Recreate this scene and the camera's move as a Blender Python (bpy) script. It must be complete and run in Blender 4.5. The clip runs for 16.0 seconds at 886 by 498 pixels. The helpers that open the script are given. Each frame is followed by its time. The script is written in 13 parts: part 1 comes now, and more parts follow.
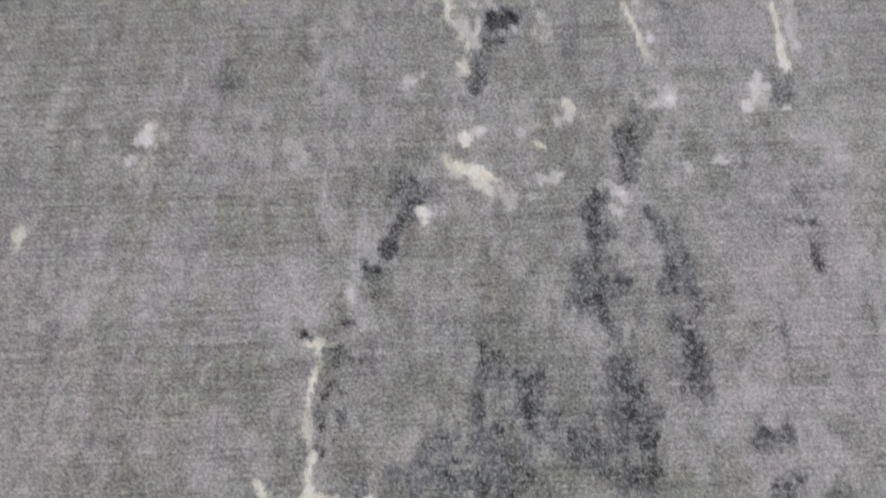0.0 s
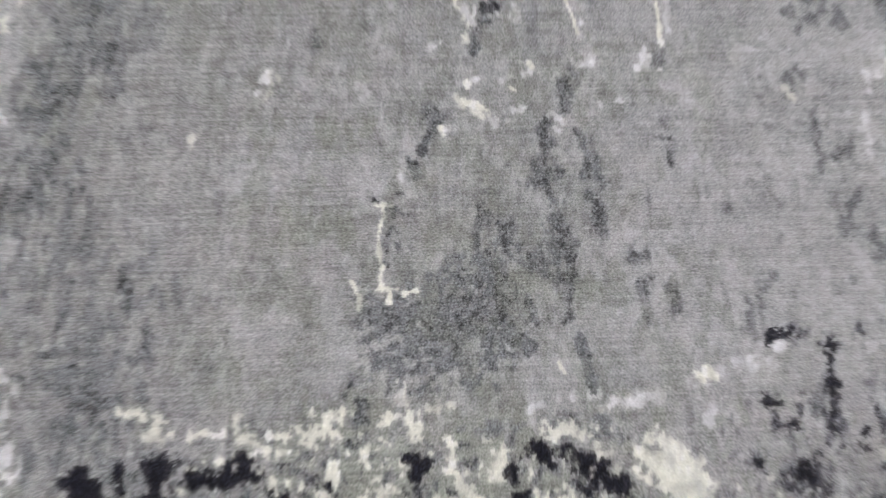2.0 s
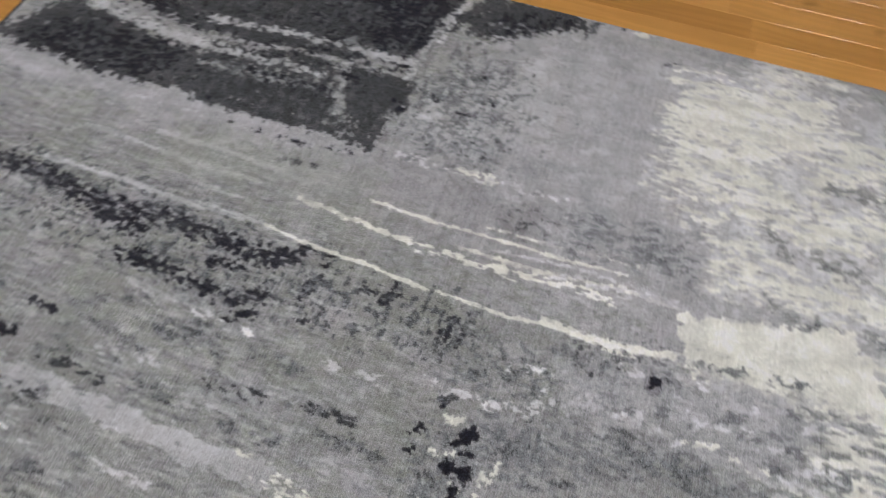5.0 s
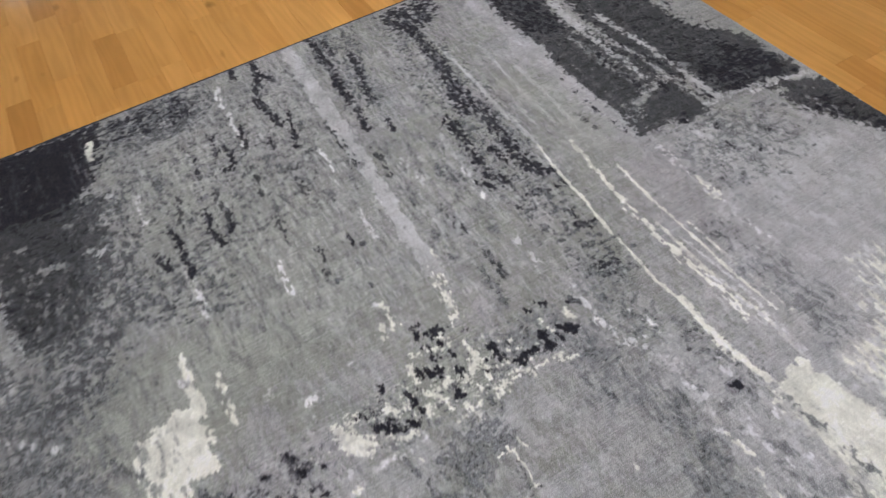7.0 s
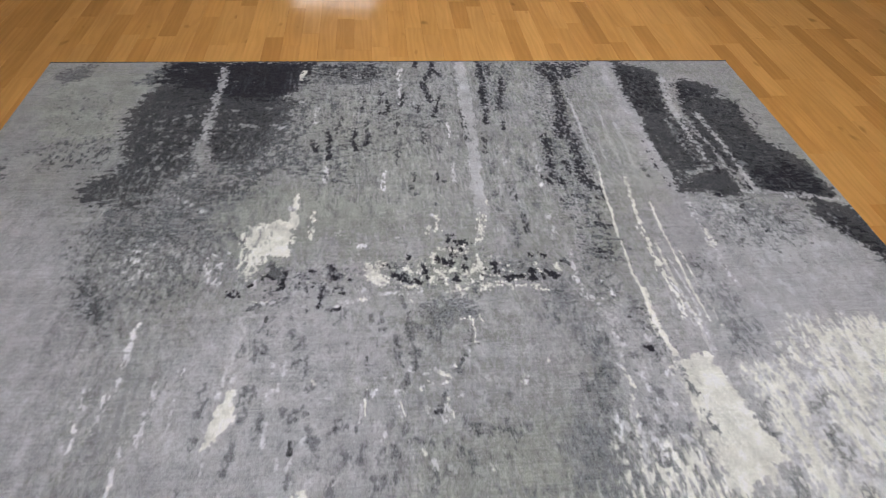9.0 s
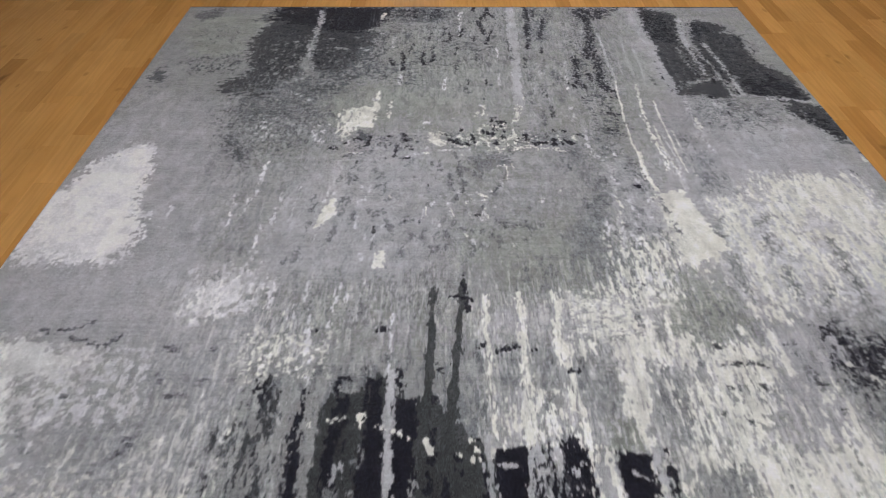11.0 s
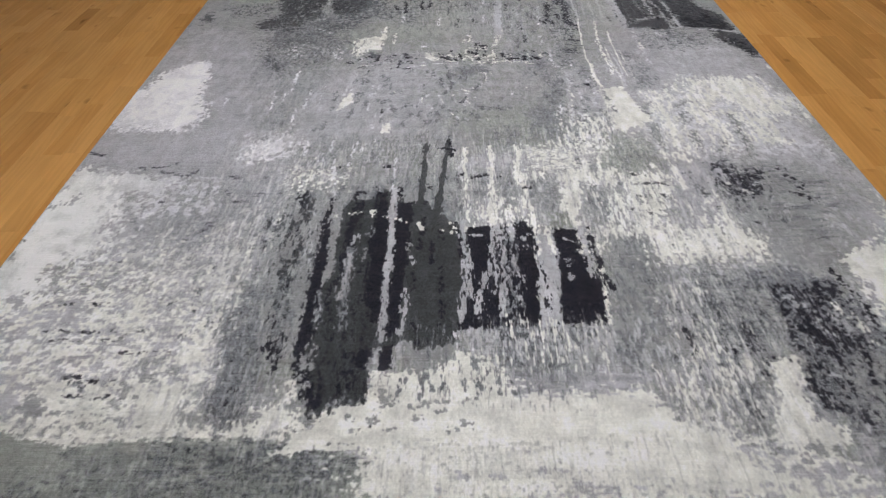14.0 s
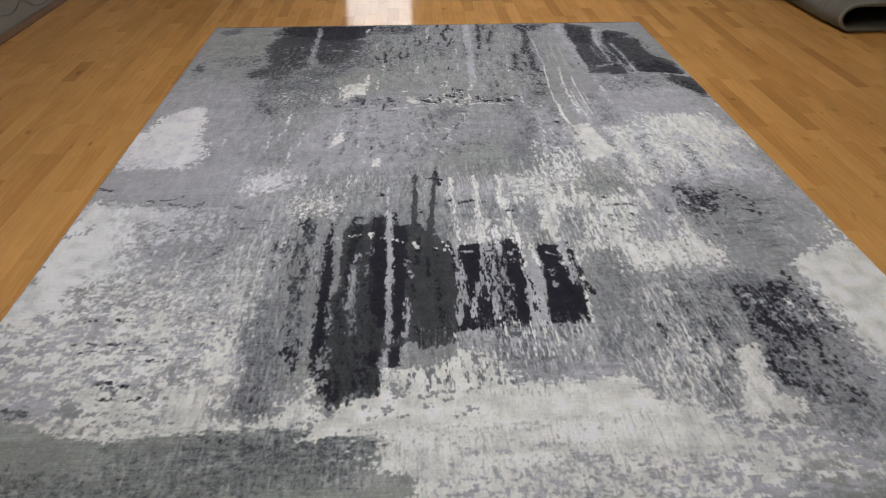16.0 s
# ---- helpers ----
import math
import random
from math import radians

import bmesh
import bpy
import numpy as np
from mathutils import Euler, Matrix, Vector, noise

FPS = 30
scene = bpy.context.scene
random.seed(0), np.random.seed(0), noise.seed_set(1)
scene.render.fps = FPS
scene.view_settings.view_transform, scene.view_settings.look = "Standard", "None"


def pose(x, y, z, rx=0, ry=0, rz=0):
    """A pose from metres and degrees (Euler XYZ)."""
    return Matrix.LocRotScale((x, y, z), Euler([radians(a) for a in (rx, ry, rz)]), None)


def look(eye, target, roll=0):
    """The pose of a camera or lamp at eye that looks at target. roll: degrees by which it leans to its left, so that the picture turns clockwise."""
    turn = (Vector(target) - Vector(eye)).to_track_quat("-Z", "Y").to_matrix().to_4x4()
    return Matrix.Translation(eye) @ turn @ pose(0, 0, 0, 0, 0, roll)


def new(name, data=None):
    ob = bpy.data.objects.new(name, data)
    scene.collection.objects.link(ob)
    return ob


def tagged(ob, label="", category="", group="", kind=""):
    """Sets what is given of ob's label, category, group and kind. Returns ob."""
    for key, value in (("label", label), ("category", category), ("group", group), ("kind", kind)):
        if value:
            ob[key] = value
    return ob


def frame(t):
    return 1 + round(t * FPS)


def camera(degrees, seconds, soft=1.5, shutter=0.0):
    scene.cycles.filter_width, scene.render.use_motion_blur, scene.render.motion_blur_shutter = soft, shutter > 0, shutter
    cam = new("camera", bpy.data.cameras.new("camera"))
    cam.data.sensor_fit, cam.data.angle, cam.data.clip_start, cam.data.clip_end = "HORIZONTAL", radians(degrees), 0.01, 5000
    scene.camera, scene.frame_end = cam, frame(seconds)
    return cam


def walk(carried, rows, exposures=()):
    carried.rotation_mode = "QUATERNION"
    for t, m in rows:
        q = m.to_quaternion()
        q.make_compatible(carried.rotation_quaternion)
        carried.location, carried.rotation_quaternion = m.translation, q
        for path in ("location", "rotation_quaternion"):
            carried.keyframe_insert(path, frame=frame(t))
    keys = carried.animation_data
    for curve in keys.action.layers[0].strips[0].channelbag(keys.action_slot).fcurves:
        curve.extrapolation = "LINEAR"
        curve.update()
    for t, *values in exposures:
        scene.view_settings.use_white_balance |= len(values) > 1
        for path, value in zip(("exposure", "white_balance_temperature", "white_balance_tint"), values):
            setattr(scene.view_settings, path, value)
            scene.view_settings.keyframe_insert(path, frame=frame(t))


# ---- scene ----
cam = camera(66.6, 16.0, 1.2, 0.3)
PATH = [
    (0, (0.036, 2.211, 0.327), (0.077, 1.589, -1.573), -5.8),
    (0.5, (0.031, 2.225, 0.302), (0.03, 1.805, -1.653), -1.7),
    (1, (0.03, 2.234, 0.288), (-0.009, 1.953, -1.691), 5.9),
    (1.5, (0.026, 2.244, 0.328), (0.009, 1.888, -1.64), 0.3),
    (2, (0.084, 2.308, 0.537), (-0.019, 1.872, -1.412), 11.1),
    (2.5, (0.139, 2.35, 0.764), (-0.026, 1.828, -1.159), 19.8),
    (3, (0.149, 2.345, 0.85), (0.163, 1.722, -1.05), 19.2),
    (3.5, (0.162, 2.39, 0.892), (0.398, 1.688, -0.966), 23.7),
    (4, (0.103, 2.469, 0.948), (0.686, 1.882, -0.873), 21.1),
    (4.5, (0.068, 2.466, 0.958), (0.983, 2.202, -0.801), 12.9),
    (4.7, (0.065, 2.422, 0.97), (1.041, 2.382, -0.775), 8.6),
    (6.8, (-0.113, 1.931, 1.096), (0.491, 3.007, -0.478), -4.8),
    (7, (-0.136, 1.864, 1.105), (0.377, 2.995, -0.463), -7.4),
    (7.5, (-0.189, 1.652, 1.144), (0.26, 2.902, -0.351), -7.0),
    (8, (-0.156, 1.501, 1.164), (0.211, 2.861, -0.256), -2.4),
    (8.2, (-0.122, 1.45, 1.155), (0.16, 2.86, -0.235), 0.8),
    (10.3, (-0.085, 0.722, 1.193), (-0.083, 2.231, -0.12), 0.0),
    (10.5, (-0.056, 0.668, 1.192), (-0.113, 2.158, -0.141), -1.1),
    (11, (-0.097, 0.455, 1.201), (-0.093, 1.964, -0.11), 0.1),
    (11.5, (-0.131, 0.261, 1.21), (-0.134, 1.794, -0.075), 1.3),
    (12, (-0.074, 0.112, 1.2), (-0.153, 1.658, -0.066), 1.1),
    (12.5, (-0.052, 0.006, 1.183), (-0.205, 1.501, -0.137), 1.5),
    (13, (-0.077, -0.139, 1.191), (-0.125, 1.371, -0.119), 0.4),
    (13.5, (-0.096, -0.251, 1.203), (-0.104, 1.273, -0.092), 0.1),
    (14, (-0.039, -0.311, 1.19), (-0.06, 1.23, -0.084), -0.7),
    (14.5, (-0.049, -0.392, 1.207), (-0.053, 1.16, -0.054), -1.8),
    (15, (-0.103, -0.488, 1.223), (-0.062, 1.108, 0.019), -2.0),
    (15.5, (-0.13, -0.524, 1.225), (-0.055, 1.104, 0.066), -1.1),
    (16, (-0.132, -0.524, 1.213), (-0.044, 1.113, 0.067), 0.1),
]
walk(cam, [(t, look(eye, target, roll)) for t, eye, target, roll in PATH],
     exposures=[(0, -0.15, 6680, 10.5), (0.5, 0.02, 6680, 10.5), (1, -0.02, 6680, 10.5), (2, 0.09, 6660, 10.5), (4.5, -0.1, 6620, 10.5), (8.2, 0.03, 6530, 12), (12, -0.12, 6480, 12), (12.5, -0.06, 6480, 12), (13.5, 0.06, 6480, 12), (16, -0.13, 6450, 12)])

# ---- light and exposure ----
world = bpy.data.worlds.new("sky")
scene.world = world
world.use_nodes = True
sky = world.node_tree.nodes.new("ShaderNodeTexSky")
sky.sky_type, sky.sun_disc = "NISHITA", False
sky.sun_elevation, sky.sun_rotation = radians(35), radians(200)
world.node_tree.links.new(sky.outputs["Color"], world.node_tree.nodes["Background"].inputs["Color"])
world.node_tree.nodes["Background"].inputs["Strength"].default_value = 0.12
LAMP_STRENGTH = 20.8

# the room, in metres: the rug's near edge lies on y = 0, its middle on x = 0
WEST, EAST, SOUTH, NORTH, TALL = -2.39, 3.7, -2.8, 6.6, 2.6
RUG_L, RUG_Z = 3.52, 0.010
RUG_X0, RUG_X1 = -1.250, 1.262
STRIP = 0.0685


# ---- materials ----
def node_material(name):
    m = bpy.data.materials.new(name)
    m.use_nodes = True
    nodes, links = m.node_tree.nodes, m.node_tree.links
    return m, nodes, links, nodes["Principled BSDF"]


def noise_node(nodes, links, vector, scale, detail=3.0, rough=0.55, stretch=None):
    if stretch:
        mapping = nodes.new("ShaderNodeMapping")
        mapping.inputs["Scale"].default_value = stretch
        links.new(vector, mapping.inputs["Vector"])
        vector = mapping.outputs["Vector"]
    n = nodes.new("ShaderNodeTexNoise")
    n.inputs["Scale"].default_value, n.inputs["Detail"].default_value, n.inputs["Roughness"].default_value = scale, detail, rough
    links.new(vector, n.inputs["Vector"])
    return n.outputs["Fac"]


def spread(nodes, links, value, low, high):
    """A 0..1 value stretched from its middle onto low..high."""
    r = nodes.new("ShaderNodeMapRange")
    r.inputs["From Min"].default_value, r.inputs["From Max"].default_value = 0.25, 0.75
    r.inputs["To Min"].default_value, r.inputs["To Max"].default_value = low, high
    links.new(value, r.inputs["Value"])
    return r.outputs["Result"]


def times(nodes, links, a, b):
    n = nodes.new("ShaderNodeMath")
    n.operation = "MULTIPLY"
    links.new(a, n.inputs[0])
    links.new(b, n.inputs[1])
    return n.outputs[0]


def scaled(nodes, links, colour, factor):
    n = nodes.new("ShaderNodeVectorMath")
    n.operation = "SCALE"
    links.new(colour, n.inputs[0])
    links.new(factor, n.inputs["Scale"])
    return n.outputs["Vector"]


def bumped(nodes, links, height, bsdf, strength, distance):
    b = nodes.new("ShaderNodeBump")
    b.inputs["Strength"].default_value, b.inputs["Distance"].default_value = strength, distance
    links.new(height, b.inputs["Height"])
    links.new(b.outputs["Normal"], bsdf.inputs["Normal"])


def plain_material(name, colour, rough=0.6, vary=0.08, scale=9.0, bump=0.15, metal=0.0):
    m, nodes, links, bsdf = node_material(name)
    place = nodes.new("ShaderNodeTexCoord").outputs["Object"]
    rgb = nodes.new("ShaderNodeRGB")
    rgb.outputs[0].default_value = (*colour, 1)
    broad = spread(nodes, links, noise_node(nodes, links, place, scale), 1 - vary, 1 + vary)
    fine = spread(nodes, links, noise_node(nodes, links, place, scale * 22), 1 - vary / 2, 1 + vary / 2)
    links.new(scaled(nodes, links, rgb.outputs[0], times(nodes, links, broad, fine)), bsdf.inputs["Base Color"])
    bsdf.inputs["Roughness"].default_value, bsdf.inputs["Metallic"].default_value = rough, metal
    bumped(nodes, links, noise_node(nodes, links, place, scale * 30), bsdf, bump, 0.002)
    return m


def pile_material():
    """Woven silk-and-wool pile: dyed colour from the weave, with fibre grain, weft lines and brushed sheen."""
    m, nodes, links, bsdf = node_material("rug_pile")
    weave = nodes.new("ShaderNodeAttribute")
    weave.attribute_name = "weave"
    place = nodes.new("ShaderNodeTexCoord").outputs["Object"]
    tuft = noise_node(nodes, links, place, 700, 3, 0.7, (0.8, 1.0, 1.0))
    fibre = spread(nodes, links, tuft, 0.35, 1.65)
    weft = spread(nodes, links, noise_node(nodes, links, place, 60, 2, 0.5, (0.25, 8.0, 1.0)), 0.80, 1.20)
    brush = spread(nodes, links, noise_node(nodes, links, place, 5, 3, 0.55, (1.6, 0.5, 1.0)), 0.94, 1.06)
    # single tufts, each its own tone, with the gaps' shade put into the colour
    knots = nodes.new("ShaderNodeTexVoronoi")
    knots.inputs["Scale"].default_value = 720.0
    links.new(place, knots.inputs["Vector"])
    single = nodes.new("ShaderNodeRGBToBW")
    links.new(knots.outputs["Color"], single.inputs[0])
    gap_shade = spread(nodes, links, knots.outputs["Distance"], 1.14, 0.80)
    loose = times(nodes, links, spread(nodes, links, single.outputs[0], 0.50, 1.55), gap_shade)
    # the pale silk lies smooth, the grey wool stands rough
    light = nodes.new("ShaderNodeRGBToBW")
    links.new(weave.outputs["Color"], light.inputs[0])
    calm = nodes.new("ShaderNodeMapRange")
    calm.inputs["From Min"].default_value, calm.inputs["From Max"].default_value = 0.32, 0.62
    calm.inputs["To Min"].default_value, calm.inputs["To Max"].default_value = 0.0, 0.72
    links.new(light.outputs[0], calm.inputs["Value"])
    dense = nodes.new("ShaderNodeMapRange")
    dense.inputs["From Min"].default_value, dense.inputs["From Max"].default_value = 0.15, 0.27
    dense.inputs["To Min"].default_value, dense.inputs["To Max"].default_value = 0.0, 0.80
    links.new(light.outputs[0], dense.inputs["Value"])
    tufted = nodes.new("ShaderNodeMix")
    links.new(dense.outputs["Result"], tufted.inputs[0])
    links.new(loose, tufted.inputs[2])
    tufted.inputs[3].default_value = 1.0
    fibre = times(nodes, links, fibre, tufted.outputs[0])
    soft = nodes.new("ShaderNodeMix")
    links.new(calm.outputs["Result"], soft.inputs[0])
    links.new(times(nodes, links, fibre, weft), soft.inputs[2])
    soft.inputs[3].default_value = 1.0
    grain = times(nodes, links, soft.outputs[0], brush)
    links.new(scaled(nodes, links, weave.outputs["Color"], grain), bsdf.inputs["Base Color"])
    bsdf.inputs["Roughness"].default_value = 0.85
    bsdf.inputs["Specular IOR Level"].default_value = 0.15
    # dark yarn shines less than pale
    shine = nodes.new("ShaderNodeMapRange")
    shine.inputs["From Min"].default_value, shine.inputs["From Max"].default_value = 0.02, 0.25
    shine.inputs["To Min"].default_value, shine.inputs["To Max"].default_value = 0.08, 0.22
    links.new(light.outputs[0], shine.inputs["Value"])
    links.new(shine.outputs["Result"], bsdf.inputs["Sheen Weight"])
    bsdf.inputs["Sheen Roughness"].default_value = 0.45
    ribbed = nodes.new("ShaderNodeMath")
    ribbed.operation = "MULTIPLY_ADD"
    ribbed.inputs[1].default_value = 0.8
    links.new(weft, ribbed.inputs[0])
    links.new(tuft, ribbed.inputs[2])
    piled = nodes.new("ShaderNodeMath")
    piled.operation = "MULTIPLY_ADD"
    piled.inputs[1].default_value = -0.35
    links.new(knots.outputs["Distance"], piled.inputs[0])
    links.new(ribbed.outputs[0], piled.inputs[2])
    bumped(nodes, links, piled.outputs[0], bsdf, 0.7, 0.003)
    return m


def wood_material():
    """Lacquered oak strips: every strip its own shade, with long grain and pores."""
    m, nodes, links, bsdf = node_material("oak_parquet")
    place = nodes.new("ShaderNodeTexCoord").outputs["Object"]
    chance = nodes.new("ShaderNodeObjectInfo").outputs["Random"]
    island = nodes.new("ShaderNodeNewGeometry").outputs["Random Per Island"]
    both = nodes.new("ShaderNodeMath")
    both.operation = "ADD"
    links.new(chance, both.inputs[0])
    links.new(island, both.inputs[1])
    wrap = nodes.new("ShaderNodeMath")
    wrap.operation = "FRACT"
    links.new(both.outputs[0], wrap.inputs[0])
    shift = nodes.new("ShaderNodeVectorMath")
    shift.operation = "MULTIPLY_ADD"
    shift.inputs[1].default_value = (37.0, 53.0, 11.0)
    links.new(wrap.outputs[0], shift.inputs[0])
    links.new(place, shift.inputs[2])
    ramp = nodes.new("ShaderNodeValToRGB")
    ramp.color_ramp.elements[0].color, ramp.color_ramp.elements[0].position = WOOD_DARK, 0.0
    ramp.color_ramp.elements[1].color, ramp.color_ramp.elements[1].position = WOOD_LIGHT, 1.0
    middle = ramp.color_ramp.elements.new(0.16)
    middle.color = WOOD_MID
    links.new(wrap.outputs[0], ramp.inputs[0])
    streaks = spread(nodes, links, noise_node(nodes, links, shift.outputs[0], 45, 4, 0.6, (1.0, 0.06, 1.0)), 0.95, 1.05)
    clouds = spread(nodes, links, noise_node(nodes, links, shift.outputs[0], 6, 3, 0.5, (1.0, 0.4, 1.0)), 0.86, 1.12)
    pores = spread(nodes, links, noise_node(nodes, links, shift.outputs[0], 300, 2, 0.6, (1.0, 0.05, 1.0)), 0.97, 1.02)
    rings = nodes.new("ShaderNodeTexWave")
    rings.inputs["Scale"].default_value, rings.inputs["Distortion"].default_value = 13.0, 14.0
    rings.inputs["Detail"].default_value, rings.inputs["Detail Scale"].default_value = 2.0, 1.2
    flat = nodes.new("ShaderNodeMapping")
    flat.inputs["Scale"].default_value = (1.0, 0.12, 1.0)
    links.new(shift.outputs[0], flat.inputs["Vector"])
    links.new(flat.outputs["Vector"], rings.inputs["Vector"])
    figure = spread(nodes, links, rings.outputs["Fac"], 0.965, 1.03)
    knot = nodes.new("ShaderNodeMapRange")
    knot.inputs["From Min"].default_value, knot.inputs["From Max"].default_value = 0.72, 0.80
    knot.inputs["To Min"].default_value, knot.inputs["To Max"].default_value = 1.0, 0.62
    links.new(noise_node(nodes, links, shift.outputs[0], 17, 1, 0.4, (1.0, 0.5, 1.0)), knot.inputs["Value"])
    pores = times(nodes, links, pores, knot.outputs["Result"])
    grain = times(nodes, links, times(nodes, links, streaks, figure), times(nodes, links, clouds, pores))
    links.new(scaled(nodes, links, ramp.outputs[0], grain), bsdf.inputs["Base Color"])
    links.new(spread(nodes, links, noise_node(nodes, links, place, 3, 4), 0.08, 0.14), bsdf.inputs["Roughness"])
    bsdf.inputs["Specular IOR Level"].default_value = 0.5
    bumped(nodes, links, streaks, bsdf, 0.03, 0.001)
    return m


def glow_material(name, colour, strength):
    m, nodes, links, bsdf = node_material(name)
    bsdf.inputs["Base Color"].default_value = (0.8, 0.8, 0.8, 1)
    bsdf.inputs["Emission Color"].default_value = (*colour, 1)
    bsdf.inputs["Emission Strength"].default_value = strength
    return m


def glass_material():
    m, nodes, links, bsdf = node_material("window_glass")
    bsdf.inputs["Transmission Weight"].default_value = 1.0
    bsdf.inputs["Roughness"].default_value, bsdf.inputs["IOR"].default_value = 0.02, 1.45
    return m


WOOD_DARK, WOOD_MID, WOOD_LIGHT = (0.44, 0.210, 0.058, 1), (0.54, 0.268, 0.075, 1), (0.62, 0.325, 0.100, 1)
PILE = pile_material()
WOOD = wood_material()
# grey-green darkened to stand for light falling off near the walls
PAINT = plain_material("dimmed_wall_paint", (0.21, 0.205, 0.175), 0.75, 0.04, 3)
CEILING = plain_material("ceiling_paint", (0.78, 0.77, 0.74), 0.85, 0.03, 3)
SKIRT = plain_material("stained_skirting", (0.16, 0.085, 0.045), 0.4, 0.15, 14)
SUBFLOOR = plain_material("subfloor", (0.06, 0.03, 0.015), 0.9, 0.2, 10)
BINDING = plain_material("rug_binding", (0.05, 0.05, 0.056), 0.9, 0.2, 60, 0.5)
BACKING = plain_material("rug_backing", (0.42, 0.40, 0.36), 0.95, 0.1, 60, 0.5)
FOLDED = plain_material("folded_carpet", (0.135, 0.126, 0.098), 0.95, 0.18, 18, 0.9)
CARPET_EDGE = plain_material("carpet_edge", (0.20, 0.19, 0.15), 0.9, 0.15, 40, 0.8)
CABLE = plain_material("cable_sheath", (0.10, 0.10, 0.10), 0.5, 0.1, 30)
FRAME = plain_material("white_frame", (0.75, 0.75, 0.73), 0.45, 0.04, 8)
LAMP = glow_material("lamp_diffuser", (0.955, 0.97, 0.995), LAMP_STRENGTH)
GLASS = glass_material()


# ---- mesh helpers ----
def part(name, bm, material, parent=None, label=""):
    """A bmesh as one mesh object, under its thing if one is given."""
    me = bpy.data.meshes.new(name)
    bm.to_mesh(me)
    bm.free()
    me.materials.append(material)
    ob = new(name, me)
    ob.parent = parent
    if label:
        tagged(ob, label)
    return ob


def box(bm, x0, y0, z0, x1, y1, z1, bevel=0.0):
    made = bmesh.ops.create_cube(bm, size=1, matrix=Matrix.LocRotScale(((x0 + x1) / 2, (y0 + y1) / 2, (z0 + z1) / 2), None, (x1 - x0, y1 - y0, z1 - z0)))
    if bevel:
        edges = list({e for v in made["verts"] for e in v.link_edges})
        bmesh.ops.bevel(bm, geom=edges, offset=bevel, segments=2, affect="EDGES", profile=0.6)
    return bm


def box_part(name, x0, y0, z0, x1, y1, z1, material, parent=None, bevel=0.0, label=""):
    return part(name, box(bmesh.new(), x0, y0, z0, x1, y1, z1, bevel), material, parent, label)


# ---- the room ----
def structure(ob, label, category):
    return tagged(ob, label, category, kind="structure")


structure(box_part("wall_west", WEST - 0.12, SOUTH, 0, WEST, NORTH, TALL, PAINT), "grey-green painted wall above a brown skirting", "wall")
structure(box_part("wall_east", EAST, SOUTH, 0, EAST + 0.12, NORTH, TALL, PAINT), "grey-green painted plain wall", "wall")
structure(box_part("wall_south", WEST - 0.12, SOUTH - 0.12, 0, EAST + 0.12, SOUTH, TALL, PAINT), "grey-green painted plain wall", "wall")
structure(box_part("ceiling", WEST - 0.12, SOUTH - 0.12, TALL, EAST + 0.12, NORTH + 0.12, TALL + 0.1, CEILING), "white painted ceiling", "ceiling")

# the far wall, with a narrow glazed opening
WIN_X0, WIN_X1, WIN_Z0, WIN_Z1 = -0.80, -0.02, 0.12, 1.12
bm = bmesh.new()
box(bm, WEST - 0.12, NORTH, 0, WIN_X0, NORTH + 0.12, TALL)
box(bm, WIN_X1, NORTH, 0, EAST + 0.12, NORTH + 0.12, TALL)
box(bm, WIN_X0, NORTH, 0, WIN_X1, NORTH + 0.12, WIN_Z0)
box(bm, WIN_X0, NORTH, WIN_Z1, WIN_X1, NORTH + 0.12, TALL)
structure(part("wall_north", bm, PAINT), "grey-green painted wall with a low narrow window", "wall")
window = new("window_1")
structure(window, "low narrow window with a white frame, daylight behind", "window")
bm = bmesh.new()
for a in ((WIN_X0, WIN_Z0, WIN_X0 + 0.06, WIN_Z1), (WIN_X1 - 0.06, WIN_Z0, WIN_X1, WIN_Z1), (WIN_X0 + 0.06, WIN_Z0, WIN_X1 - 0.06, WIN_Z0 + 0.06), (WIN_X0 + 0.06, WIN_Z1 - 0.06, WIN_X1 - 0.06, WIN_Z1)):
    box(bm, a[0], NORTH + 0.03, a[1], a[2], NORTH + 0.09, a[3], 0.004)
part("window_frame", bm, FRAME, window)
pane = box_part("pane", WIN_X0 + 0.06, NORTH + 0.055, WIN_Z0 + 0.06, WIN_X1 - 0.06, NORTH + 0.061, WIN_Z1 - 0.06, GLASS, window)
pane.visible_shadow = False

# skirting boards, with a rounded top edge
for name, a in {"west": (WEST, SOUTH, WEST + 0.0195, NORTH), "east": (EAST - 0.016, SOUTH, EAST, NORTH), "south": (WEST + 0.0195, SOUTH, EAST - 0.016, SOUTH + 0.016), "north": (WEST + 0.0195, NORTH - 0.016, EAST - 0.016, NORTH)}.items():
    structure(box_part("baseboard_" + name, a[0], a[1], 0.002, a[2], a[3], 0.038, SKIRT, None, 0.004), "low brown stained wooden skirting board", "skirting")

# unseen ceiling lights, added and placed to balance the room's brightness
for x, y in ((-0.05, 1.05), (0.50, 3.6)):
    lamp = tagged(new("added_ceiling_light"), "added unseen ceiling light, long and white with a glowing diffuser", "ceiling light", "ceiling lights")
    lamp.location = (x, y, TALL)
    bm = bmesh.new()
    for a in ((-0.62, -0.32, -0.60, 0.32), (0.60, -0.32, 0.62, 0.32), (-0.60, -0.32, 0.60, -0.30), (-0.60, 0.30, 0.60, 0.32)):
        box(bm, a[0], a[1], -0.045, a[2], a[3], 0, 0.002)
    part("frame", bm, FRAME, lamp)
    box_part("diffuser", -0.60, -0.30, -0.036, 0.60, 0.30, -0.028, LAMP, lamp)

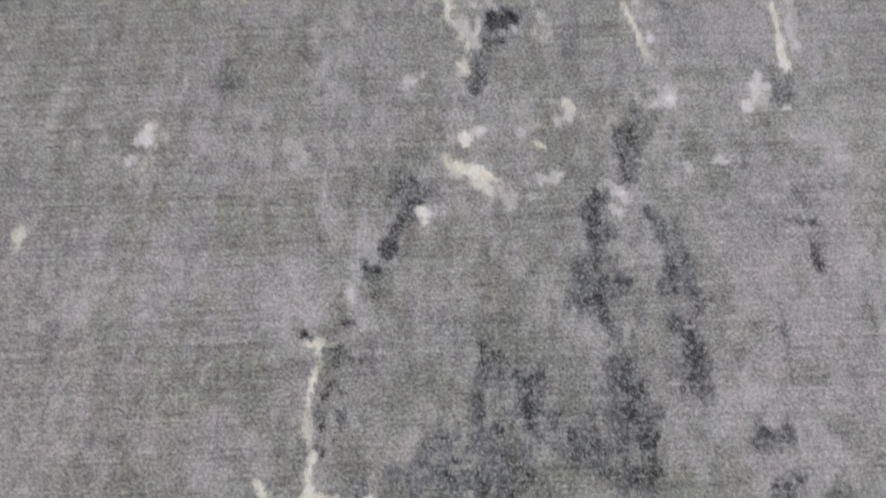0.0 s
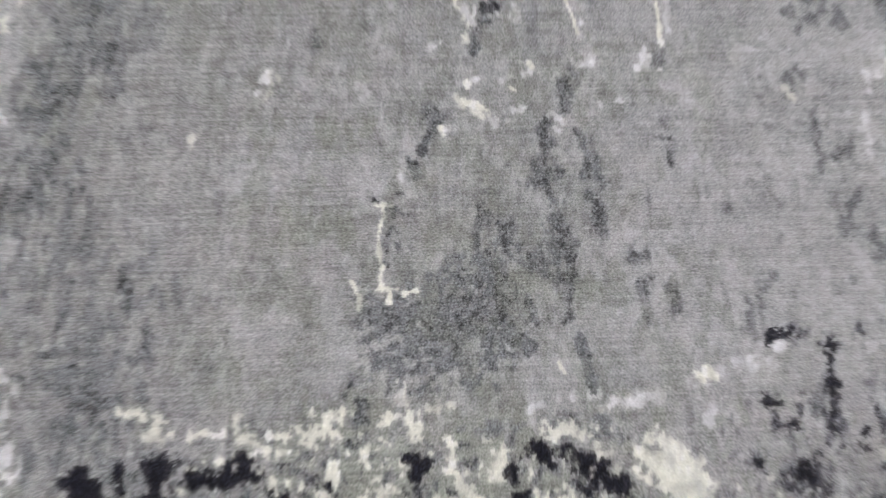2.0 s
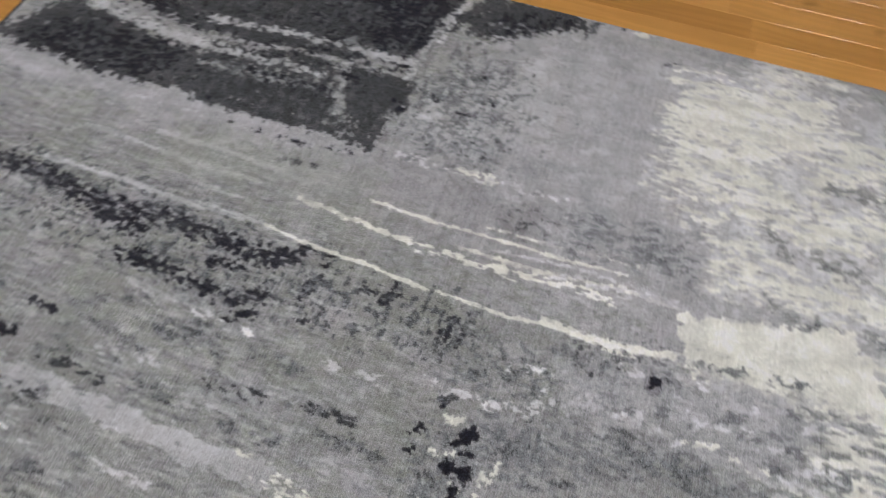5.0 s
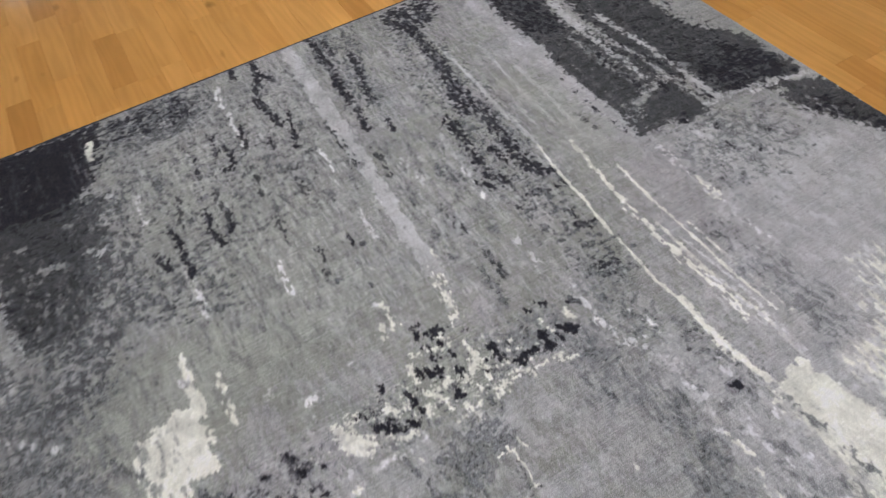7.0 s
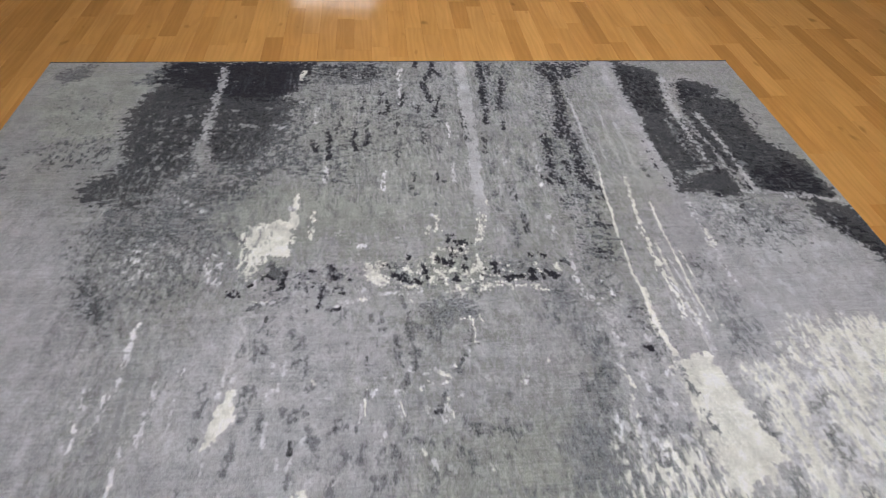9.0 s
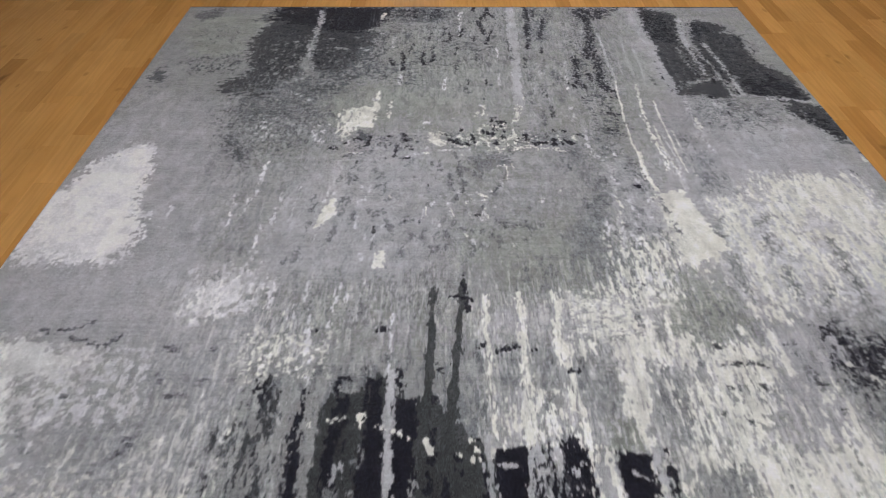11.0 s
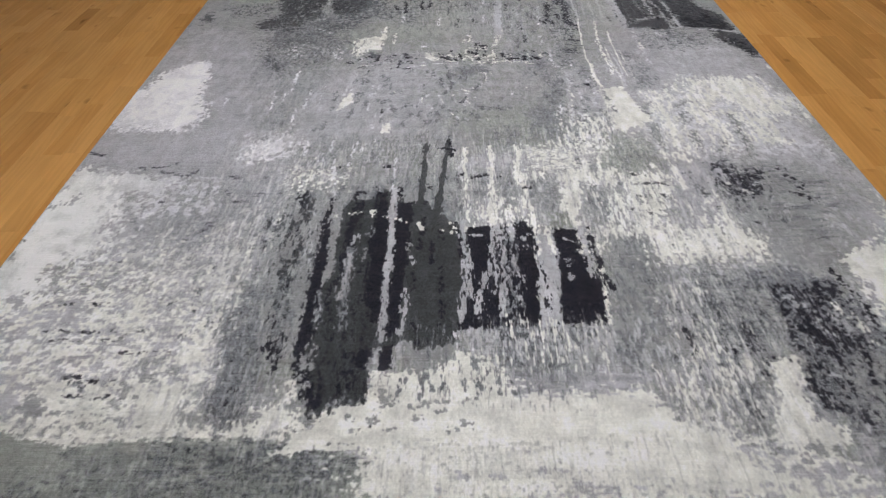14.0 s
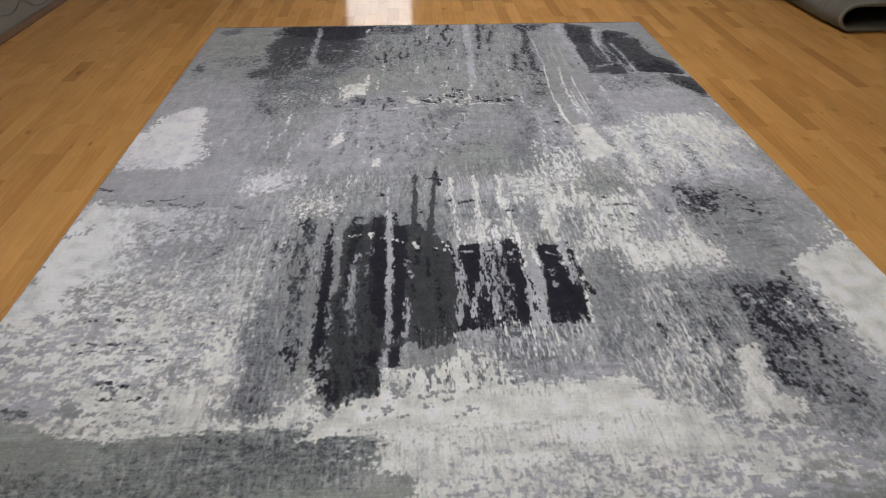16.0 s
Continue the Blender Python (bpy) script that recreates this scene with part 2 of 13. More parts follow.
# overcast daylight outside the window
DAYLIGHT = glow_material("overcast_daylight", (0.97, 0.97, 0.97), 3.0)
structure(box_part("backdrop", -3.0, NORTH + 1.6, -0.5, 2.0, NORTH + 1.62, 3.5, DAYLIGHT), "plain bright overcast daylight outside the window", "backdrop")

# ---- the folded carpet by the wall ----
def folded_carpet():
    """One fold of thick carpet: an under-layer, a round teardrop fold and an upper layer, carried along y."""
    thing = new("folded_carpet")
    tagged(thing, "folded thick grey carpet lying on the parquet", "carpet")
    random.seed(4)
    line = []
    for k in range(15):
        line.append((1.0 - k * 0.062, 0.012 + 0.002 * math.sin(k)))
    for k in range(1, 14):
        a = radians(-90 - k * 180 / 14)
        line.append((0.10 + 0.088 * math.cos(a) * (1.0 if k < 7 else 1.05), 0.082 + 0.070 * math.sin(a)))
    for k in range(16):
        u = k / 15
        line.append((0.10 + u * 0.9, 0.152 + 0.028 * math.sin(u * 1.6) - 0.10 * u * u))
    bm = bmesh.new()
    rows, n = [], 22
    for j in range(n + 1):
        y = j / n * 1.5
        wob = 0.012 * noise.noise((y * 2.3, 1.7, 0))
        rows.append([bm.verts.new((x + wob + 0.01 * noise.noise((x * 4, y * 3, 2)), y, max(0.012, z + 0.008 * noise.noise((x * 5, y * 2.5, 5)) * min(1, z / 0.05)))) for x, z in line])
    for r0, r1 in zip(rows, rows[1:]):
        for a in range(len(line) - 1):
            bm.faces.new((r0[a], r0[a + 1], r1[a + 1], r1[a]))
    edge_places = [tuple(v.co) for v in rows[0]]
    for f in bm.faces:
        f.smooth = True
    body = part("layer", bm, FOLDED, thing)
    thick = body.modifiers.new("thick", "SOLIDIFY")
    thick.thickness, thick.offset = 0.022, 0.0
    soft = body.modifiers.new("soft", "BEVEL")
    soft.width, soft.segments, soft.limit_method, soft.angle_limit = 0.006, 2, "ANGLE", radians(50)
    # the paler whipped edge that follows the fold
    cord = bpy.data.curves.new("edge_binding", "CURVE")
    cord.dimensions, cord.bevel_depth, cord.bevel_resolution = "3D", 0.0125, 2
    run = cord.splines.new("POLY")
    run.points.add(len(line) - 1)
    for p, at in zip(run.points, edge_places):
        p.co = (at[0], at[1] - 0.002, max(0.0135, at[2]), 1)
    cord.materials.append(CARPET_EDGE)
    new("edge_binding", cord).parent = thing
    return thing


folded_carpet().matrix_basis = pose(2.345, 3.285, 0.0, 0, 0, 2)

# ---- the cable on the wall ----
cable = bpy.data.curves.new("wall_cable", "CURVE")
cable.dimensions, cable.bevel_depth, cable.bevel_resolution = "3D", 0.003, 2
spline = cable.splines.new("BEZIER")
bends = [(WEST + 0.006, y, z) for y, z in ((3.05, 0.25), (3.40, 0.128), (3.56, 0.106), (3.68, 0.14), (3.73, 0.118), (3.82, 0.074), (3.95, 0.060), (4.15, 0.12), (4.45, 0.32))]
spline.bezier_points.add(len(bends) - 1)
for p, at in zip(spline.bezier_points, bends):
    p.co, p.handle_left_type, p.handle_right_type = at, "AUTO", "AUTO"
cable.materials.append(CABLE)
tagged(new("wall_cable", cable), "thin dark cable sagging along the grey-green wall", "cable")

# ---- the rug ----
# dyed yarns, darkest to lightest
INK, COAL, SLATE, STEEL = (0.010, 0.010, 0.017), (0.046, 0.049, 0.055), (0.090, 0.097, 0.108), (0.177, 0.188, 0.200)
GREY, LAV, SILVER, IVORY = (0.290, 0.296, 0.300), (0.404, 0.404, 0.432), (0.460, 0.465, 0.490), (0.805, 0.805, 0.752)
ASH, PEARL, LEAD = (0.043, 0.047, 0.050), (0.720, 0.720, 0.755), (0.125, 0.130, 0.140)
WHITE, FROST = (0.860, 0.870, 0.860), (0.820, 0.815, 0.850)
MOSSD, MOSS, MAUVE = (0.215, 0.228, 0.208), (0.255, 0.268, 0.245), (0.345, 0.335, 0.360)
STEELB, ASHL, SAGEN = (0.165, 0.174, 0.190), (0.056, 0.060, 0.062), (0.300, 0.315, 0.290)
SAGE, SAGED = (0.304, 0.318, 0.296), (0.190, 0.205, 0.195)


def threads(*stretches):
    """Thread lines over stretches of (low, high, step)."""
    return np.concatenate([np.linspace(low, high, max(1, round((high - low) / step)), endpoint=False) for low, high, step in stretches] + [[stretches[-1][1]]])


KNOT_X = threads((RUG_X0, -0.53, 0.0031), (-0.53, -0.18, 0.0024), (-0.18, 0.24, 0.0015), (0.24, 0.62, 0.0024), (0.62, RUG_X1, 0.0031))
KNOT_Y = threads((0.0, 1.80, 0.0031), (1.80, 2.01, 0.0024), (2.01, 2.30, 0.0015), (2.30, 2.50, 0.0024), (2.50, RUG_L, 0.0031))
WARPS, WEFTS = (KNOT_X[1:] + KNOT_X[:-1]) / 2, (KNOT_Y[1:] + KNOT_Y[:-1]) / 2  # the middle of each knot
dye = np.empty((len(WEFTS), len(WARPS), 3), np.float32)
dye[:] = np.sqrt(GREY)  # strokes mix evenly to the eye in square roots


def lattice(ix, iy, seed):
    """Even pseudo-random numbers at whole-numbered places."""
    h = (ix * 374761393 + iy * 668265263 + seed * 2147483647) & 0xFFFFFFFF
    h = ((h ^ (h >> 13)) * 1274126177) & 0xFFFFFFFF
    return ((h ^ (h >> 16)) & 0xFFFF) / 65535.0


def value_noise(u, v, seed):
    """Smooth noise over the grid of the columns u and the rows v."""
    iu, iv = np.floor(u).astype(np.int64), np.floor(v).astype(np.int64)
    fu, fv = u - iu, v - iv
    fu, fv = (fu * fu * (3 - 2 * fu))[None, :], (fv * fv * (3 - 2 * fv))[:, None]
    gu, gv = np.arange(iu.min(), iu.max() + 2), np.arange(iv.min(), iv.max() + 2)
    table = lattice(gu[None, :], gv[:, None], seed)
    a, b = iu - gu[0], iv - gv[0]
    low = table[np.ix_(b, a)] * (1 - fu) + table[np.ix_(b, a + 1)] * fu
    high = table[np.ix_(b + 1, a)] * (1 - fu) + table[np.ix_(b + 1, a + 1)] * fu
    return low * (1 - fv) + high * fv


def even_noise(xs, ys, cell, seed):
    """Two octaves of noise, spread evenly over 0..1; cell: the size of a fleck across and along the rug."""
    cx, cy = max(cell[0] * 0.75, 0.005), max(cell[1] * 0.75, 0.005)
    n = 0.44 * value_noise(xs / cx + seed * 0.37, ys / cy + seed * 0.71, seed) + 0.29 * value_noise(xs / cx * 2.1, ys / cy * 2.1, seed + 9)
    n += 0.27 * value_noise(xs / 0.0046, ys / 0.0105, seed + 17)
    z = (n - 0.5) / 0.138
    return 1 / (1 + np.exp(-1.702 * z))


dabs = 0


def lay(tone, i0, j0, inside, rag, cover, cell, alpha, soft, fine=False):
    """Dye the knots from column i0 and row j0 on; inside: metres from the border of the figure, inwards."""
    global dabs
    dabs += 1
    j1, i1 = j0 + inside.shape[0], i0 + inside.shape[1]
    xs, ys = WARPS[i0:i1], WEFTS[j0:j1]
    chance = cover * np.clip(0.5 + 0.5 * inside / rag, 0, 1)
    if cover < 0.85:  # thin covers mix softly
        soft = max(soft, 0.2)
    grain = even_noise(xs, ys, cell, dabs)
    if fine:  # fine lines fray less
        grain = 0.5 + (grain - 0.5) * fine
    blend = soft + 0.30 * value_noise(xs / 0.07, ys / 0.10, dabs + 31) ** 3 if alpha == 1.0 else 0.45
    mask = np.clip(0.5 + (chance - grain) / blend, 0, 1)
    mask = mask * mask * (3 - 2 * mask) * alpha * (chance > 0.004)
    mask *= 0.86 + 0.14 * value_noise(xs / 0.03, ys / 0.05, dabs + 77)
    shade = 0.90 + 0.20 * value_noise(xs / (cell[0] * 1.7), ys / (cell[1] * 1.7), dabs + 53)
    dye[j0:j1, i0:i1] += (np.sqrt(np.array(tone, np.float32)) * shade[..., None] - dye[j0:j1, i0:i1]) * mask[..., None].astype(np.float32)


def field(points, margin):
    """The knots round some points of the design: first column and row, and their places."""
    xs, ys = [p[0] for p in points], [p[1] for p in points]
    i0, i1 = np.searchsorted(WARPS, (min(xs) - margin, max(xs) + margin))
    j0, j1 = np.searchsorted(WEFTS, (min(ys) - margin, max(ys) + margin))
    return i0, j0, WARPS[i0:i1][None, :], WEFTS[j0:j1][:, None]


def dab(tone, xa, ya, xb, yb, half, rag=0.03, cover=1.0, cell=(0.014, 0.022), alpha=1.0, soft=0.07):
    """One stroke of the design, from (xa, ya) to (xb, yb), half as wide as given, its border frayed over rag metres;
    cover: the share of knots in it that take the tone; soft: how gently they blend in."""
    i0, j0, gx, gy = field(((xa, ya), (xb, yb)), half + rag)
    if gx.size < 2 or gy.size < 2:
        return
    long = max(math.hypot(xb - xa, yb - ya), 1e-4)
    ax, ay = (xb - xa) / long, (yb - ya) / long
    along, across = (gx - xa) * ax + (gy - ya) * ay, (gx - xa) * ay - (gy - ya) * ax
    inside = np.minimum(half - np.abs(across), np.minimum(along, long - along) + min(rag, 0.5 * half) * 0.5)
    lay(tone, i0, j0, inside, rag, cover, cell, alpha, soft, max(0.35, half / 0.012) if cover > 0.9 and half < 0.012 else False)


def pairs(flat):
    return list(zip(flat[::2], flat[1::2]))


def trail(tone, half, *flat, rag=0.006, cover=0.92, cell=(0.010, 0.020), alpha=1.0, soft=0.07):
    """A thread of the design through several points x, y, x, y and so on; half: half its width, or its halves at start and end."""
    points = pairs(flat)
    first, last = half if isinstance(half, tuple) else (half, half)
    i0, j0, gx, gy = field(points, max(first, last) + rag)
    if gx.size < 2 or gy.size < 2:
        return
    inside = np.full((gy.size, gx.size), -9.0)
    count = len(points) - 1
    for k, ((xa, ya), (xb, yb)) in enumerate(zip(points, points[1:])):
        dx, dy = xb - xa, yb - ya
        t = np.clip(((gx - xa) * dx + (gy - ya) * dy) / max(dx * dx + dy * dy, 1e-9), 0, 1)
        wide = first + (last - first) * (k + t) / count
        inside = np.maximum(inside, wide - np.hypot(gx - xa - t * dx, gy - ya - t * dy))
    inside += min(1.3 * max(first, last), 0.009) * (value_noise(gx[0] / 0.007, gy[:, 0] / 0.011, dabs + 5) - 0.55)
    lay(tone, i0, j0, inside, rag, cover, cell, alpha, soft, max(0.35, first / 0.012) if cover > 0.9 and first < 0.012 else False)


def patch(tone, *flat, rag=0.02, cover=1.0, cell=(0.014, 0.022), alpha=1.0, soft=0.07):
    """A figure of the design with the corners x, y, x, y and so on, its border frayed over rag metres."""
    points = pairs(flat)
    i0, j0, gx, gy = field(points, rag)
    if gx.size < 2 or gy.size < 2:
        return
    far = np.full((gy.size, gx.size), 9.0)
    odd = np.zeros(far.shape, bool)
    for (xa, ya), (xb, yb) in zip(points, points[1:] + points[:1]):
        dx, dy = xb - xa, yb - ya
        t = np.clip(((gx - xa) * dx + (gy - ya) * dy) / max(dx * dx + dy * dy, 1e-9), 0, 1)
        far = np.minimum(far, np.hypot(gx - xa - t * dx, gy - ya - t * dy))
        if ya != yb:
            odd ^= ((ya > gy) != (yb > gy)) & (gx < xa + (gy - ya) * dx / dy)
    lay(tone, i0, j0, np.where(odd, far, -far), rag, cover, cell, alpha, soft)


# the ground of the weave: greys in long soft clouds
dab(SILVER, -0.8, 0.9, -0.8, 2.3, 0.6, 0.35, 1.0, (0.25, 0.4), 0.9)
dab(SILVER, 0.75, 0.7, 0.75, 2.2, 0.6, 0.35, 1.0, (0.25, 0.4), 0.9)
dab(STEEL, -0.1, 2.6, -0.1, 3.5, 0.9, 0.4, 0.5, (0.2, 0.3), 0.5)
dab(STEEL, 0.0, 1.0, 0.0, 1.9, 0.7, 0.3, 0.5, (0.2, 0.3), 0.4)
dab(SILVER, -0.45, 1.5, -0.45, 2.4, 0.35, 0.2, 1.0, (0.2, 0.3), 0.5)
for yarn, share, fleck, depth in ((MAUVE, 0.45, (0.09, 0.12), 0.8), (MOSS, 0.40, (0.07, 0.13), 0.8), (STEEL, 0.16, (0.010, 0.045), 0.6), (SILVER, 0.16, (0.010, 0.05), 0.5), (MOSS, 0.30, (0.018, 0.045), 0.6), (MAUVE, 0.30, (0.02, 0.03), 0.6)):
    dab(yarn, 0, 0, 0, RUG_L, RUG_X1, 0.02, share, fleck, depth)
# the woven design, from the far end to the near one
# far end: pale corner, dark lobes
dab(SLATE, -0.776, 2.429, -0.776, 2.244, 0.0515, rag=.035, cover=.9, cell=(.02, .02))
dab(LEAD, -0.796, 2.428, -0.796, 2.179, 0.1175, rag=.06, cover=.35, cell=(.012, .03))
dab(PEARL, -0.521, 2.486, -0.516, 2.377, 0.0075, rag=.012, cover=.6)
dab(PEARL, -0.714, 2.512, -0.714, 2.359, 0.0560, rag=.04, cover=.28, cell=(.014, .02))
# black band with ivory knots
dab(INK, -0.460, 2.338, -0.460, 2.321, 0.0080, rag=0.007, cover=0.88, cell=(.007, .007))
dab(PEARL, 0.433, 2.230, 0.425, 2.130, 0.0080, rag=.01, cover=.45, cell=(.010, .016))
dab(PEARL, 0.418, 2.113, 0.424, 2.017, 0.0060, rag=.01, cover=.45, cell=(.010, .016))
dab(PEARL, 0.414, 1.997, 0.386, 1.874, 0.0070, rag=.012, cover=.45, cell=(.010, .016))
dab(LEAD, 0.484, 2.242, 0.498, 2.172, 0.0250, rag=.02, cover=.5, cell=(.014, .008))
# field left of the crack
dab(IVORY, -0.415, 2.049, -0.434, 1.926, 0.0193, rag=.014, cell=(.014, .03))
dab(IVORY, -0.426, 2.208, -0.436, 2.060, 0.0045, rag=.006, cover=.85)
dab(PEARL, -0.349, 2.121, -0.335, 1.912, 0.0055, rag=.010, cover=.45, cell=(.009, .03))
dab(PEARL, -0.078, 2.023, -0.070, 1.944, 0.0050, rag=.008, cover=.6)
dab(IVORY, 0.029, 2.024, 0.039, 1.965, 0.0059, rag=.010, cover=.5)
dab(PEARL, 0.409, 2.081, 0.414, 1.993, 0.0050, rag=.008, cover=.7)
dab(INK, 0.477, 2.111, 0.494, 2.105, 0.0076, rag=.004)
dab(INK, 0.474, 2.155, 0.489, 2.146, 0.0059, rag=.005, cover=.5)
# centre field
dab(LAV, 0.125, 2.127, 0.114, 1.966, 0.1784, rag=.12, alpha=.6)
dab(SAGE, 0.320, 2.179, 0.320, 1.949, 0.0500, rag=.1, alpha=.6)
# crack (seen from the other side)
dab(IVORY, 0.035, 2.056, 0.012, 2.073, 0.0039, rag=.003, cover=.95, cell=(.01, .006))
dab(IVORY, 0.031, 2.041, 0.015, 2.040, 0.0035, rag=.003, cover=.7, cell=(.008, .006))
dab(IVORY, -0.004, 2.039, -0.011, 2.038, 0.0034, rag=.002, cover=.9)
dab(IVORY, -0.022, 2.032, -0.028, 2.032, 0.0035, rag=.002, cover=.9)
dab(IVORY, 0.061, 2.012, 0.054, 2.011, 0.0044, rag=.003, cover=.9)
dab(IVORY, -0.011, 2.069, -0.020, 2.068, 0.0025, rag=.002, cover=.7)
dab(IVORY, -0.046, 2.083, -0.053, 2.083, 0.0040, rag=.002)
dab(IVORY, -0.002, 2.082, -0.009, 2.081, 0.0025, rag=.002, cover=.6)
dab(IVORY, 0.024, 1.991, 0.023, 2.006, 0.0025, rag=.003)
dab(IVORY, 0.034, 1.960, 0.027, 1.979, 0.0025, rag=.003)
dab(IVORY, -0.071, 1.961, -0.079, 1.991, 0.0034, rag=.003)
dab(IVORY, -0.159, 1.963, -0.158, 2.000, 0.0035, rag=.003, cover=.8)
dab(IVORY, -0.127, 2.028, -0.133, 2.026, 0.0044, rag=.003, cover=.8)
dab(IVORY, -0.149, 2.032, -0.156, 2.030, 0.0049, rag=.003, cover=.8)
dab(IVORY, -0.093, 2.062, -0.111, 2.061, 0.0025, rag=.003, cover=.7)
dab(IVORY, -0.071, 2.022, -0.093, 2.023, 0.0025, rag=.003, cover=.5)
dab(IVORY, 0.196, 2.040, 0.192, 2.033, 0.0030, rag=.002, cover=.95)
dab(IVORY, 0.202, 2.055, 0.198, 2.053, 0.0034, rag=.002, cover=.95)
dab(SLATE, 0.019, 2.002, 0.000, 1.964, 0.0083, rag=.006, cover=.8, cell=(.008, .01))
dab(INK, 0.007, 1.969, -0.003, 1.969, 0.0030, rag=.002)
dab(SLATE, 0.026, 2.012, 0.019, 2.011, 0.0049, rag=.003)
dab(SLATE, 0.158, 2.005, 0.149, 2.003, 0.0060, rag=.004, cover=.8)
dab(SLATE, -0.084, 1.953, -0.091, 1.977, 0.0080, rag=.008, cover=.7)
dab(SLATE, -0.137, 2.029, -0.148, 2.028, 0.0039, rag=.003)
dab(IVORY, -0.184, 2.154, -0.192, 2.153, 0.0025, rag=.002)
dab(IVORY, -0.199, 2.150, -0.208, 2.149, 0.0025, rag=.002, cover=.8)
dab(IVORY, -0.196, 2.086, -0.213, 2.083, 0.0025, rag=.003, cover=.8)
dab(STEEL, 0.122, 1.929, 0.122, 1.942, 0.0760, rag=.03, cover=.5, cell=(.01, .02))
dab(SLATE, -0.267, 1.887, -0.267, 1.995, 0.0120, rag=.03, cover=.6, cell=(.012, .03), alpha=.7)
dab(STEEL, -0.256, 2.073, -0.264, 2.201, 0.0090, rag=.02, cover=.7, cell=(.012, .04))
dab(SLATE, 0.398, 2.094, 0.383, 2.147, 0.0075, rag=.02, cover=.6)
dab(PEARL, -0.366, 1.906, -0.366, 2.183, 0.0520, rag=.08, cover=.14, cell=(.010, .03), soft=.3)
dab(WHITE, -0.431, 1.901, -0.402, 2.020, 0.0135, rag=.01, cover=.9, cell=(.010, .02))
# grey fading up from the comb
dab(GREY, -0.441, 0.617, -0.441, 0.491, 0.0865, rag=.04, cover=.3, cell=(.02, .02))
# far left
patch(GREY, -1.257, 3.487, -0.769, 3.513, -0.537, 2.682, -0.722, 2.261, -1.216, 2.345, -1.225, 2.798, rag=0.06, alpha=0.6)
patch(LAV, -1.286, 2.345, -1.208, 2.700, -0.853, 2.626, -0.648, 2.032, -1.243, 1.893, rag=0.08, alpha=0.7)
patch(SAGE, -1.169, 3.360, -1.067, 3.427, -0.820, 3.460, -0.849, 3.335, -0.921, 3.147, -0.911, 3.004, -1.084, 3.005, -1.191, 3.189, rag=0.03, cover=0.95, cell=(0.03, 0.02))
patch(LEAD, -1.200, 3.416, -1.152, 3.486, -1.083, 3.504, -1.085, 3.404, -1.154, 3.359, rag=0.014, cover=0.85, cell=(0.03, 0.01))
patch(SLATE, -0.930, 3.358, -0.839, 3.496, -0.689, 3.512, -0.710, 3.390, -0.875, 3.346, rag=0.016, cover=0.75, cell=(0.03, 0.01))
patch(SLATE, -1.106, 3.005, -0.905, 3.023, -0.873, 2.856, -1.080, 2.856, rag=0.02, cover=0.26, cell=(0.012, 0.02))
patch(LEAD, -1.179, 3.315, -0.967, 3.314, -0.891, 2.968, -1.073, 2.969, rag=0.02, cover=0.14, cell=(0.01, 0.016))
patch(SLATE, -1.216, 2.806, -1.193, 2.881, -1.160, 2.860, -1.139, 2.798, -1.176, 2.786, rag=0.014, cover=0.95, cell=(0.022, 0.012))
trail(SLATE, 0.0060, -1.199, 2.750, -1.182, 2.746, rag=0.006, cover=0.8)
trail(LEAD, 0.0085, -1.199, 2.899, -1.092, 2.960, rag=0.012, cover=0.5, cell=(0.02, 0.008))
patch(COAL, -0.802, 3.313, -0.667, 3.378, -0.651, 3.196, -0.644, 3.050, -0.658, 2.915, -0.691, 2.872, -0.700, 2.814, -0.743, 2.735, -0.793, 2.696, -0.898, 2.693, -0.941, 2.758, -0.899, 2.798, -0.848, 2.839, -0.834, 2.881, -0.870, 3.014, -0.895, 3.133, -0.866, 3.286, rag=0.022, cover=0.96, cell=(0.03, 0.012))
patch(COAL, -0.616, 3.323, -0.423, 3.354, -0.405, 3.049, -0.431, 2.941, -0.506, 2.872, -0.588, 2.872, -0.617, 2.968, -0.616, 3.107, rag=0.018, cover=0.97, cell=(0.03, 0.012))
patch(INK, -0.786, 3.413, -0.594, 3.499, -0.400, 3.516, -0.380, 3.299, -0.559, 3.248, -0.706, 3.302, rag=0.018, cover=0.92, cell=(0.03, 0.01))
patch(INK, -0.837, 3.260, -0.474, 3.311, -0.429, 2.923, -0.755, 2.881, rag=0.02, cover=0.1, cell=(0.018, 0.008))
patch(SLATE, -0.872, 2.696, -0.576, 2.798, -0.536, 2.556, -0.775, 2.472, rag=0.03, cover=0.38, cell=(0.03, 0.01))
patch(LEAD, -0.895, 2.573, -0.623, 2.627, -0.554, 2.262, -0.823, 2.260, rag=0.04, cover=0.24, cell=(0.01, 0.026))
trail(SLATE, 0.0116, -0.582, 2.697, -0.551, 2.652, rag=0.01, cover=0.8, cell=(0.016, 0.008))
trail(SLATE, 0.0076, -0.604, 2.602, -0.575, 2.623, rag=0.01, cover=0.8, cell=(0.016, 0.008))
trail(SLATE, 0.0075, -0.617, 2.553, -0.596, 2.560, rag=0.01, cover=0.8, cell=(0.016, 0.008))
trail(SLATE, 0.0075, -0.743, 2.566, -0.718, 2.570, rag=0.01, cover=0.8, cell=(0.016, 0.008))
trail(SLATE, 0.0054, -0.613, 2.440, -0.596, 2.428, rag=0.01, cover=0.8, cell=(0.016, 0.008))
trail(SLATE, 0.0059, -0.790, 2.681, -0.735, 2.697, rag=0.01, cover=0.8, cell=(0.016, 0.008))
trail(SLATE, 0.0056, -0.694, 2.556, -0.679, 2.580, rag=0.01, cover=0.8, cell=(0.016, 0.008))
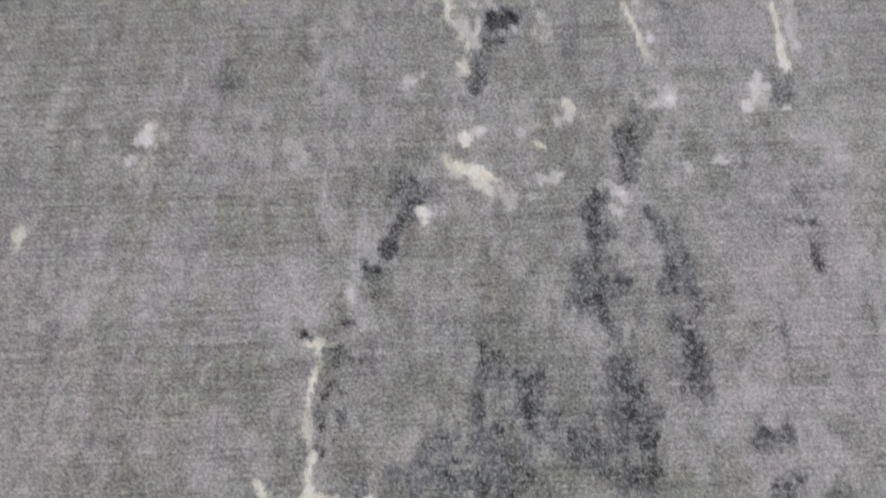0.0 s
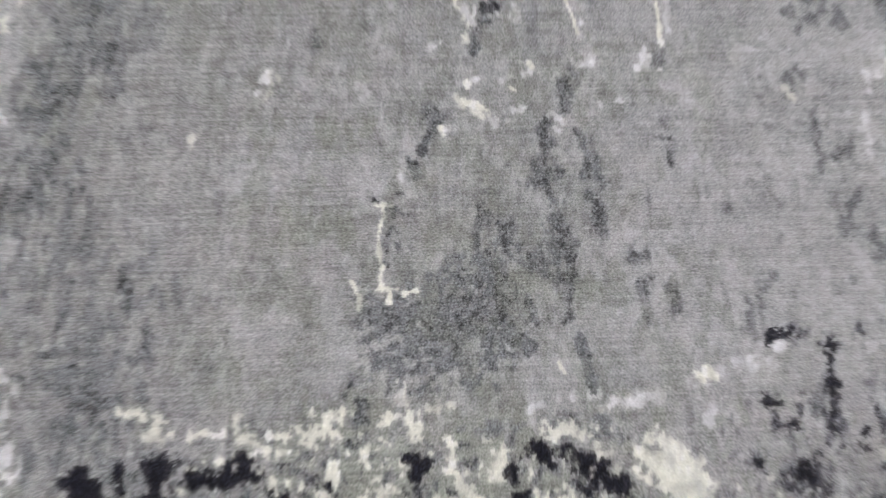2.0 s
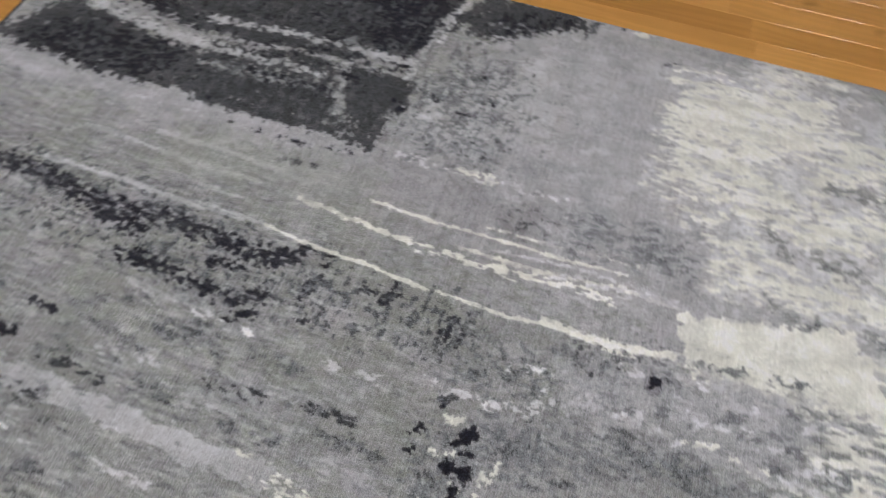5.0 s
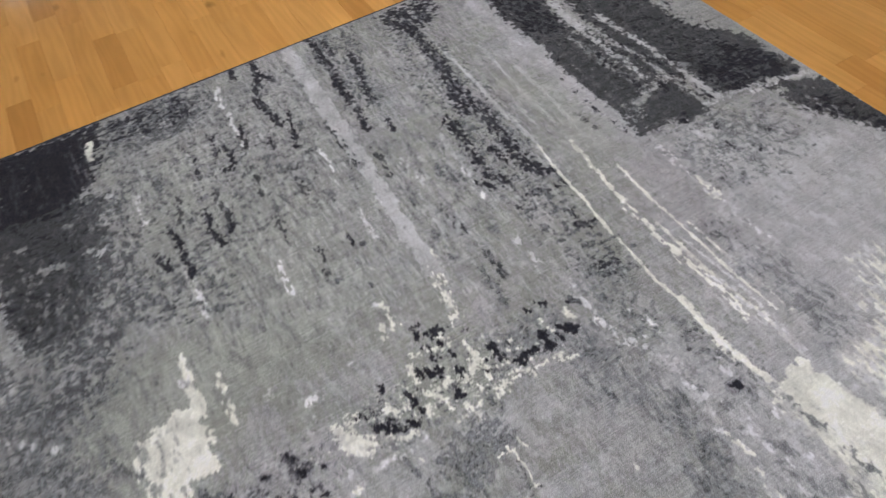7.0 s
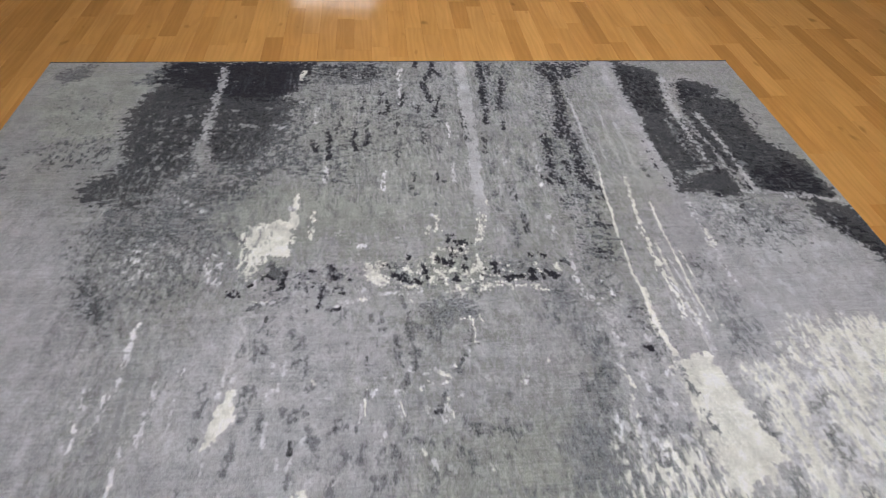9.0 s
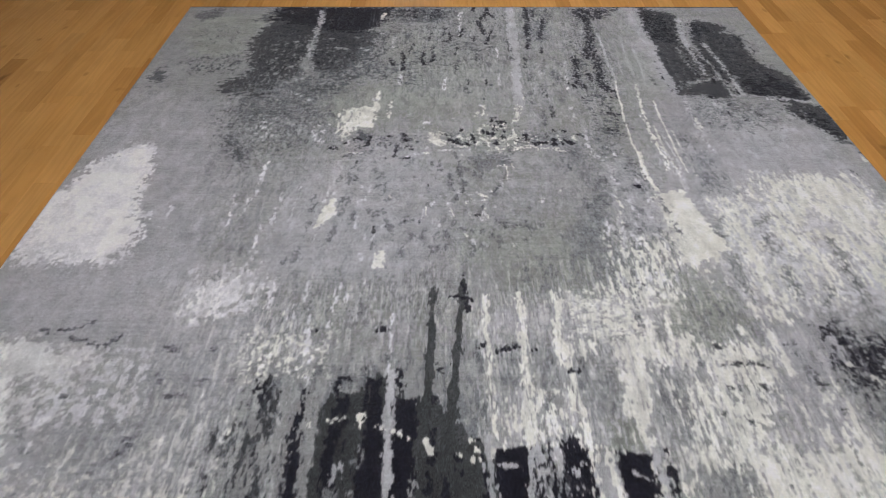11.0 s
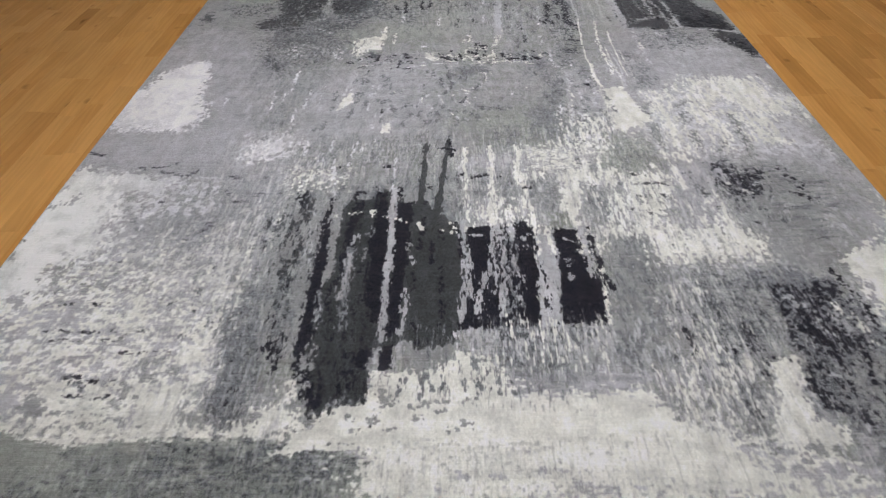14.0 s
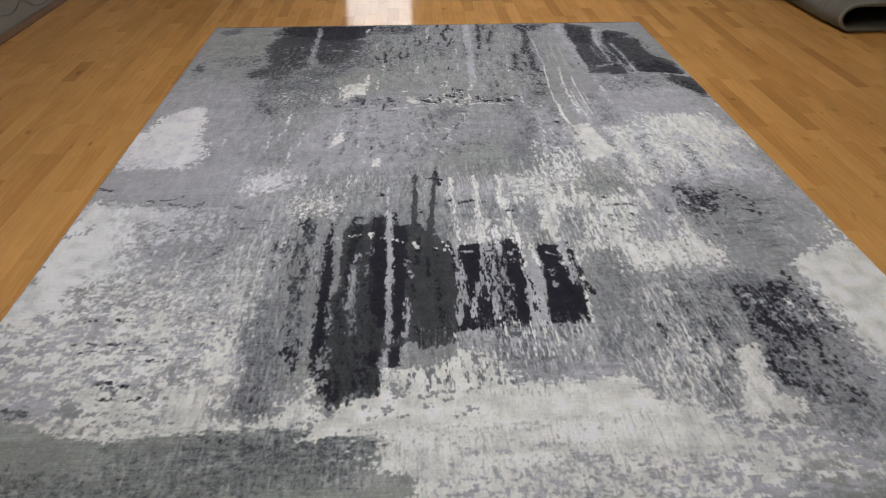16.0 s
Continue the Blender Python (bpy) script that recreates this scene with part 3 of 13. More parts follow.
trail(SLATE, 0.0155, -0.771, 2.347, -0.744, 2.283, rag=0.02, cover=0.6, cell=(0.01, 0.016))
trail(SILVER, (0.0122, 0.0182), -0.634, 3.470, -0.624, 3.312, -0.628, 3.196, -0.618, 3.050, -0.620, 2.915, -0.635, 2.814, rag=0.01, cover=0.85, cell=(0.012, 0.014))
trail(SILVER, 0.0065, -0.536, 3.054, -0.490, 3.068, rag=0.006)
trail(GREY, 0.0043, -0.763, 2.959, -0.731, 2.968, rag=0.005)
patch(PEARL, -0.736, 2.505, -0.666, 2.505, -0.648, 2.372, -0.715, 2.372, rag=0.02, cover=0.35, cell=(0.01, 0.016))
trail(PEARL, 0.0053, -0.495, 2.466, -0.505, 2.373, rag=0.008, cover=0.75)
trail(PEARL, 0.0059, -0.659, 2.712, -0.618, 2.682, rag=0.014, cover=0.6)
trail(IVORY, 0.0058, -0.349, 2.697, -0.329, 2.645, rag=0.006, cover=0.7)
# middle field
patch(LAV, -1.265, 1.506, -1.264, 2.453, -0.899, 2.471, -0.704, 1.972, -0.633, 1.528, rag=0.1, alpha=0.85)
patch(LAV, 0.625, 2.546, 1.380, 2.583, 1.347, 2.027, 1.103, 1.557, 0.576, 1.626, rag=0.1, alpha=0.7)
patch(GREY, -0.726, 2.240, 0.453, 2.294, 0.397, 1.643, -0.652, 1.605, rag=0.08, alpha=0.5)
patch(MAUVE, 0.078, 2.222, 0.385, 2.236, 0.323, 1.955, 0.062, 1.944, rag=0.03, alpha=0.5)
patch(MOSS, 0.132, 1.947, 0.340, 1.955, 0.328, 1.687, 0.047, 1.677, rag=0.04, alpha=0.7)
patch(STEEL, 0.105, 1.832, 0.405, 1.844, 0.373, 1.677, 0.093, 1.667, rag=0.04, cover=0.4, cell=(0.012, 0.02))
patch(SILVER, -0.802, 2.237, 0.041, 2.238, -0.015, 1.699, -0.699, 1.673, rag=0.08, cover=0.3, cell=(0.008, 0.06), alpha=0.45)
patch(STEEL, -0.802, 2.237, 0.079, 2.240, 0.017, 1.700, -0.699, 1.673, rag=0.08, cover=0.25, cell=(0.01, 0.045), alpha=0.5)
patch(LEAD, -0.574, 2.247, -0.305, 2.259, -0.267, 1.714, -0.518, 1.705, rag=0.05, cover=0.12, cell=(0.01, 0.016))
patch(LEAD, -0.289, 1.803, -0.109, 1.797, -0.064, 1.548, -0.342, 1.538, rag=0.03, cover=0.3, cell=(0.009, 0.022), alpha=0.7)
patch(SILVER, -0.284, 1.739, -0.109, 1.745, -0.108, 1.546, -0.342, 1.538, rag=0.03, cover=0.22, cell=(0.008, 0.03))
patch(STEEL, -0.655, 1.830, -0.337, 1.788, -0.342, 1.538, -0.662, 1.527, rag=0.05, cover=0.3, cell=(0.012, 0.03))
patch(PEARL, -1.141, 2.192, -1.109, 2.357, -1.035, 2.348, -1.030, 2.183, -0.989, 2.023, -0.939, 1.975, -0.959, 1.896, -1.024, 1.843, -1.083, 1.780, -1.152, 1.751, -1.205, 1.830, -1.225, 1.945, -1.266, 1.931, -1.258, 2.043, -1.208, 2.147, rag=0.025, cell=(0.018, 0.022))
patch(LAV, -1.176, 1.888, -1.137, 1.985, -1.085, 1.926, -1.125, 1.811, rag=0.02, cover=0.85, cell=(0.02, 0.03))
patch(PEARL, -1.225, 1.807, -0.965, 1.917, -0.884, 1.767, -1.143, 1.657, rag=0.04, cover=0.25, cell=(0.02, 0.02))
trail(LAV, 0.0113, -1.154, 2.239, -1.149, 2.239, rag=0.012)
trail(LAV, 0.0107, -1.031, 2.053, -1.025, 2.053, rag=0.012)
trail(LAV, 0.0103, -0.982, 1.961, -0.977, 1.961, rag=0.012)
trail(LAV, 0.0106, -1.128, 2.049, -1.123, 2.049, rag=0.012)
trail(LAV, 0.0106, -1.208, 2.046, -1.202, 2.046, rag=0.012)
trail(LAV, 0.0100, -1.200, 1.878, -1.195, 1.878, rag=0.012)
patch(PEARL, -0.768, 1.614, -0.745, 1.672, -0.706, 1.712, -0.628, 1.705, -0.568, 1.678, -0.651, 1.632, -0.704, 1.585, rag=0.02, cover=0.95, cell=(0.016, 0.022))
patch(PEARL, -0.860, 1.742, -0.561, 1.766, -0.502, 1.610, -0.752, 1.534, rag=0.03, cover=0.3, cell=(0.012, 0.03))
trail(STEEL, 0.0094, -0.709, 1.702, -0.673, 1.709, rag=0.012, cover=0.85)
trail(STEEL, 0.0063, -0.849, 1.705, -0.774, 1.720, rag=0.01, cover=0.6)
trail(SLATE, 0.0176, -0.804, 2.371, -0.749, 2.276, rag=0.015, cover=0.65, cell=(0.014, 0.014))
trail(LEAD, 0.0078, -0.623, 2.313, -0.597, 2.330, rag=0.008, cover=0.7)
trail(PEARL, 0.0056, -0.646, 2.244, -0.651, 2.103, rag=0.008, cover=0.6, cell=(0.009, 0.03))
trail(PEARL, 0.0053, -0.654, 2.119, -0.663, 1.959, rag=0.008, cover=0.6, cell=(0.009, 0.03))
trail(PEARL, 0.0052, -0.880, 2.027, -0.881, 1.920, rag=0.008, cover=0.6, cell=(0.009, 0.03))
trail(PEARL, 0.0049, -0.600, 1.932, -0.602, 1.714, rag=0.008, cover=0.6, cell=(0.009, 0.03))
trail(PEARL, 0.0053, -0.524, 2.108, -0.521, 1.920, rag=0.008, cover=0.6, cell=(0.009, 0.03))
trail(PEARL, 0.0052, -0.707, 2.067, -0.699, 1.913, rag=0.008, cover=0.6, cell=(0.009, 0.03))
trail(PEARL, 0.0047, -0.431, 1.759, -0.437, 1.635, rag=0.008, cover=0.6, cell=(0.009, 0.03))
trail(PEARL, 0.0045, -0.359, 1.686, -0.366, 1.548, rag=0.008, cover=0.6, cell=(0.009, 0.03))
trail(PEARL, 0.0053, -0.573, 2.073, -0.575, 1.933, rag=0.008, cover=0.6, cell=(0.009, 0.03))
trail(PEARL, 0.0046, -0.332, 1.737, -0.336, 1.616, rag=0.008, cover=0.6, cell=(0.009, 0.03))
trail(PEARL, 0.0046, -0.521, 1.680, -0.527, 1.586, rag=0.008, cover=0.6, cell=(0.009, 0.03))
trail(PEARL, 0.0044, -0.456, 1.612, -0.465, 1.534, rag=0.008, cover=0.6, cell=(0.009, 0.03))
trail(IVORY, (0.0145, 0.0103), -0.402, 2.080, -0.417, 2.000, -0.435, 1.944, rag=0.008, cell=(0.012, 0.02))
trail(PEARL, 0.0037, -0.420, 2.247, -0.433, 2.072, rag=0.006, cover=0.8)
trail(IVORY, (0.0100, 0.0048), -0.254, 1.859, -0.251, 1.745, rag=0.008, cell=(0.01, 0.02))
trail(PEARL, 0.0032, -0.285, 1.790, -0.296, 1.688, rag=0.006, cover=0.7, cell=(0.008, 0.02))
trail(PEARL, 0.0035, -0.339, 2.110, -0.338, 1.942, rag=0.006, cover=0.7, cell=(0.008, 0.02))
trail(PEARL, 0.0035, -0.075, 2.024, -0.071, 1.944, rag=0.006, cover=0.7, cell=(0.008, 0.02))
trail(PEARL, 0.0035, -0.154, 2.065, -0.158, 1.971, rag=0.006, cover=0.7, cell=(0.008, 0.02))
trail(PEARL, 0.0033, -0.383, 1.911, -0.409, 1.818, rag=0.006, cover=0.7, cell=(0.008, 0.02))
trail(PEARL, 0.0037, -0.298, 2.152, -0.297, 2.085, rag=0.006, cover=0.7, cell=(0.008, 0.02))
trail(STEEL, 0.0067, 0.031, 2.019, -0.003, 1.953, -0.017, 1.889, -0.028, 1.795, -0.043, 1.718, rag=0.008, cover=0.8, cell=(0.008, 0.012))
trail(LEAD, 0.0053, 0.009, 1.996, -0.002, 1.971, rag=0.005)
trail(INK, 0.0038, -0.286, 1.924, -0.284, 1.924, rag=0.004)
trail(INK, 0.0035, -0.043, 1.723, -0.042, 1.723, rag=0.004)
trail(INK, 0.0034, -0.987, 1.692, -0.985, 1.692, rag=0.004)
patch(PEARL, 0.793, 2.132, 1.051, 2.177, 1.181, 2.051, 1.303, 2.010, 1.095, 1.600, 0.984, 1.688, 0.839, 1.636, 0.785, 1.887, rag=0.06, cover=0.7, cell=(0.016, 0.07), alpha=0.75)
patch(IVORY, 0.816, 2.116, 1.005, 2.154, 1.178, 2.045, 1.303, 2.010, 1.194, 1.795, 1.052, 1.842, 0.951, 1.838, 0.892, 1.948, rag=0.05, cover=0.6, cell=(0.014, 0.07), alpha=0.8)
patch(IVORY, 0.892, 1.948, 1.008, 1.895, 0.901, 1.638, 0.848, 1.659, 0.847, 1.782, rag=0.03, cover=0.65, cell=(0.012, 0.06), alpha=0.7)
patch(IVORY, 0.528, 2.062, 0.588, 2.077, 0.630, 2.028, 0.640, 1.962, 0.633, 1.869, 0.621, 1.760, 0.564, 1.706, 0.546, 1.770, 0.546, 1.850, 0.541, 1.940, rag=0.014, cell=(0.012, 0.03))
trail(IVORY, 0.0133, 0.688, 2.046, 0.687, 1.934, 0.685, 1.823, 0.685, 1.720, 0.693, 1.603, rag=0.018, cover=0.9, cell=(0.01, 0.06))
trail(IVORY, 0.0102, 0.712, 2.031, 0.708, 1.856, 0.703, 1.726, rag=0.016, cover=0.8, cell=(0.01, 0.06))
trail(IVORY, 0.0111, 0.767, 1.831, 0.774, 1.704, 0.775, 1.588, rag=0.03, cover=0.5, cell=(0.01, 0.06))
trail(GREY, 0.0085, 0.793, 1.921, 0.801, 1.827, rag=0.014, cover=0.75, cell=(0.01, 0.05))
trail(GREY, 0.0098, 0.642, 1.848, 0.669, 1.719, rag=0.014, cover=0.75, cell=(0.01, 0.05))
trail(GREY, 0.0083, 0.946, 1.860, 0.942, 1.730, rag=0.014, cover=0.75, cell=(0.01, 0.05))
trail(GREY, 0.0074, 0.978, 2.174, 0.956, 2.035, rag=0.014, cover=0.75, cell=(0.01, 0.05))
trail(GREY, 0.0110, 0.931, 1.710, 0.932, 1.612, rag=0.014, cover=0.75, cell=(0.01, 0.05))
trail(GREY, 0.0078, 0.588, 1.721, 0.595, 1.627, rag=0.014, cover=0.75, cell=(0.01, 0.05))
trail(GREY, 0.0069, 0.868, 1.977, 0.867, 1.857, rag=0.014, cover=0.75, cell=(0.01, 0.05))
trail(GREY, 0.0070, 0.637, 2.028, 0.648, 1.904, rag=0.014, cover=0.75, cell=(0.01, 0.05))
trail(GREY, 0.0079, 0.867, 1.707, 0.870, 1.637, rag=0.014, cover=0.75, cell=(0.01, 0.05))
trail(GREY, 0.0063, 0.691, 1.750, 0.692, 1.630, rag=0.014, cover=0.75, cell=(0.01, 0.05))
trail(GREY, 0.0084, 1.077, 1.898, 1.082, 1.765, rag=0.014, cover=0.75, cell=(0.01, 0.05))
trail(STEEL, 0.0053, 0.618, 1.982, 0.620, 1.982, rag=0.006)
trail(STEEL, 0.0052, 0.616, 1.943, 0.619, 1.943, rag=0.006)
trail(STEEL, 0.0051, 0.618, 1.866, 0.620, 1.866, rag=0.006)
trail(STEEL, 0.0053, 0.570, 1.980, 0.573, 1.980, rag=0.006)
trail(IVORY, 0.0033, 0.545, 2.302, 0.539, 2.202, 0.536, 2.089, 0.551, 1.997, 0.560, 1.887, rag=0.005, cover=0.92, cell=(0.008, 0.03))
trail(IVORY, 0.0042, 0.628, 2.477, 0.626, 2.297, 0.639, 2.189, 0.630, 2.095, rag=0.005, cover=0.92, cell=(0.008, 0.03))
trail(PEARL, 0.0036, 0.639, 2.414, 0.652, 2.269, 0.644, 2.109, rag=0.005, cover=0.92, cell=(0.008, 0.03))
trail(IVORY, 0.0033, 0.681, 2.445, 0.684, 2.297, 0.688, 2.159, rag=0.005, cover=0.92, cell=(0.008, 0.03))
trail(PEARL, 0.0049, 0.794, 2.446, 0.816, 2.326, 0.828, 2.185, rag=0.008, cover=0.7)
trail(IVORY, 0.0026, 0.453, 2.268, 0.422, 2.088, 0.402, 1.931, 0.388, 1.830, 0.394, 1.718, rag=0.005, cover=0.8, cell=(0.008, 0.02))
trail(PEARL, 0.0034, 0.388, 2.444, 0.392, 2.296, rag=0.006, cover=0.6)
trail(STEEL, 0.0058, 0.619, 1.998, 0.626, 1.972, rag=0.006, cover=0.8)
trail(STEEL, 0.0057, 0.617, 1.950, 0.623, 1.933, rag=0.006, cover=0.8)
trail(PEARL, 0.0034, 0.448, 1.990, 0.418, 1.765, rag=0.006, cover=0.6)
trail(IVORY, 0.0040, 0.470, 1.820, 0.456, 1.617, rag=0.008, cover=0.7, cell=(0.008, 0.03))
patch(SILVER, 0.386, 2.018, 0.601, 2.027, 0.576, 1.626, 0.347, 1.618, rag=0.03, cover=0.35, cell=(0.01, 0.04))
patch(STEEL, 0.387, 1.928, 0.543, 1.934, 0.500, 1.623, 0.347, 1.618, rag=0.03, cover=0.4, cell=(0.01, 0.03))
trail(SLATE, 0.0059, 0.985, 2.311, 0.977, 2.191, rag=0.005, cover=0.85)
trail(INK, 0.0048, 1.177, 2.196, 1.184, 2.183, rag=0.004)
trail(SLATE, 0.0060, 1.255, 2.300, 1.272, 2.294, rag=0.005)
trail(SLATE, 0.0057, 1.267, 2.176, 1.278, 2.159, rag=0.005)
trail(SLATE, 0.0057, 1.121, 2.166, 1.130, 2.153, rag=0.005)
trail(SLATE, 0.0081, 1.198, 2.374, 1.259, 2.354, rag=0.01, cover=0.6, cell=(0.03, 0.01))
trail(IVORY, 0.0078, 1.254, 2.264, 1.266, 2.221, rag=0.01, cover=0.8)
patch(IVORY, 0.214, 1.648, 0.391, 1.690, 0.490, 1.646, 0.458, 1.513, 0.254, 1.506, 0.114, 1.554, rag=0.03, cover=0.5, cell=(0.014, 0.014))
patch(SILVER, 0.073, 1.608, 0.194, 1.612, 0.179, 1.483, 0.064, 1.479, rag=0.03, cover=0.4, cell=(0.01, 0.03))
patch(PEARL, -0.799, 1.411, -0.468, 1.589, -0.330, 1.426, -0.446, 0.917, -0.815, 0.908, -0.913, 1.027, -0.817, 1.266, rag=0.06, cover=0.26, cell=(0.008, 0.06), alpha=0.8)
patch(IVORY, -0.799, 1.411, -0.519, 1.543, -0.381, 1.387, -0.477, 0.917, -0.815, 0.908, -0.913, 1.027, -0.817, 1.266, rag=0.06, cover=0.14, cell=(0.008, 0.05))
patch(STEEL, -0.812, 1.449, -0.461, 1.545, -0.358, 1.425, -0.456, 0.917, -0.742, 0.910, -0.817, 1.266, rag=0.06, cover=0.32, cell=(0.009, 0.05), alpha=0.7)
patch(LEAD, -0.799, 1.411, -0.448, 1.462, -0.376, 1.350, -0.456, 0.917, -0.689, 0.911, rag=0.06, cover=0.1, cell=(0.01, 0.03))
patch(IVORY, -0.018, 1.605, 0.342, 1.595, 0.485, 1.454, 0.499, 1.179, 0.374, 1.222, -0.005, 1.226, rag=0.05, cover=0.26, cell=(0.008, 0.07))
patch(SILVER, -0.018, 1.605, 0.342, 1.595, 0.485, 1.454, 0.499, 1.179, 0.374, 1.222, -0.005, 1.226, rag=0.05, cover=0.2, cell=(0.009, 0.05))
patch(STEEL, 0.009, 1.519, 0.419, 1.533, 0.458, 1.209, -0.005, 1.210, rag=0.05, cover=0.2, cell=(0.01, 0.05))
patch(SLATE, -0.517, 1.382, -0.247, 1.429, -0.211, 1.285, -0.540, 1.242, rag=0.03, cover=0.26, cell=(0.008, 0.04))
patch(COAL, -0.441, 1.423, -0.247, 1.429, -0.212, 1.320, -0.444, 1.278, rag=0.03, cover=0.14, cell=(0.008, 0.04))
# pale lines running out into ivory
patch(LAV, 0.914, 2.295, 0.903, 2.064, 0.677, 2.092, 0.680, 2.314, rag=0.06, alpha=0.6)
patch(SILVER, 0.679, 2.279, 0.676, 2.032, 0.534, 2.070, 0.551, 2.292, rag=0.04, cover=0.4, cell=(0.012, 0.04), alpha=0.7)
patch(IVORY, 1.122, 2.168, 1.165, 1.897, 1.041, 1.731, 0.894, 1.678, 0.838, 1.765, 0.864, 1.905, 0.961, 1.963, 0.875, 2.176, rag=0.05, cover=0.6, cell=(0.014, 0.05), alpha=0.75)
trail(IVORY, 0.0174, 0.750, 1.996, 0.734, 1.839, 0.723, 1.677, rag=0.03, cover=0.75, cell=(0.014, 0.04))
trail(IVORY, 0.0131, 0.916, 2.166, 0.903, 2.053, rag=0.03, cover=0.7, cell=(0.014, 0.04))
trail(GREY, 0.0149, 0.690, 1.998, 0.674, 1.845, 0.671, 1.683, rag=0.03, cover=0.7, cell=(0.012, 0.03))
patch(STEEL, 0.758, 2.272, 0.773, 2.086, 0.688, 2.090, 0.690, 2.269, rag=0.03, cover=0.5, cell=(0.012, 0.03), alpha=0.7)
trail(GREY, 0.0120, 0.970, 1.857, 0.962, 1.765, 0.956, 1.585, rag=0.02, cover=0.75, cell=(0.012, 0.04))
trail(GREY, 0.0200, 0.850, 2.008, 0.817, 1.883, 0.798, 1.754, rag=0.04, cover=0.55, cell=(0.012, 0.04))
patch(IVORY, 0.628, 2.041, 0.652, 1.955, 0.619, 1.776, 0.548, 1.772, 0.514, 1.929, 0.553, 2.066, rag=0.02, cell=(0.016, 0.03))
patch(IVORY, 0.555, 2.065, 0.520, 1.927, 0.501, 1.990, 0.524, 2.072, rag=0.03, cover=0.5, cell=(0.012, 0.03))
trail(STEEL, 0.0070, 0.621, 2.008, 0.614, 1.982, rag=0.008, cover=0.8, cell=(0.008, 0.012))
trail(STEEL, 0.0092, 0.627, 1.961, 0.622, 1.919, rag=0.008, cover=0.85, cell=(0.008, 0.012))
trail(GREY, 0.0060, 0.567, 1.945, 0.570, 1.945, rag=0.01, cover=0.8)
trail(GREY, 0.0060, 0.549, 1.899, 0.552, 1.899, rag=0.01, cover=0.8)
trail(GREY, 0.0062, 0.591, 1.826, 0.594, 1.826, rag=0.01, cover=0.8)
trail(GREY, 0.0062, 0.569, 1.802, 0.572, 1.802, rag=0.01, cover=0.8)
trail(GREY, 0.0059, 0.563, 2.005, 0.566, 2.005, rag=0.01, cover=0.8)
trail(PEARL, 0.0139, 0.503, 1.720, 0.422, 1.719, 0.364, 1.702, rag=0.04, cover=0.6, cell=(0.012, 0.05))
trail(PEARL, 0.0093, 0.475, 2.081, 0.449, 2.040, rag=0.03, cover=0.5, cell=(0.01, 0.03))
trail(PEARL, 0.0071, 0.427, 2.207, 0.427, 2.136, rag=0.02, cover=0.55, cell=(0.01, 0.02))
trail(PEARL, 0.0055, 0.370, 1.938, 0.363, 1.884, rag=0.02, cover=0.5)
patch(STEELB, 0.404, 2.211, 0.383, 1.925, 0.349, 1.794, 0.220, 1.803, 0.244, 1.920, 0.313, 1.963, 0.345, 2.071, 0.360, 2.217, rag=0.05, cover=0.62, cell=(0.01, 0.03), alpha=0.85)
patch(STEELB, 0.366, 2.327, 0.358, 2.174, 0.284, 2.203, 0.299, 2.332, rag=0.04, cover=0.65, cell=(0.01, 0.02), alpha=0.85)
patch(STEEL, 0.519, 2.240, 0.516, 2.130, 0.438, 2.143, 0.442, 2.241, rag=0.03, cover=0.45, cell=(0.01, 0.02))
patch(MAUVE, 0.251, 2.175, 0.238, 1.965, 0.144, 1.950, 0.161, 2.190, rag=0.04, alpha=0.5)
trail(INK, 0.0083, 0.496, 2.122, 0.485, 2.109, rag=0.006)
# left border
patch(LAV, -1.262, 1.548, -1.246, 1.789, -0.832, 1.808, -0.589, 1.578, -0.565, 1.460, -0.774, 1.466, -1.057, 1.542, rag=0.05, alpha=0.7)
patch(STEEL, -0.970, 1.271, -0.736, 1.453, -0.559, 1.489, -0.441, 0.962, -0.764, 0.949, -0.775, 1.107, -0.915, 1.167, rag=0.05, alpha=0.5)
patch(LEAD, -0.819, 1.241, -0.725, 1.294, -0.686, 1.155, -0.761, 1.108, rag=0.03, cover=0.25, cell=(0.014, 0.014))
patch(PEARL, -1.030, 1.426, -0.934, 1.487, -0.761, 1.452, -0.737, 1.306, -0.846, 1.277, -0.970, 1.271, rag=0.03, cover=0.55, cell=(0.018, 0.022))
patch(IVORY, -1.102, 1.052, -0.913, 1.123, -0.765, 1.076, -0.680, 1.133, -0.605, 1.073, -0.593, 0.920, -1.051, 0.866, rag=0.04, cover=0.5, cell=(0.018, 0.016))
patch(IVORY, -0.729, 1.198, -0.650, 1.249, -0.584, 0.885, -0.662, 0.882, rag=0.03, cover=0.4, cell=(0.01, 0.04))
patch(WHITE, -1.279, 1.472, -1.230, 1.537, -1.059, 1.502, -0.921, 1.459, -0.943, 1.416, -1.032, 1.371, -1.012, 1.282, -1.020, 1.209, -0.992, 1.120, -1.026, 1.076, -1.113, 1.051, -1.105, 0.972, -1.138, 0.930, -1.223, 0.841, -1.319, 1.002, -1.245, 1.077, rag=0.028, cell=(0.022, 0.022))
trail(LAV, 0.0115, -1.252, 1.397, -1.234, 1.417, rag=0.015, cover=0.8)
trail(LAV, 0.0097, -1.182, 1.336, -1.174, 1.395, rag=0.012, cover=0.8)
trail(LAV, 0.0095, -1.233, 1.318, -1.215, 1.334, rag=0.012, cover=0.7)
patch(LAV, -1.006, 1.186, -0.972, 1.235, -0.892, 1.146, -0.954, 1.079, -0.997, 1.077, rag=0.03, cover=0.85, cell=(0.02, 0.02))
trail(LAV, 0.0081, -1.039, 1.379, -1.035, 1.379, rag=0.01)
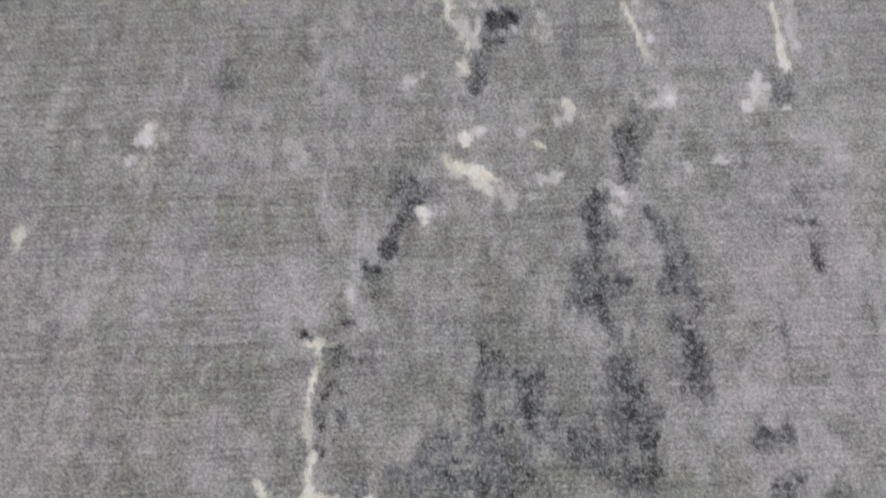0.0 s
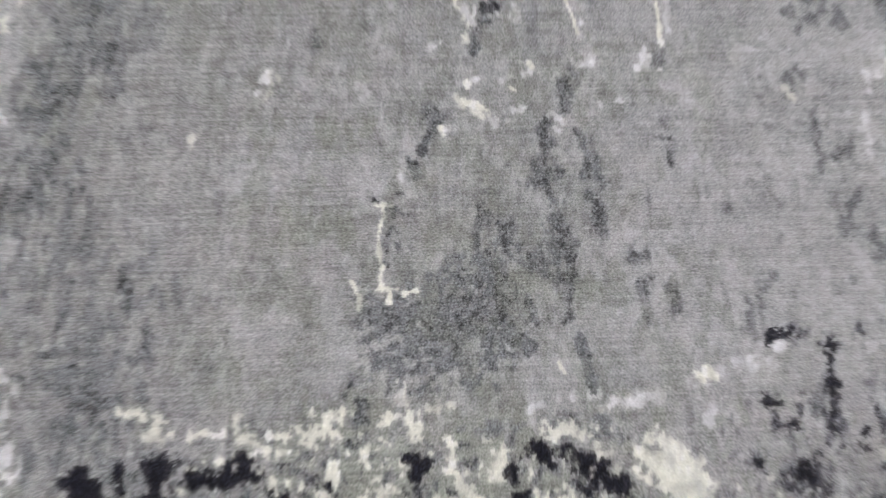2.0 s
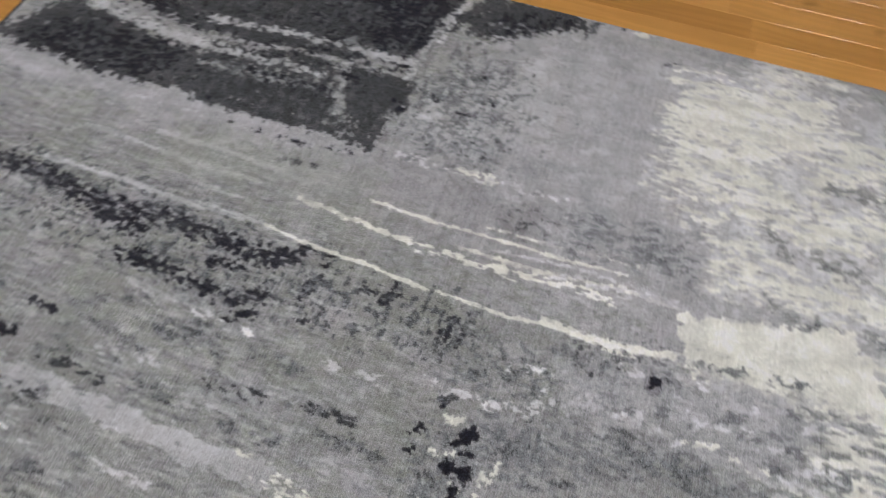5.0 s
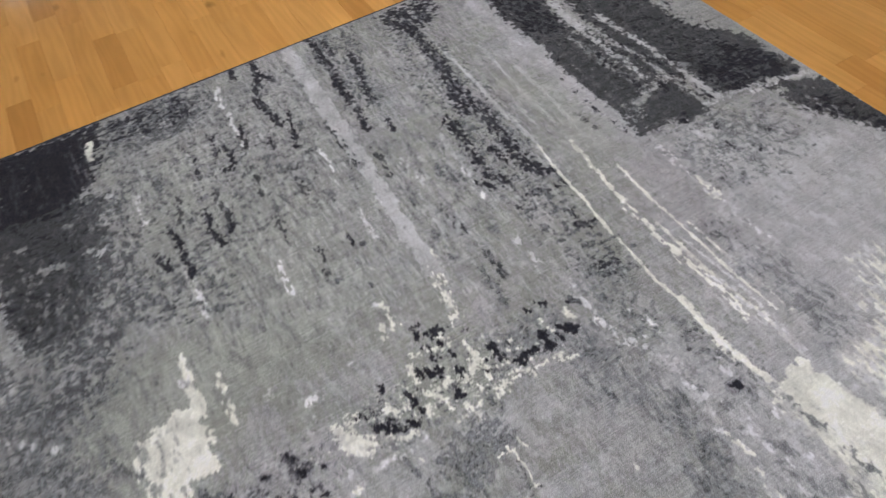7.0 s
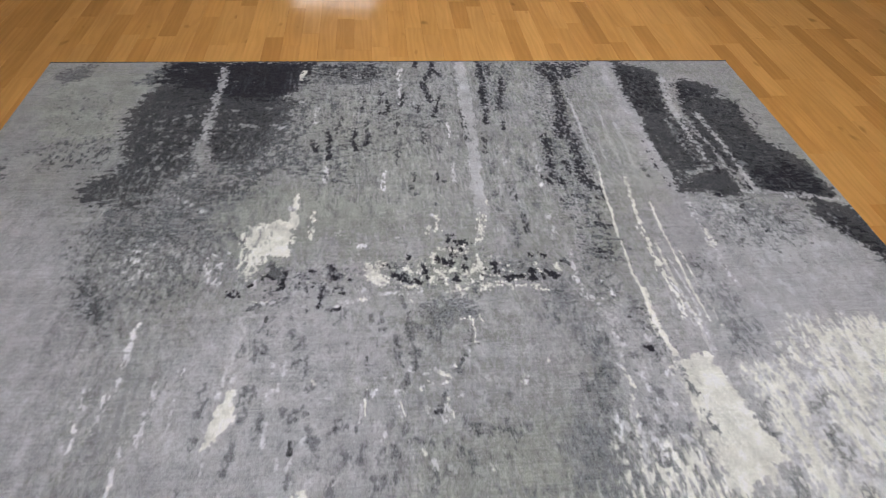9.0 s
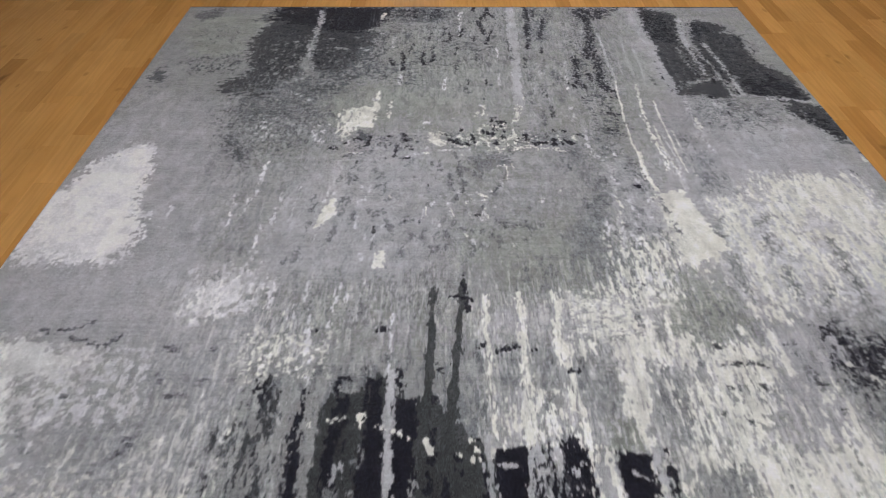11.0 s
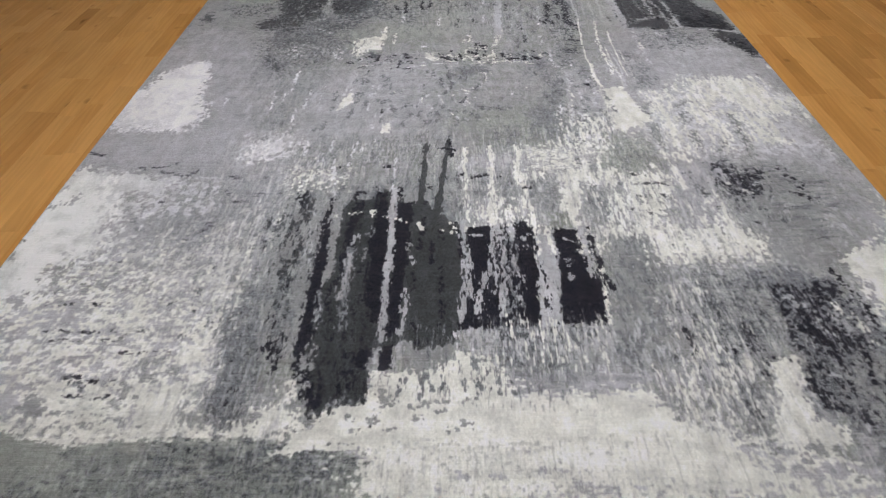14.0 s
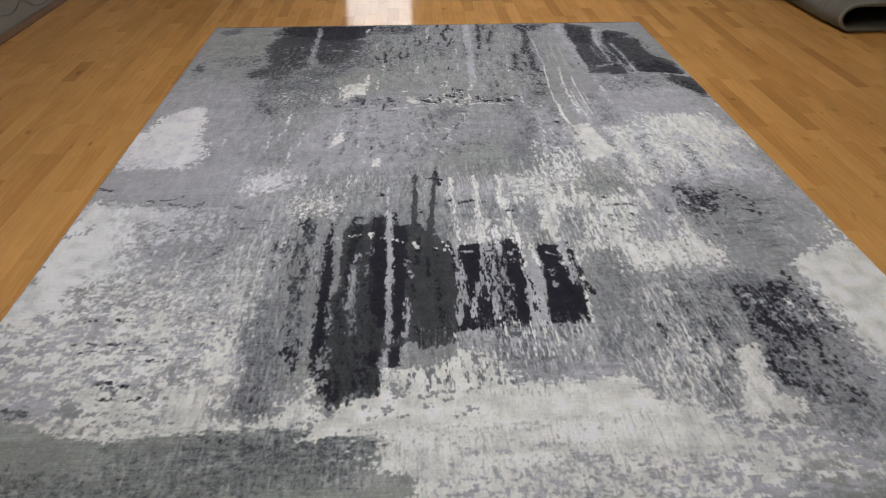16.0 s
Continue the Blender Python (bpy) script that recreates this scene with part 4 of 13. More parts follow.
trail(LAV, 0.0082, -1.013, 1.399, -1.009, 1.399, rag=0.01)
trail(LAV, 0.0075, -1.050, 1.196, -1.047, 1.196, rag=0.01)
trail(LAV, 0.0076, -1.030, 1.221, -1.026, 1.221, rag=0.01)
trail(LAV, 0.0071, -1.056, 1.075, -1.053, 1.075, rag=0.01)
trail(LAV, 0.0070, -1.080, 1.033, -1.076, 1.033, rag=0.01)
patch(IVORY, -1.272, 0.901, -1.006, 0.939, -0.818, 0.947, -0.740, 0.878, -0.651, 1.030, -0.609, 0.937, -0.589, 0.834, -0.570, 0.726, -0.563, 0.666, -0.598, 0.638, -0.591, 0.586, -0.532, 0.529, -0.470, 0.544, -0.449, 0.594, -0.392, 0.648, -0.353, 0.502, -1.016, 0.476, rag=0.03, cell=(0.03, 0.022))
patch(LAV, -1.256, 0.875, -1.093, 0.921, -1.035, 0.941, -0.966, 0.895, -0.992, 0.831, -0.985, 0.739, -0.928, 0.575, -0.945, 0.559, -1.064, 0.554, rag=0.05, cover=0.8, cell=(0.04, 0.02))
trail(LAV, 0.0182, -0.993, 0.939, -0.981, 0.802, rag=0.03, cover=0.75, cell=(0.024, 0.022))
trail(LAV, 0.0142, -0.875, 0.926, -0.855, 0.807, rag=0.03, cover=0.75, cell=(0.024, 0.022))
trail(LAV, 0.0202, -0.716, 0.936, -0.727, 0.812, -0.719, 0.712, rag=0.03, cover=0.75, cell=(0.024, 0.022))
trail(LAV, 0.0184, -0.655, 0.957, -0.676, 0.844, rag=0.03, cover=0.75, cell=(0.024, 0.022))
trail(LAV, 0.0108, -0.865, 0.775, -0.840, 0.658, rag=0.03, cover=0.75, cell=(0.024, 0.022))
trail(LAV, 0.0119, -0.858, 0.945, -0.850, 0.874, rag=0.03, cover=0.75, cell=(0.024, 0.022))
trail(LAV, 0.0119, -0.980, 0.724, -0.900, 0.684, rag=0.03, cover=0.75, cell=(0.024, 0.022))
trail(LAV, 0.0149, -1.003, 0.769, -0.924, 0.788, rag=0.03, cover=0.75, cell=(0.024, 0.022))
trail(LAV, 0.0132, -0.775, 0.903, -0.720, 0.897, rag=0.03, cover=0.75, cell=(0.024, 0.022))
trail(LAV, 0.0114, -0.974, 0.869, -0.966, 0.771, rag=0.03, cover=0.75, cell=(0.024, 0.022))
patch(IVORY, -1.003, 0.769, -0.886, 0.790, -0.811, 0.731, -0.925, 0.711, rag=0.03, cover=0.4, cell=(0.03, 0.012))
trail(GREY, 0.0107, -0.752, 0.704, -0.715, 0.708, rag=0.014, cover=0.92, cell=(0.02, 0.016))
trail(GREY, 0.0119, -0.684, 0.710, -0.670, 0.690, rag=0.014, cover=0.92, cell=(0.02, 0.016))
trail(GREY, 0.0105, -0.771, 0.666, -0.704, 0.672, rag=0.014, cover=0.92, cell=(0.02, 0.016))
trail(GREY, 0.0111, -0.818, 0.777, -0.798, 0.765, rag=0.014, cover=0.92, cell=(0.02, 0.016))
trail(GREY, 0.0114, -0.763, 0.636, -0.730, 0.616, rag=0.014, cover=0.92, cell=(0.02, 0.016))
trail(GREY, 0.0157, -0.954, 0.602, -0.926, 0.575, rag=0.014, cover=0.92, cell=(0.02, 0.016))
trail(GREY, 0.0079, -0.771, 0.599, -0.756, 0.613, rag=0.014, cover=0.92, cell=(0.02, 0.016))
trail(GREY, 0.0070, -0.661, 0.685, -0.645, 0.659, rag=0.014, cover=0.92, cell=(0.02, 0.016))
trail(GREY, 0.0075, -0.654, 0.815, -0.634, 0.800, rag=0.014, cover=0.92, cell=(0.02, 0.016))
patch(GREY, -0.935, 0.587, -0.727, 0.609, -0.678, 0.512, -0.901, 0.501, rag=0.03, cover=0.24, cell=(0.018, 0.012))
patch(GREY, -0.629, 0.626, -0.588, 0.641, -0.560, 0.517, -0.603, 0.515, rag=0.02, cover=0.5, cell=(0.014, 0.02))
trail(LAV, 0.0044, -0.717, 0.601, -0.717, 0.544, rag=0.01, cover=0.8)
trail(LAV, 0.0043, -0.725, 0.534, -0.733, 0.507, rag=0.01, cover=0.7)
trail(INK, 0.0071, -1.238, 1.628, -1.191, 1.611, rag=0.006, cover=0.85, cell=(0.024, 0.005))
trail(INK, 0.0069, -1.041, 1.536, -1.024, 1.528, rag=0.006, cover=0.85, cell=(0.024, 0.005))
trail(INK, 0.0060, -1.000, 1.529, -0.968, 1.536, -0.929, 1.556, rag=0.006, cover=0.85, cell=(0.024, 0.005))
trail(INK, 0.0068, -0.958, 1.510, -0.895, 1.486, rag=0.006, cover=0.85, cell=(0.024, 0.005))
trail(INK, 0.0051, -0.874, 1.487, -0.849, 1.512, rag=0.006, cover=0.85, cell=(0.024, 0.005))
trail(INK, 0.0084, -0.730, 1.479, -0.705, 1.474, rag=0.006, cover=0.85, cell=(0.024, 0.005))
trail(INK, 0.0048, -0.691, 1.344, -0.649, 1.343, rag=0.006, cover=0.85, cell=(0.024, 0.005))
trail(INK, 0.0049, -0.731, 1.398, -0.706, 1.378, rag=0.006, cover=0.85, cell=(0.024, 0.005))
trail(INK, 0.0048, -0.914, 1.345, -0.905, 1.345, rag=0.006, cover=0.85, cell=(0.024, 0.005))
trail(INK, 0.0065, -0.556, 1.389, -0.538, 1.385, rag=0.006, cover=0.85, cell=(0.024, 0.005))
trail(INK, 0.0060, -0.754, 1.193, -0.726, 1.222, rag=0.006, cover=0.85, cell=(0.024, 0.005))
trail(INK, 0.0046, -0.740, 1.235, -0.726, 1.243, rag=0.006, cover=0.85, cell=(0.024, 0.005))
trail(INK, 0.0044, -0.819, 1.160, -0.808, 1.161, rag=0.006, cover=0.85, cell=(0.024, 0.005))
trail(INK, 0.0044, -0.785, 1.160, -0.771, 1.162, rag=0.006, cover=0.85, cell=(0.024, 0.005))
trail(INK, 0.0057, -0.941, 1.063, -0.920, 1.072, rag=0.006, cover=0.85, cell=(0.024, 0.005))
trail(INK, 0.0044, -0.919, 1.110, -0.911, 1.110, rag=0.006, cover=0.85, cell=(0.024, 0.005))
trail(INK, 0.0058, -0.571, 1.171, -0.553, 1.138, -0.555, 1.091, rag=0.006, cover=0.85, cell=(0.024, 0.005))
trail(INK, 0.0061, -0.567, 1.262, -0.561, 1.238, rag=0.006, cover=0.85, cell=(0.024, 0.005))
trail(INK, 0.0042, -0.688, 1.049, -0.665, 1.040, rag=0.006, cover=0.85, cell=(0.024, 0.005))
trail(INK, 0.0054, -1.065, 0.948, -1.028, 0.945, rag=0.006, cover=0.85, cell=(0.024, 0.005))
trail(INK, 0.0050, -0.627, 1.475, -0.616, 1.470, rag=0.006, cover=0.85, cell=(0.024, 0.005))
trail(INK, 0.0049, -0.631, 1.375, -0.609, 1.392, rag=0.006, cover=0.85, cell=(0.024, 0.005))
trail(INK, 0.0026, -1.051, 0.904, -1.009, 0.904, rag=0.006, cover=0.85, cell=(0.024, 0.005))
trail(INK, 0.0033, -1.002, 0.906, -0.974, 0.904, -0.894, 0.898, rag=0.006, cover=0.85, cell=(0.024, 0.005))
trail(INK, 0.0038, -1.013, 0.810, -0.958, 0.808, -0.885, 0.806, rag=0.006, cover=0.85, cell=(0.024, 0.005))
trail(INK, 0.0037, -0.984, 0.781, -0.917, 0.780, rag=0.006, cover=0.85, cell=(0.024, 0.005))
trail(INK, 0.0036, -0.808, 0.737, -0.729, 0.740, -0.713, 0.736, rag=0.006, cover=0.85, cell=(0.024, 0.005))
trail(INK, 0.0047, -0.907, 0.669, -0.874, 0.669, rag=0.006, cover=0.85, cell=(0.024, 0.005))
trail(INK, 0.0047, -0.853, 0.660, -0.833, 0.658, rag=0.006, cover=0.85, cell=(0.024, 0.005))
trail(INK, 0.0045, -0.891, 0.615, -0.856, 0.614, -0.837, 0.615, rag=0.006, cover=0.85, cell=(0.024, 0.005))
trail(INK, 0.0045, -0.820, 0.611, -0.790, 0.611, rag=0.006, cover=0.85, cell=(0.024, 0.005))
trail(INK, 0.0034, -0.756, 0.607, -0.741, 0.605, rag=0.006, cover=0.85, cell=(0.024, 0.005))
trail(INK, 0.0036, -0.690, 0.736, -0.677, 0.733, rag=0.006, cover=0.85, cell=(0.024, 0.005))
trail(INK, 0.0040, -0.490, 0.927, -0.472, 0.928, rag=0.006, cover=0.85, cell=(0.024, 0.005))
trail(SLATE, 0.0061, -0.963, 1.252, -0.928, 1.208, rag=0.008, cover=0.7, cell=(0.014, 0.01))
trail(SLATE, 0.0050, -0.855, 0.805, -0.842, 0.806, rag=0.008, cover=0.7, cell=(0.014, 0.01))
trail(SLATE, 0.0050, -0.811, 0.807, -0.772, 0.809, rag=0.008, cover=0.7, cell=(0.014, 0.01))
trail(SLATE, 0.0062, -0.868, 0.778, -0.840, 0.771, rag=0.008, cover=0.7, cell=(0.014, 0.01))
trail(SLATE, 0.0070, -0.890, 0.663, -0.858, 0.635, rag=0.008, cover=0.7, cell=(0.014, 0.01))
trail(SLATE, 0.0035, -0.828, 0.657, -0.793, 0.657, rag=0.008, cover=0.7, cell=(0.014, 0.01))
trail(SLATE, 0.0053, -0.750, 0.901, -0.732, 0.901, rag=0.008, cover=0.7, cell=(0.014, 0.01))
trail(SLATE, 0.0080, -0.685, 0.923, -0.672, 0.916, rag=0.008, cover=0.7, cell=(0.014, 0.01))
trail(SLATE, 0.0037, -0.684, 0.791, -0.676, 0.795, rag=0.008, cover=0.7, cell=(0.014, 0.01))
trail(SLATE, 0.0037, -0.656, 0.780, -0.653, 0.796, rag=0.008, cover=0.7, cell=(0.014, 0.01))
trail(SLATE, 0.0038, -0.626, 0.816, -0.625, 0.836, rag=0.008, cover=0.7, cell=(0.014, 0.01))
trail(SLATE, 0.0066, -0.690, 0.952, -0.675, 0.881, rag=0.008, cover=0.7, cell=(0.014, 0.01))
trail(SLATE, 0.0051, -0.633, 0.866, -0.626, 0.816, rag=0.008, cover=0.7, cell=(0.014, 0.01))
trail(SLATE, 0.0035, -0.801, 0.648, -0.777, 0.647, rag=0.008, cover=0.7, cell=(0.014, 0.01))
trail(SLATE, 0.0034, -0.863, 0.616, -0.848, 0.622, rag=0.008, cover=0.7, cell=(0.014, 0.01))
trail(SLATE, 0.0060, -0.759, 1.197, -0.757, 1.152, rag=0.008, cover=0.7, cell=(0.014, 0.01))
patch(LAV, -0.600, 0.754, -0.575, 0.768, -0.542, 0.643, -0.570, 0.639, rag=0.014, cover=0.8)
patch(STEELB, -0.608, 0.933, -0.536, 0.962, -0.498, 0.888, -0.490, 0.790, -0.499, 0.729, -0.509, 0.685, -0.509, 0.641, -0.494, 0.602, -0.502, 0.564, -0.521, 0.551, -0.553, 0.557, -0.567, 0.589, -0.558, 0.642, -0.568, 0.726, -0.589, 0.818, rag=0.018, cover=0.97, cell=(0.014, 0.022))
patch(LEAD, -0.562, 0.602, -0.521, 0.630, -0.505, 0.559, -0.547, 0.553, rag=0.018, cover=0.7, cell=(0.014, 0.014))
patch(GREY, -0.575, 0.903, -0.514, 0.923, -0.503, 0.821, -0.545, 0.788, rag=0.03, cover=0.3, cell=(0.014, 0.02))
trail(INK, 0.0048, -0.546, 0.745, -0.538, 0.718, rag=0.006, cover=0.85)
trail(INK, 0.0057, -0.530, 0.634, -0.507, 0.633, rag=0.006, cover=0.85)
trail(INK, 0.0045, -0.527, 0.598, -0.518, 0.607, rag=0.006, cover=0.85)
trail(INK, 0.0039, -0.558, 0.869, -0.558, 0.886, rag=0.006, cover=0.85)
trail(GREY, 0.0114, -0.442, 0.644, -0.437, 0.601, rag=0.014, cover=0.85)
trail(GREY, 0.0079, -0.419, 0.611, -0.411, 0.595, rag=0.014, cover=0.8)
trail(IVORY, 0.0061, -0.606, 1.487, -0.590, 1.204, -0.574, 1.034, rag=0.014, cover=0.55, cell=(0.009, 0.05))
trail(IVORY, 0.0082, -0.601, 1.251, -0.587, 0.956, -0.571, 0.818, rag=0.014, cover=0.55, cell=(0.009, 0.05))
trail(IVORY, 0.0048, -0.542, 1.490, -0.530, 1.207, rag=0.014, cover=0.55, cell=(0.009, 0.05))
trail(IVORY, 0.0069, -0.628, 1.114, -0.607, 0.884, rag=0.014, cover=0.55, cell=(0.009, 0.05))
trail(IVORY, 0.0067, -0.469, 1.583, -0.488, 1.376, rag=0.014, cover=0.55, cell=(0.009, 0.05))
trail(IVORY, 0.0060, -0.647, 1.298, -0.627, 1.072, rag=0.014, cover=0.55, cell=(0.009, 0.05))
trail(IVORY, 0.0068, -0.662, 1.070, -0.646, 0.882, rag=0.014, cover=0.55, cell=(0.009, 0.05))
trail(IVORY, 0.0057, -0.753, 1.130, -0.736, 0.988, rag=0.014, cover=0.55, cell=(0.009, 0.05))
trail(IVORY, 0.0051, -0.524, 1.580, -0.531, 1.434, rag=0.014, cover=0.55, cell=(0.009, 0.05))
trail(IVORY, 0.0060, -0.538, 1.302, -0.535, 1.118, rag=0.014, cover=0.55, cell=(0.009, 0.05))
trail(IVORY, 0.0045, -0.849, 1.240, -0.833, 1.105, rag=0.014, cover=0.55, cell=(0.009, 0.05))
trail(LAV, 0.0063, -0.577, 1.460, -0.563, 1.205, rag=0.012, cover=0.6, cell=(0.009, 0.05))
trail(LAV, 0.0057, -0.575, 1.228, -0.562, 0.957, rag=0.012, cover=0.6, cell=(0.009, 0.05))
trail(LAV, 0.0045, -0.506, 1.304, -0.500, 1.119, rag=0.012, cover=0.6, cell=(0.009, 0.05))
trail(LAV, 0.0058, -0.682, 1.223, -0.665, 1.030, rag=0.012, cover=0.6, cell=(0.009, 0.05))
patch(WHITE, -1.026, 1.076, -0.999, 1.187, -1.028, 1.358, -0.921, 1.459, -0.877, 1.419, -0.950, 1.260, -0.928, 1.123, -0.985, 1.016, -1.087, 0.936, -1.213, 0.825, -1.233, 0.858, rag=0.05, cover=0.5, cell=(0.022, 0.02))
patch(FROST, -1.063, 2.329, -1.005, 2.205, -1.001, 2.016, -0.933, 1.881, -0.985, 1.767, -1.142, 1.803, -1.187, 1.785, -1.249, 1.835, -1.265, 2.065, -1.203, 2.086, -1.194, 2.223, -1.119, 2.304, rag=0.03, cell=(0.018, 0.022))
patch(FROST, -1.292, 2.041, -1.132, 2.079, -1.052, 1.782, -1.231, 1.753, rag=0.03, cover=0.45, cell=(0.02, 0.02))
patch(LAV, -1.178, 1.941, -1.138, 2.018, -1.095, 1.944, -1.139, 1.853, rag=0.014, cover=0.8, cell=(0.018, 0.022))
patch(FROST, -0.741, 1.608, -0.679, 1.698, -0.559, 1.739, -0.532, 1.685, -0.594, 1.608, -0.698, 1.565, rag=0.03, cover=0.75, cell=(0.016, 0.022))
# right border
patch(IVORY, 0.354, 1.847, 0.839, 1.876, 0.832, 1.640, 0.591, 1.540, 0.595, 1.231, 0.611, 1.034, 0.426, 0.998, 0.376, 1.178, 0.279, 1.264, rag=0.05, cover=0.52, cell=(0.01, 0.05))
patch(GREY, 0.534, 1.784, 0.716, 1.835, 0.683, 1.544, 0.499, 1.501, rag=0.04, cover=0.6, cell=(0.012, 0.04))
patch(SILVER, 0.659, 1.543, 0.805, 1.578, 0.783, 1.262, 0.648, 1.211, 0.626, 1.352, rag=0.05, cover=0.35, cell=(0.012, 0.05))
patch(GREY, 0.771, 1.638, 1.042, 1.713, 1.189, 1.537, 0.954, 1.020, 0.794, 1.051, 0.814, 1.264, 0.769, 1.410, rag=0.06, cover=0.85, cell=(0.03, 0.04))
patch(LAV, 0.842, 1.884, 1.187, 1.900, 1.244, 1.658, 1.182, 1.523, 0.925, 1.584, 0.806, 1.639, rag=0.05, alpha=0.7)
patch(STEEL, 0.972, 1.528, 1.138, 1.426, 1.028, 1.183, 0.878, 1.199, rag=0.05, cover=0.35, cell=(0.05, 0.014))
patch(IVORY, 0.497, 1.161, 0.688, 1.195, 0.797, 1.136, 0.815, 1.087, 0.640, 1.041, 0.514, 1.055, rag=0.04, cover=0.75, cell=(0.02, 0.018))
trail(IVORY, 0.0121, 0.737, 1.367, 0.745, 1.284, 0.757, 1.202, 0.774, 1.143, rag=0.018, cover=0.8, cell=(0.01, 0.05))
patch(LAV, 0.470, 1.077, 0.781, 1.090, 0.766, 0.976, 0.494, 0.947, rag=0.04, cover=0.55, cell=(0.02, 0.025))
patch(SLATE, 0.779, 1.548, 0.856, 1.569, 0.895, 1.524, 0.967, 1.513, 0.919, 1.365, 0.834, 1.312, 0.788, 1.359, 0.777, 1.436, rag=0.03, cover=0.6, cell=(0.014, 0.014))
patch(INK, 0.785, 1.542, 0.849, 1.557, 0.880, 1.501, 0.943, 1.493, 0.899, 1.364, 0.839, 1.336, 0.807, 1.380, 0.791, 1.448, rag=0.02, cover=0.78, cell=(0.014, 0.012))
patch(SLATE, 0.789, 1.372, 0.875, 1.350, 0.875, 1.266, 0.791, 1.286, rag=0.03, cover=0.4, cell=(0.014, 0.014))
trail(INK, 0.0098, 1.017, 1.474, 1.035, 1.453, 1.037, 1.406, rag=0.01, cover=0.7, cell=(0.016, 0.01))
trail(INK, 0.0080, 0.993, 1.381, 1.025, 1.369, rag=0.01, cover=0.7, cell=(0.016, 0.01))
trail(INK, 0.0067, 1.005, 1.518, 1.023, 1.513, rag=0.01, cover=0.7, cell=(0.016, 0.01))
trail(INK, 0.0063, 1.039, 1.350, 1.059, 1.346, rag=0.01, cover=0.7, cell=(0.016, 0.01))
trail(IVORY, 0.0065, 0.813, 1.438, 0.823, 1.428, rag=0.006)
trail(IVORY, 0.0080, 0.862, 1.393, 0.869, 1.378, rag=0.008, cover=0.85)
trail(SILVER, 0.0084, 0.873, 1.509, 0.877, 1.509, rag=0.008, cover=0.7)
trail(SILVER, 0.0081, 0.901, 1.429, 0.905, 1.429, rag=0.008, cover=0.7)
trail(SILVER, 0.0084, 0.814, 1.507, 0.818, 1.507, rag=0.008, cover=0.7)
trail(SLATE, 0.0050, 0.556, 1.470, 0.563, 1.460, rag=0.008, cover=0.8, cell=(0.016, 0.008))
trail(SLATE, 0.0065, 0.580, 1.433, 0.631, 1.430, rag=0.008, cover=0.8, cell=(0.016, 0.008))
trail(SLATE, 0.0048, 0.725, 1.413, 0.743, 1.367, rag=0.008, cover=0.8, cell=(0.016, 0.008))
trail(SLATE, 0.0048, 0.597, 1.371, 0.601, 1.351, rag=0.008, cover=0.8, cell=(0.016, 0.008))
trail(SLATE, 0.0045, 0.918, 1.241, 0.929, 1.223, rag=0.008, cover=0.8, cell=(0.016, 0.008))
trail(SLATE, 0.0058, 0.968, 1.164, 1.004, 1.161, rag=0.008, cover=0.8, cell=(0.016, 0.008))
trail(SLATE, 0.0046, 0.737, 1.308, 0.742, 1.284, rag=0.008, cover=0.8, cell=(0.016, 0.008))
trail(SLATE, 0.0049, 0.534, 1.431, 0.599, 1.434, rag=0.008, cover=0.8, cell=(0.016, 0.008))
trail(SLATE, 0.0056, 0.398, 1.064, 0.407, 1.055, rag=0.008, cover=0.8, cell=(0.016, 0.008))
trail(SLATE, 0.0056, 0.442, 1.076, 0.448, 1.064, rag=0.008, cover=0.8, cell=(0.016, 0.008))
trail(SLATE, 0.0041, 0.766, 1.012, 0.774, 0.998, rag=0.008, cover=0.8, cell=(0.016, 0.008))
trail(SLATE, 0.0041, 0.832, 1.043, 0.848, 1.016, rag=0.008, cover=0.8, cell=(0.016, 0.008))
patch(SLATE, 0.412, 1.136, 0.511, 1.130, 0.473, 1.000, 0.399, 0.997, rag=0.03, cover=0.2, cell=(0.01, 0.014))
patch(IVORY, -0.376, 0.485, -0.199, 0.590, 0.153, 0.583, 0.351, 0.605, 0.475, 0.560, 0.613, 0.497, 0.897, 0.350, 0.799, 0.195, -0.356, 0.273, rag=0.04, cell=(0.04, 0.018))
patch(IVORY, 1.005, 1.066, 1.105, 1.105, 1.381, 1.117, 1.312, 0.762, 1.058, 0.400, 1.025, 0.575, 1.032, 0.695, 1.033, 0.783, 1.018, 0.901, 1.009, 0.986, rag=0.02, cell=(0.022, 0.022))
patch(GREY, 0.608, 1.045, 0.808, 1.030, 0.737, 0.717, 0.640, 0.530, 0.568, 0.553, 0.479, 0.654, 0.443, 0.828, rag=0.04, cover=0.9, cell=(0.014, 0.03))
patch(STEEL, 0.599, 1.018, 0.796, 1.003, 0.705, 0.677, 0.548, 0.572, 0.505, 0.734, rag=0.04, cover=0.45, cell=(0.01, 0.025))
patch(SLATE, 0.616, 1.017, 0.796, 1.003, 0.708, 0.719, 0.608, 0.550, 0.534, 0.732, rag=0.04, cover=0.24, cell=(0.01, 0.018))
patch(IVORY, 0.458, 0.827, 0.679, 0.721, 0.600, 0.498, 0.522, 0.504, 0.431, 0.638, rag=0.04, cover=0.34, cell=(0.01, 0.03))
patch(LAV, 0.437, 0.977, 0.574, 0.993, 0.534, 0.732, 0.535, 0.537, 0.448, 0.561, 0.403, 0.742, rag=0.03, cover=0.3, cell=(0.01, 0.04))
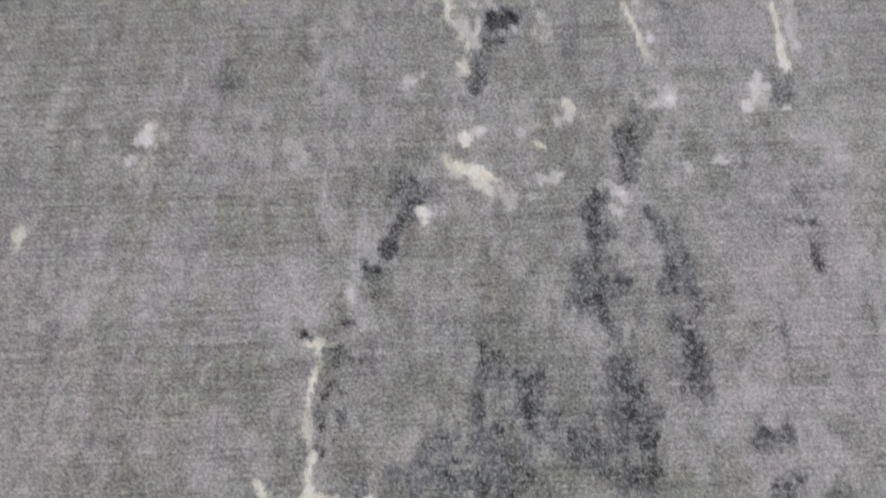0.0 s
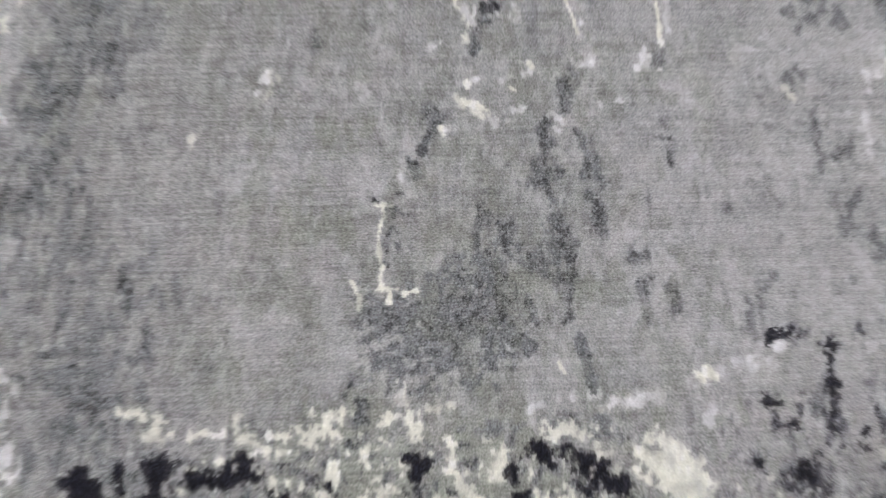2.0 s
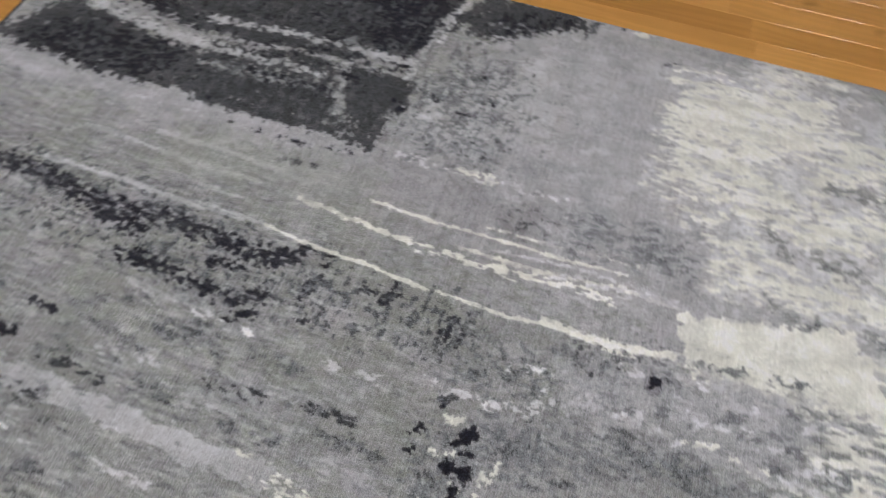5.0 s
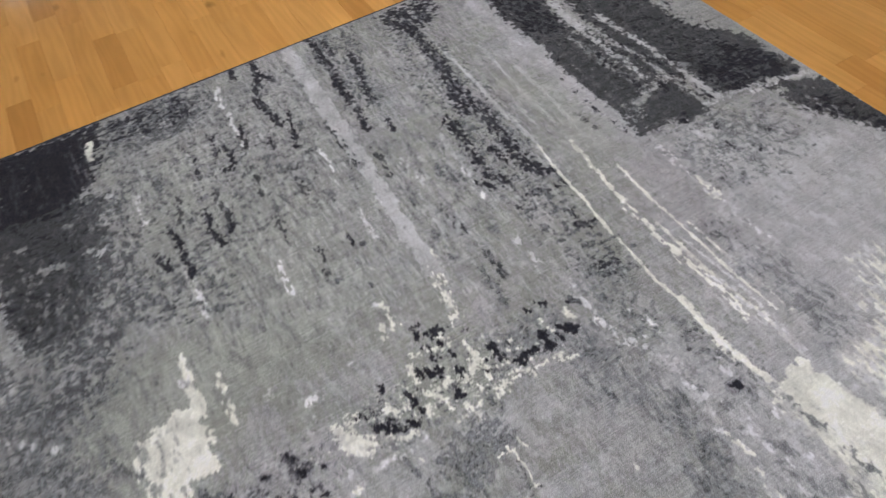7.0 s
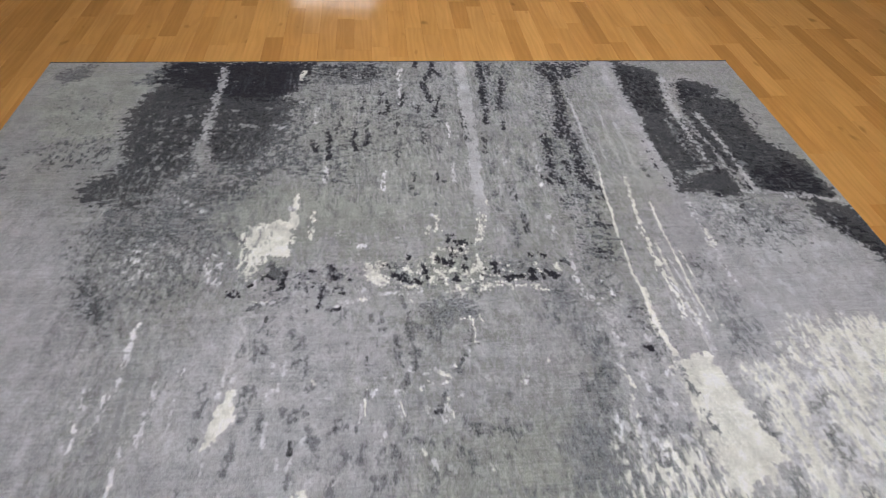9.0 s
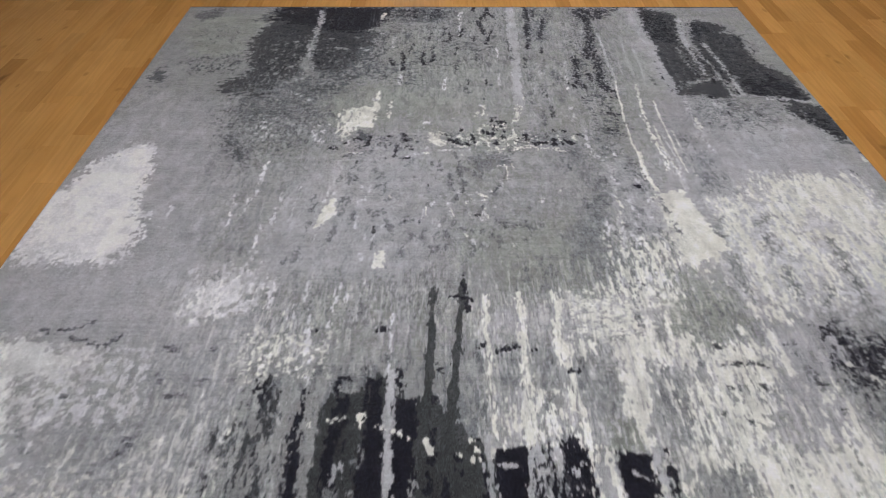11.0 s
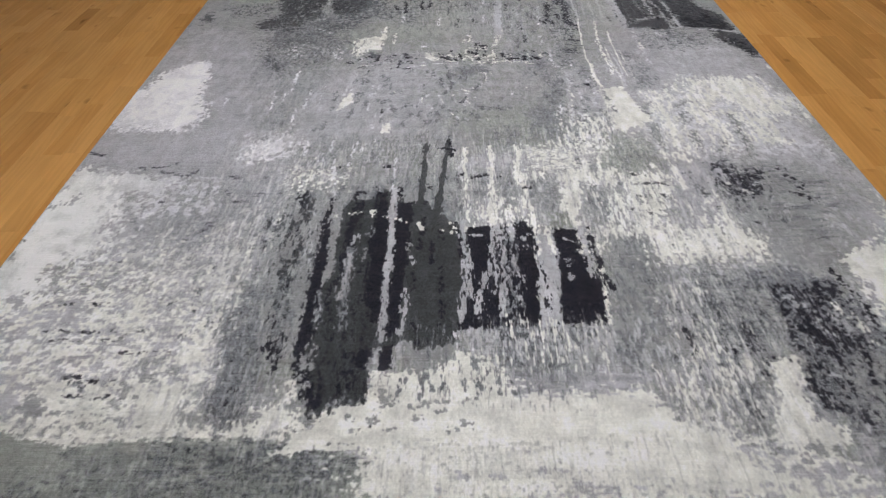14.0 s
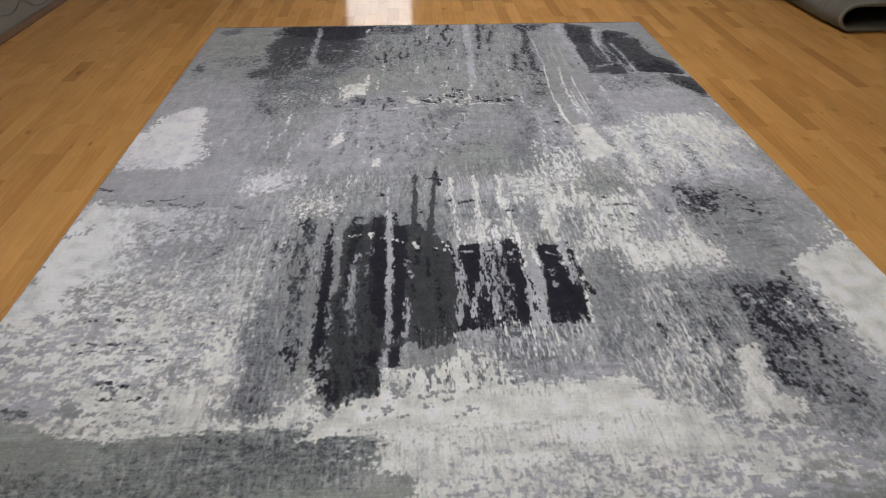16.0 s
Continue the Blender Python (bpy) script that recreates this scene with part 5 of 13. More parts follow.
patch(STEELB, 0.756, 1.006, 0.879, 1.035, 0.950, 0.969, 0.976, 0.884, 0.976, 0.788, 1.005, 0.697, 0.995, 0.597, 0.961, 0.472, 0.849, 0.487, 0.790, 0.530, 0.787, 0.577, 0.735, 0.552, 0.733, 0.612, 0.761, 0.711, 0.770, 0.799, 0.765, 0.895, rag=0.022, cover=0.96, cell=(0.014, 0.022))
patch(GREY, 0.910, 0.793, 0.985, 0.677, 0.952, 0.525, 0.886, 0.604, rag=0.03, cover=0.4, cell=(0.014, 0.02))
patch(INK, 0.806, 0.954, 0.953, 0.969, 0.894, 0.841, 0.909, 0.765, 0.861, 0.725, 0.813, 0.750, 0.788, 0.797, 0.788, 0.868, rag=0.02, cover=0.75, cell=(0.013, 0.018))
patch(INK, 0.764, 1.005, 1.004, 0.882, 0.926, 0.527, 0.758, 0.576, 0.780, 0.850, rag=0.03, cover=0.22, cell=(0.012, 0.014))
trail(INK, 0.0061, 0.780, 0.955, 0.772, 0.803, 0.769, 0.754, rag=0.008, cover=0.85, cell=(0.012, 0.014))
trail(INK, 0.0063, 0.962, 1.023, 0.986, 0.903, 0.986, 0.760, rag=0.008, cover=0.85, cell=(0.012, 0.014))
trail(INK, 0.0084, 0.769, 0.714, 0.756, 0.649, 0.768, 0.590, rag=0.008, cover=0.85, cell=(0.012, 0.014))
trail(INK, 0.0068, 0.761, 0.583, 0.830, 0.574, rag=0.008, cover=0.85, cell=(0.012, 0.014))
trail(INK, 0.0053, 0.827, 0.575, 0.840, 0.505, rag=0.008, cover=0.85, cell=(0.012, 0.014))
trail(INK, 0.0067, 0.903, 0.565, 0.934, 0.527, rag=0.008, cover=0.85, cell=(0.012, 0.014))
trail(INK, 0.0066, 0.884, 0.530, 0.926, 0.499, rag=0.008, cover=0.85, cell=(0.012, 0.014))
trail(INK, 0.0042, 0.807, 0.707, 0.818, 0.606, rag=0.008, cover=0.85, cell=(0.012, 0.014))
trail(INK, 0.0075, 0.665, 0.830, 0.667, 0.744, rag=0.008, cover=0.85, cell=(0.012, 0.014))
trail(INK, 0.0043, 0.698, 0.724, 0.666, 0.676, rag=0.008, cover=0.85, cell=(0.012, 0.014))
trail(INK, 0.0043, 0.731, 0.717, 0.736, 0.708, rag=0.008, cover=0.85, cell=(0.012, 0.014))
trail(INK, 0.0060, 0.519, 0.822, 0.523, 0.741, rag=0.008, cover=0.85, cell=(0.012, 0.014))
trail(INK, 0.0044, 0.910, 0.793, 0.913, 0.704, rag=0.008, cover=0.85, cell=(0.012, 0.014))
trail(INK, 0.0057, 0.924, 0.703, 0.924, 0.621, rag=0.008, cover=0.85, cell=(0.012, 0.014))
trail(INK, 0.0055, 0.965, 0.618, 0.977, 0.594, rag=0.008, cover=0.85, cell=(0.012, 0.014))
trail(INK, 0.0044, 0.339, 0.746, 0.348, 0.724, rag=0.008, cover=0.85, cell=(0.012, 0.014))
trail(INK, 0.0044, 0.600, 0.749, 0.618, 0.747, rag=0.008, cover=0.85, cell=(0.012, 0.014))
trail(SLATE, 0.0054, 0.588, 0.611, 0.609, 0.546, rag=0.01, cover=0.75, cell=(0.01, 0.014))
trail(SLATE, 0.0081, 0.746, 1.012, 0.750, 0.947, rag=0.01, cover=0.75, cell=(0.01, 0.014))
trail(SLATE, 0.0079, 0.604, 0.897, 0.672, 0.907, rag=0.01, cover=0.75, cell=(0.01, 0.014))
trail(SLATE, 0.0062, 0.723, 0.903, 0.715, 0.807, rag=0.01, cover=0.75, cell=(0.01, 0.014))
trail(SLATE, 0.0063, 0.518, 0.919, 0.519, 0.869, rag=0.01, cover=0.75, cell=(0.01, 0.014))
trail(SLATE, 0.0060, 0.345, 0.835, 0.347, 0.789, rag=0.01, cover=0.75, cell=(0.01, 0.014))
trail(SLATE, 0.0064, 0.372, 0.982, 0.382, 0.929, rag=0.01, cover=0.75, cell=(0.01, 0.014))
trail(SLATE, 0.0057, 0.383, 0.722, 0.378, 0.661, rag=0.01, cover=0.75, cell=(0.01, 0.014))
patch(IVORY, 0.693, 0.724, 0.753, 0.720, 0.729, 0.635, 0.723, 0.556, 0.783, 0.537, 0.768, 0.493, 0.702, 0.461, 0.627, 0.476, 0.632, 0.530, 0.671, 0.601, 0.674, 0.659, rag=0.014, cell=(0.014, 0.022))
trail(IVORY, 0.0061, 0.914, 0.889, 0.943, 0.825, 0.961, 0.744, rag=0.014, cover=0.6, cell=(0.01, 0.02))
trail(LAV, 0.0092, 0.899, 0.865, 0.910, 0.793, rag=0.014, cover=0.8)
trail(SILVER, 0.0079, 0.823, 0.895, 0.827, 0.895, rag=0.01, cover=0.8)
trail(SILVER, 0.0076, 0.842, 0.833, 0.846, 0.833, rag=0.01, cover=0.8)
trail(SILVER, 0.0075, 0.856, 0.797, 0.860, 0.797, rag=0.01, cover=0.8)
trail(SILVER, 0.0079, 0.810, 0.922, 0.814, 0.922, rag=0.01, cover=0.8)
trail(SILVER, 0.0071, 0.816, 0.669, 0.820, 0.669, rag=0.01, cover=0.8)
trail(SILVER, 0.0069, 0.839, 0.627, 0.842, 0.627, rag=0.01, cover=0.8)
trail(SILVER, 0.0071, 0.926, 0.682, 0.929, 0.682, rag=0.01, cover=0.8)
trail(SILVER, 0.0068, 0.901, 0.584, 0.904, 0.584, rag=0.01, cover=0.8)
trail(SILVER, 0.0067, 0.777, 0.547, 0.780, 0.547, rag=0.01, cover=0.8)
trail(SILVER, 0.0066, 0.832, 0.534, 0.835, 0.534, rag=0.01, cover=0.8)
patch(LAV, 0.515, 0.557, 0.620, 0.483, 0.727, 0.459, 0.920, 0.472, 0.912, 0.334, 0.759, 0.372, 0.643, 0.392, 0.557, 0.459, rag=0.03, cover=0.62, cell=(0.026, 0.014))
patch(GREY, 0.677, 0.493, 0.706, 0.497, 0.708, 0.473, 0.668, 0.473, rag=0.01, cover=0.85)
patch(STEEL, 0.785, 0.520, 0.942, 0.508, 0.934, 0.409, 0.797, 0.442, rag=0.03, cover=0.5, cell=(0.016, 0.014))
trail(LAV, 0.0049, 0.558, 0.401, 0.621, 0.399, rag=0.008, cover=0.8)
patch(IVORY, 0.410, 0.926, 0.575, 1.004, 0.691, 0.777, 0.617, 0.563, 0.485, 0.535, 0.375, 0.653, rag=0.05, cover=0.24, cell=(0.008, 0.05))
patch(LAV, 0.410, 0.926, 0.575, 1.004, 0.691, 0.777, 0.617, 0.563, 0.485, 0.535, 0.375, 0.653, rag=0.05, cover=0.24, cell=(0.009, 0.05))
patch(SLATE, 0.439, 0.999, 0.616, 1.006, 0.715, 0.808, 0.639, 0.637, 0.558, 0.771, rag=0.05, cover=0.13, cell=(0.007, 0.05))
trail(COAL, 0.0049, 0.663, 0.806, 0.667, 0.776, 0.668, 0.747, rag=0.01, cover=0.7, cell=(0.008, 0.02))
trail(COAL, 0.0049, 0.522, 0.806, 0.528, 0.785, rag=0.01, cover=0.7, cell=(0.008, 0.02))
trail(COAL, 0.0051, 0.412, 0.875, 0.472, 0.861, rag=0.01, cover=0.7, cell=(0.008, 0.02))
trail(COAL, 0.0048, 0.453, 0.738, 0.477, 0.730, rag=0.01, cover=0.7, cell=(0.008, 0.02))
trail(COAL, 0.0044, 0.603, 0.598, 0.611, 0.563, rag=0.01, cover=0.7, cell=(0.008, 0.02))
trail(COAL, 0.0048, 0.524, 0.770, 0.523, 0.741, rag=0.01, cover=0.7, cell=(0.008, 0.02))
trail(COAL, 0.0052, 0.621, 0.934, 0.615, 0.867, rag=0.01, cover=0.7, cell=(0.008, 0.02))
# near end
patch(LAV, 0.171, 0.408, 0.535, 0.375, 0.530, 0.238, -0.210, 0.288, -0.128, 0.346, 0.103, 0.369, rag=0.05, cover=0.38, cell=(0.022, 0.012))
patch(GREY, 0.170, 0.401, 0.577, 0.358, 0.530, 0.238, 0.029, 0.272, rag=0.05, cover=0.12, cell=(0.014, 0.012))
patch(LAV, 0.546, 0.328, 0.709, 0.348, 0.966, 0.360, 0.854, 0.191, 0.497, 0.215, rag=0.06, cover=0.9, cell=(0.05, 0.02))
patch(SAGEN, 0.694, 0.321, 0.957, 0.346, 0.854, 0.191, 0.623, 0.207, rag=0.06, cover=0.7, cell=(0.05, 0.02))
patch(SAGEN, -1.224, 0.590, -1.032, 0.563, -0.920, 0.505, -0.813, 0.490, -0.754, 0.502, -0.644, 0.502, -0.580, 0.509, -0.378, 0.506, -0.275, 0.486, -0.199, 0.469, -0.261, 0.436, -0.319, 0.426, -0.199, 0.379, -0.125, 0.346, -0.199, 0.262, -1.084, 0.322, rag=0.016, cell=(0.05, 0.012))
patch(LAV, -0.378, 0.498, -0.196, 0.485, -0.248, 0.439, -0.322, 0.432, rag=0.016, cover=0.7, cell=(0.03, 0.01))
patch(LAV, -0.321, 0.412, -0.175, 0.373, -0.199, 0.340, -0.317, 0.362, rag=0.03, cover=0.5, cell=(0.05, 0.014))
patch(GREY, -0.826, 0.485, -0.421, 0.442, -0.414, 0.383, -0.830, 0.426, rag=0.03, cover=0.3, cell=(0.05, 0.01))
patch(LAV, -1.370, 0.873, -1.103, 0.832, -0.995, 0.665, -1.032, 0.563, -1.225, 0.593, rag=0.05, cover=0.7, cell=(0.04, 0.02))
patch(SAGED, -1.148, 0.445, -0.850, 0.416, -0.676, 0.387, -0.537, 0.405, -0.370, 0.416, -0.362, 0.338, -0.503, 0.348, -0.715, 0.322, -1.091, 0.335, rag=0.03, cover=0.5, cell=(0.022, 0.014))
patch(LEAD, -1.134, 0.418, -0.772, 0.393, -0.636, 0.367, -0.508, 0.375, -0.496, 0.308, -1.098, 0.348, rag=0.03, cover=0.34, cell=(0.016, 0.012))
patch(SAGED, -0.644, 0.502, -0.579, 0.505, -0.570, 0.473, -0.636, 0.478, rag=0.012, cover=0.9, cell=(0.02, 0.01))
patch(SAGED, -0.574, 0.467, -0.378, 0.501, -0.322, 0.435, -0.516, 0.418, rag=0.03, cover=0.45, cell=(0.026, 0.01))
patch(LEAD, -0.479, 0.500, -0.378, 0.501, -0.375, 0.469, -0.475, 0.468, rag=0.012, cover=0.35, cell=(0.03, 0.008))
trail(LEAD, 0.0107, -1.136, 0.596, -1.048, 0.578, rag=0.014, cover=0.75, cell=(0.03, 0.01))
trail(SLATE, 0.0053, -1.120, 0.589, -1.082, 0.590, rag=0.006, cover=0.8)
trail(INK, 0.0050, -0.570, 0.459, -0.564, 0.479, rag=0.006, cover=0.85)
trail(SLATE, 0.0038, -0.427, 0.470, -0.404, 0.484, rag=0.005, cover=0.8)
trail(LEAD, 0.0072, -0.519, 0.359, -0.482, 0.373, rag=0.01, cover=0.8, cell=(0.03, 0.01))
trail(SLATE, 0.0025, -0.519, 0.436, -0.439, 0.434, rag=0.004, cover=0.7, cell=(0.03, 0.006))
trail(SLATE, 0.0024, -0.665, 0.345, -0.631, 0.350, rag=0.004, cover=0.7)
patch(IVORY, -1.043, 0.561, -0.844, 0.537, -0.560, 0.527, -0.380, 0.525, -0.378, 0.504, -0.580, 0.509, -0.754, 0.502, -0.813, 0.490, -0.920, 0.505, rag=0.01, cover=0.7, cell=(0.02, 0.008))
trail(GREY, 0.0052, -1.005, 0.529, -1.001, 0.538, rag=0.008, cover=0.8)
trail(GREY, 0.0052, -0.962, 0.516, -0.958, 0.532, rag=0.008, cover=0.8)
trail(GREY, 0.0052, -0.925, 0.517, -0.922, 0.536, rag=0.008, cover=0.8)
trail(GREY, 0.0052, -0.887, 0.517, -0.885, 0.533, rag=0.008, cover=0.8)
trail(GREY, 0.0052, -0.850, 0.518, -0.848, 0.534, rag=0.008, cover=0.8)
trail(GREY, 0.0052, -0.819, 0.519, -0.815, 0.535, rag=0.008, cover=0.8)
trail(LAV, 0.0054, -0.451, 0.613, -0.422, 0.611, rag=0.01, cover=0.8, cell=(0.014, 0.01))
trail(LAV, 0.0055, -0.335, 0.618, -0.319, 0.620, rag=0.01, cover=0.8, cell=(0.014, 0.01))
trail(LAV, 0.0065, -0.257, 0.533, -0.248, 0.521, rag=0.01, cover=0.8, cell=(0.014, 0.01))
trail(LAV, 0.0052, -0.212, 0.530, -0.192, 0.517, rag=0.01, cover=0.8, cell=(0.014, 0.01))
trail(LAV, 0.0052, -0.120, 0.527, -0.107, 0.523, rag=0.01, cover=0.8, cell=(0.014, 0.01))
trail(LAV, 0.0065, -0.041, 0.530, -0.029, 0.522, rag=0.01, cover=0.8, cell=(0.014, 0.01))
trail(LAV, 0.0052, 0.037, 0.521, 0.047, 0.517, rag=0.01, cover=0.8, cell=(0.014, 0.01))
trail(LAV, 0.0039, -0.329, 0.539, -0.277, 0.535, rag=0.01, cover=0.8, cell=(0.014, 0.01))
trail(LAV, 0.0083, -0.131, 0.603, -0.121, 0.658, rag=0.01, cover=0.8, cell=(0.014, 0.01))
trail(LAV, 0.0050, 0.139, 0.433, 0.156, 0.424, rag=0.01, cover=0.8, cell=(0.014, 0.01))
trail(LAV, 0.0037, -0.025, 0.429, -0.013, 0.419, rag=0.01, cover=0.8, cell=(0.014, 0.01))
trail(LAV, 0.0038, 0.121, 0.479, 0.139, 0.471, rag=0.01, cover=0.8, cell=(0.014, 0.01))
trail(LAV, 0.0038, -0.211, 0.464, -0.199, 0.457, rag=0.01, cover=0.8, cell=(0.014, 0.01))
trail(LAV, 0.0050, 0.037, 0.425, 0.055, 0.421, rag=0.01, cover=0.8, cell=(0.014, 0.01))
trail(LAV, 0.0037, -0.065, 0.393, -0.041, 0.391, rag=0.01, cover=0.8, cell=(0.014, 0.01))
patch(LAV, -0.199, 0.608, 0.153, 0.583, 0.138, 0.497, -0.199, 0.521, rag=0.03, cover=0.2, cell=(0.024, 0.01))
patch(GREY, -0.199, 0.521, 0.318, 0.484, 0.288, 0.378, -0.199, 0.426, rag=0.03, cover=0.05, cell=(0.012, 0.01))
patch(SAGED, -0.814, 0.475, -0.612, 0.488, -0.244, 0.494, -0.204, 0.437, -0.281, 0.353, -0.782, 0.353, rag=0.02, cover=0.8, cell=(0.03, 0.012), soft=0.25)
patch(LEAD, -0.809, 0.462, -0.264, 0.475, -0.249, 0.353, -0.782, 0.353, rag=0.03, cover=0.22, cell=(0.016, 0.01))
patch(STEEL, -0.641, 0.899, -0.524, 0.940, -0.470, 0.748, -0.466, 0.558, -0.530, 0.529, -0.567, 0.714, rag=0.02, cover=0.5, cell=(0.012, 0.02))
patch(LEAD, -0.619, 0.859, -0.530, 0.898, -0.482, 0.714, -0.490, 0.558, -0.532, 0.558, rag=0.02, cover=0.3, cell=(0.012, 0.02))
patch(SLATE, -0.646, 0.501, -0.263, 0.519, -0.235, 0.457, -0.294, 0.398, -0.634, 0.396, rag=0.03, cover=0.3, cell=(0.022, 0.01), soft=0.3)
# streaks beside the comb
patch(LAV, -0.003, 1.605, 0.423, 1.621, 0.528, 1.455, 0.514, 1.226, 0.336, 1.221, -0.005, 1.210, rag=0.04, alpha=0.75)
patch(GREY, 0.009, 1.519, 0.428, 1.576, 0.599, 1.458, 0.527, 1.226, 0.336, 1.221, -0.005, 1.210, rag=0.04, cover=0.45, cell=(0.012, 0.04), soft=0.3)
patch(SAGEN, 0.514, 1.743, 0.627, 1.748, 0.654, 1.584, 0.609, 1.488, 0.464, 1.483, 0.448, 1.599, rag=0.03, cover=0.8, cell=(0.016, 0.03), soft=0.3)
patch(STEEL, 0.511, 1.670, 0.652, 1.675, 0.619, 1.519, 0.484, 1.504, rag=0.03, cover=0.28, cell=(0.01, 0.02), soft=0.25)
patch(LAV, 0.661, 1.652, 0.816, 1.658, 0.814, 1.465, 0.650, 1.440, rag=0.03, cover=0.85, cell=(0.02, 0.03), soft=0.3)
patch(LAV, 0.657, 1.459, 0.800, 1.464, 0.776, 1.218, 0.587, 1.182, rag=0.04, cover=0.75, cell=(0.014, 0.03), soft=0.3)
patch(GREY, 0.808, 1.352, 0.937, 1.374, 0.847, 1.190, 0.787, 1.188, rag=0.03, cover=0.8, cell=(0.02, 0.03), soft=0.3)
patch(GREY, 0.032, 1.468, 0.087, 1.476, 0.083, 1.365, 0.031, 1.360, rag=0.02, cover=0.8, cell=(0.01, 0.04), soft=0.25)
patch(STEEL, 0.032, 1.468, 0.087, 1.476, 0.083, 1.365, 0.031, 1.360, rag=0.012, cover=0.35, cell=(0.008, 0.02), soft=0.2)
patch(GREY, 0.113, 1.471, 0.162, 1.463, 0.145, 1.296, 0.101, 1.295, rag=0.02, cover=0.8, cell=(0.01, 0.04), soft=0.25)
patch(STEEL, 0.113, 1.471, 0.162, 1.463, 0.145, 1.296, 0.101, 1.295, rag=0.012, cover=0.35, cell=(0.008, 0.02), soft=0.2)
patch(GREY, 0.250, 1.466, 0.298, 1.477, 0.282, 1.301, 0.235, 1.299, rag=0.02, cover=0.8, cell=(0.01, 0.04), soft=0.25)
patch(STEEL, 0.250, 1.466, 0.298, 1.477, 0.282, 1.301, 0.235, 1.299, rag=0.012, cover=0.35, cell=(0.008, 0.02), soft=0.2)
patch(GREY, 0.203, 1.454, 0.239, 1.445, 0.224, 1.369, 0.197, 1.369, rag=0.02, cover=0.8, cell=(0.01, 0.04), soft=0.25)
patch(STEEL, 0.203, 1.454, 0.239, 1.445, 0.224, 1.369, 0.197, 1.369, rag=0.012, cover=0.35, cell=(0.008, 0.02), soft=0.2)
patch(MOSSD, 0.245, 1.283, 0.316, 1.277, 0.316, 1.217, 0.240, 1.214, rag=0.015, cover=0.85, cell=(0.012, 0.02), soft=0.25)
patch(GREY, 0.368, 1.402, 0.442, 1.395, 0.456, 1.224, 0.348, 1.221, rag=0.02, cover=0.7, cell=(0.01, 0.04), soft=0.25)
patch(STEEL, 0.373, 1.393, 0.424, 1.376, 0.429, 1.239, 0.372, 1.270, rag=0.02, cover=0.35, cell=(0.008, 0.04), soft=0.2)
patch(GREY, 0.512, 1.397, 0.623, 1.401, 0.596, 1.244, 0.488, 1.225, rag=0.03, cover=0.4, cell=(0.01, 0.04), soft=0.25)
patch(IVORY, 0.218, 1.618, 0.366, 1.637, 0.408, 1.554, 0.351, 1.489, 0.228, 1.526, rag=0.02, cover=0.62, cell=(0.016, 0.008), soft=0.2)
patch(IVORY, 0.159, 1.503, 0.269, 1.511, 0.246, 1.453, 0.174, 1.443, cover=0.55, rag=0.018, cell=(0.01, 0.03), soft=0.2)
patch(IVORY, 0.308, 1.488, 0.392, 1.511, 0.369, 1.374, 0.337, 1.286, 0.301, 1.301, 0.302, 1.390, cover=0.85, rag=0.018, cell=(0.01, 0.03), soft=0.2)
patch(IVORY, 0.392, 1.511, 0.488, 1.518, 0.486, 1.444, 0.420, 1.417, 0.384, 1.441, cover=0.75, rag=0.018, cell=(0.01, 0.03), soft=0.2)
patch(IVORY, 0.511, 1.484, 0.609, 1.488, 0.664, 1.460, 0.622, 1.311, 0.539, 1.227, 0.487, 1.179, 0.497, 1.291, 0.493, 1.378, cover=0.74, rag=0.018, cell=(0.01, 0.03), soft=0.2)
patch(IVORY, 0.291, 1.318, 0.348, 1.338, 0.326, 1.220, 0.308, 1.220, cover=0.8, rag=0.018, cell=(0.01, 0.03), soft=0.2)
patch(IVORY, 0.410, 1.375, 0.493, 1.378, 0.474, 1.209, 0.429, 1.148, 0.406, 1.223, rag=0.02, cover=0.42, cell=(0.009, 0.05), soft=0.2)
patch(IVORY, -0.000, 1.326, 0.178, 1.368, 0.196, 1.216, 0.131, 1.199, 0.095, 1.213, 0.020, 1.211, rag=0.02, cover=0.42, cell=(0.01, 0.03), soft=0.2)
patch(IVORY, 0.659, 1.313, 0.769, 1.387, 0.764, 1.249, 0.674, 1.215, rag=0.03, cover=0.4, cell=(0.01, 0.04), soft=0.2)
patch(IVORY, 0.522, 1.210, 0.757, 1.233, 0.833, 1.159, 0.791, 1.074, 0.523, 1.067, rag=0.03, cover=0.7, cell=(0.012, 0.03), soft=0.2)
trail(IVORY, (0.0046, 0.0052), 0.012, 1.652, 0.010, 1.477, -0.002, 1.292, rag=0.008, cover=0.88, cell=(0.009, 0.05), soft=0.15)
trail(IVORY, (0.0061, 0.0075), 0.096, 1.609, 0.095, 1.441, 0.088, 1.295, 0.081, 1.197, rag=0.008, cover=0.88, cell=(0.009, 0.05), soft=0.15)
trail(IVORY, (0.0078, 0.0057), 0.189, 1.670, 0.181, 1.525, 0.177, 1.473, rag=0.008, cover=0.88, cell=(0.009, 0.05), soft=0.15)
trail(IVORY, (0.0043, 0.0086), 0.184, 1.483, 0.197, 1.369, 0.206, 1.281, 0.202, 1.170, rag=0.008, cover=0.88, cell=(0.009, 0.05), soft=0.15)
trail(IVORY, (0.0053, 0.0063), 0.136, 1.296, 0.133, 1.214, rag=0.008, cover=0.88, cell=(0.009, 0.05), soft=0.15)
trail(IVORY, (0.0059, 0.0053), 0.394, 1.553, 0.396, 1.431, 0.407, 1.305, rag=0.008, cover=0.88, cell=(0.009, 0.05), soft=0.15)
trail(IVORY, (0.0041, 0.0053), 0.299, 1.390, 0.296, 1.301, rag=0.008, cover=0.88, cell=(0.009, 0.05), soft=0.15)
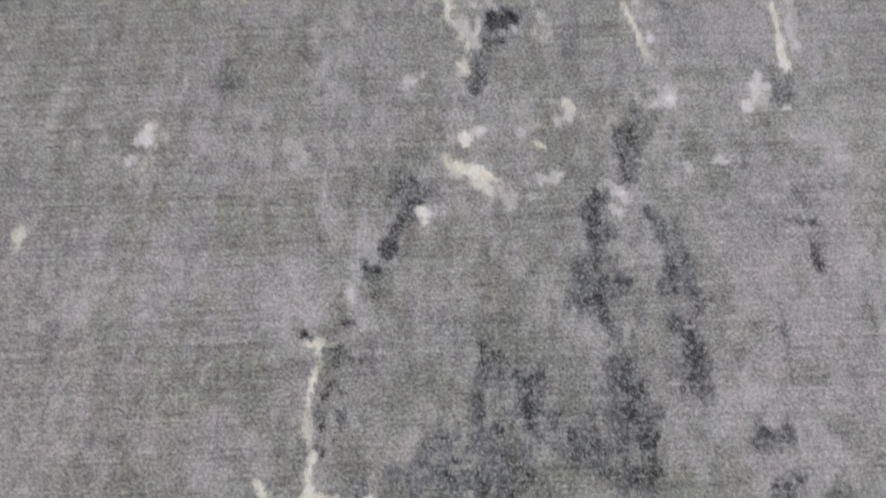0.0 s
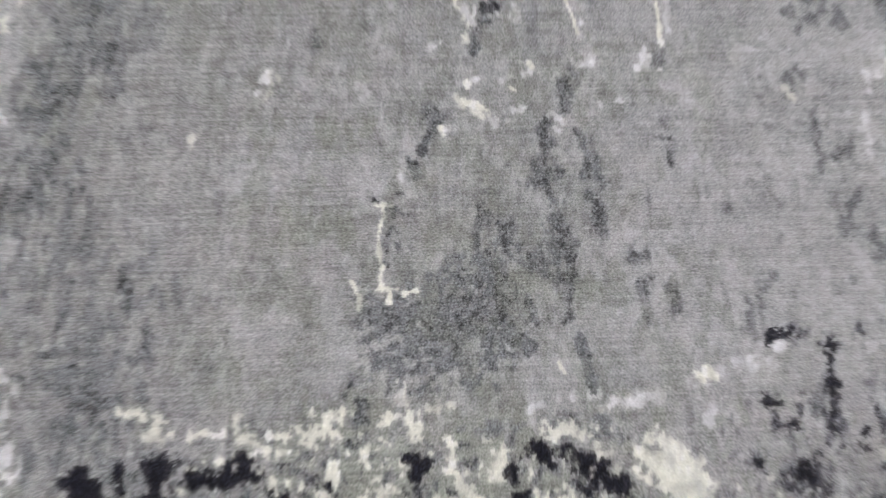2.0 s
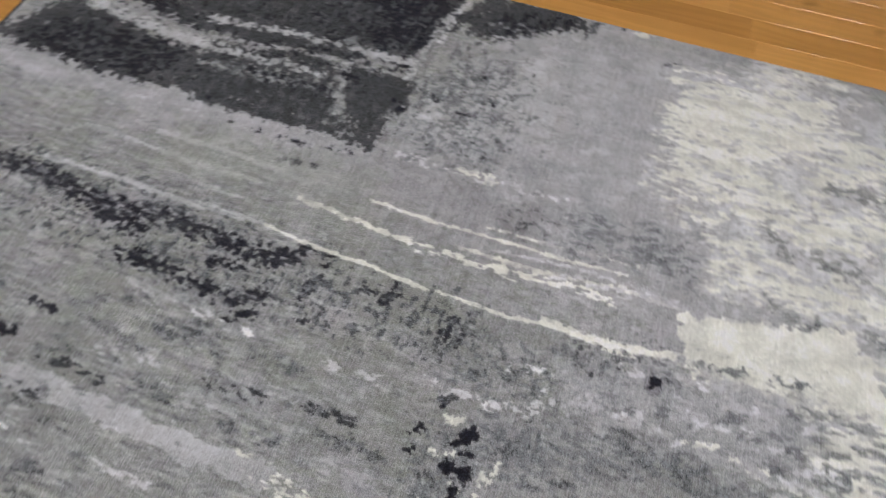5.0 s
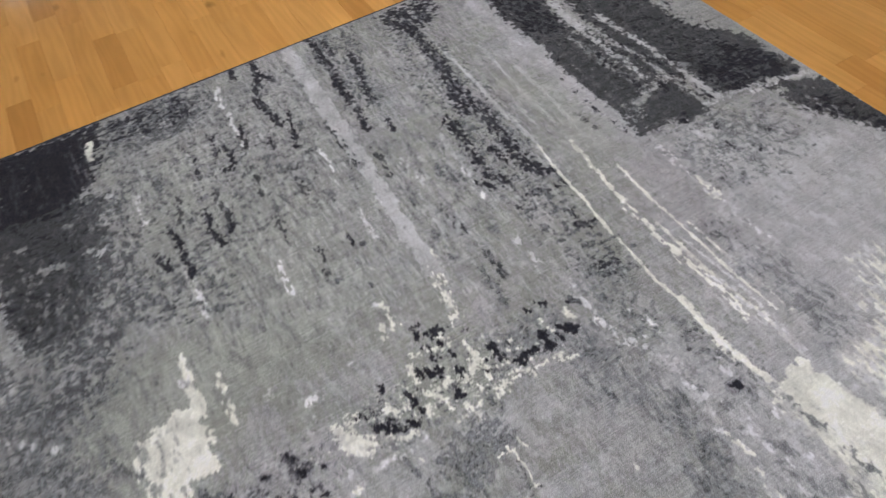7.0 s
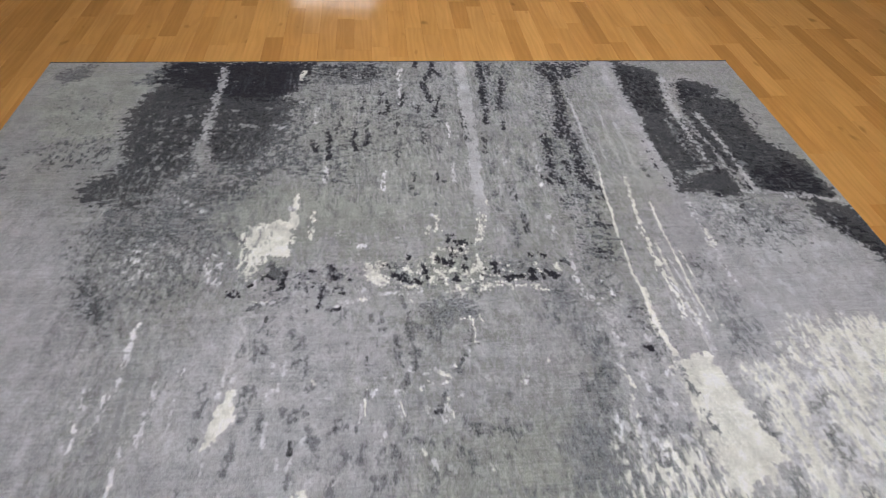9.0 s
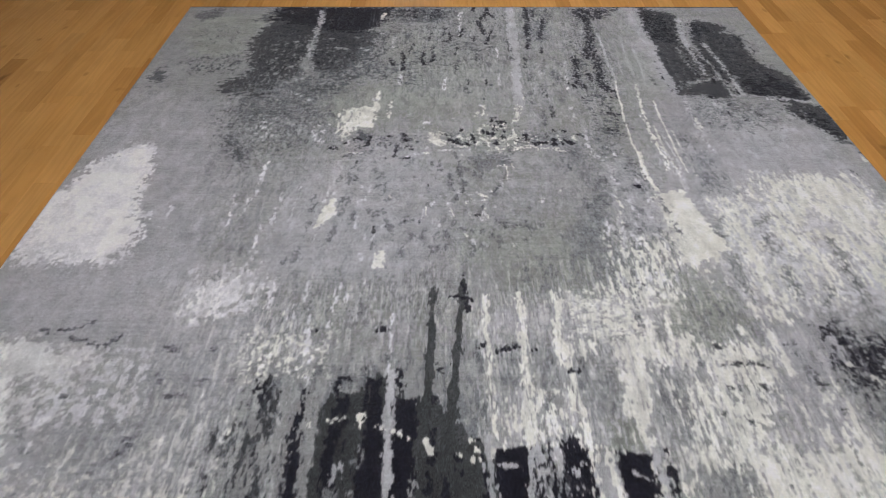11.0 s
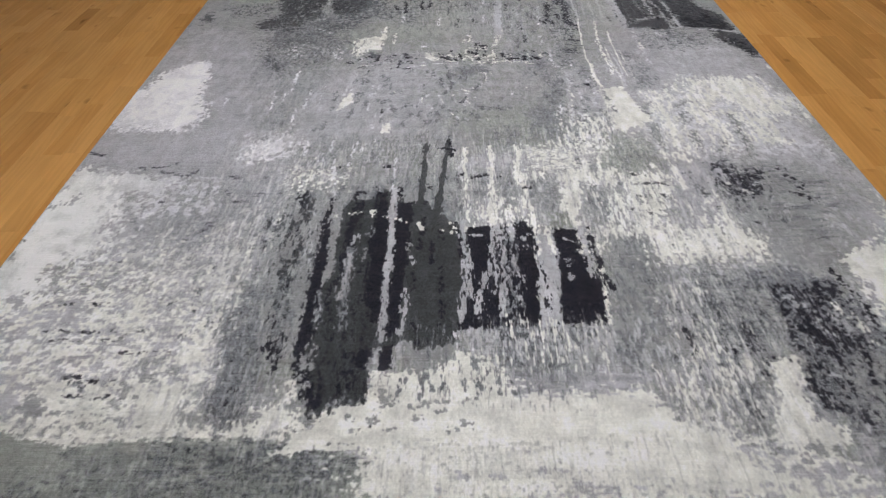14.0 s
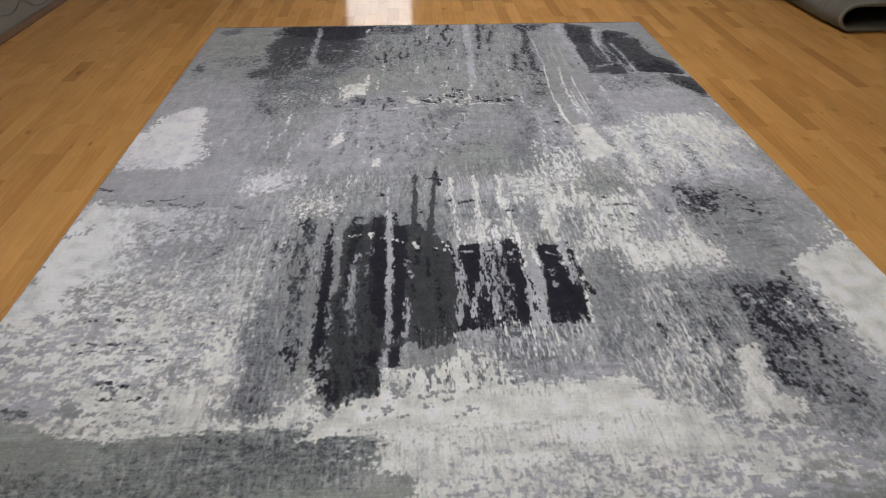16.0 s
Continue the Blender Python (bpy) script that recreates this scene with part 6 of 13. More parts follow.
trail(IVORY, (0.0083, 0.0084), 0.638, 1.800, 0.661, 1.652, 0.677, 1.521, 0.681, 1.403, rag=0.008, cover=0.88, cell=(0.009, 0.05), soft=0.15)
trail(IVORY, (0.0084, 0.0076), 0.746, 1.830, 0.755, 1.703, 0.775, 1.588, rag=0.008, cover=0.88, cell=(0.009, 0.05), soft=0.15)
trail(IVORY, (0.0067, 0.0080), 0.808, 1.833, 0.835, 1.706, rag=0.008, cover=0.88, cell=(0.009, 0.05), soft=0.15)
trail(IVORY, (0.0069, 0.0086), 0.769, 1.387, 0.765, 1.282, 0.769, 1.202, 0.770, 1.140, rag=0.008, cover=0.88, cell=(0.009, 0.05), soft=0.15)
trail(IVORY, (0.0058, 0.0052), 0.472, 1.514, 0.465, 1.377, 0.472, 1.257, rag=0.008, cover=0.88, cell=(0.009, 0.05), soft=0.15)
trail(IVORY, (0.0058, 0.0063), 0.502, 1.484, 0.500, 1.308, 0.503, 1.210, rag=0.008, cover=0.88, cell=(0.009, 0.05), soft=0.15)
trail(IVORY, (0.0049, 0.0048), 0.561, 1.771, 0.589, 1.697, rag=0.008, cover=0.88, cell=(0.009, 0.05), soft=0.15)
trail(IVORY, (0.0059, 0.0057), 0.611, 1.539, 0.642, 1.459, rag=0.008, cover=0.88, cell=(0.009, 0.05), soft=0.15)
trail(IVORY, (0.0038, 0.0050), 0.654, 1.230, 0.656, 1.169, rag=0.008, cover=0.88, cell=(0.009, 0.05), soft=0.15)
trail(IVORY, (0.0060, 0.0043), 0.443, 1.577, 0.438, 1.492, rag=0.008, cover=0.88, cell=(0.009, 0.05), soft=0.15)
trail(STEEL, (0.0056, 0.0065), 0.401, 1.422, 0.408, 1.339, 0.424, 1.272, rag=0.008, cover=0.75, cell=(0.008, 0.03), soft=0.2)
trail(STEEL, (0.0047, 0.0059), 0.389, 1.678, 0.379, 1.553, rag=0.008, cover=0.75, cell=(0.008, 0.03), soft=0.2)
trail(STEEL, (0.0058, 0.0056), 0.479, 1.483, 0.486, 1.434, rag=0.008, cover=0.75, cell=(0.008, 0.03), soft=0.2)
trail(STEEL, (0.0065, 0.0061), 0.667, 1.749, 0.677, 1.607, rag=0.008, cover=0.75, cell=(0.008, 0.03), soft=0.2)
trail(STEEL, (0.0047, 0.0046), 0.841, 1.682, 0.851, 1.591, rag=0.008, cover=0.75, cell=(0.008, 0.03), soft=0.2)
trail(STEEL, (0.0052, 0.0051), 0.158, 1.263, 0.161, 1.215, rag=0.008, cover=0.75, cell=(0.008, 0.03), soft=0.2)
trail(STEEL, (0.0043, 0.0042), 0.721, 1.462, 0.713, 1.385, rag=0.008, cover=0.75, cell=(0.008, 0.03), soft=0.2)
trail(COAL, 0.0043, 0.028, 1.468, 0.057, 1.479, rag=0.006, cover=0.75, cell=(0.016, 0.008))
trail(COAL, 0.0043, 0.057, 1.479, 0.088, 1.492, rag=0.006, cover=0.75, cell=(0.016, 0.008))
trail(COAL, 0.0058, 0.534, 1.485, 0.545, 1.476, rag=0.006, cover=0.75, cell=(0.016, 0.008))
trail(COAL, 0.0049, 0.537, 1.426, 0.577, 1.432, rag=0.006, cover=0.75, cell=(0.016, 0.008))
trail(COAL, 0.0056, 0.587, 1.426, 0.629, 1.427, rag=0.006, cover=0.75, cell=(0.016, 0.008))
trail(COAL, 0.0034, 0.524, 1.365, 0.570, 1.364, rag=0.006, cover=0.75, cell=(0.016, 0.008))
trail(COAL, 0.0033, 0.543, 1.279, 0.558, 1.276, rag=0.006, cover=0.75, cell=(0.016, 0.008))
trail(COAL, 0.0044, 0.695, 1.489, 0.729, 1.494, rag=0.006, cover=0.75, cell=(0.016, 0.008))
trail(COAL, 0.0042, 0.733, 1.423, 0.733, 1.393, rag=0.006, cover=0.75, cell=(0.016, 0.008))
trail(COAL, 0.0055, 0.730, 1.386, 0.735, 1.357, rag=0.006, cover=0.75, cell=(0.016, 0.008))
trail(COAL, 0.0035, 0.276, 1.418, 0.285, 1.405, rag=0.006, cover=0.75, cell=(0.016, 0.008))
trail(COAL, 0.0039, 0.410, 1.702, 0.413, 1.690, rag=0.006, cover=0.75, cell=(0.016, 0.008))
trail(COAL, 0.0033, 0.497, 1.299, 0.497, 1.291, rag=0.006, cover=0.75, cell=(0.016, 0.008))
trail(COAL, 0.0041, 0.607, 1.373, 0.611, 1.346, rag=0.006, cover=0.75, cell=(0.016, 0.008))
trail(COAL, 0.0040, 0.750, 1.315, 0.754, 1.302, rag=0.006, cover=0.75, cell=(0.016, 0.008))
trail(COAL, 0.0039, 0.834, 1.236, 0.852, 1.220, rag=0.006, cover=0.75, cell=(0.016, 0.008))
patch(LAV, -1.266, 1.777, -0.777, 1.844, -0.528, 1.740, -0.520, 1.350, -0.616, 0.903, -0.939, 1.018, rag=0.05, alpha=0.45)
patch(IVORY, -1.008, 1.128, -0.673, 1.198, -0.585, 0.901, -0.590, 0.633, -0.927, 0.650, rag=0.05, cover=0.22, cell=(0.016, 0.016), soft=0.25)
patch(LAV, -1.087, 1.078, -0.667, 1.168, -0.563, 0.631, -0.954, 0.651, rag=0.05, cover=0.28, cell=(0.024, 0.014), soft=0.3)
patch(IVORY, -1.340, 0.917, -1.060, 0.926, -0.934, 0.632, -1.183, 0.610, rag=0.05, cover=0.42, cell=(0.03, 0.018), soft=0.25)
patch(LAV, 1.231, 1.523, 1.457, 1.554, 1.417, 1.154, 1.343, 1.037, 1.116, 1.138, rag=0.04, alpha=0.65)
patch(IVORY, 1.302, 1.460, 1.401, 1.455, 1.345, 1.127, 1.205, 1.103, 1.182, 1.231, rag=0.04, cover=0.35, cell=(0.014, 0.03), soft=0.25)
patch(GREY, 0.908, 0.735, 1.043, 0.706, 1.012, 0.430, 0.844, 0.506, 0.818, 0.617, rag=0.03, cover=0.6, cell=(0.014, 0.018), soft=0.25)
patch(LAV, 0.963, 0.754, 1.036, 0.645, 1.033, 0.462, 0.949, 0.500, rag=0.03, cover=0.6, cell=(0.014, 0.018), soft=0.25)
patch(IVORY, 1.062, 1.104, 1.182, 1.160, 1.473, 1.183, 1.322, 0.714, 1.071, 0.365, 1.034, 0.549, 1.024, 0.662, 1.022, 0.762, 1.014, 0.893, rag=0.025, cell=(0.022, 0.022))
trail(LAV, 0.0105, 1.029, 0.970, 1.030, 0.819, 1.037, 0.696, 1.046, 0.567, rag=0.02, cover=0.55, cell=(0.014, 0.02))
trail(INK, 0.0058, 0.908, 0.735, 0.897, 0.652, rag=0.008, cover=0.8, cell=(0.012, 0.012))
trail(INK, 0.0056, 0.922, 0.651, 0.929, 0.611, rag=0.008, cover=0.8, cell=(0.012, 0.012))
trail(INK, 0.0056, 0.837, 0.655, 0.846, 0.615, rag=0.008, cover=0.8, cell=(0.012, 0.012))
trail(INK, 0.0041, 0.899, 0.556, 0.929, 0.536, rag=0.008, cover=0.8, cell=(0.012, 0.012))
trail(INK, 0.0058, 0.848, 0.738, 0.847, 0.675, rag=0.008, cover=0.8, cell=(0.012, 0.012))
trail(INK, 0.0042, 0.778, 0.638, 0.783, 0.603, rag=0.008, cover=0.8, cell=(0.012, 0.012))
trail(INK, 0.0040, 0.831, 0.560, 0.843, 0.530, rag=0.008, cover=0.8, cell=(0.012, 0.012))
trail(INK, 0.0060, 0.678, 0.818, 0.677, 0.747, rag=0.008, cover=0.8)
trail(COAL, 0.0090, -0.520, 1.350, -0.510, 1.221, rag=0.01, cover=0.65, cell=(0.008, 0.02))
trail(COAL, 0.0091, -0.476, 1.365, -0.475, 1.250, rag=0.01, cover=0.65, cell=(0.008, 0.02))
trail(COAL, 0.0066, -0.506, 1.131, -0.507, 0.996, rag=0.01, cover=0.65, cell=(0.008, 0.02))
trail(COAL, 0.0066, -0.467, 1.129, -0.468, 0.994, rag=0.01, cover=0.65, cell=(0.008, 0.02))
trail(COAL, 0.0061, -0.500, 0.945, -0.501, 0.851, rag=0.01, cover=0.65, cell=(0.008, 0.02))
# the pale figures again, over the soft ground
patch(FROST, -1.063, 2.329, -1.005, 2.205, -1.001, 2.016, -0.933, 1.881, -0.985, 1.767, -1.142, 1.803, -1.187, 1.785, -1.249, 1.835, -1.265, 2.065, -1.203, 2.086, -1.194, 2.223, -1.119, 2.304, rag=0.03, cell=(0.018, 0.022))
patch(FROST, -1.292, 2.041, -1.132, 2.079, -1.052, 1.782, -1.231, 1.753, rag=0.03, cover=0.45, cell=(0.02, 0.02))
patch(FROST, -0.741, 1.608, -0.679, 1.698, -0.559, 1.739, -0.532, 1.685, -0.594, 1.608, -0.698, 1.565, rag=0.03, cover=0.75, cell=(0.016, 0.022))
# long streaks
for yarn, share, fleck, depth in ((PEARL, 0.11, (0.007, 0.11), 0.55), (LEAD, 0.09, (0.007, 0.09), 0.5), (IVORY, 0.05, (0.008, 0.07), 0.7)):
    patch(yarn, -0.75, 0.45, 0.85, 0.45, 0.85, 1.75, 0.55, 1.85, -0.45, 1.82, -0.75, 1.6, rag=0.12, cover=share, cell=fleck, alpha=depth)
# the comb of black teeth
patch(IVORY, -0.227, 0.680, -0.094, 0.685, -0.026, 0.739, 0.015, 0.749, 0.042, 0.719, 0.094, 0.668, 0.202, 0.633, 0.372, 0.639, 0.422, 0.567, 0.447, 0.511, -0.390, 0.478, -0.339, 0.547, -0.290, 0.585, -0.231, 0.595, rag=0.02, cell=(0.03, 0.014))
patch(GREY, 0.416, 1.158, 0.490, 1.165, 0.524, 1.002, 0.483, 0.894, 0.512, 0.769, 0.487, 0.681, 0.430, 0.692, 0.380, 0.677, 0.295, 0.647, 0.203, 0.643, 0.203, 0.728, 0.222, 0.819, 0.341, 0.831, 0.385, 0.996, rag=0.03, cover=0.95, cell=(0.014, 0.03))
patch(STEEL, 0.416, 1.158, 0.490, 1.165, 0.524, 1.002, 0.483, 0.894, 0.497, 0.769, 0.430, 0.692, 0.326, 0.691, 0.385, 0.996, rag=0.03, cover=0.4, cell=(0.01, 0.03))
patch(SILVER, 0.239, 0.819, 0.472, 0.861, 0.481, 0.670, 0.215, 0.646, rag=0.03, cover=0.25, cell=(0.009, 0.04))
patch(SILVER, -0.025, 0.817, 0.353, 0.832, 0.338, 0.755, 0.215, 0.728, 0.071, 0.708, 0.001, 0.746, rag=0.02, cover=0.75, cell=(0.01, 0.03))
patch(STEEL, 0.025, 0.750, 0.233, 0.773, 0.217, 0.659, 0.103, 0.668, rag=0.02, cover=0.45, cell=(0.012, 0.022))
patch(LAV, 0.081, 0.681, 0.392, 0.680, 0.369, 0.626, 0.099, 0.616, rag=0.014, cover=0.7, cell=(0.04, 0.01))
patch(GREY, -0.142, 0.758, -0.021, 0.760, -0.028, 0.719, -0.082, 0.685, -0.133, 0.678, rag=0.014, cover=0.92, cell=(0.012, 0.02))
patch(GREY, -0.548, 1.433, -0.003, 1.485, -0.006, 1.161, -0.470, 1.038, rag=0.04, alpha=0.7)
patch(STEEL, -0.494, 1.408, -0.003, 1.485, 0.010, 1.230, -0.471, 1.120, rag=0.04, cover=0.4, cell=(0.01, 0.05))
patch(GREY, -0.518, 1.207, -0.405, 1.259, -0.388, 0.893, -0.445, 0.731, -0.469, 0.730, -0.495, 0.960, rag=0.03, cover=0.8, cell=(0.012, 0.04))
patch(STEEL, -0.500, 1.119, -0.420, 1.166, -0.408, 0.858, -0.445, 0.731, -0.478, 0.822, rag=0.02, cover=0.5, cell=(0.01, 0.03))
patch(IVORY, -0.565, 1.518, -0.360, 1.527, -0.363, 1.414, -0.537, 1.380, rag=0.03, cover=0.28, cell=(0.014, 0.014))
patch(STEEL, -0.149, 1.324, -0.048, 1.333, -0.012, 1.229, -0.024, 1.150, -0.142, 1.167, rag=0.02, cover=0.9, cell=(0.01, 0.03))
patch(ASH, -0.372, 1.103, -0.350, 1.310, -0.271, 1.344, -0.227, 1.316, -0.233, 1.088, -0.229, 0.899, -0.226, 0.740, -0.230, 0.600, -0.301, 0.595, -0.335, 0.556, -0.358, 0.623, -0.384, 0.701, -0.374, 0.826, -0.376, 0.947, rag=0.012, cover=0.97, cell=(0.012, 0.05))
patch(SLATE, -0.500, 1.119, -0.430, 1.177, -0.405, 0.858, -0.443, 0.724, -0.477, 0.806, rag=0.02, cover=0.5, cell=(0.009, 0.02))
patch(INK, 0.012, 1.207, 0.184, 1.237, 0.202, 1.170, 0.173, 0.826, 0.037, 0.818, 0.012, 0.826, rag=0.012, cover=0.68, cell=(0.008, 0.03))
patch(ASH, -0.377, 0.972, -0.234, 0.978, -0.231, 0.865, -0.229, 0.770, -0.233, 0.696, -0.230, 0.603, -0.301, 0.597, -0.304, 0.572, -0.335, 0.559, -0.355, 0.623, -0.365, 0.691, -0.359, 0.764, -0.362, 0.860, rag=0.014, cell=(0.012, 0.04))
patch(ASHL, -0.135, 1.223, -0.093, 1.211, -0.018, 1.157, -0.016, 1.057, -0.021, 0.908, -0.024, 0.760, -0.132, 0.754, -0.141, 0.804, -0.143, 0.903, -0.148, 1.012, -0.149, 1.134, rag=0.01, cell=(0.012, 0.04))
trail(SILVER, (0.0094, 0.0109), -0.433, 1.317, -0.434, 1.211, -0.430, 1.101, -0.430, 0.991, rag=0.008, cover=0.93, cell=(0.009, 0.04))
trail(GREY, (0.0095, 0.0081), -0.370, 1.322, -0.367, 1.168, -0.361, 1.042, -0.359, 0.975, rag=0.008, cover=0.8, cell=(0.009, 0.03))
trail(INK, (0.0155, 0.0168), -0.402, 1.279, -0.397, 1.167, -0.392, 1.082, -0.390, 0.998, -0.391, 0.942, -0.392, 0.884, -0.390, 0.818, -0.391, 0.755, -0.391, 0.701, -0.376, 0.674, -0.355, 0.634, -0.337, 0.596, rag=0.008, cover=0.93, cell=(0.009, 0.03))
trail(INK, (0.0161, 0.0165), -0.485, 1.377, -0.465, 1.300, -0.481, 1.204, rag=0.012, cover=0.7, cell=(0.009, 0.02))
trail(INK, 0.0070, -0.476, 1.209, -0.461, 1.038, -0.446, 0.890, rag=0.01, cover=0.55, cell=(0.009, 0.02))
trail(INK, 0.0157, -0.488, 1.103, -0.476, 0.999, -0.470, 0.921, -0.466, 0.852, -0.465, 0.788, -0.472, 0.742, rag=0.014, cover=0.66, cell=(0.009, 0.02))
trail(INK, 0.0060, -0.443, 0.808, -0.439, 0.731, -0.437, 0.681, rag=0.012, cover=0.55, cell=(0.01, 0.02))
trail(INK, 0.0078, -0.392, 1.339, -0.392, 1.264, rag=0.008, cover=0.85)
trail(INK, (0.0188, 0.0152), -0.300, 1.313, -0.307, 1.212, -0.309, 1.102, -0.312, 1.015, rag=0.008, cover=0.93, cell=(0.009, 0.04))
trail(INK, 0.0125, -0.335, 1.316, -0.266, 1.294, rag=0.01, cover=0.8, cell=(0.014, 0.014))
trail(INK, (0.0238, 0.0178), -0.232, 1.336, -0.238, 1.219, -0.234, 1.088, -0.232, 0.978, -0.236, 0.890, -0.235, 0.800, -0.238, 0.739, -0.240, 0.707, rag=0.008, cover=0.95, cell=(0.009, 0.04))
patch(INK, -0.205, 1.327, -0.143, 1.329, -0.154, 1.223, -0.157, 1.091, -0.160, 0.981, -0.165, 0.902, -0.169, 0.803, -0.173, 0.757, -0.171, 0.690, -0.204, 0.689, -0.203, 0.755, -0.201, 0.833, -0.202, 0.954, -0.205, 1.089, -0.205, 1.198, rag=0.007, cell=(0.01, 0.04))
trail(SLATE, 0.0144, -0.260, 1.402, -0.268, 1.314, rag=0.014, cover=0.7, cell=(0.009, 0.02))
trail(SLATE, 0.0096, -0.179, 1.406, -0.185, 1.338, rag=0.01, cover=0.75, cell=(0.009, 0.02))
patch(INK, 0.014, 1.207, 0.083, 1.217, 0.073, 1.081, 0.057, 1.048, 0.047, 1.005, 0.032, 1.008, 0.022, 1.099, rag=0.007, cell=(0.01, 0.03))
trail(INK, 0.0066, 0.025, 1.019, 0.025, 0.910, 0.015, 0.829, rag=0.008, cover=0.9)
patch(INK, 0.050, 0.990, 0.116, 1.023, 0.106, 0.913, 0.095, 0.826, 0.040, 0.818, 0.046, 0.911, rag=0.01, cover=0.95, cell=(0.01, 0.03))
patch(INK, 0.143, 1.235, 0.185, 1.237, 0.201, 1.170, 0.195, 1.066, 0.182, 0.916, 0.173, 0.826, 0.105, 0.823, 0.109, 0.913, 0.122, 1.023, 0.140, 1.125, rag=0.009, cover=0.97, cell=(0.01, 0.03))
patch(INK, 0.251, 1.206, 0.322, 1.197, 0.325, 1.112, 0.336, 1.048, 0.355, 1.003, 0.354, 0.923, 0.344, 0.836, 0.234, 0.826, 0.240, 0.919, 0.244, 1.028, rag=0.009, cell=(0.01, 0.03))
patch(SLATE, 0.047, 0.844, 0.344, 0.848, 0.318, 0.777, 0.062, 0.766, rag=0.02, cover=0.22, cell=(0.009, 0.03))
trail(ASH, (0.0081, 0.0138), -0.119, 1.675, -0.121, 1.509, -0.127, 1.371, -0.137, 1.251, rag=0.006, cover=0.96, cell=(0.009, 0.04))
trail(ASH, (0.0082, 0.0135), -0.043, 1.704, -0.052, 1.565, -0.064, 1.421, -0.075, 1.292, -0.084, 1.212, rag=0.006, cover=0.96, cell=(0.009, 0.04))
trail(INK, 0.0044, -0.075, 1.647, -0.018, 1.634, rag=0.005, cover=0.85, cell=(0.008, 0.014))
trail(INK, 0.0053, -0.040, 1.691, -0.033, 1.596, rag=0.005, cover=0.85, cell=(0.008, 0.014))
trail(INK, 0.0077, -0.243, 1.532, -0.231, 1.539, rag=0.005, cover=0.85, cell=(0.008, 0.014))
trail(INK, 0.0065, -0.314, 1.389, -0.298, 1.390, rag=0.005, cover=0.85, cell=(0.008, 0.014))
trail(INK, 0.0043, -0.402, 1.531, -0.392, 1.532, rag=0.005, cover=0.85, cell=(0.008, 0.014))
trail(INK, 0.0059, -0.009, 1.479, 0.001, 1.491, rag=0.005, cover=0.85, cell=(0.008, 0.014))
trail(INK, 0.0050, 0.027, 1.469, 0.091, 1.483, rag=0.005, cover=0.85, cell=(0.008, 0.014))
trail(INK, 0.0050, 0.111, 1.476, 0.124, 1.476, rag=0.005, cover=0.85, cell=(0.008, 0.014))
trail(INK, 0.0049, 0.191, 1.411, 0.207, 1.412, rag=0.005, cover=0.85, cell=(0.008, 0.014))
trail(INK, 0.0060, -0.039, 1.232, -0.027, 1.214, rag=0.005, cover=0.85, cell=(0.008, 0.014))
trail(INK, 0.0073, -0.018, 1.161, -0.009, 1.140, rag=0.005, cover=0.85, cell=(0.008, 0.014))
trail(INK, 0.0058, -0.102, 1.157, -0.094, 1.136, rag=0.005, cover=0.85, cell=(0.008, 0.014))
trail(INK, 0.0047, -0.138, 1.319, -0.126, 1.295, rag=0.005, cover=0.85, cell=(0.008, 0.014))
trail(INK, 0.0049, -0.101, 1.412, -0.091, 1.404, rag=0.005, cover=0.85, cell=(0.008, 0.014))
trail(INK, 0.0063, -0.115, 1.333, -0.101, 1.301, rag=0.005, cover=0.85, cell=(0.008, 0.014))
trail(INK, 0.0043, -0.072, 1.137, -0.067, 1.095, rag=0.005, cover=0.85, cell=(0.008, 0.014))
trail(INK, 0.0041, -0.056, 1.016, -0.052, 0.993, rag=0.005, cover=0.85, cell=(0.008, 0.014))
trail(INK, 0.0039, -0.049, 0.907, -0.046, 0.840, rag=0.005, cover=0.85, cell=(0.008, 0.014))
trail(INK, 0.0037, -0.123, 0.805, -0.113, 0.759, rag=0.005, cover=0.85, cell=(0.008, 0.014))
trail(INK, 0.0082, -0.281, 0.683, -0.267, 0.681, rag=0.005, cover=0.85, cell=(0.008, 0.014))
trail(INK, 0.0030, -0.270, 0.760, -0.260, 0.721, rag=0.005, cover=0.85, cell=(0.008, 0.014))
trail(INK, 0.0034, -0.286, 0.650, -0.286, 0.620, rag=0.005, cover=0.85, cell=(0.008, 0.014))
trail(INK, 0.0034, -0.264, 0.656, -0.265, 0.627, rag=0.005, cover=0.85, cell=(0.008, 0.014))
trail(INK, 0.0035, -0.334, 0.678, -0.321, 0.638, rag=0.005, cover=0.85, cell=(0.008, 0.014))
trail(INK, 0.0038, -0.339, 0.828, -0.329, 0.796, rag=0.005, cover=0.85, cell=(0.008, 0.014))
trail(INK, 0.0039, -0.260, 0.898, -0.258, 0.831, rag=0.005, cover=0.85, cell=(0.008, 0.014))
trail(INK, 0.0056, -0.321, 1.085, -0.319, 1.005, rag=0.005, cover=0.85, cell=(0.008, 0.014))
trail(INK, 0.0057, -0.367, 1.125, -0.366, 1.062, rag=0.005, cover=0.85, cell=(0.008, 0.014))
patch(INK, -0.373, 0.965, -0.238, 0.971, -0.227, 0.616, -0.337, 0.598, rag=0.02, cover=0.07, cell=(0.008, 0.03))
patch(INK, -0.145, 1.134, -0.021, 1.118, -0.026, 0.763, -0.127, 0.759, rag=0.02, cover=0.06, cell=(0.008, 0.03))
trail(PEARL, (0.0035, 0.0063), -0.217, 1.579, -0.216, 1.420, -0.211, 1.311, rag=0.006, cover=0.88, cell=(0.008, 0.025))
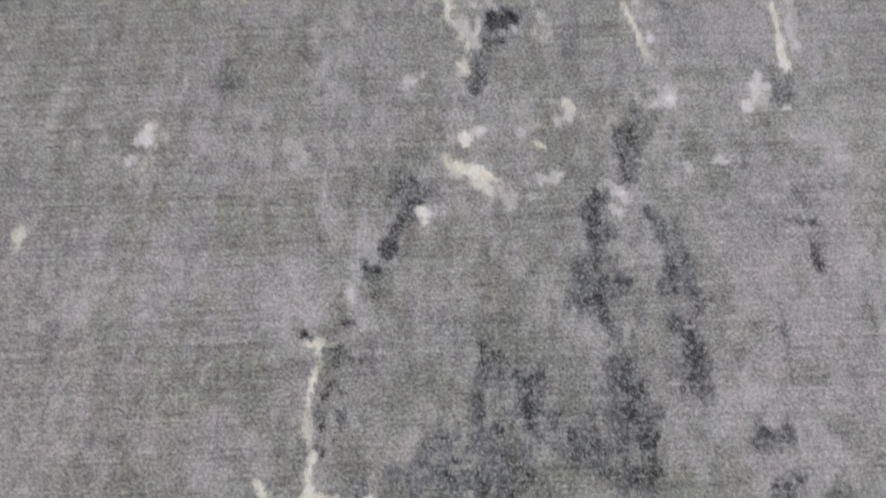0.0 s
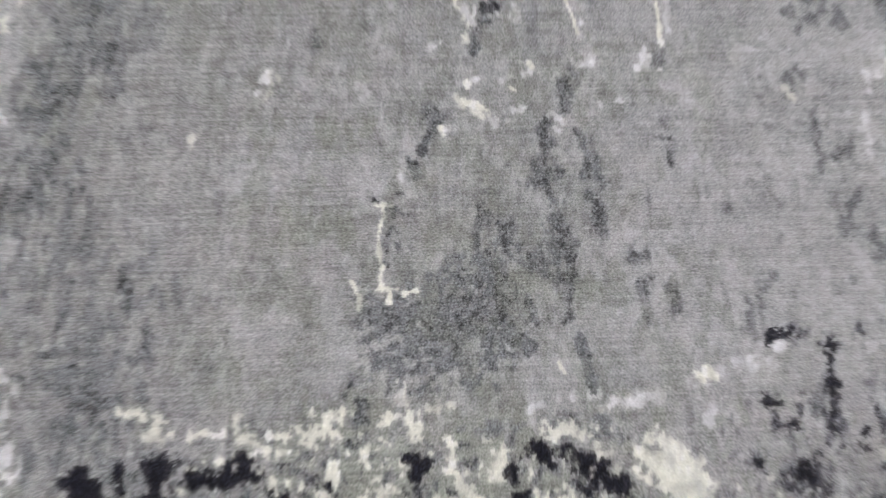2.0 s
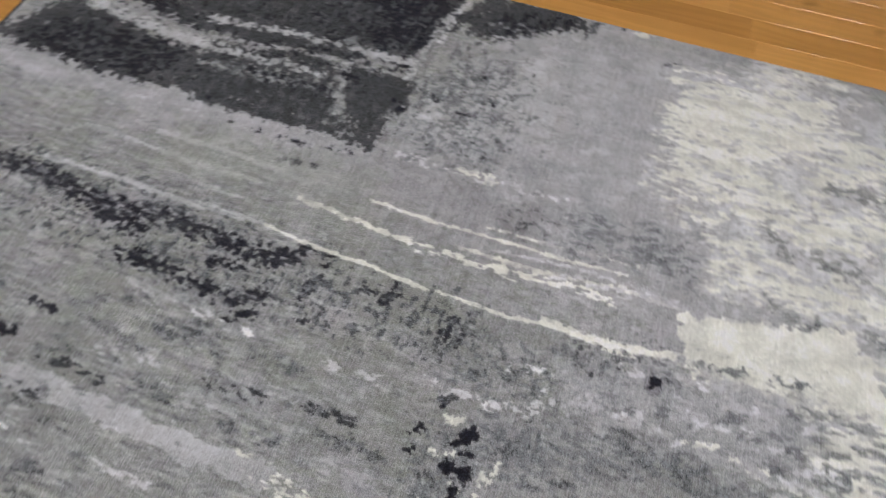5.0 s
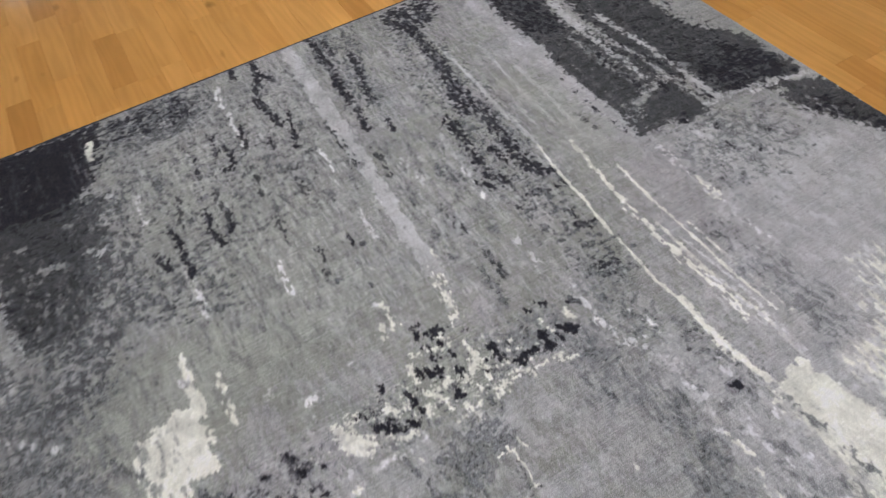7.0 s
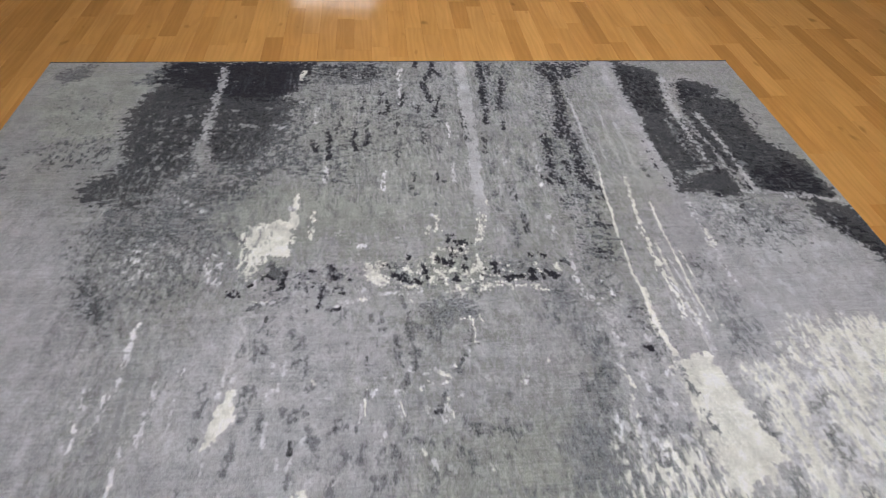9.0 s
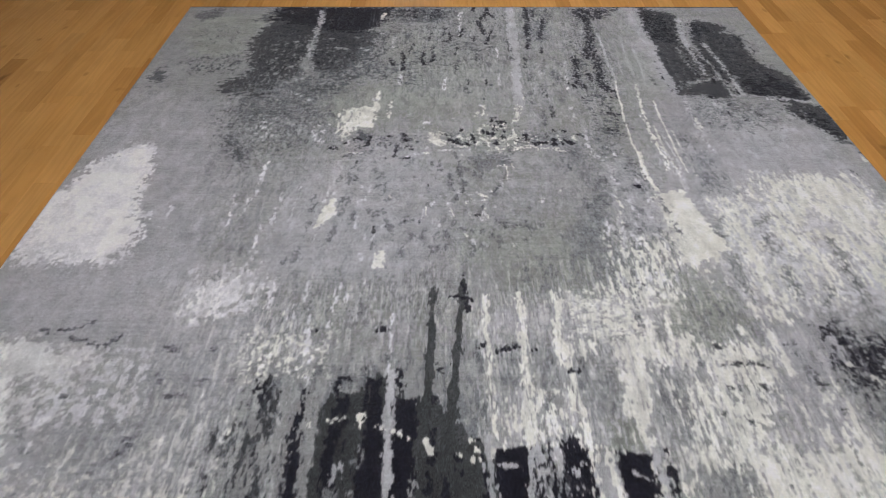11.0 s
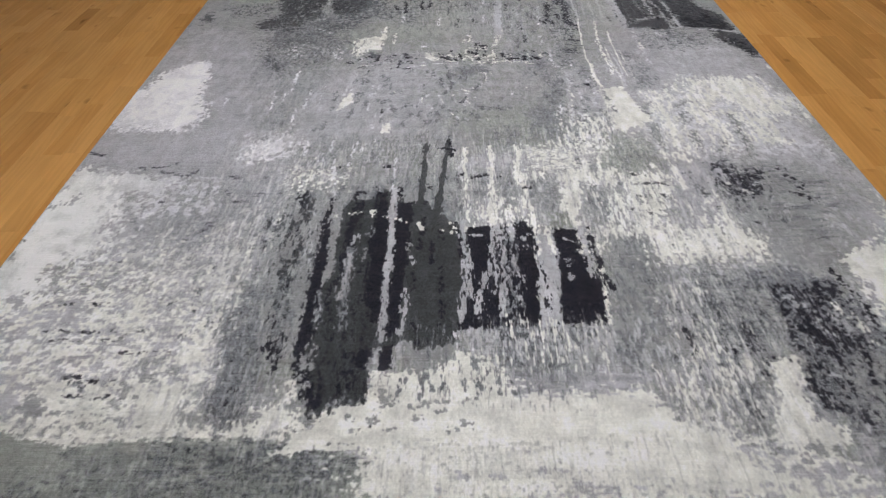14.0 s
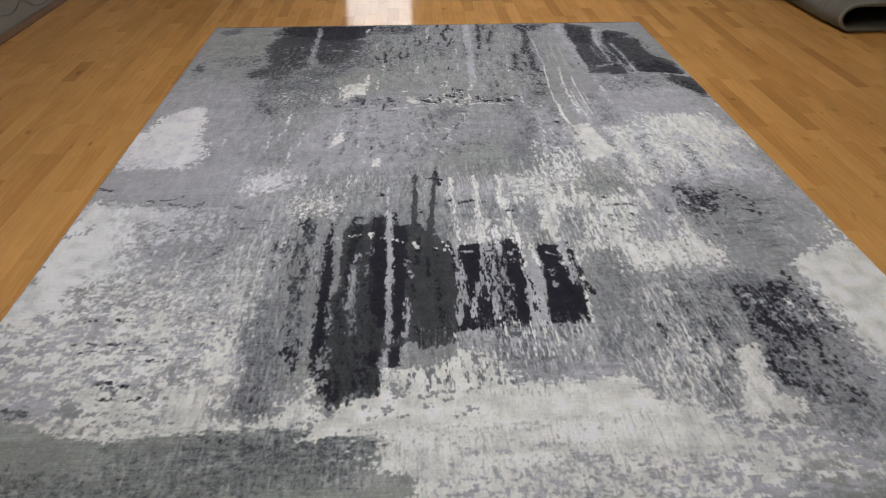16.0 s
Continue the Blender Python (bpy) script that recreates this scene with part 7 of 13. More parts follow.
trail(SILVER, (0.0079, 0.0071), -0.211, 1.329, -0.212, 1.216, -0.209, 1.085, -0.209, 0.979, -0.210, 0.897, -0.211, 0.814, -0.211, 0.737, -0.216, 0.708, rag=0.006, cover=0.88, cell=(0.008, 0.025))
trail(PEARL, (0.0046, 0.0055), -0.210, 1.267, -0.210, 1.131, -0.209, 1.010, rag=0.006, cover=0.6, cell=(0.008, 0.02))
trail(SILVER, (0.0053, 0.0059), -0.145, 1.232, -0.155, 1.129, -0.158, 1.027, -0.151, 0.952, -0.151, 0.865, -0.155, 0.800, -0.163, 0.739, -0.168, 0.702, rag=0.008, cover=0.82, cell=(0.008, 0.025))
trail(PEARL, 0.0050, -0.418, 1.598, -0.394, 1.380, rag=0.008, cover=0.7)
trail(SILVER, 0.0057, -0.303, 1.180, -0.303, 1.081, -0.299, 0.996, rag=0.008, cover=0.75, cell=(0.008, 0.02))
trail(SILVER, 0.0052, -0.367, 0.943, -0.367, 0.846, rag=0.008, cover=0.8, cell=(0.008, 0.02))
trail(SILVER, 0.0079, -0.304, 0.975, -0.303, 0.923, -0.304, 0.849, rag=0.01, cover=0.7, cell=(0.008, 0.02))
trail(PEARL, 0.0020, -0.346, 0.930, -0.292, 0.925, rag=0.003)
trail(GREY, 0.0120, -0.361, 0.749, -0.372, 0.702, rag=0.014, cover=0.85)
trail(GREY, 0.0072, -0.218, 0.755, -0.228, 0.688, rag=0.01, cover=0.7)
trail(SILVER, 0.0058, -0.444, 1.121, -0.441, 1.121, rag=0.006)
trail(SILVER, 0.0057, -0.448, 1.079, -0.445, 1.079, rag=0.006)
trail(SILVER, 0.0050, -0.357, 0.817, -0.355, 0.817, rag=0.006)
trail(SILVER, 0.0056, -0.233, 1.048, -0.230, 1.048, rag=0.006)
trail(SILVER, 0.0059, -0.294, 1.149, -0.291, 1.149, rag=0.006)
trail(SILVER, 0.0062, -0.284, 1.264, -0.281, 1.264, rag=0.006)
trail(SILVER, 0.0054, -0.429, 0.963, -0.426, 0.963, rag=0.006)
trail(IVORY, 0.0031, -0.220, 1.257, -0.164, 1.241, rag=0.004, cover=0.85)
trail(IVORY, 0.0031, -0.324, 1.282, -0.303, 1.285, rag=0.004)
trail(IVORY, 0.0060, -0.131, 1.219, -0.121, 1.197, rag=0.005, cover=0.85, cell=(0.008, 0.008))
trail(IVORY, 0.0053, -0.048, 1.241, -0.021, 1.205, -0.009, 1.186, rag=0.005, cover=0.85, cell=(0.008, 0.008))
trail(IVORY, 0.0045, -0.063, 1.195, -0.051, 1.186, rag=0.005, cover=0.85, cell=(0.008, 0.008))
trail(IVORY, 0.0045, -0.404, 1.212, -0.390, 1.199, rag=0.005, cover=0.85, cell=(0.008, 0.008))
trail(IVORY, 0.0038, -0.060, 0.820, -0.048, 0.814, rag=0.005, cover=0.85, cell=(0.008, 0.008))
trail(IVORY, 0.0044, 0.023, 1.174, 0.053, 1.177, rag=0.005, cover=0.85, cell=(0.008, 0.008))
trail(IVORY, 0.0084, 0.283, 1.077, 0.288, 1.054, rag=0.005, cover=0.85, cell=(0.008, 0.008))
trail(IVORY, 0.0059, 0.274, 1.158, 0.283, 1.158, rag=0.005, cover=0.85, cell=(0.008, 0.008))
trail(IVORY, 0.0058, 0.164, 1.130, 0.175, 1.122, rag=0.005, cover=0.85, cell=(0.008, 0.008))
trail(IVORY, 0.0055, 0.282, 1.015, 0.289, 1.007, rag=0.005, cover=0.85, cell=(0.008, 0.008))
trail(IVORY, (0.0036, 0.0059), 0.010, 1.648, 0.010, 1.458, 0.013, 1.321, 0.002, 1.162, rag=0.008, cover=0.8, cell=(0.009, 0.04))
trail(INK, 0.0047, -0.009, 1.161, -0.013, 0.980, -0.019, 0.825, rag=0.006, cover=0.7, cell=(0.008, 0.02))
trail(SILVER, (0.0059, 0.0050), 0.003, 1.166, 0.009, 1.058, -0.003, 0.980, -0.012, 0.905, -0.000, 0.818, rag=0.008, cover=0.75, cell=(0.009, 0.03))
trail(PEARL, 0.0041, 0.002, 1.140, -0.005, 1.018, 0.006, 0.909, rag=0.006, cover=0.6, cell=(0.008, 0.02))
trail(IVORY, (0.0053, 0.0090), 0.097, 1.652, 0.093, 1.461, 0.091, 1.324, 0.083, 1.219, rag=0.012, cover=0.85, cell=(0.01, 0.04))
trail(SILVER, 0.0069, 0.090, 1.210, 0.101, 1.144, 0.090, 1.057, 0.070, 0.983, 0.043, 0.911, 0.033, 0.819, rag=0.01, cover=0.8, cell=(0.009, 0.03))
patch(SILVER, 0.081, 1.210, 0.141, 1.208, 0.143, 1.104, 0.120, 0.986, 0.109, 0.913, 0.103, 0.985, 0.082, 1.022, rag=0.01, cover=0.42, cell=(0.008, 0.03))
patch(INK, 0.083, 1.198, 0.141, 1.168, 0.114, 0.985, 0.083, 1.041, rag=0.01, cover=0.3, cell=(0.008, 0.02))
trail(IVORY, (0.0062, 0.0072), 0.188, 1.656, 0.175, 1.487, 0.188, 1.379, 0.189, 1.280, 0.204, 1.188, 0.238, 1.104, rag=0.012, cover=0.85, cell=(0.01, 0.04))
trail(PEARL, 0.0074, 0.134, 1.216, 0.152, 1.121, rag=0.008, cover=0.8)
patch(SILVER, 0.204, 1.175, 0.250, 1.151, 0.254, 1.068, 0.242, 0.919, 0.231, 0.816, 0.186, 0.814, 0.195, 0.989, rag=0.01, cover=0.92, cell=(0.009, 0.04))
trail(PEARL, 0.0041, 0.215, 1.149, 0.208, 0.989, 0.205, 0.850, rag=0.008, cover=0.7, cell=(0.008, 0.03))
trail(INK, 0.0033, 0.227, 0.990, 0.216, 0.918, 0.213, 0.850, rag=0.006, cover=0.6)
trail(IVORY, 0.0043, 0.316, 1.184, 0.320, 1.116, 0.343, 1.100, rag=0.005, cover=0.9)
trail(STEEL, 0.0071, 0.333, 1.165, 0.356, 1.092, 0.358, 0.995, rag=0.008, cover=0.7, cell=(0.008, 0.02))
trail(IVORY, 0.0047, 0.372, 1.134, 0.366, 1.034, 0.359, 0.973, 0.351, 0.903, 0.348, 0.833, rag=0.006, cover=0.85, cell=(0.008, 0.02))
trail(SILVER, 0.0053, 0.259, 0.919, 0.262, 0.919, rag=0.006, cover=0.8)
trail(SILVER, 0.0052, 0.265, 0.889, 0.268, 0.889, rag=0.006, cover=0.8)
trail(SILVER, 0.0052, 0.312, 0.894, 0.315, 0.894, rag=0.006, cover=0.8)
trail(SILVER, 0.0052, 0.282, 0.917, 0.285, 0.917, rag=0.006, cover=0.8)
trail(SILVER, 0.0051, 0.288, 0.853, 0.290, 0.853, rag=0.006, cover=0.8)
trail(SILVER, 0.0052, 0.118, 0.880, 0.120, 0.880, rag=0.006, cover=0.8)
trail(SILVER, 0.0052, 0.139, 0.897, 0.141, 0.897, rag=0.006, cover=0.8)
trail(SILVER, 0.0053, 0.083, 0.948, 0.086, 0.948, rag=0.006, cover=0.8)
patch(SILVER, 0.249, 0.936, 0.295, 0.938, 0.265, 0.828, 0.240, 0.827, rag=0.012, cover=0.35, cell=(0.008, 0.012))
trail(PEARL, 0.0049, -0.028, 0.824, -0.021, 0.748, rag=0.01, cover=0.6, cell=(0.009, 0.03))
trail(PEARL, 0.0037, 0.002, 0.818, 0.006, 0.749, rag=0.01, cover=0.6, cell=(0.009, 0.03))
patch(GREY, -0.569, 1.267, -0.403, 1.362, -0.388, 1.205, -0.393, 1.036, -0.398, 0.947, -0.407, 0.789, -0.471, 0.784, -0.528, 1.026, rag=0.03, cover=0.75, cell=(0.01, 0.05))
patch(SLATE, -0.550, 1.249, -0.438, 1.318, -0.413, 1.132, -0.411, 1.004, -0.469, 0.941, -0.521, 1.090, rag=0.02, cover=0.3, cell=(0.008, 0.03))
patch(STEEL, -0.524, 0.966, -0.405, 0.975, -0.385, 0.790, -0.482, 0.783, rag=0.03, cover=0.5, cell=(0.01, 0.04))
patch(GREY, -0.465, 1.046, -0.411, 1.050, -0.395, 0.906, -0.396, 0.789, -0.412, 0.788, -0.439, 0.944, rag=0.012, cover=0.8, cell=(0.01, 0.05))
trail(COAL, 0.0086, -0.473, 1.389, -0.471, 1.336, -0.476, 1.294, rag=0.008, cover=0.8, cell=(0.008, 0.02))
trail(COAL, 0.0110, -0.460, 1.276, -0.465, 1.233, rag=0.008, cover=0.8, cell=(0.008, 0.02))
trail(COAL, 0.0068, -0.492, 1.244, -0.492, 1.212, rag=0.008, cover=0.8, cell=(0.008, 0.02))
trail(COAL, 0.0066, -0.497, 1.178, -0.497, 1.140, rag=0.008, cover=0.8, cell=(0.008, 0.02))
trail(COAL, 0.0052, -0.453, 1.164, -0.453, 1.121, rag=0.008, cover=0.8, cell=(0.008, 0.02))
trail(COAL, 0.0051, -0.461, 1.112, -0.458, 1.047, rag=0.008, cover=0.8, cell=(0.008, 0.02))
trail(COAL, 0.0062, -0.477, 1.061, -0.475, 1.014, rag=0.008, cover=0.8, cell=(0.008, 0.02))
trail(COAL, 0.0073, -0.490, 1.021, -0.462, 1.012, rag=0.008, cover=0.8, cell=(0.008, 0.02))
trail(COAL, 0.0061, -0.486, 0.998, -0.459, 0.997, rag=0.008, cover=0.8, cell=(0.008, 0.02))
trail(COAL, 0.0046, -0.471, 0.927, -0.474, 0.906, rag=0.008, cover=0.8, cell=(0.008, 0.02))
trail(COAL, 0.0045, -0.447, 0.882, -0.446, 0.856, rag=0.008, cover=0.8, cell=(0.008, 0.02))
trail(COAL, 0.0055, -0.520, 1.271, -0.534, 1.241, rag=0.008, cover=0.8, cell=(0.008, 0.02))
trail(COAL, 0.0060, -0.484, 0.976, -0.472, 0.963, rag=0.008, cover=0.8, cell=(0.008, 0.02))
trail(COAL, 0.0057, -0.454, 1.358, -0.453, 1.306, rag=0.008, cover=0.8, cell=(0.008, 0.02))
trail(COAL, 0.0041, -0.566, 1.258, -0.564, 1.210, rag=0.008, cover=0.8, cell=(0.008, 0.02))
patch(ASH, -0.356, 1.136, -0.353, 1.208, -0.352, 1.284, -0.342, 1.346, -0.272, 1.362, -0.233, 1.408, -0.126, 1.342, -0.024, 1.233, 0.014, 1.165, 0.008, 1.035, -0.007, 0.817, -0.326, 0.718, -0.364, 0.792, -0.368, 0.949, -0.362, 1.008, rag=0.008, cell=(0.01, 0.05))
patch(GREY, -0.212, 1.421, -0.148, 1.426, -0.146, 1.330, -0.188, 1.321, rag=0.012, cover=0.8, cell=(0.009, 0.03))
trail(INK, (0.0101, 0.0161), -0.390, 1.353, -0.388, 1.281, -0.390, 1.205, -0.387, 1.117, -0.386, 1.036, -0.389, 0.969, -0.389, 0.906, -0.388, 0.841, -0.385, 0.781, rag=0.006, cover=0.97, cell=(0.008, 0.03))
trail(INK, (0.0060, 0.0077), -0.379, 0.969, -0.380, 0.893, -0.383, 0.829, rag=0.01, cover=0.7, cell=(0.008, 0.03))
trail(GREY, (0.0098, 0.0109), -0.363, 1.283, -0.365, 1.198, -0.362, 1.119, -0.359, 1.038, -0.364, 1.004, rag=0.007, cover=0.92, cell=(0.008, 0.04))
trail(GREY, (0.0072, 0.0081), -0.386, 1.363, -0.383, 1.282, -0.380, 1.224, rag=0.01, cover=0.85, cell=(0.008, 0.03))
trail(STEEL, (0.0059, 0.0088), -0.371, 0.942, -0.368, 0.894, -0.361, 0.831, rag=0.012, cover=0.6, cell=(0.008, 0.03))
trail(INK, (0.0171, 0.0150), -0.310, 1.328, -0.318, 1.248, -0.318, 1.192, -0.320, 1.122, -0.324, 1.057, rag=0.01, cover=0.9, cell=(0.008, 0.03))
trail(SILVER, 0.0079, -0.302, 1.176, -0.307, 1.140, rag=0.008, cover=0.8, cell=(0.008, 0.02))
trail(STEEL, (0.0090, 0.0150), -0.310, 1.123, -0.309, 1.074, -0.311, 1.011, -0.316, 0.967, -0.311, 0.912, rag=0.01, cover=0.9, cell=(0.008, 0.03))
trail(LAV, (0.0065, 0.0093), -0.310, 1.123, -0.309, 1.074, -0.311, 1.011, -0.316, 0.967, -0.313, 0.925, rag=0.01, cover=0.6, cell=(0.008, 0.03))
trail(STEEL, 0.0090, -0.306, 0.912, -0.304, 0.860, -0.302, 0.823, rag=0.012, cover=0.7, cell=(0.008, 0.02))
patch(INK, -0.260, 1.384, -0.228, 1.387, -0.205, 1.219, -0.200, 1.050, -0.201, 0.933, -0.207, 0.842, -0.236, 0.840, -0.257, 0.957, -0.257, 1.062, -0.271, 1.143, -0.258, 1.253, rag=0.01, cover=0.96, cell=(0.01, 0.04))
patch(INK, -0.202, 1.336, -0.146, 1.341, -0.151, 1.261, -0.151, 1.152, -0.157, 1.069, -0.157, 0.965, -0.161, 0.858, -0.160, 0.797, -0.190, 0.795, -0.196, 0.907, -0.197, 1.020, -0.200, 1.148, -0.201, 1.257, rag=0.008, cell=(0.01, 0.04))
trail(ASH, 0.0078, -0.277, 1.232, -0.271, 1.126, -0.265, 1.045, rag=0.01, cover=0.8, cell=(0.008, 0.03))
trail(STEEL, 0.0067, -0.262, 1.215, -0.267, 1.175, rag=0.01, cover=0.7)
trail(GREY, 0.0064, -0.272, 1.117, -0.269, 1.077, rag=0.01, cover=0.6)
trail(SILVER, (0.0103, 0.0096), -0.209, 1.410, -0.210, 1.295, -0.206, 1.201, -0.204, 1.131, -0.205, 1.050, -0.204, 0.975, -0.203, 0.906, -0.204, 0.854, -0.204, 0.782, rag=0.005, cover=0.97, cell=(0.008, 0.05))
trail(LAV, 0.0042, -0.198, 1.411, -0.200, 1.306, -0.202, 1.219, rag=0.006, cover=0.7, cell=(0.008, 0.03))
trail(SILVER, 0.0068, -0.152, 0.954, -0.152, 0.917, -0.154, 0.871, -0.157, 0.809, rag=0.008, cover=0.85, cell=(0.008, 0.03))
trail(GREY, 0.0064, -0.152, 1.135, -0.156, 1.115, rag=0.006, cover=0.9)
trail(SILVER, 0.0038, -0.143, 1.078, -0.138, 1.055, rag=0.006, cover=0.8)
trail(INK, 0.0049, -0.331, 1.040, -0.334, 0.973, rag=0.006, cover=0.85, cell=(0.008, 0.016))
trail(INK, 0.0036, -0.347, 0.979, -0.346, 0.936, rag=0.006, cover=0.85, cell=(0.008, 0.016))
trail(INK, 0.0033, -0.297, 0.848, -0.304, 0.835, rag=0.006, cover=0.85, cell=(0.008, 0.016))
trail(INK, 0.0046, -0.272, 0.925, -0.270, 0.901, rag=0.006, cover=0.85, cell=(0.008, 0.016))
trail(INK, 0.0049, -0.276, 1.045, -0.279, 1.026, rag=0.006, cover=0.85, cell=(0.008, 0.016))
trail(INK, 0.0034, -0.276, 0.868, -0.277, 0.849, rag=0.006, cover=0.85, cell=(0.008, 0.016))
trail(INK, 0.0034, -0.350, 0.922, -0.345, 0.883, rag=0.006, cover=0.85, cell=(0.008, 0.016))
trail(INK, 0.0067, -0.113, 1.254, -0.116, 1.181, rag=0.006, cover=0.85, cell=(0.008, 0.016))
trail(INK, 0.0052, -0.122, 1.154, -0.125, 1.120, rag=0.006, cover=0.85, cell=(0.008, 0.016))
trail(INK, 0.0064, -0.088, 1.157, -0.089, 1.059, rag=0.006, cover=0.85, cell=(0.008, 0.016))
trail(INK, 0.0036, -0.063, 1.038, -0.062, 0.944, rag=0.006, cover=0.85, cell=(0.008, 0.016))
trail(INK, 0.0034, -0.059, 0.917, -0.059, 0.853, rag=0.006, cover=0.85, cell=(0.008, 0.016))
trail(INK, 0.0036, -0.137, 1.032, -0.133, 0.952, rag=0.006, cover=0.85, cell=(0.008, 0.016))
trail(INK, 0.0053, -0.069, 1.194, -0.060, 1.159, rag=0.006, cover=0.85, cell=(0.008, 0.016))
trail(INK, 0.0053, -0.027, 1.233, -0.015, 1.163, rag=0.006, cover=0.85, cell=(0.008, 0.016))
trail(INK, 0.0064, -0.013, 1.163, -0.007, 1.081, rag=0.006, cover=0.85, cell=(0.008, 0.016))
trail(INK, 0.0044, -0.134, 0.829, -0.121, 0.812, rag=0.006, cover=0.85, cell=(0.008, 0.016))
trail(INK, 0.0073, -0.326, 1.385, -0.322, 1.356, rag=0.006, cover=0.85, cell=(0.008, 0.016))
trail(INK, 0.0058, -0.192, 1.411, -0.190, 1.358, rag=0.006, cover=0.85, cell=(0.008, 0.016))
trail(INK, 0.0044, -0.107, 1.429, -0.098, 1.419, rag=0.006, cover=0.85, cell=(0.008, 0.016))
trail(INK, 0.0044, -0.062, 0.828, -0.051, 0.817, rag=0.006, cover=0.85, cell=(0.008, 0.016))
trail(INK, 0.0041, -0.150, 1.280, -0.158, 1.241, rag=0.006, cover=0.85, cell=(0.008, 0.016))
trail(IVORY, 0.0056, -0.332, 1.282, -0.304, 1.284, rag=0.006, cover=0.8, cell=(0.01, 0.008))
trail(IVORY, 0.0056, -0.266, 1.291, -0.268, 1.261, rag=0.006, cover=0.85)
trail(IVORY, 0.0048, -0.229, 1.266, -0.203, 1.257, -0.166, 1.241, rag=0.005, cover=0.8, cell=(0.008, 0.008))
trail(IVORY, 0.0067, -0.126, 1.231, -0.117, 1.204, rag=0.006, cover=0.9)
trail(IVORY, 0.0047, -0.403, 1.208, -0.401, 1.208, rag=0.005, cover=0.85)
trail(IVORY, 0.0049, -0.368, 1.271, -0.365, 1.271, rag=0.005, cover=0.85)
trail(IVORY, 0.0047, -0.062, 1.198, -0.060, 1.198, rag=0.005, cover=0.85)
trail(IVORY, 0.0047, -0.039, 1.232, -0.036, 1.232, rag=0.005, cover=0.85)
trail(IVORY, 0.0047, -0.028, 1.211, -0.025, 1.211, rag=0.005, cover=0.85)
trail(IVORY, 0.0047, -0.017, 1.190, -0.014, 1.190, rag=0.005, cover=0.85)
trail(IVORY, 0.0047, -0.035, 1.189, -0.033, 1.189, rag=0.005, cover=0.85)
patch(INK, 0.011, 1.200, 0.073, 1.215, 0.071, 1.086, 0.052, 1.024, 0.032, 0.923, 0.023, 0.820, -0.016, 0.817, -0.010, 0.920, 0.003, 1.035, 0.006, 1.147, rag=0.008, cell=(0.01, 0.03))
patch(INK, 0.053, 1.085, 0.078, 1.071, 0.101, 1.154, 0.147, 1.175, 0.152, 1.210, 0.187, 1.210, 0.192, 1.096, 0.194, 1.019, 0.177, 0.831, 0.020, 0.819, 0.039, 0.979, rag=0.008, cover=0.92, cell=(0.01, 0.03))
patch(INK, 0.253, 1.208, 0.321, 1.202, 0.318, 1.121, 0.325, 1.059, 0.332, 1.001, 0.336, 0.932, 0.336, 0.842, 0.226, 0.834, 0.247, 0.994, 0.252, 1.100, rag=0.008, cell=(0.01, 0.03))
trail(INK, (0.0053, 0.0094), 0.354, 1.208, 0.354, 1.124, 0.356, 1.069, 0.360, 1.010, 0.373, 0.959, rag=0.008, cover=0.85, cell=(0.008, 0.03))
patch(STEEL, 0.101, 1.171, 0.141, 1.174, 0.146, 0.987, 0.134, 0.828, 0.079, 0.824, 0.088, 1.011, rag=0.012, cover=0.34, cell=(0.008, 0.03))
trail(SILVER, (0.0095, 0.0066), -0.002, 1.235, 0.001, 1.147, 0.003, 1.066, -0.001, 0.976, -0.008, 0.905, -0.012, 0.844, rag=0.007, cover=0.9, cell=(0.008, 0.04))
trail(SILVER, 0.0061, 0.011, 1.122, 0.016, 1.036, 0.015, 0.922, rag=0.007, cover=0.85, cell=(0.008, 0.03))
trail(SILVER, (0.0067, 0.0090), 0.080, 1.205, 0.075, 1.136, 0.073, 1.071, 0.056, 1.009, 0.041, 0.951, 0.028, 0.871, rag=0.008, cover=0.9, cell=(0.008, 0.03))
trail(SILVER, (0.0054, 0.0089), 0.095, 1.242, 0.102, 1.154, 0.106, 1.089, 0.108, 1.028, 0.096, 0.942, 0.090, 0.863, rag=0.008, cover=0.85, cell=(0.008, 0.025))
trail(SILVER, (0.0067, 0.0052), 0.134, 1.209, 0.137, 1.140, rag=0.008, cover=0.8, cell=(0.008, 0.03))
trail(SILVER, 0.0066, 0.161, 1.215, 0.165, 1.163, rag=0.006, cover=0.85)
trail(SILVER, 0.0049, 0.128, 1.083, 0.128, 1.044, 0.138, 1.008, rag=0.008, cover=0.8, cell=(0.008, 0.02))
trail(SILVER, 0.0047, 0.119, 0.978, 0.125, 0.944, 0.136, 0.915, rag=0.008, cover=0.75, cell=(0.008, 0.02))
trail(SILVER, 0.0048, 0.082, 1.041, 0.082, 0.997, 0.075, 0.940, rag=0.006, cover=0.75, cell=(0.008, 0.02))
trail(SILVER, 0.0059, 0.157, 1.002, 0.155, 0.957, rag=0.006, cover=0.85)
patch(SILVER, 0.213, 1.180, 0.247, 1.183, 0.248, 1.084, 0.240, 0.966, 0.228, 0.834, 0.182, 0.831, 0.198, 0.963, 0.198, 1.080, rag=0.01, cover=0.96, cell=(0.009, 0.05))
patch(LAV, 0.216, 1.180, 0.250, 1.183, 0.247, 1.053, 0.225, 1.036, rag=0.01, cover=0.5, cell=(0.008, 0.03))
trail(IVORY, (0.0080, 0.0051), 0.232, 1.213, 0.237, 1.165, 0.245, 1.100, rag=0.01, cover=0.8, cell=(0.008, 0.03))
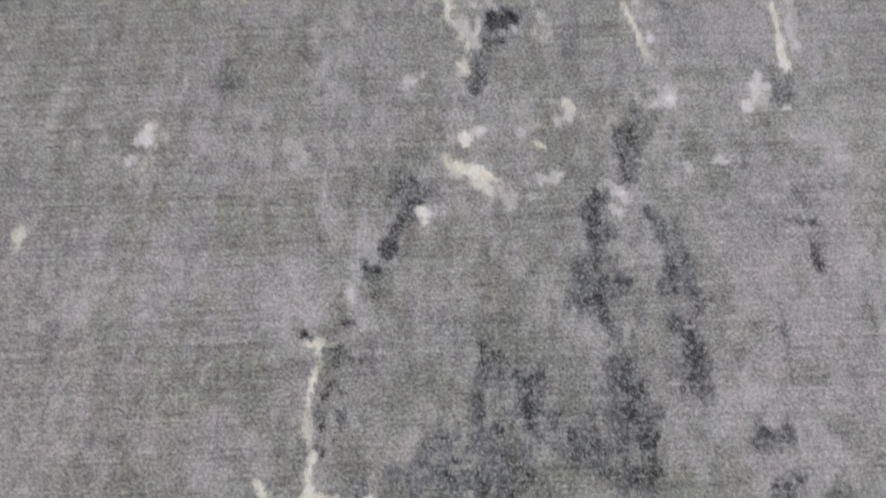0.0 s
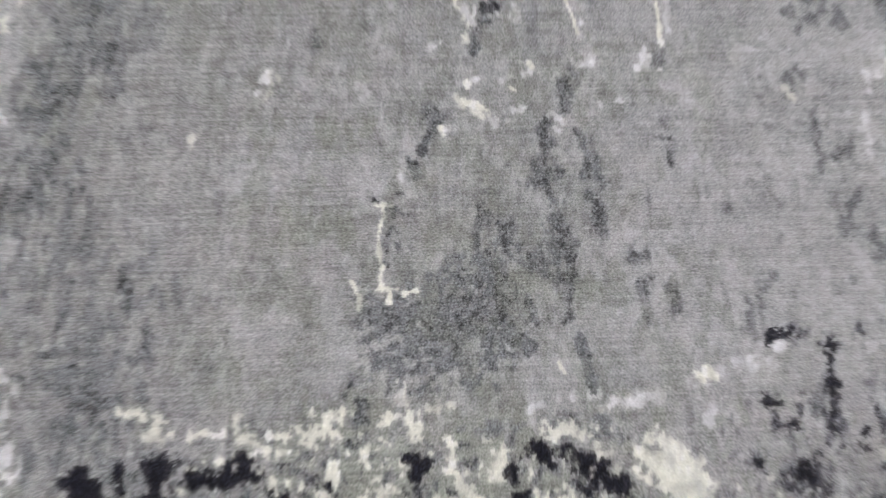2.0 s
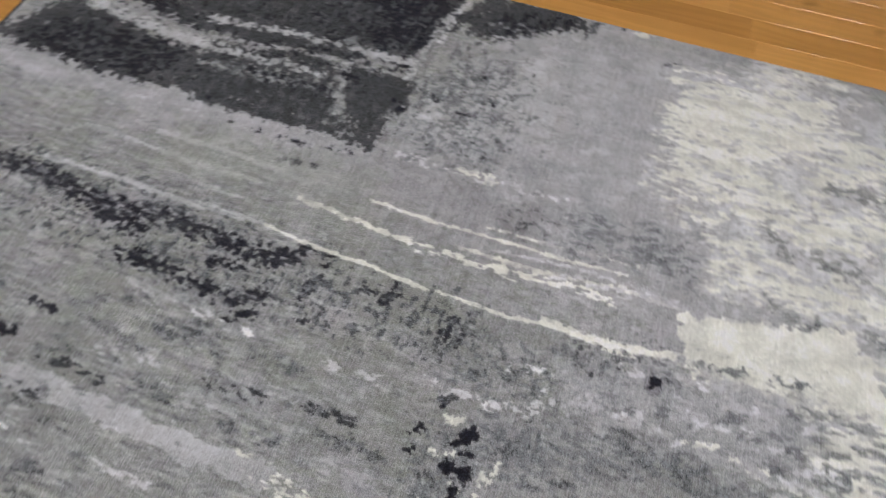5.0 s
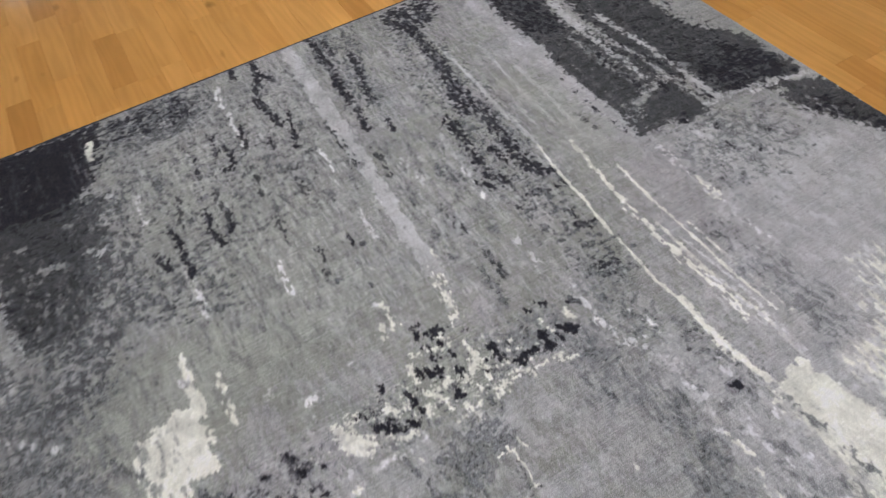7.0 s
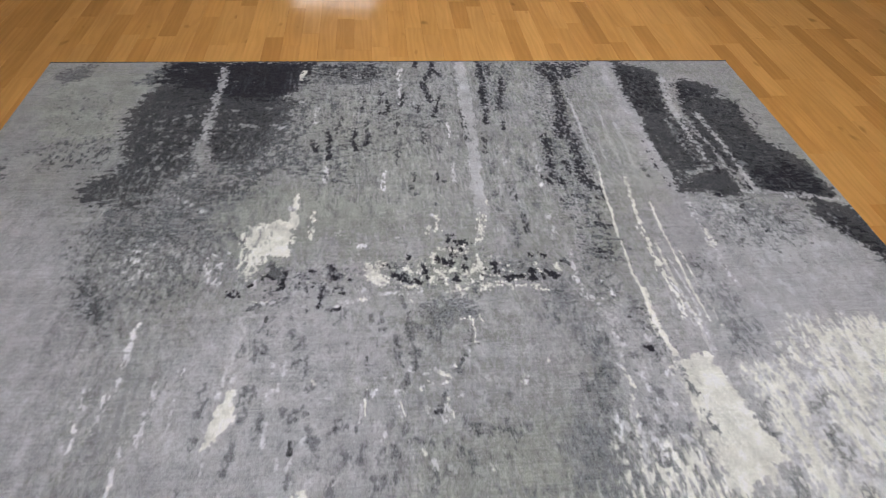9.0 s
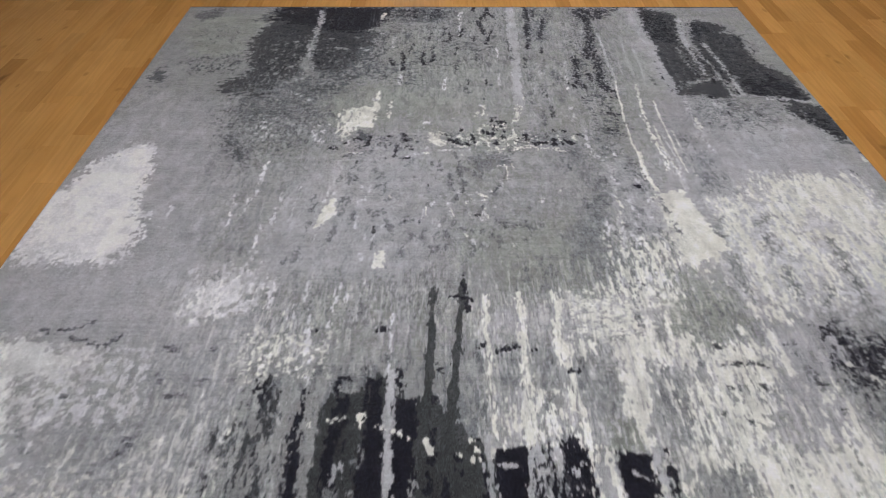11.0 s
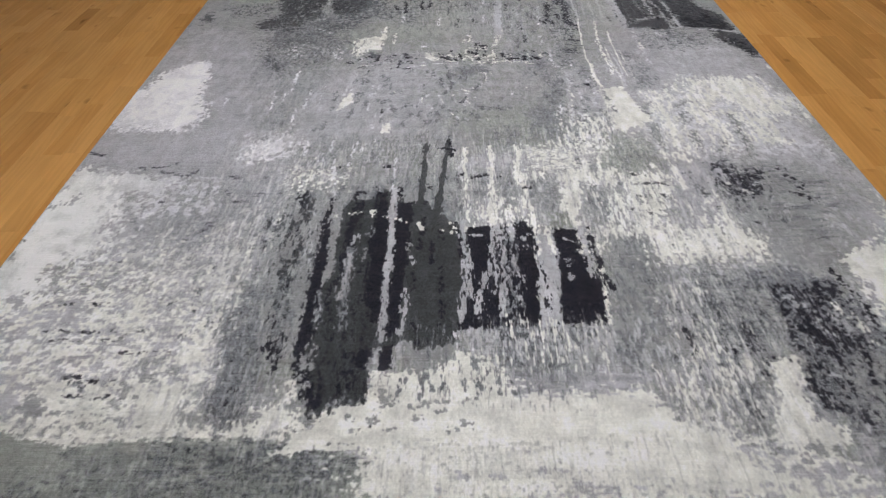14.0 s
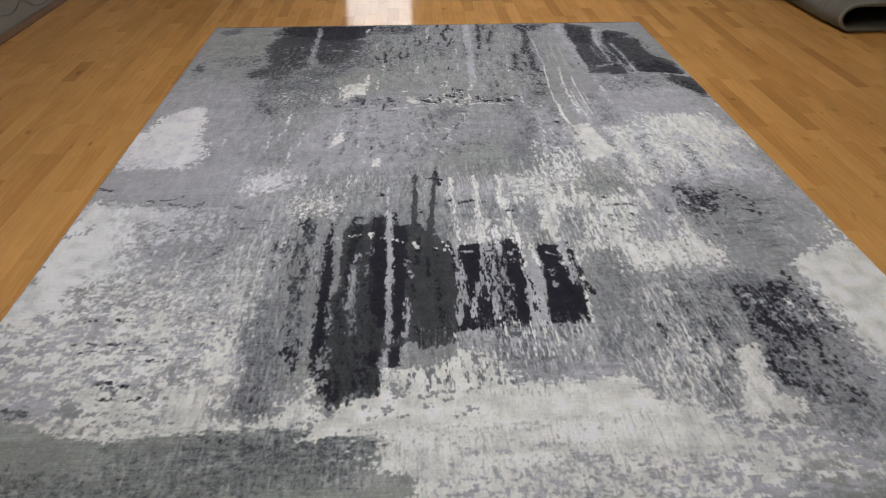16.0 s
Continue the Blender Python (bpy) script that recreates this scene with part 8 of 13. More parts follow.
trail(IVORY, 0.0052, 0.203, 1.214, 0.202, 1.145, 0.200, 1.080, rag=0.008, cover=0.75, cell=(0.008, 0.03))
trail(INK, 0.0047, 0.200, 1.057, 0.206, 0.991, 0.209, 0.936, 0.206, 0.872, rag=0.008, cover=0.75, cell=(0.008, 0.02))
trail(SILVER, 0.0047, 0.187, 0.976, 0.190, 0.935, rag=0.008, cover=0.8)
trail(SILVER, (0.0067, 0.0084), 0.327, 1.210, 0.329, 1.155, 0.333, 1.103, 0.335, 1.045, 0.333, 1.007, rag=0.007, cover=0.88, cell=(0.008, 0.03))
trail(IVORY, 0.0064, 0.327, 1.128, 0.315, 1.102, rag=0.008, cover=0.8)
trail(IVORY, (0.0037, 0.0046), 0.361, 1.039, 0.358, 0.989, 0.355, 0.936, rag=0.006, cover=0.85, cell=(0.008, 0.03))
trail(SILVER, 0.0046, 0.182, 1.181, 0.190, 1.182, rag=0.005, cover=0.9, cell=(0.008, 0.008))
trail(SILVER, 0.0039, 0.165, 1.132, 0.175, 1.132, rag=0.005, cover=0.9, cell=(0.008, 0.008))
trail(SILVER, 0.0039, 0.278, 1.159, 0.286, 1.158, rag=0.005, cover=0.9, cell=(0.008, 0.008))
trail(SILVER, 0.0062, 0.276, 1.071, 0.278, 1.052, rag=0.005, cover=0.9, cell=(0.008, 0.008))
trail(SILVER, 0.0072, 0.275, 1.014, 0.275, 0.996, rag=0.005, cover=0.9, cell=(0.008, 0.008))
trail(SILVER, 0.0039, 0.113, 1.164, 0.117, 1.156, rag=0.005, cover=0.9, cell=(0.008, 0.008))
trail(SILVER, 0.0053, 0.022, 1.178, 0.048, 1.178, rag=0.005, cover=0.9, cell=(0.008, 0.008))
trail(SILVER, 0.0039, 0.302, 1.149, 0.307, 1.146, rag=0.005, cover=0.9, cell=(0.008, 0.008))
trail(STEEL, 0.0028, -0.155, 0.661, -0.155, 0.603, rag=0.008, cover=0.75, cell=(0.009, 0.02))
trail(STEEL, 0.0034, -0.098, 0.671, -0.102, 0.605, rag=0.008, cover=0.75, cell=(0.009, 0.02))
trail(STEEL, 0.0035, -0.059, 0.692, -0.055, 0.620, rag=0.008, cover=0.75, cell=(0.009, 0.02))
trail(STEEL, 0.0046, -0.081, 0.648, -0.078, 0.632, rag=0.008, cover=0.75, cell=(0.009, 0.02))
trail(STEEL, 0.0034, -0.012, 0.658, -0.010, 0.635, rag=0.008, cover=0.75, cell=(0.009, 0.02))
trail(STEEL, 0.0058, 0.015, 0.726, 0.027, 0.623, rag=0.008, cover=0.75, cell=(0.009, 0.02))
trail(STEEL, 0.0046, 0.065, 0.683, 0.069, 0.625, rag=0.008, cover=0.75, cell=(0.009, 0.02))
trail(STEEL, 0.0046, -0.142, 0.672, -0.143, 0.645, rag=0.008, cover=0.75, cell=(0.009, 0.02))
trail(STEEL, 0.0046, 0.041, 0.693, 0.049, 0.627, rag=0.008, cover=0.75, cell=(0.009, 0.02))
trail(STEEL, 0.0034, 0.102, 0.655, 0.105, 0.616, rag=0.008, cover=0.75, cell=(0.009, 0.02))
trail(GREY, 0.0044, -0.124, 0.590, -0.091, 0.592, rag=0.01, cover=0.85, cell=(0.014, 0.01))
trail(GREY, 0.0045, -0.069, 0.599, -0.051, 0.600, rag=0.01, cover=0.85, cell=(0.014, 0.01))
trail(GREY, 0.0044, -0.066, 0.574, -0.055, 0.575, rag=0.01, cover=0.85, cell=(0.014, 0.01))
trail(GREY, 0.0056, -0.006, 0.599, 0.010, 0.610, rag=0.01, cover=0.85, cell=(0.014, 0.01))
trail(GREY, 0.0078, -0.195, 0.585, -0.184, 0.589, rag=0.01, cover=0.85, cell=(0.014, 0.01))
trail(GREY, 0.0056, -0.177, 0.610, -0.171, 0.597, rag=0.01, cover=0.85, cell=(0.014, 0.01))
trail(GREY, 0.0064, -0.243, 0.527, -0.233, 0.529, rag=0.01, cover=0.85, cell=(0.014, 0.01))
trail(GREY, 0.0054, -0.168, 0.530, -0.158, 0.532, rag=0.01, cover=0.85, cell=(0.014, 0.01))
trail(GREY, 0.0054, -0.209, 0.548, -0.198, 0.554, rag=0.01, cover=0.85, cell=(0.014, 0.01))
trail(GREY, 0.0065, -0.350, 0.546, -0.328, 0.547, rag=0.01, cover=0.85, cell=(0.014, 0.01))
trail(GREY, 0.0057, -0.189, 0.637, -0.183, 0.605, rag=0.01, cover=0.85, cell=(0.014, 0.01))
trail(GREY, 0.0044, -0.254, 0.558, -0.242, 0.555, rag=0.01, cover=0.85, cell=(0.014, 0.01))
trail(GREY, 0.0044, -0.111, 0.558, -0.100, 0.556, rag=0.01, cover=0.85, cell=(0.014, 0.01))
trail(GREY, 0.0054, -0.008, 0.544, 0.008, 0.541, rag=0.01, cover=0.85, cell=(0.014, 0.01))
trail(GREY, 0.0053, -0.035, 0.526, -0.024, 0.532, rag=0.01, cover=0.85, cell=(0.014, 0.01))
trail(INK, 0.0021, -0.229, 0.530, -0.228, 0.530, rag=0.004)
trail(INK, 0.0022, -0.207, 0.536, -0.206, 0.536, rag=0.004)
trail(INK, 0.0023, -0.199, 0.681, -0.198, 0.681, rag=0.004)
patch(GREY, -0.398, 0.676, -0.365, 0.691, -0.342, 0.561, -0.375, 0.560, rag=0.02, cover=0.5, cell=(0.014, 0.014))
patch(STEEL, -0.305, 0.605, -0.262, 0.627, -0.247, 0.596, -0.302, 0.585, rag=0.012, cover=0.5, cell=(0.01, 0.014))
patch(STEEL, -0.185, 0.835, 0.317, 0.832, 0.276, 0.588, -0.157, 0.629, rag=0.03, cover=0.12, cell=(0.006, 0.05))
patch(LEAD, 0.058, 0.845, 0.317, 0.832, 0.293, 0.663, 0.042, 0.696, rag=0.03, cover=0.14, cell=(0.006, 0.04))
patch(IVORY, 0.060, 0.869, 0.337, 0.854, 0.326, 0.681, 0.042, 0.696, rag=0.03, cover=0.18, cell=(0.006, 0.05))
patch(INK, -0.401, 0.892, -0.202, 0.930, -0.211, 0.613, -0.345, 0.602, rag=0.02, cover=0.13, cell=(0.007, 0.03))
# far end
patch(GREY, -0.312, 3.519, 0.215, 3.502, 0.200, 2.654, -0.046, 2.599, -0.316, 2.746, -0.426, 2.844, rag=0.08, alpha=0.5)
patch(SAGE, -0.337, 3.191, -0.163, 3.278, 0.099, 2.754, 0.105, 2.571, -0.078, 2.581, -0.266, 2.738, -0.370, 2.933, rag=0.08, alpha=0.6)
patch(MAUVE, 0.618, 2.785, 0.822, 2.639, 0.903, 2.183, 0.671, 2.258, rag=0.08, alpha=0.6)
patch(LAV, 0.729, 2.746, 0.983, 2.621, 1.117, 2.280, 0.946, 2.124, 0.804, 2.239, 0.757, 2.555, rag=0.06, alpha=0.6)
patch(COAL, -0.846, 3.409, -0.577, 3.279, -0.359, 3.242, -0.380, 3.117, -0.413, 3.000, -0.470, 2.873, -0.550, 2.875, -0.621, 2.914, -0.641, 2.852, -0.691, 2.777, -0.728, 2.733, -0.839, 2.784, rag=0.022, cover=0.97, cell=(0.03, 0.012))
patch(INK, -0.847, 3.533, -0.635, 3.515, -0.322, 3.506, -0.340, 3.354, -0.417, 3.237, -0.508, 3.235, -0.648, 3.290, -0.845, 3.364, rag=0.022, cover=0.93, cell=(0.03, 0.012))
patch(INK, -0.789, 3.351, -0.392, 3.223, -0.426, 3.007, -0.545, 2.910, -0.794, 2.832, rag=0.03, cover=0.14, cell=(0.02, 0.01))
patch(SLATE, -0.670, 2.940, -0.423, 2.862, -0.414, 2.695, -0.489, 2.607, -0.593, 2.693, -0.682, 2.740, rag=0.03, cover=0.5, cell=(0.022, 0.012))
patch(LEAD, -0.748, 2.807, -0.459, 2.719, -0.481, 2.515, -0.550, 2.348, -0.798, 2.451, rag=0.05, cover=0.42, cell=(0.012, 0.022))
patch(COAL, -0.795, 2.768, -0.728, 2.733, -0.753, 2.657, -0.796, 2.651, rag=0.03, cover=0.6, cell=(0.02, 0.012))
trail(SILVER, 0.0137, -0.638, 3.468, -0.626, 3.359, -0.631, 3.249, -0.634, 3.124, -0.630, 2.996, -0.613, 2.863, rag=0.01, cover=0.85, cell=(0.014, 0.014))
trail(GREY, 0.0220, -0.635, 2.979, -0.614, 2.855, rag=0.014, cover=0.8, cell=(0.014, 0.014))
trail(GREY, 0.0119, -0.523, 3.079, -0.479, 3.072, rag=0.006)
trail(SILVER, 0.0134, -0.432, 3.072, -0.399, 3.067, rag=0.006, cover=0.85)
trail(GREY, 0.0090, -0.700, 3.138, -0.696, 3.138, rag=0.006)
trail(GREY, 0.0084, -0.757, 2.987, -0.753, 2.987, rag=0.006)
trail(GREY, 0.0093, -0.459, 3.185, -0.454, 3.185, rag=0.006)
trail(GREY, 0.0092, -0.561, 3.172, -0.556, 3.172, rag=0.006)
trail(GREY, 0.0079, -0.737, 2.850, -0.733, 2.850, rag=0.006)
trail(GREY, 0.0082, -0.686, 2.911, -0.682, 2.911, rag=0.006)
trail(IVORY, 0.0085, -0.352, 3.444, -0.361, 3.378, rag=0.004)
trail(IVORY, 0.0085, -0.231, 3.401, -0.222, 3.365, rag=0.004)
trail(SILVER, 0.0080, -0.349, 3.222, -0.345, 3.222, rag=0.006)
trail(SILVER, 0.0078, -0.349, 3.171, -0.345, 3.171, rag=0.006)
trail(SILVER, 0.0081, -0.157, 3.245, -0.153, 3.245, rag=0.006)
trail(SILVER, 0.0082, -0.106, 3.257, -0.102, 3.257, rag=0.006)
trail(SILVER, 0.0080, -0.033, 3.171, -0.029, 3.171, rag=0.006)
trail(SILVER, 0.0081, 0.020, 3.210, 0.024, 3.210, rag=0.006)
trail(SILVER, 0.0079, -0.101, 3.156, -0.097, 3.156, rag=0.006)
patch(SLATE, -0.317, 3.490, -0.237, 3.512, -0.036, 3.502, -0.048, 3.406, -0.116, 3.338, -0.322, 3.366, rag=0.02, cover=0.72, cell=(0.022, 0.012))
patch(INK, -0.317, 3.490, -0.112, 3.494, -0.074, 3.438, -0.124, 3.373, -0.314, 3.412, rag=0.015, cover=0.4, cell=(0.016, 0.01))
patch(LEAD, -0.335, 3.380, 0.055, 3.459, 0.209, 3.433, 0.084, 2.946, -0.188, 2.831, -0.426, 2.844, rag=0.05, cover=0.24, cell=(0.016, 0.012))
patch(SLATE, -0.404, 2.973, -0.185, 2.892, -0.188, 2.732, -0.426, 2.844, rag=0.03, cover=0.32, cell=(0.022, 0.01))
trail(INK, 0.0104, 0.109, 3.532, 0.102, 3.437, 0.065, 3.353, 0.085, 3.216, rag=0.006, cover=0.85, cell=(0.008, 0.01))
trail(INK, 0.0070, 0.107, 3.444, 0.135, 3.402, rag=0.006, cover=0.85, cell=(0.008, 0.01))
trail(INK, 0.0065, 0.115, 3.253, 0.087, 3.123, rag=0.006, cover=0.85, cell=(0.008, 0.01))
trail(INK, 0.0064, -0.085, 3.217, -0.064, 3.224, -0.058, 3.187, -0.074, 3.142, -0.089, 3.145, rag=0.006, cover=0.85, cell=(0.008, 0.01))
trail(INK, 0.0129, -0.294, 2.965, -0.290, 2.934, rag=0.006, cover=0.85, cell=(0.008, 0.01))
trail(INK, 0.0071, -0.252, 2.979, -0.246, 2.884, rag=0.006, cover=0.85, cell=(0.008, 0.01))
trail(INK, 0.0073, -0.170, 3.049, -0.177, 2.977, -0.168, 2.931, rag=0.006, cover=0.85, cell=(0.008, 0.01))
trail(INK, 0.0073, -0.126, 3.024, -0.135, 2.958, -0.162, 2.946, rag=0.006, cover=0.85, cell=(0.008, 0.01))
trail(INK, 0.0059, -0.254, 3.033, -0.246, 2.980, rag=0.006, cover=0.85, cell=(0.008, 0.01))
trail(INK, 0.0065, -0.080, 3.286, -0.091, 3.207, rag=0.006, cover=0.85, cell=(0.008, 0.01))
trail(INK, 0.0090, 0.045, 3.518, 0.044, 3.473, rag=0.006, cover=0.85, cell=(0.008, 0.01))
trail(INK, 0.0082, -0.009, 3.273, -0.021, 3.193, rag=0.006, cover=0.85, cell=(0.008, 0.01))
trail(INK, 0.0064, -0.144, 3.224, -0.146, 3.179, rag=0.006, cover=0.85, cell=(0.008, 0.01))
trail(INK, 0.0064, 0.043, 3.198, 0.036, 3.145, rag=0.006, cover=0.85, cell=(0.008, 0.01))
trail(INK, 0.0041, 0.069, 2.797, 0.070, 2.774, rag=0.006, cover=0.85, cell=(0.008, 0.01))
trail(INK, 0.0042, 0.185, 2.816, 0.181, 2.795, rag=0.006, cover=0.85, cell=(0.008, 0.01))
trail(SLATE, 0.0111, -0.241, 3.213, -0.242, 3.182, rag=0.005)
trail(LEAD, 0.0088, 0.087, 2.944, 0.086, 2.916, rag=0.004)
trail(SLATE, 0.0075, -0.207, 3.040, -0.203, 3.040, rag=0.006)
trail(SLATE, 0.0077, -0.165, 3.090, -0.161, 3.090, rag=0.006)
trail(SLATE, 0.0076, -0.099, 3.051, -0.095, 3.051, rag=0.006)
trail(SLATE, 0.0077, -0.053, 3.102, -0.050, 3.102, rag=0.006)
trail(SLATE, 0.0084, 0.069, 3.286, 0.073, 3.286, rag=0.006)
trail(SLATE, 0.0081, 0.122, 3.193, 0.126, 3.193, rag=0.006)
trail(SLATE, 0.0078, 0.103, 3.090, 0.106, 3.090, rag=0.006)
trail(SLATE, 0.0077, 0.020, 3.085, 0.024, 3.085, rag=0.006)
trail(SLATE, 0.0068, -0.199, 2.796, -0.196, 2.796, rag=0.006)
trail(SLATE, 0.0067, -0.231, 2.775, -0.228, 2.775, rag=0.006)
trail(SLATE, 0.0076, -0.312, 3.100, -0.308, 3.100, rag=0.006)
trail(SLATE, 0.0074, -0.350, 3.052, -0.346, 3.052, rag=0.006)
trail(SLATE, 0.0065, 0.056, 2.654, 0.059, 2.654, rag=0.006)
trail(SLATE, 0.0066, 0.005, 2.702, 0.008, 2.702, rag=0.006)
trail(SLATE, 0.0068, 0.085, 2.760, 0.088, 2.760, rag=0.006)
trail(SILVER, (0.0181, 0.0168), 0.213, 3.496, 0.204, 3.261, 0.198, 3.029, 0.190, 2.856, 0.182, 2.702, 0.180, 2.617, rag=0.006, cover=0.97, cell=(0.014, 0.03))
trail(LAV, (0.0126, 0.0121), 0.210, 3.468, 0.204, 3.261, 0.198, 3.029, 0.190, 2.856, 0.181, 2.707, rag=0.008, cover=0.9, cell=(0.014, 0.03))
trail(IVORY, 0.0114, 0.193, 2.654, 0.177, 2.588, 0.159, 2.490, rag=0.008, cover=0.65, cell=(0.008, 0.012))
trail(IVORY, 0.0063, 0.052, 2.600, 0.053, 2.545, rag=0.008, cover=0.6, cell=(0.008, 0.012))
trail(IVORY, 0.0049, 0.027, 2.559, 0.021, 2.527, rag=0.006, cover=0.8)
trail(PEARL, 0.0057, 0.177, 2.838, 0.180, 2.838, rag=0.004)
trail(PEARL, 0.0068, 0.221, 3.321, 0.225, 3.321, rag=0.004)
trail(PEARL, 0.0051, -0.091, 2.623, -0.089, 2.623, rag=0.004)
trail(PEARL, 0.0048, -0.058, 2.518, -0.055, 2.518, rag=0.004)
trail(PEARL, 0.0051, 0.037, 2.607, 0.040, 2.607, rag=0.004)
patch(SLATE, 0.259, 3.511, 0.413, 3.497, 0.328, 3.136, 0.249, 3.141, 0.255, 3.335, rag=0.02, cover=0.42, cell=(0.01, 0.016))
trail(INK, 0.0087, 0.284, 3.526, 0.284, 3.386, 0.266, 3.230, rag=0.006, cover=0.85, cell=(0.008, 0.01))
trail(INK, 0.0101, 0.354, 3.377, 0.321, 3.228, 0.313, 3.175, rag=0.006, cover=0.85, cell=(0.008, 0.01))
trail(INK, 0.0083, 0.263, 3.296, 0.268, 3.191, rag=0.006, cover=0.85, cell=(0.008, 0.01))
trail(INK, 0.0072, 0.310, 3.479, 0.307, 3.407, rag=0.006, cover=0.85, cell=(0.008, 0.01))
trail(INK, 0.0079, 0.268, 3.166, 0.254, 3.071, rag=0.006, cover=0.85, cell=(0.008, 0.01))
trail(INK, 0.0062, 0.309, 3.081, 0.307, 3.039, rag=0.006, cover=0.85, cell=(0.008, 0.01))
trail(INK, 0.0071, 0.276, 3.463, 0.270, 3.388, rag=0.006, cover=0.85, cell=(0.008, 0.01))
patch(INK, 0.492, 3.498, 0.711, 3.509, 0.622, 3.394, 0.534, 3.355, 0.490, 3.383, rag=0.015, cover=0.75, cell=(0.014, 0.01))
patch(SLATE, 0.464, 3.457, 0.586, 3.303, 0.548, 2.700, 0.432, 2.720, 0.420, 2.876, 0.427, 3.131, rag=0.03, cover=0.28, cell=(0.012, 0.01))
trail(INK, 0.0181, 0.540, 3.400, 0.531, 3.224, 0.504, 3.084, 0.487, 2.997, rag=0.01, cover=0.72, cell=(0.01, 0.01))
trail(INK, 0.0131, 0.438, 3.003, 0.428, 2.898, 0.413, 2.779, 0.435, 2.742, rag=0.01, cover=0.72, cell=(0.01, 0.01))
trail(INK, 0.0174, 0.520, 2.995, 0.510, 2.871, 0.498, 2.774, 0.529, 2.716, rag=0.01, cover=0.72, cell=(0.01, 0.01))
trail(INK, 0.0114, 0.547, 3.256, 0.520, 3.137, 0.517, 3.014, rag=0.01, cover=0.72, cell=(0.01, 0.01))
trail(INK, 0.0081, 0.453, 2.680, 0.515, 2.667, rag=0.006, cover=0.85, cell=(0.008, 0.01))
trail(INK, 0.0090, 0.485, 2.551, 0.518, 2.541, rag=0.006, cover=0.85, cell=(0.008, 0.01))
trail(INK, 0.0054, 0.419, 2.677, 0.417, 2.656, rag=0.006, cover=0.85, cell=(0.008, 0.01))
trail(INK, 0.0073, 0.463, 2.444, 0.494, 2.434, rag=0.006, cover=0.85, cell=(0.008, 0.01))
trail(INK, 0.0054, 0.537, 2.683, 0.543, 2.651, rag=0.006, cover=0.85, cell=(0.008, 0.01))
trail(INK, 0.0052, 0.496, 2.593, 0.502, 2.568, rag=0.006, cover=0.85, cell=(0.008, 0.01))
trail(INK, 0.0072, 0.464, 2.850, 0.475, 2.797, rag=0.006, cover=0.85, cell=(0.008, 0.01))
trail(INK, 0.0070, 0.382, 2.773, 0.402, 2.737, rag=0.006, cover=0.85, cell=(0.008, 0.01))
patch(SLATE, 0.406, 2.759, 0.548, 2.700, 0.527, 2.393, 0.438, 2.369, 0.407, 2.498, rag=0.025, cover=0.25, cell=(0.014, 0.008))
trail(SLATE, 0.0063, 0.467, 2.500, 0.512, 2.483, rag=0.006, cover=0.8, cell=(0.012, 0.007))
trail(SLATE, 0.0072, 0.330, 2.864, 0.334, 2.864, rag=0.006, cell=(0.012, 0.007))
trail(SLATE, 0.0071, 0.342, 2.807, 0.346, 2.807, rag=0.006, cell=(0.012, 0.007))
trail(SLATE, 0.0066, 0.421, 2.624, 0.424, 2.624, rag=0.006, cell=(0.012, 0.007))
trail(SLATE, 0.0065, 0.424, 2.579, 0.428, 2.579, rag=0.006, cell=(0.012, 0.007))
trail(SLATE, 0.0064, 0.428, 2.535, 0.431, 2.535, rag=0.006, cell=(0.012, 0.007))
trail(SLATE, 0.0062, 0.549, 2.447, 0.552, 2.447, rag=0.006, cell=(0.012, 0.007))
trail(SLATE, 0.0060, 0.479, 2.400, 0.482, 2.400, rag=0.006, cell=(0.012, 0.007))
trail(SLATE, 0.0059, 0.416, 2.380, 0.419, 2.380, rag=0.006, cell=(0.012, 0.007))
trail(SLATE, 0.0075, 0.463, 2.930, 0.467, 2.930, rag=0.006, cell=(0.012, 0.007))
patch(LAV, 0.724, 3.535, 0.819, 3.515, 0.806, 2.781, 0.785, 2.635, 0.716, 2.727, 0.699, 3.092, rag=0.03, alpha=0.7)
patch(COAL, 0.801, 3.528, 0.950, 3.428, 0.899, 3.177, 0.898, 3.028, 0.893, 2.851, 0.885, 2.803, 0.795, 2.800, 0.801, 2.957, 0.787, 3.057, 0.776, 3.256, rag=0.012, cover=0.97, cell=(0.02, 0.012))
patch(COAL, 1.019, 3.383, 1.138, 3.303, 1.023, 3.105, 1.001, 3.039, 1.005, 2.863, 0.983, 2.832, 0.923, 2.851, 0.943, 3.020, 0.957, 3.193, rag=0.012, cover=0.97, cell=(0.02, 0.012))
patch(COAL, 1.034, 3.246, 1.159, 3.213, 1.146, 3.056, 1.153, 2.957, 1.229, 2.839, 1.244, 2.654, 1.173, 2.621, 1.032, 2.679, 0.995, 2.713, 1.001, 2.833, 0.997, 2.966, 0.999, 3.106, rag=0.012, cover=0.97, cell=(0.02, 0.012))
patch(COAL, 0.839, 2.773, 0.972, 2.808, 0.968, 2.712, 0.971, 2.666, 0.873, 2.671, 0.819, 2.703, rag=0.012, cover=0.97, cell=(0.02, 0.012))
patch(COAL, 1.176, 2.637, 1.257, 2.599, 1.260, 2.519, 1.269, 2.398, 1.233, 2.366, 1.184, 2.454, 1.126, 2.541, 1.124, 2.601, rag=0.012, cover=0.97, cell=(0.02, 0.012))
patch(INK, 1.095, 2.911, 1.166, 2.853, 1.235, 2.695, 1.221, 2.656, 1.078, 2.668, 1.021, 2.731, 1.020, 2.822, rag=0.015, cover=0.72, cell=(0.03, 0.01))
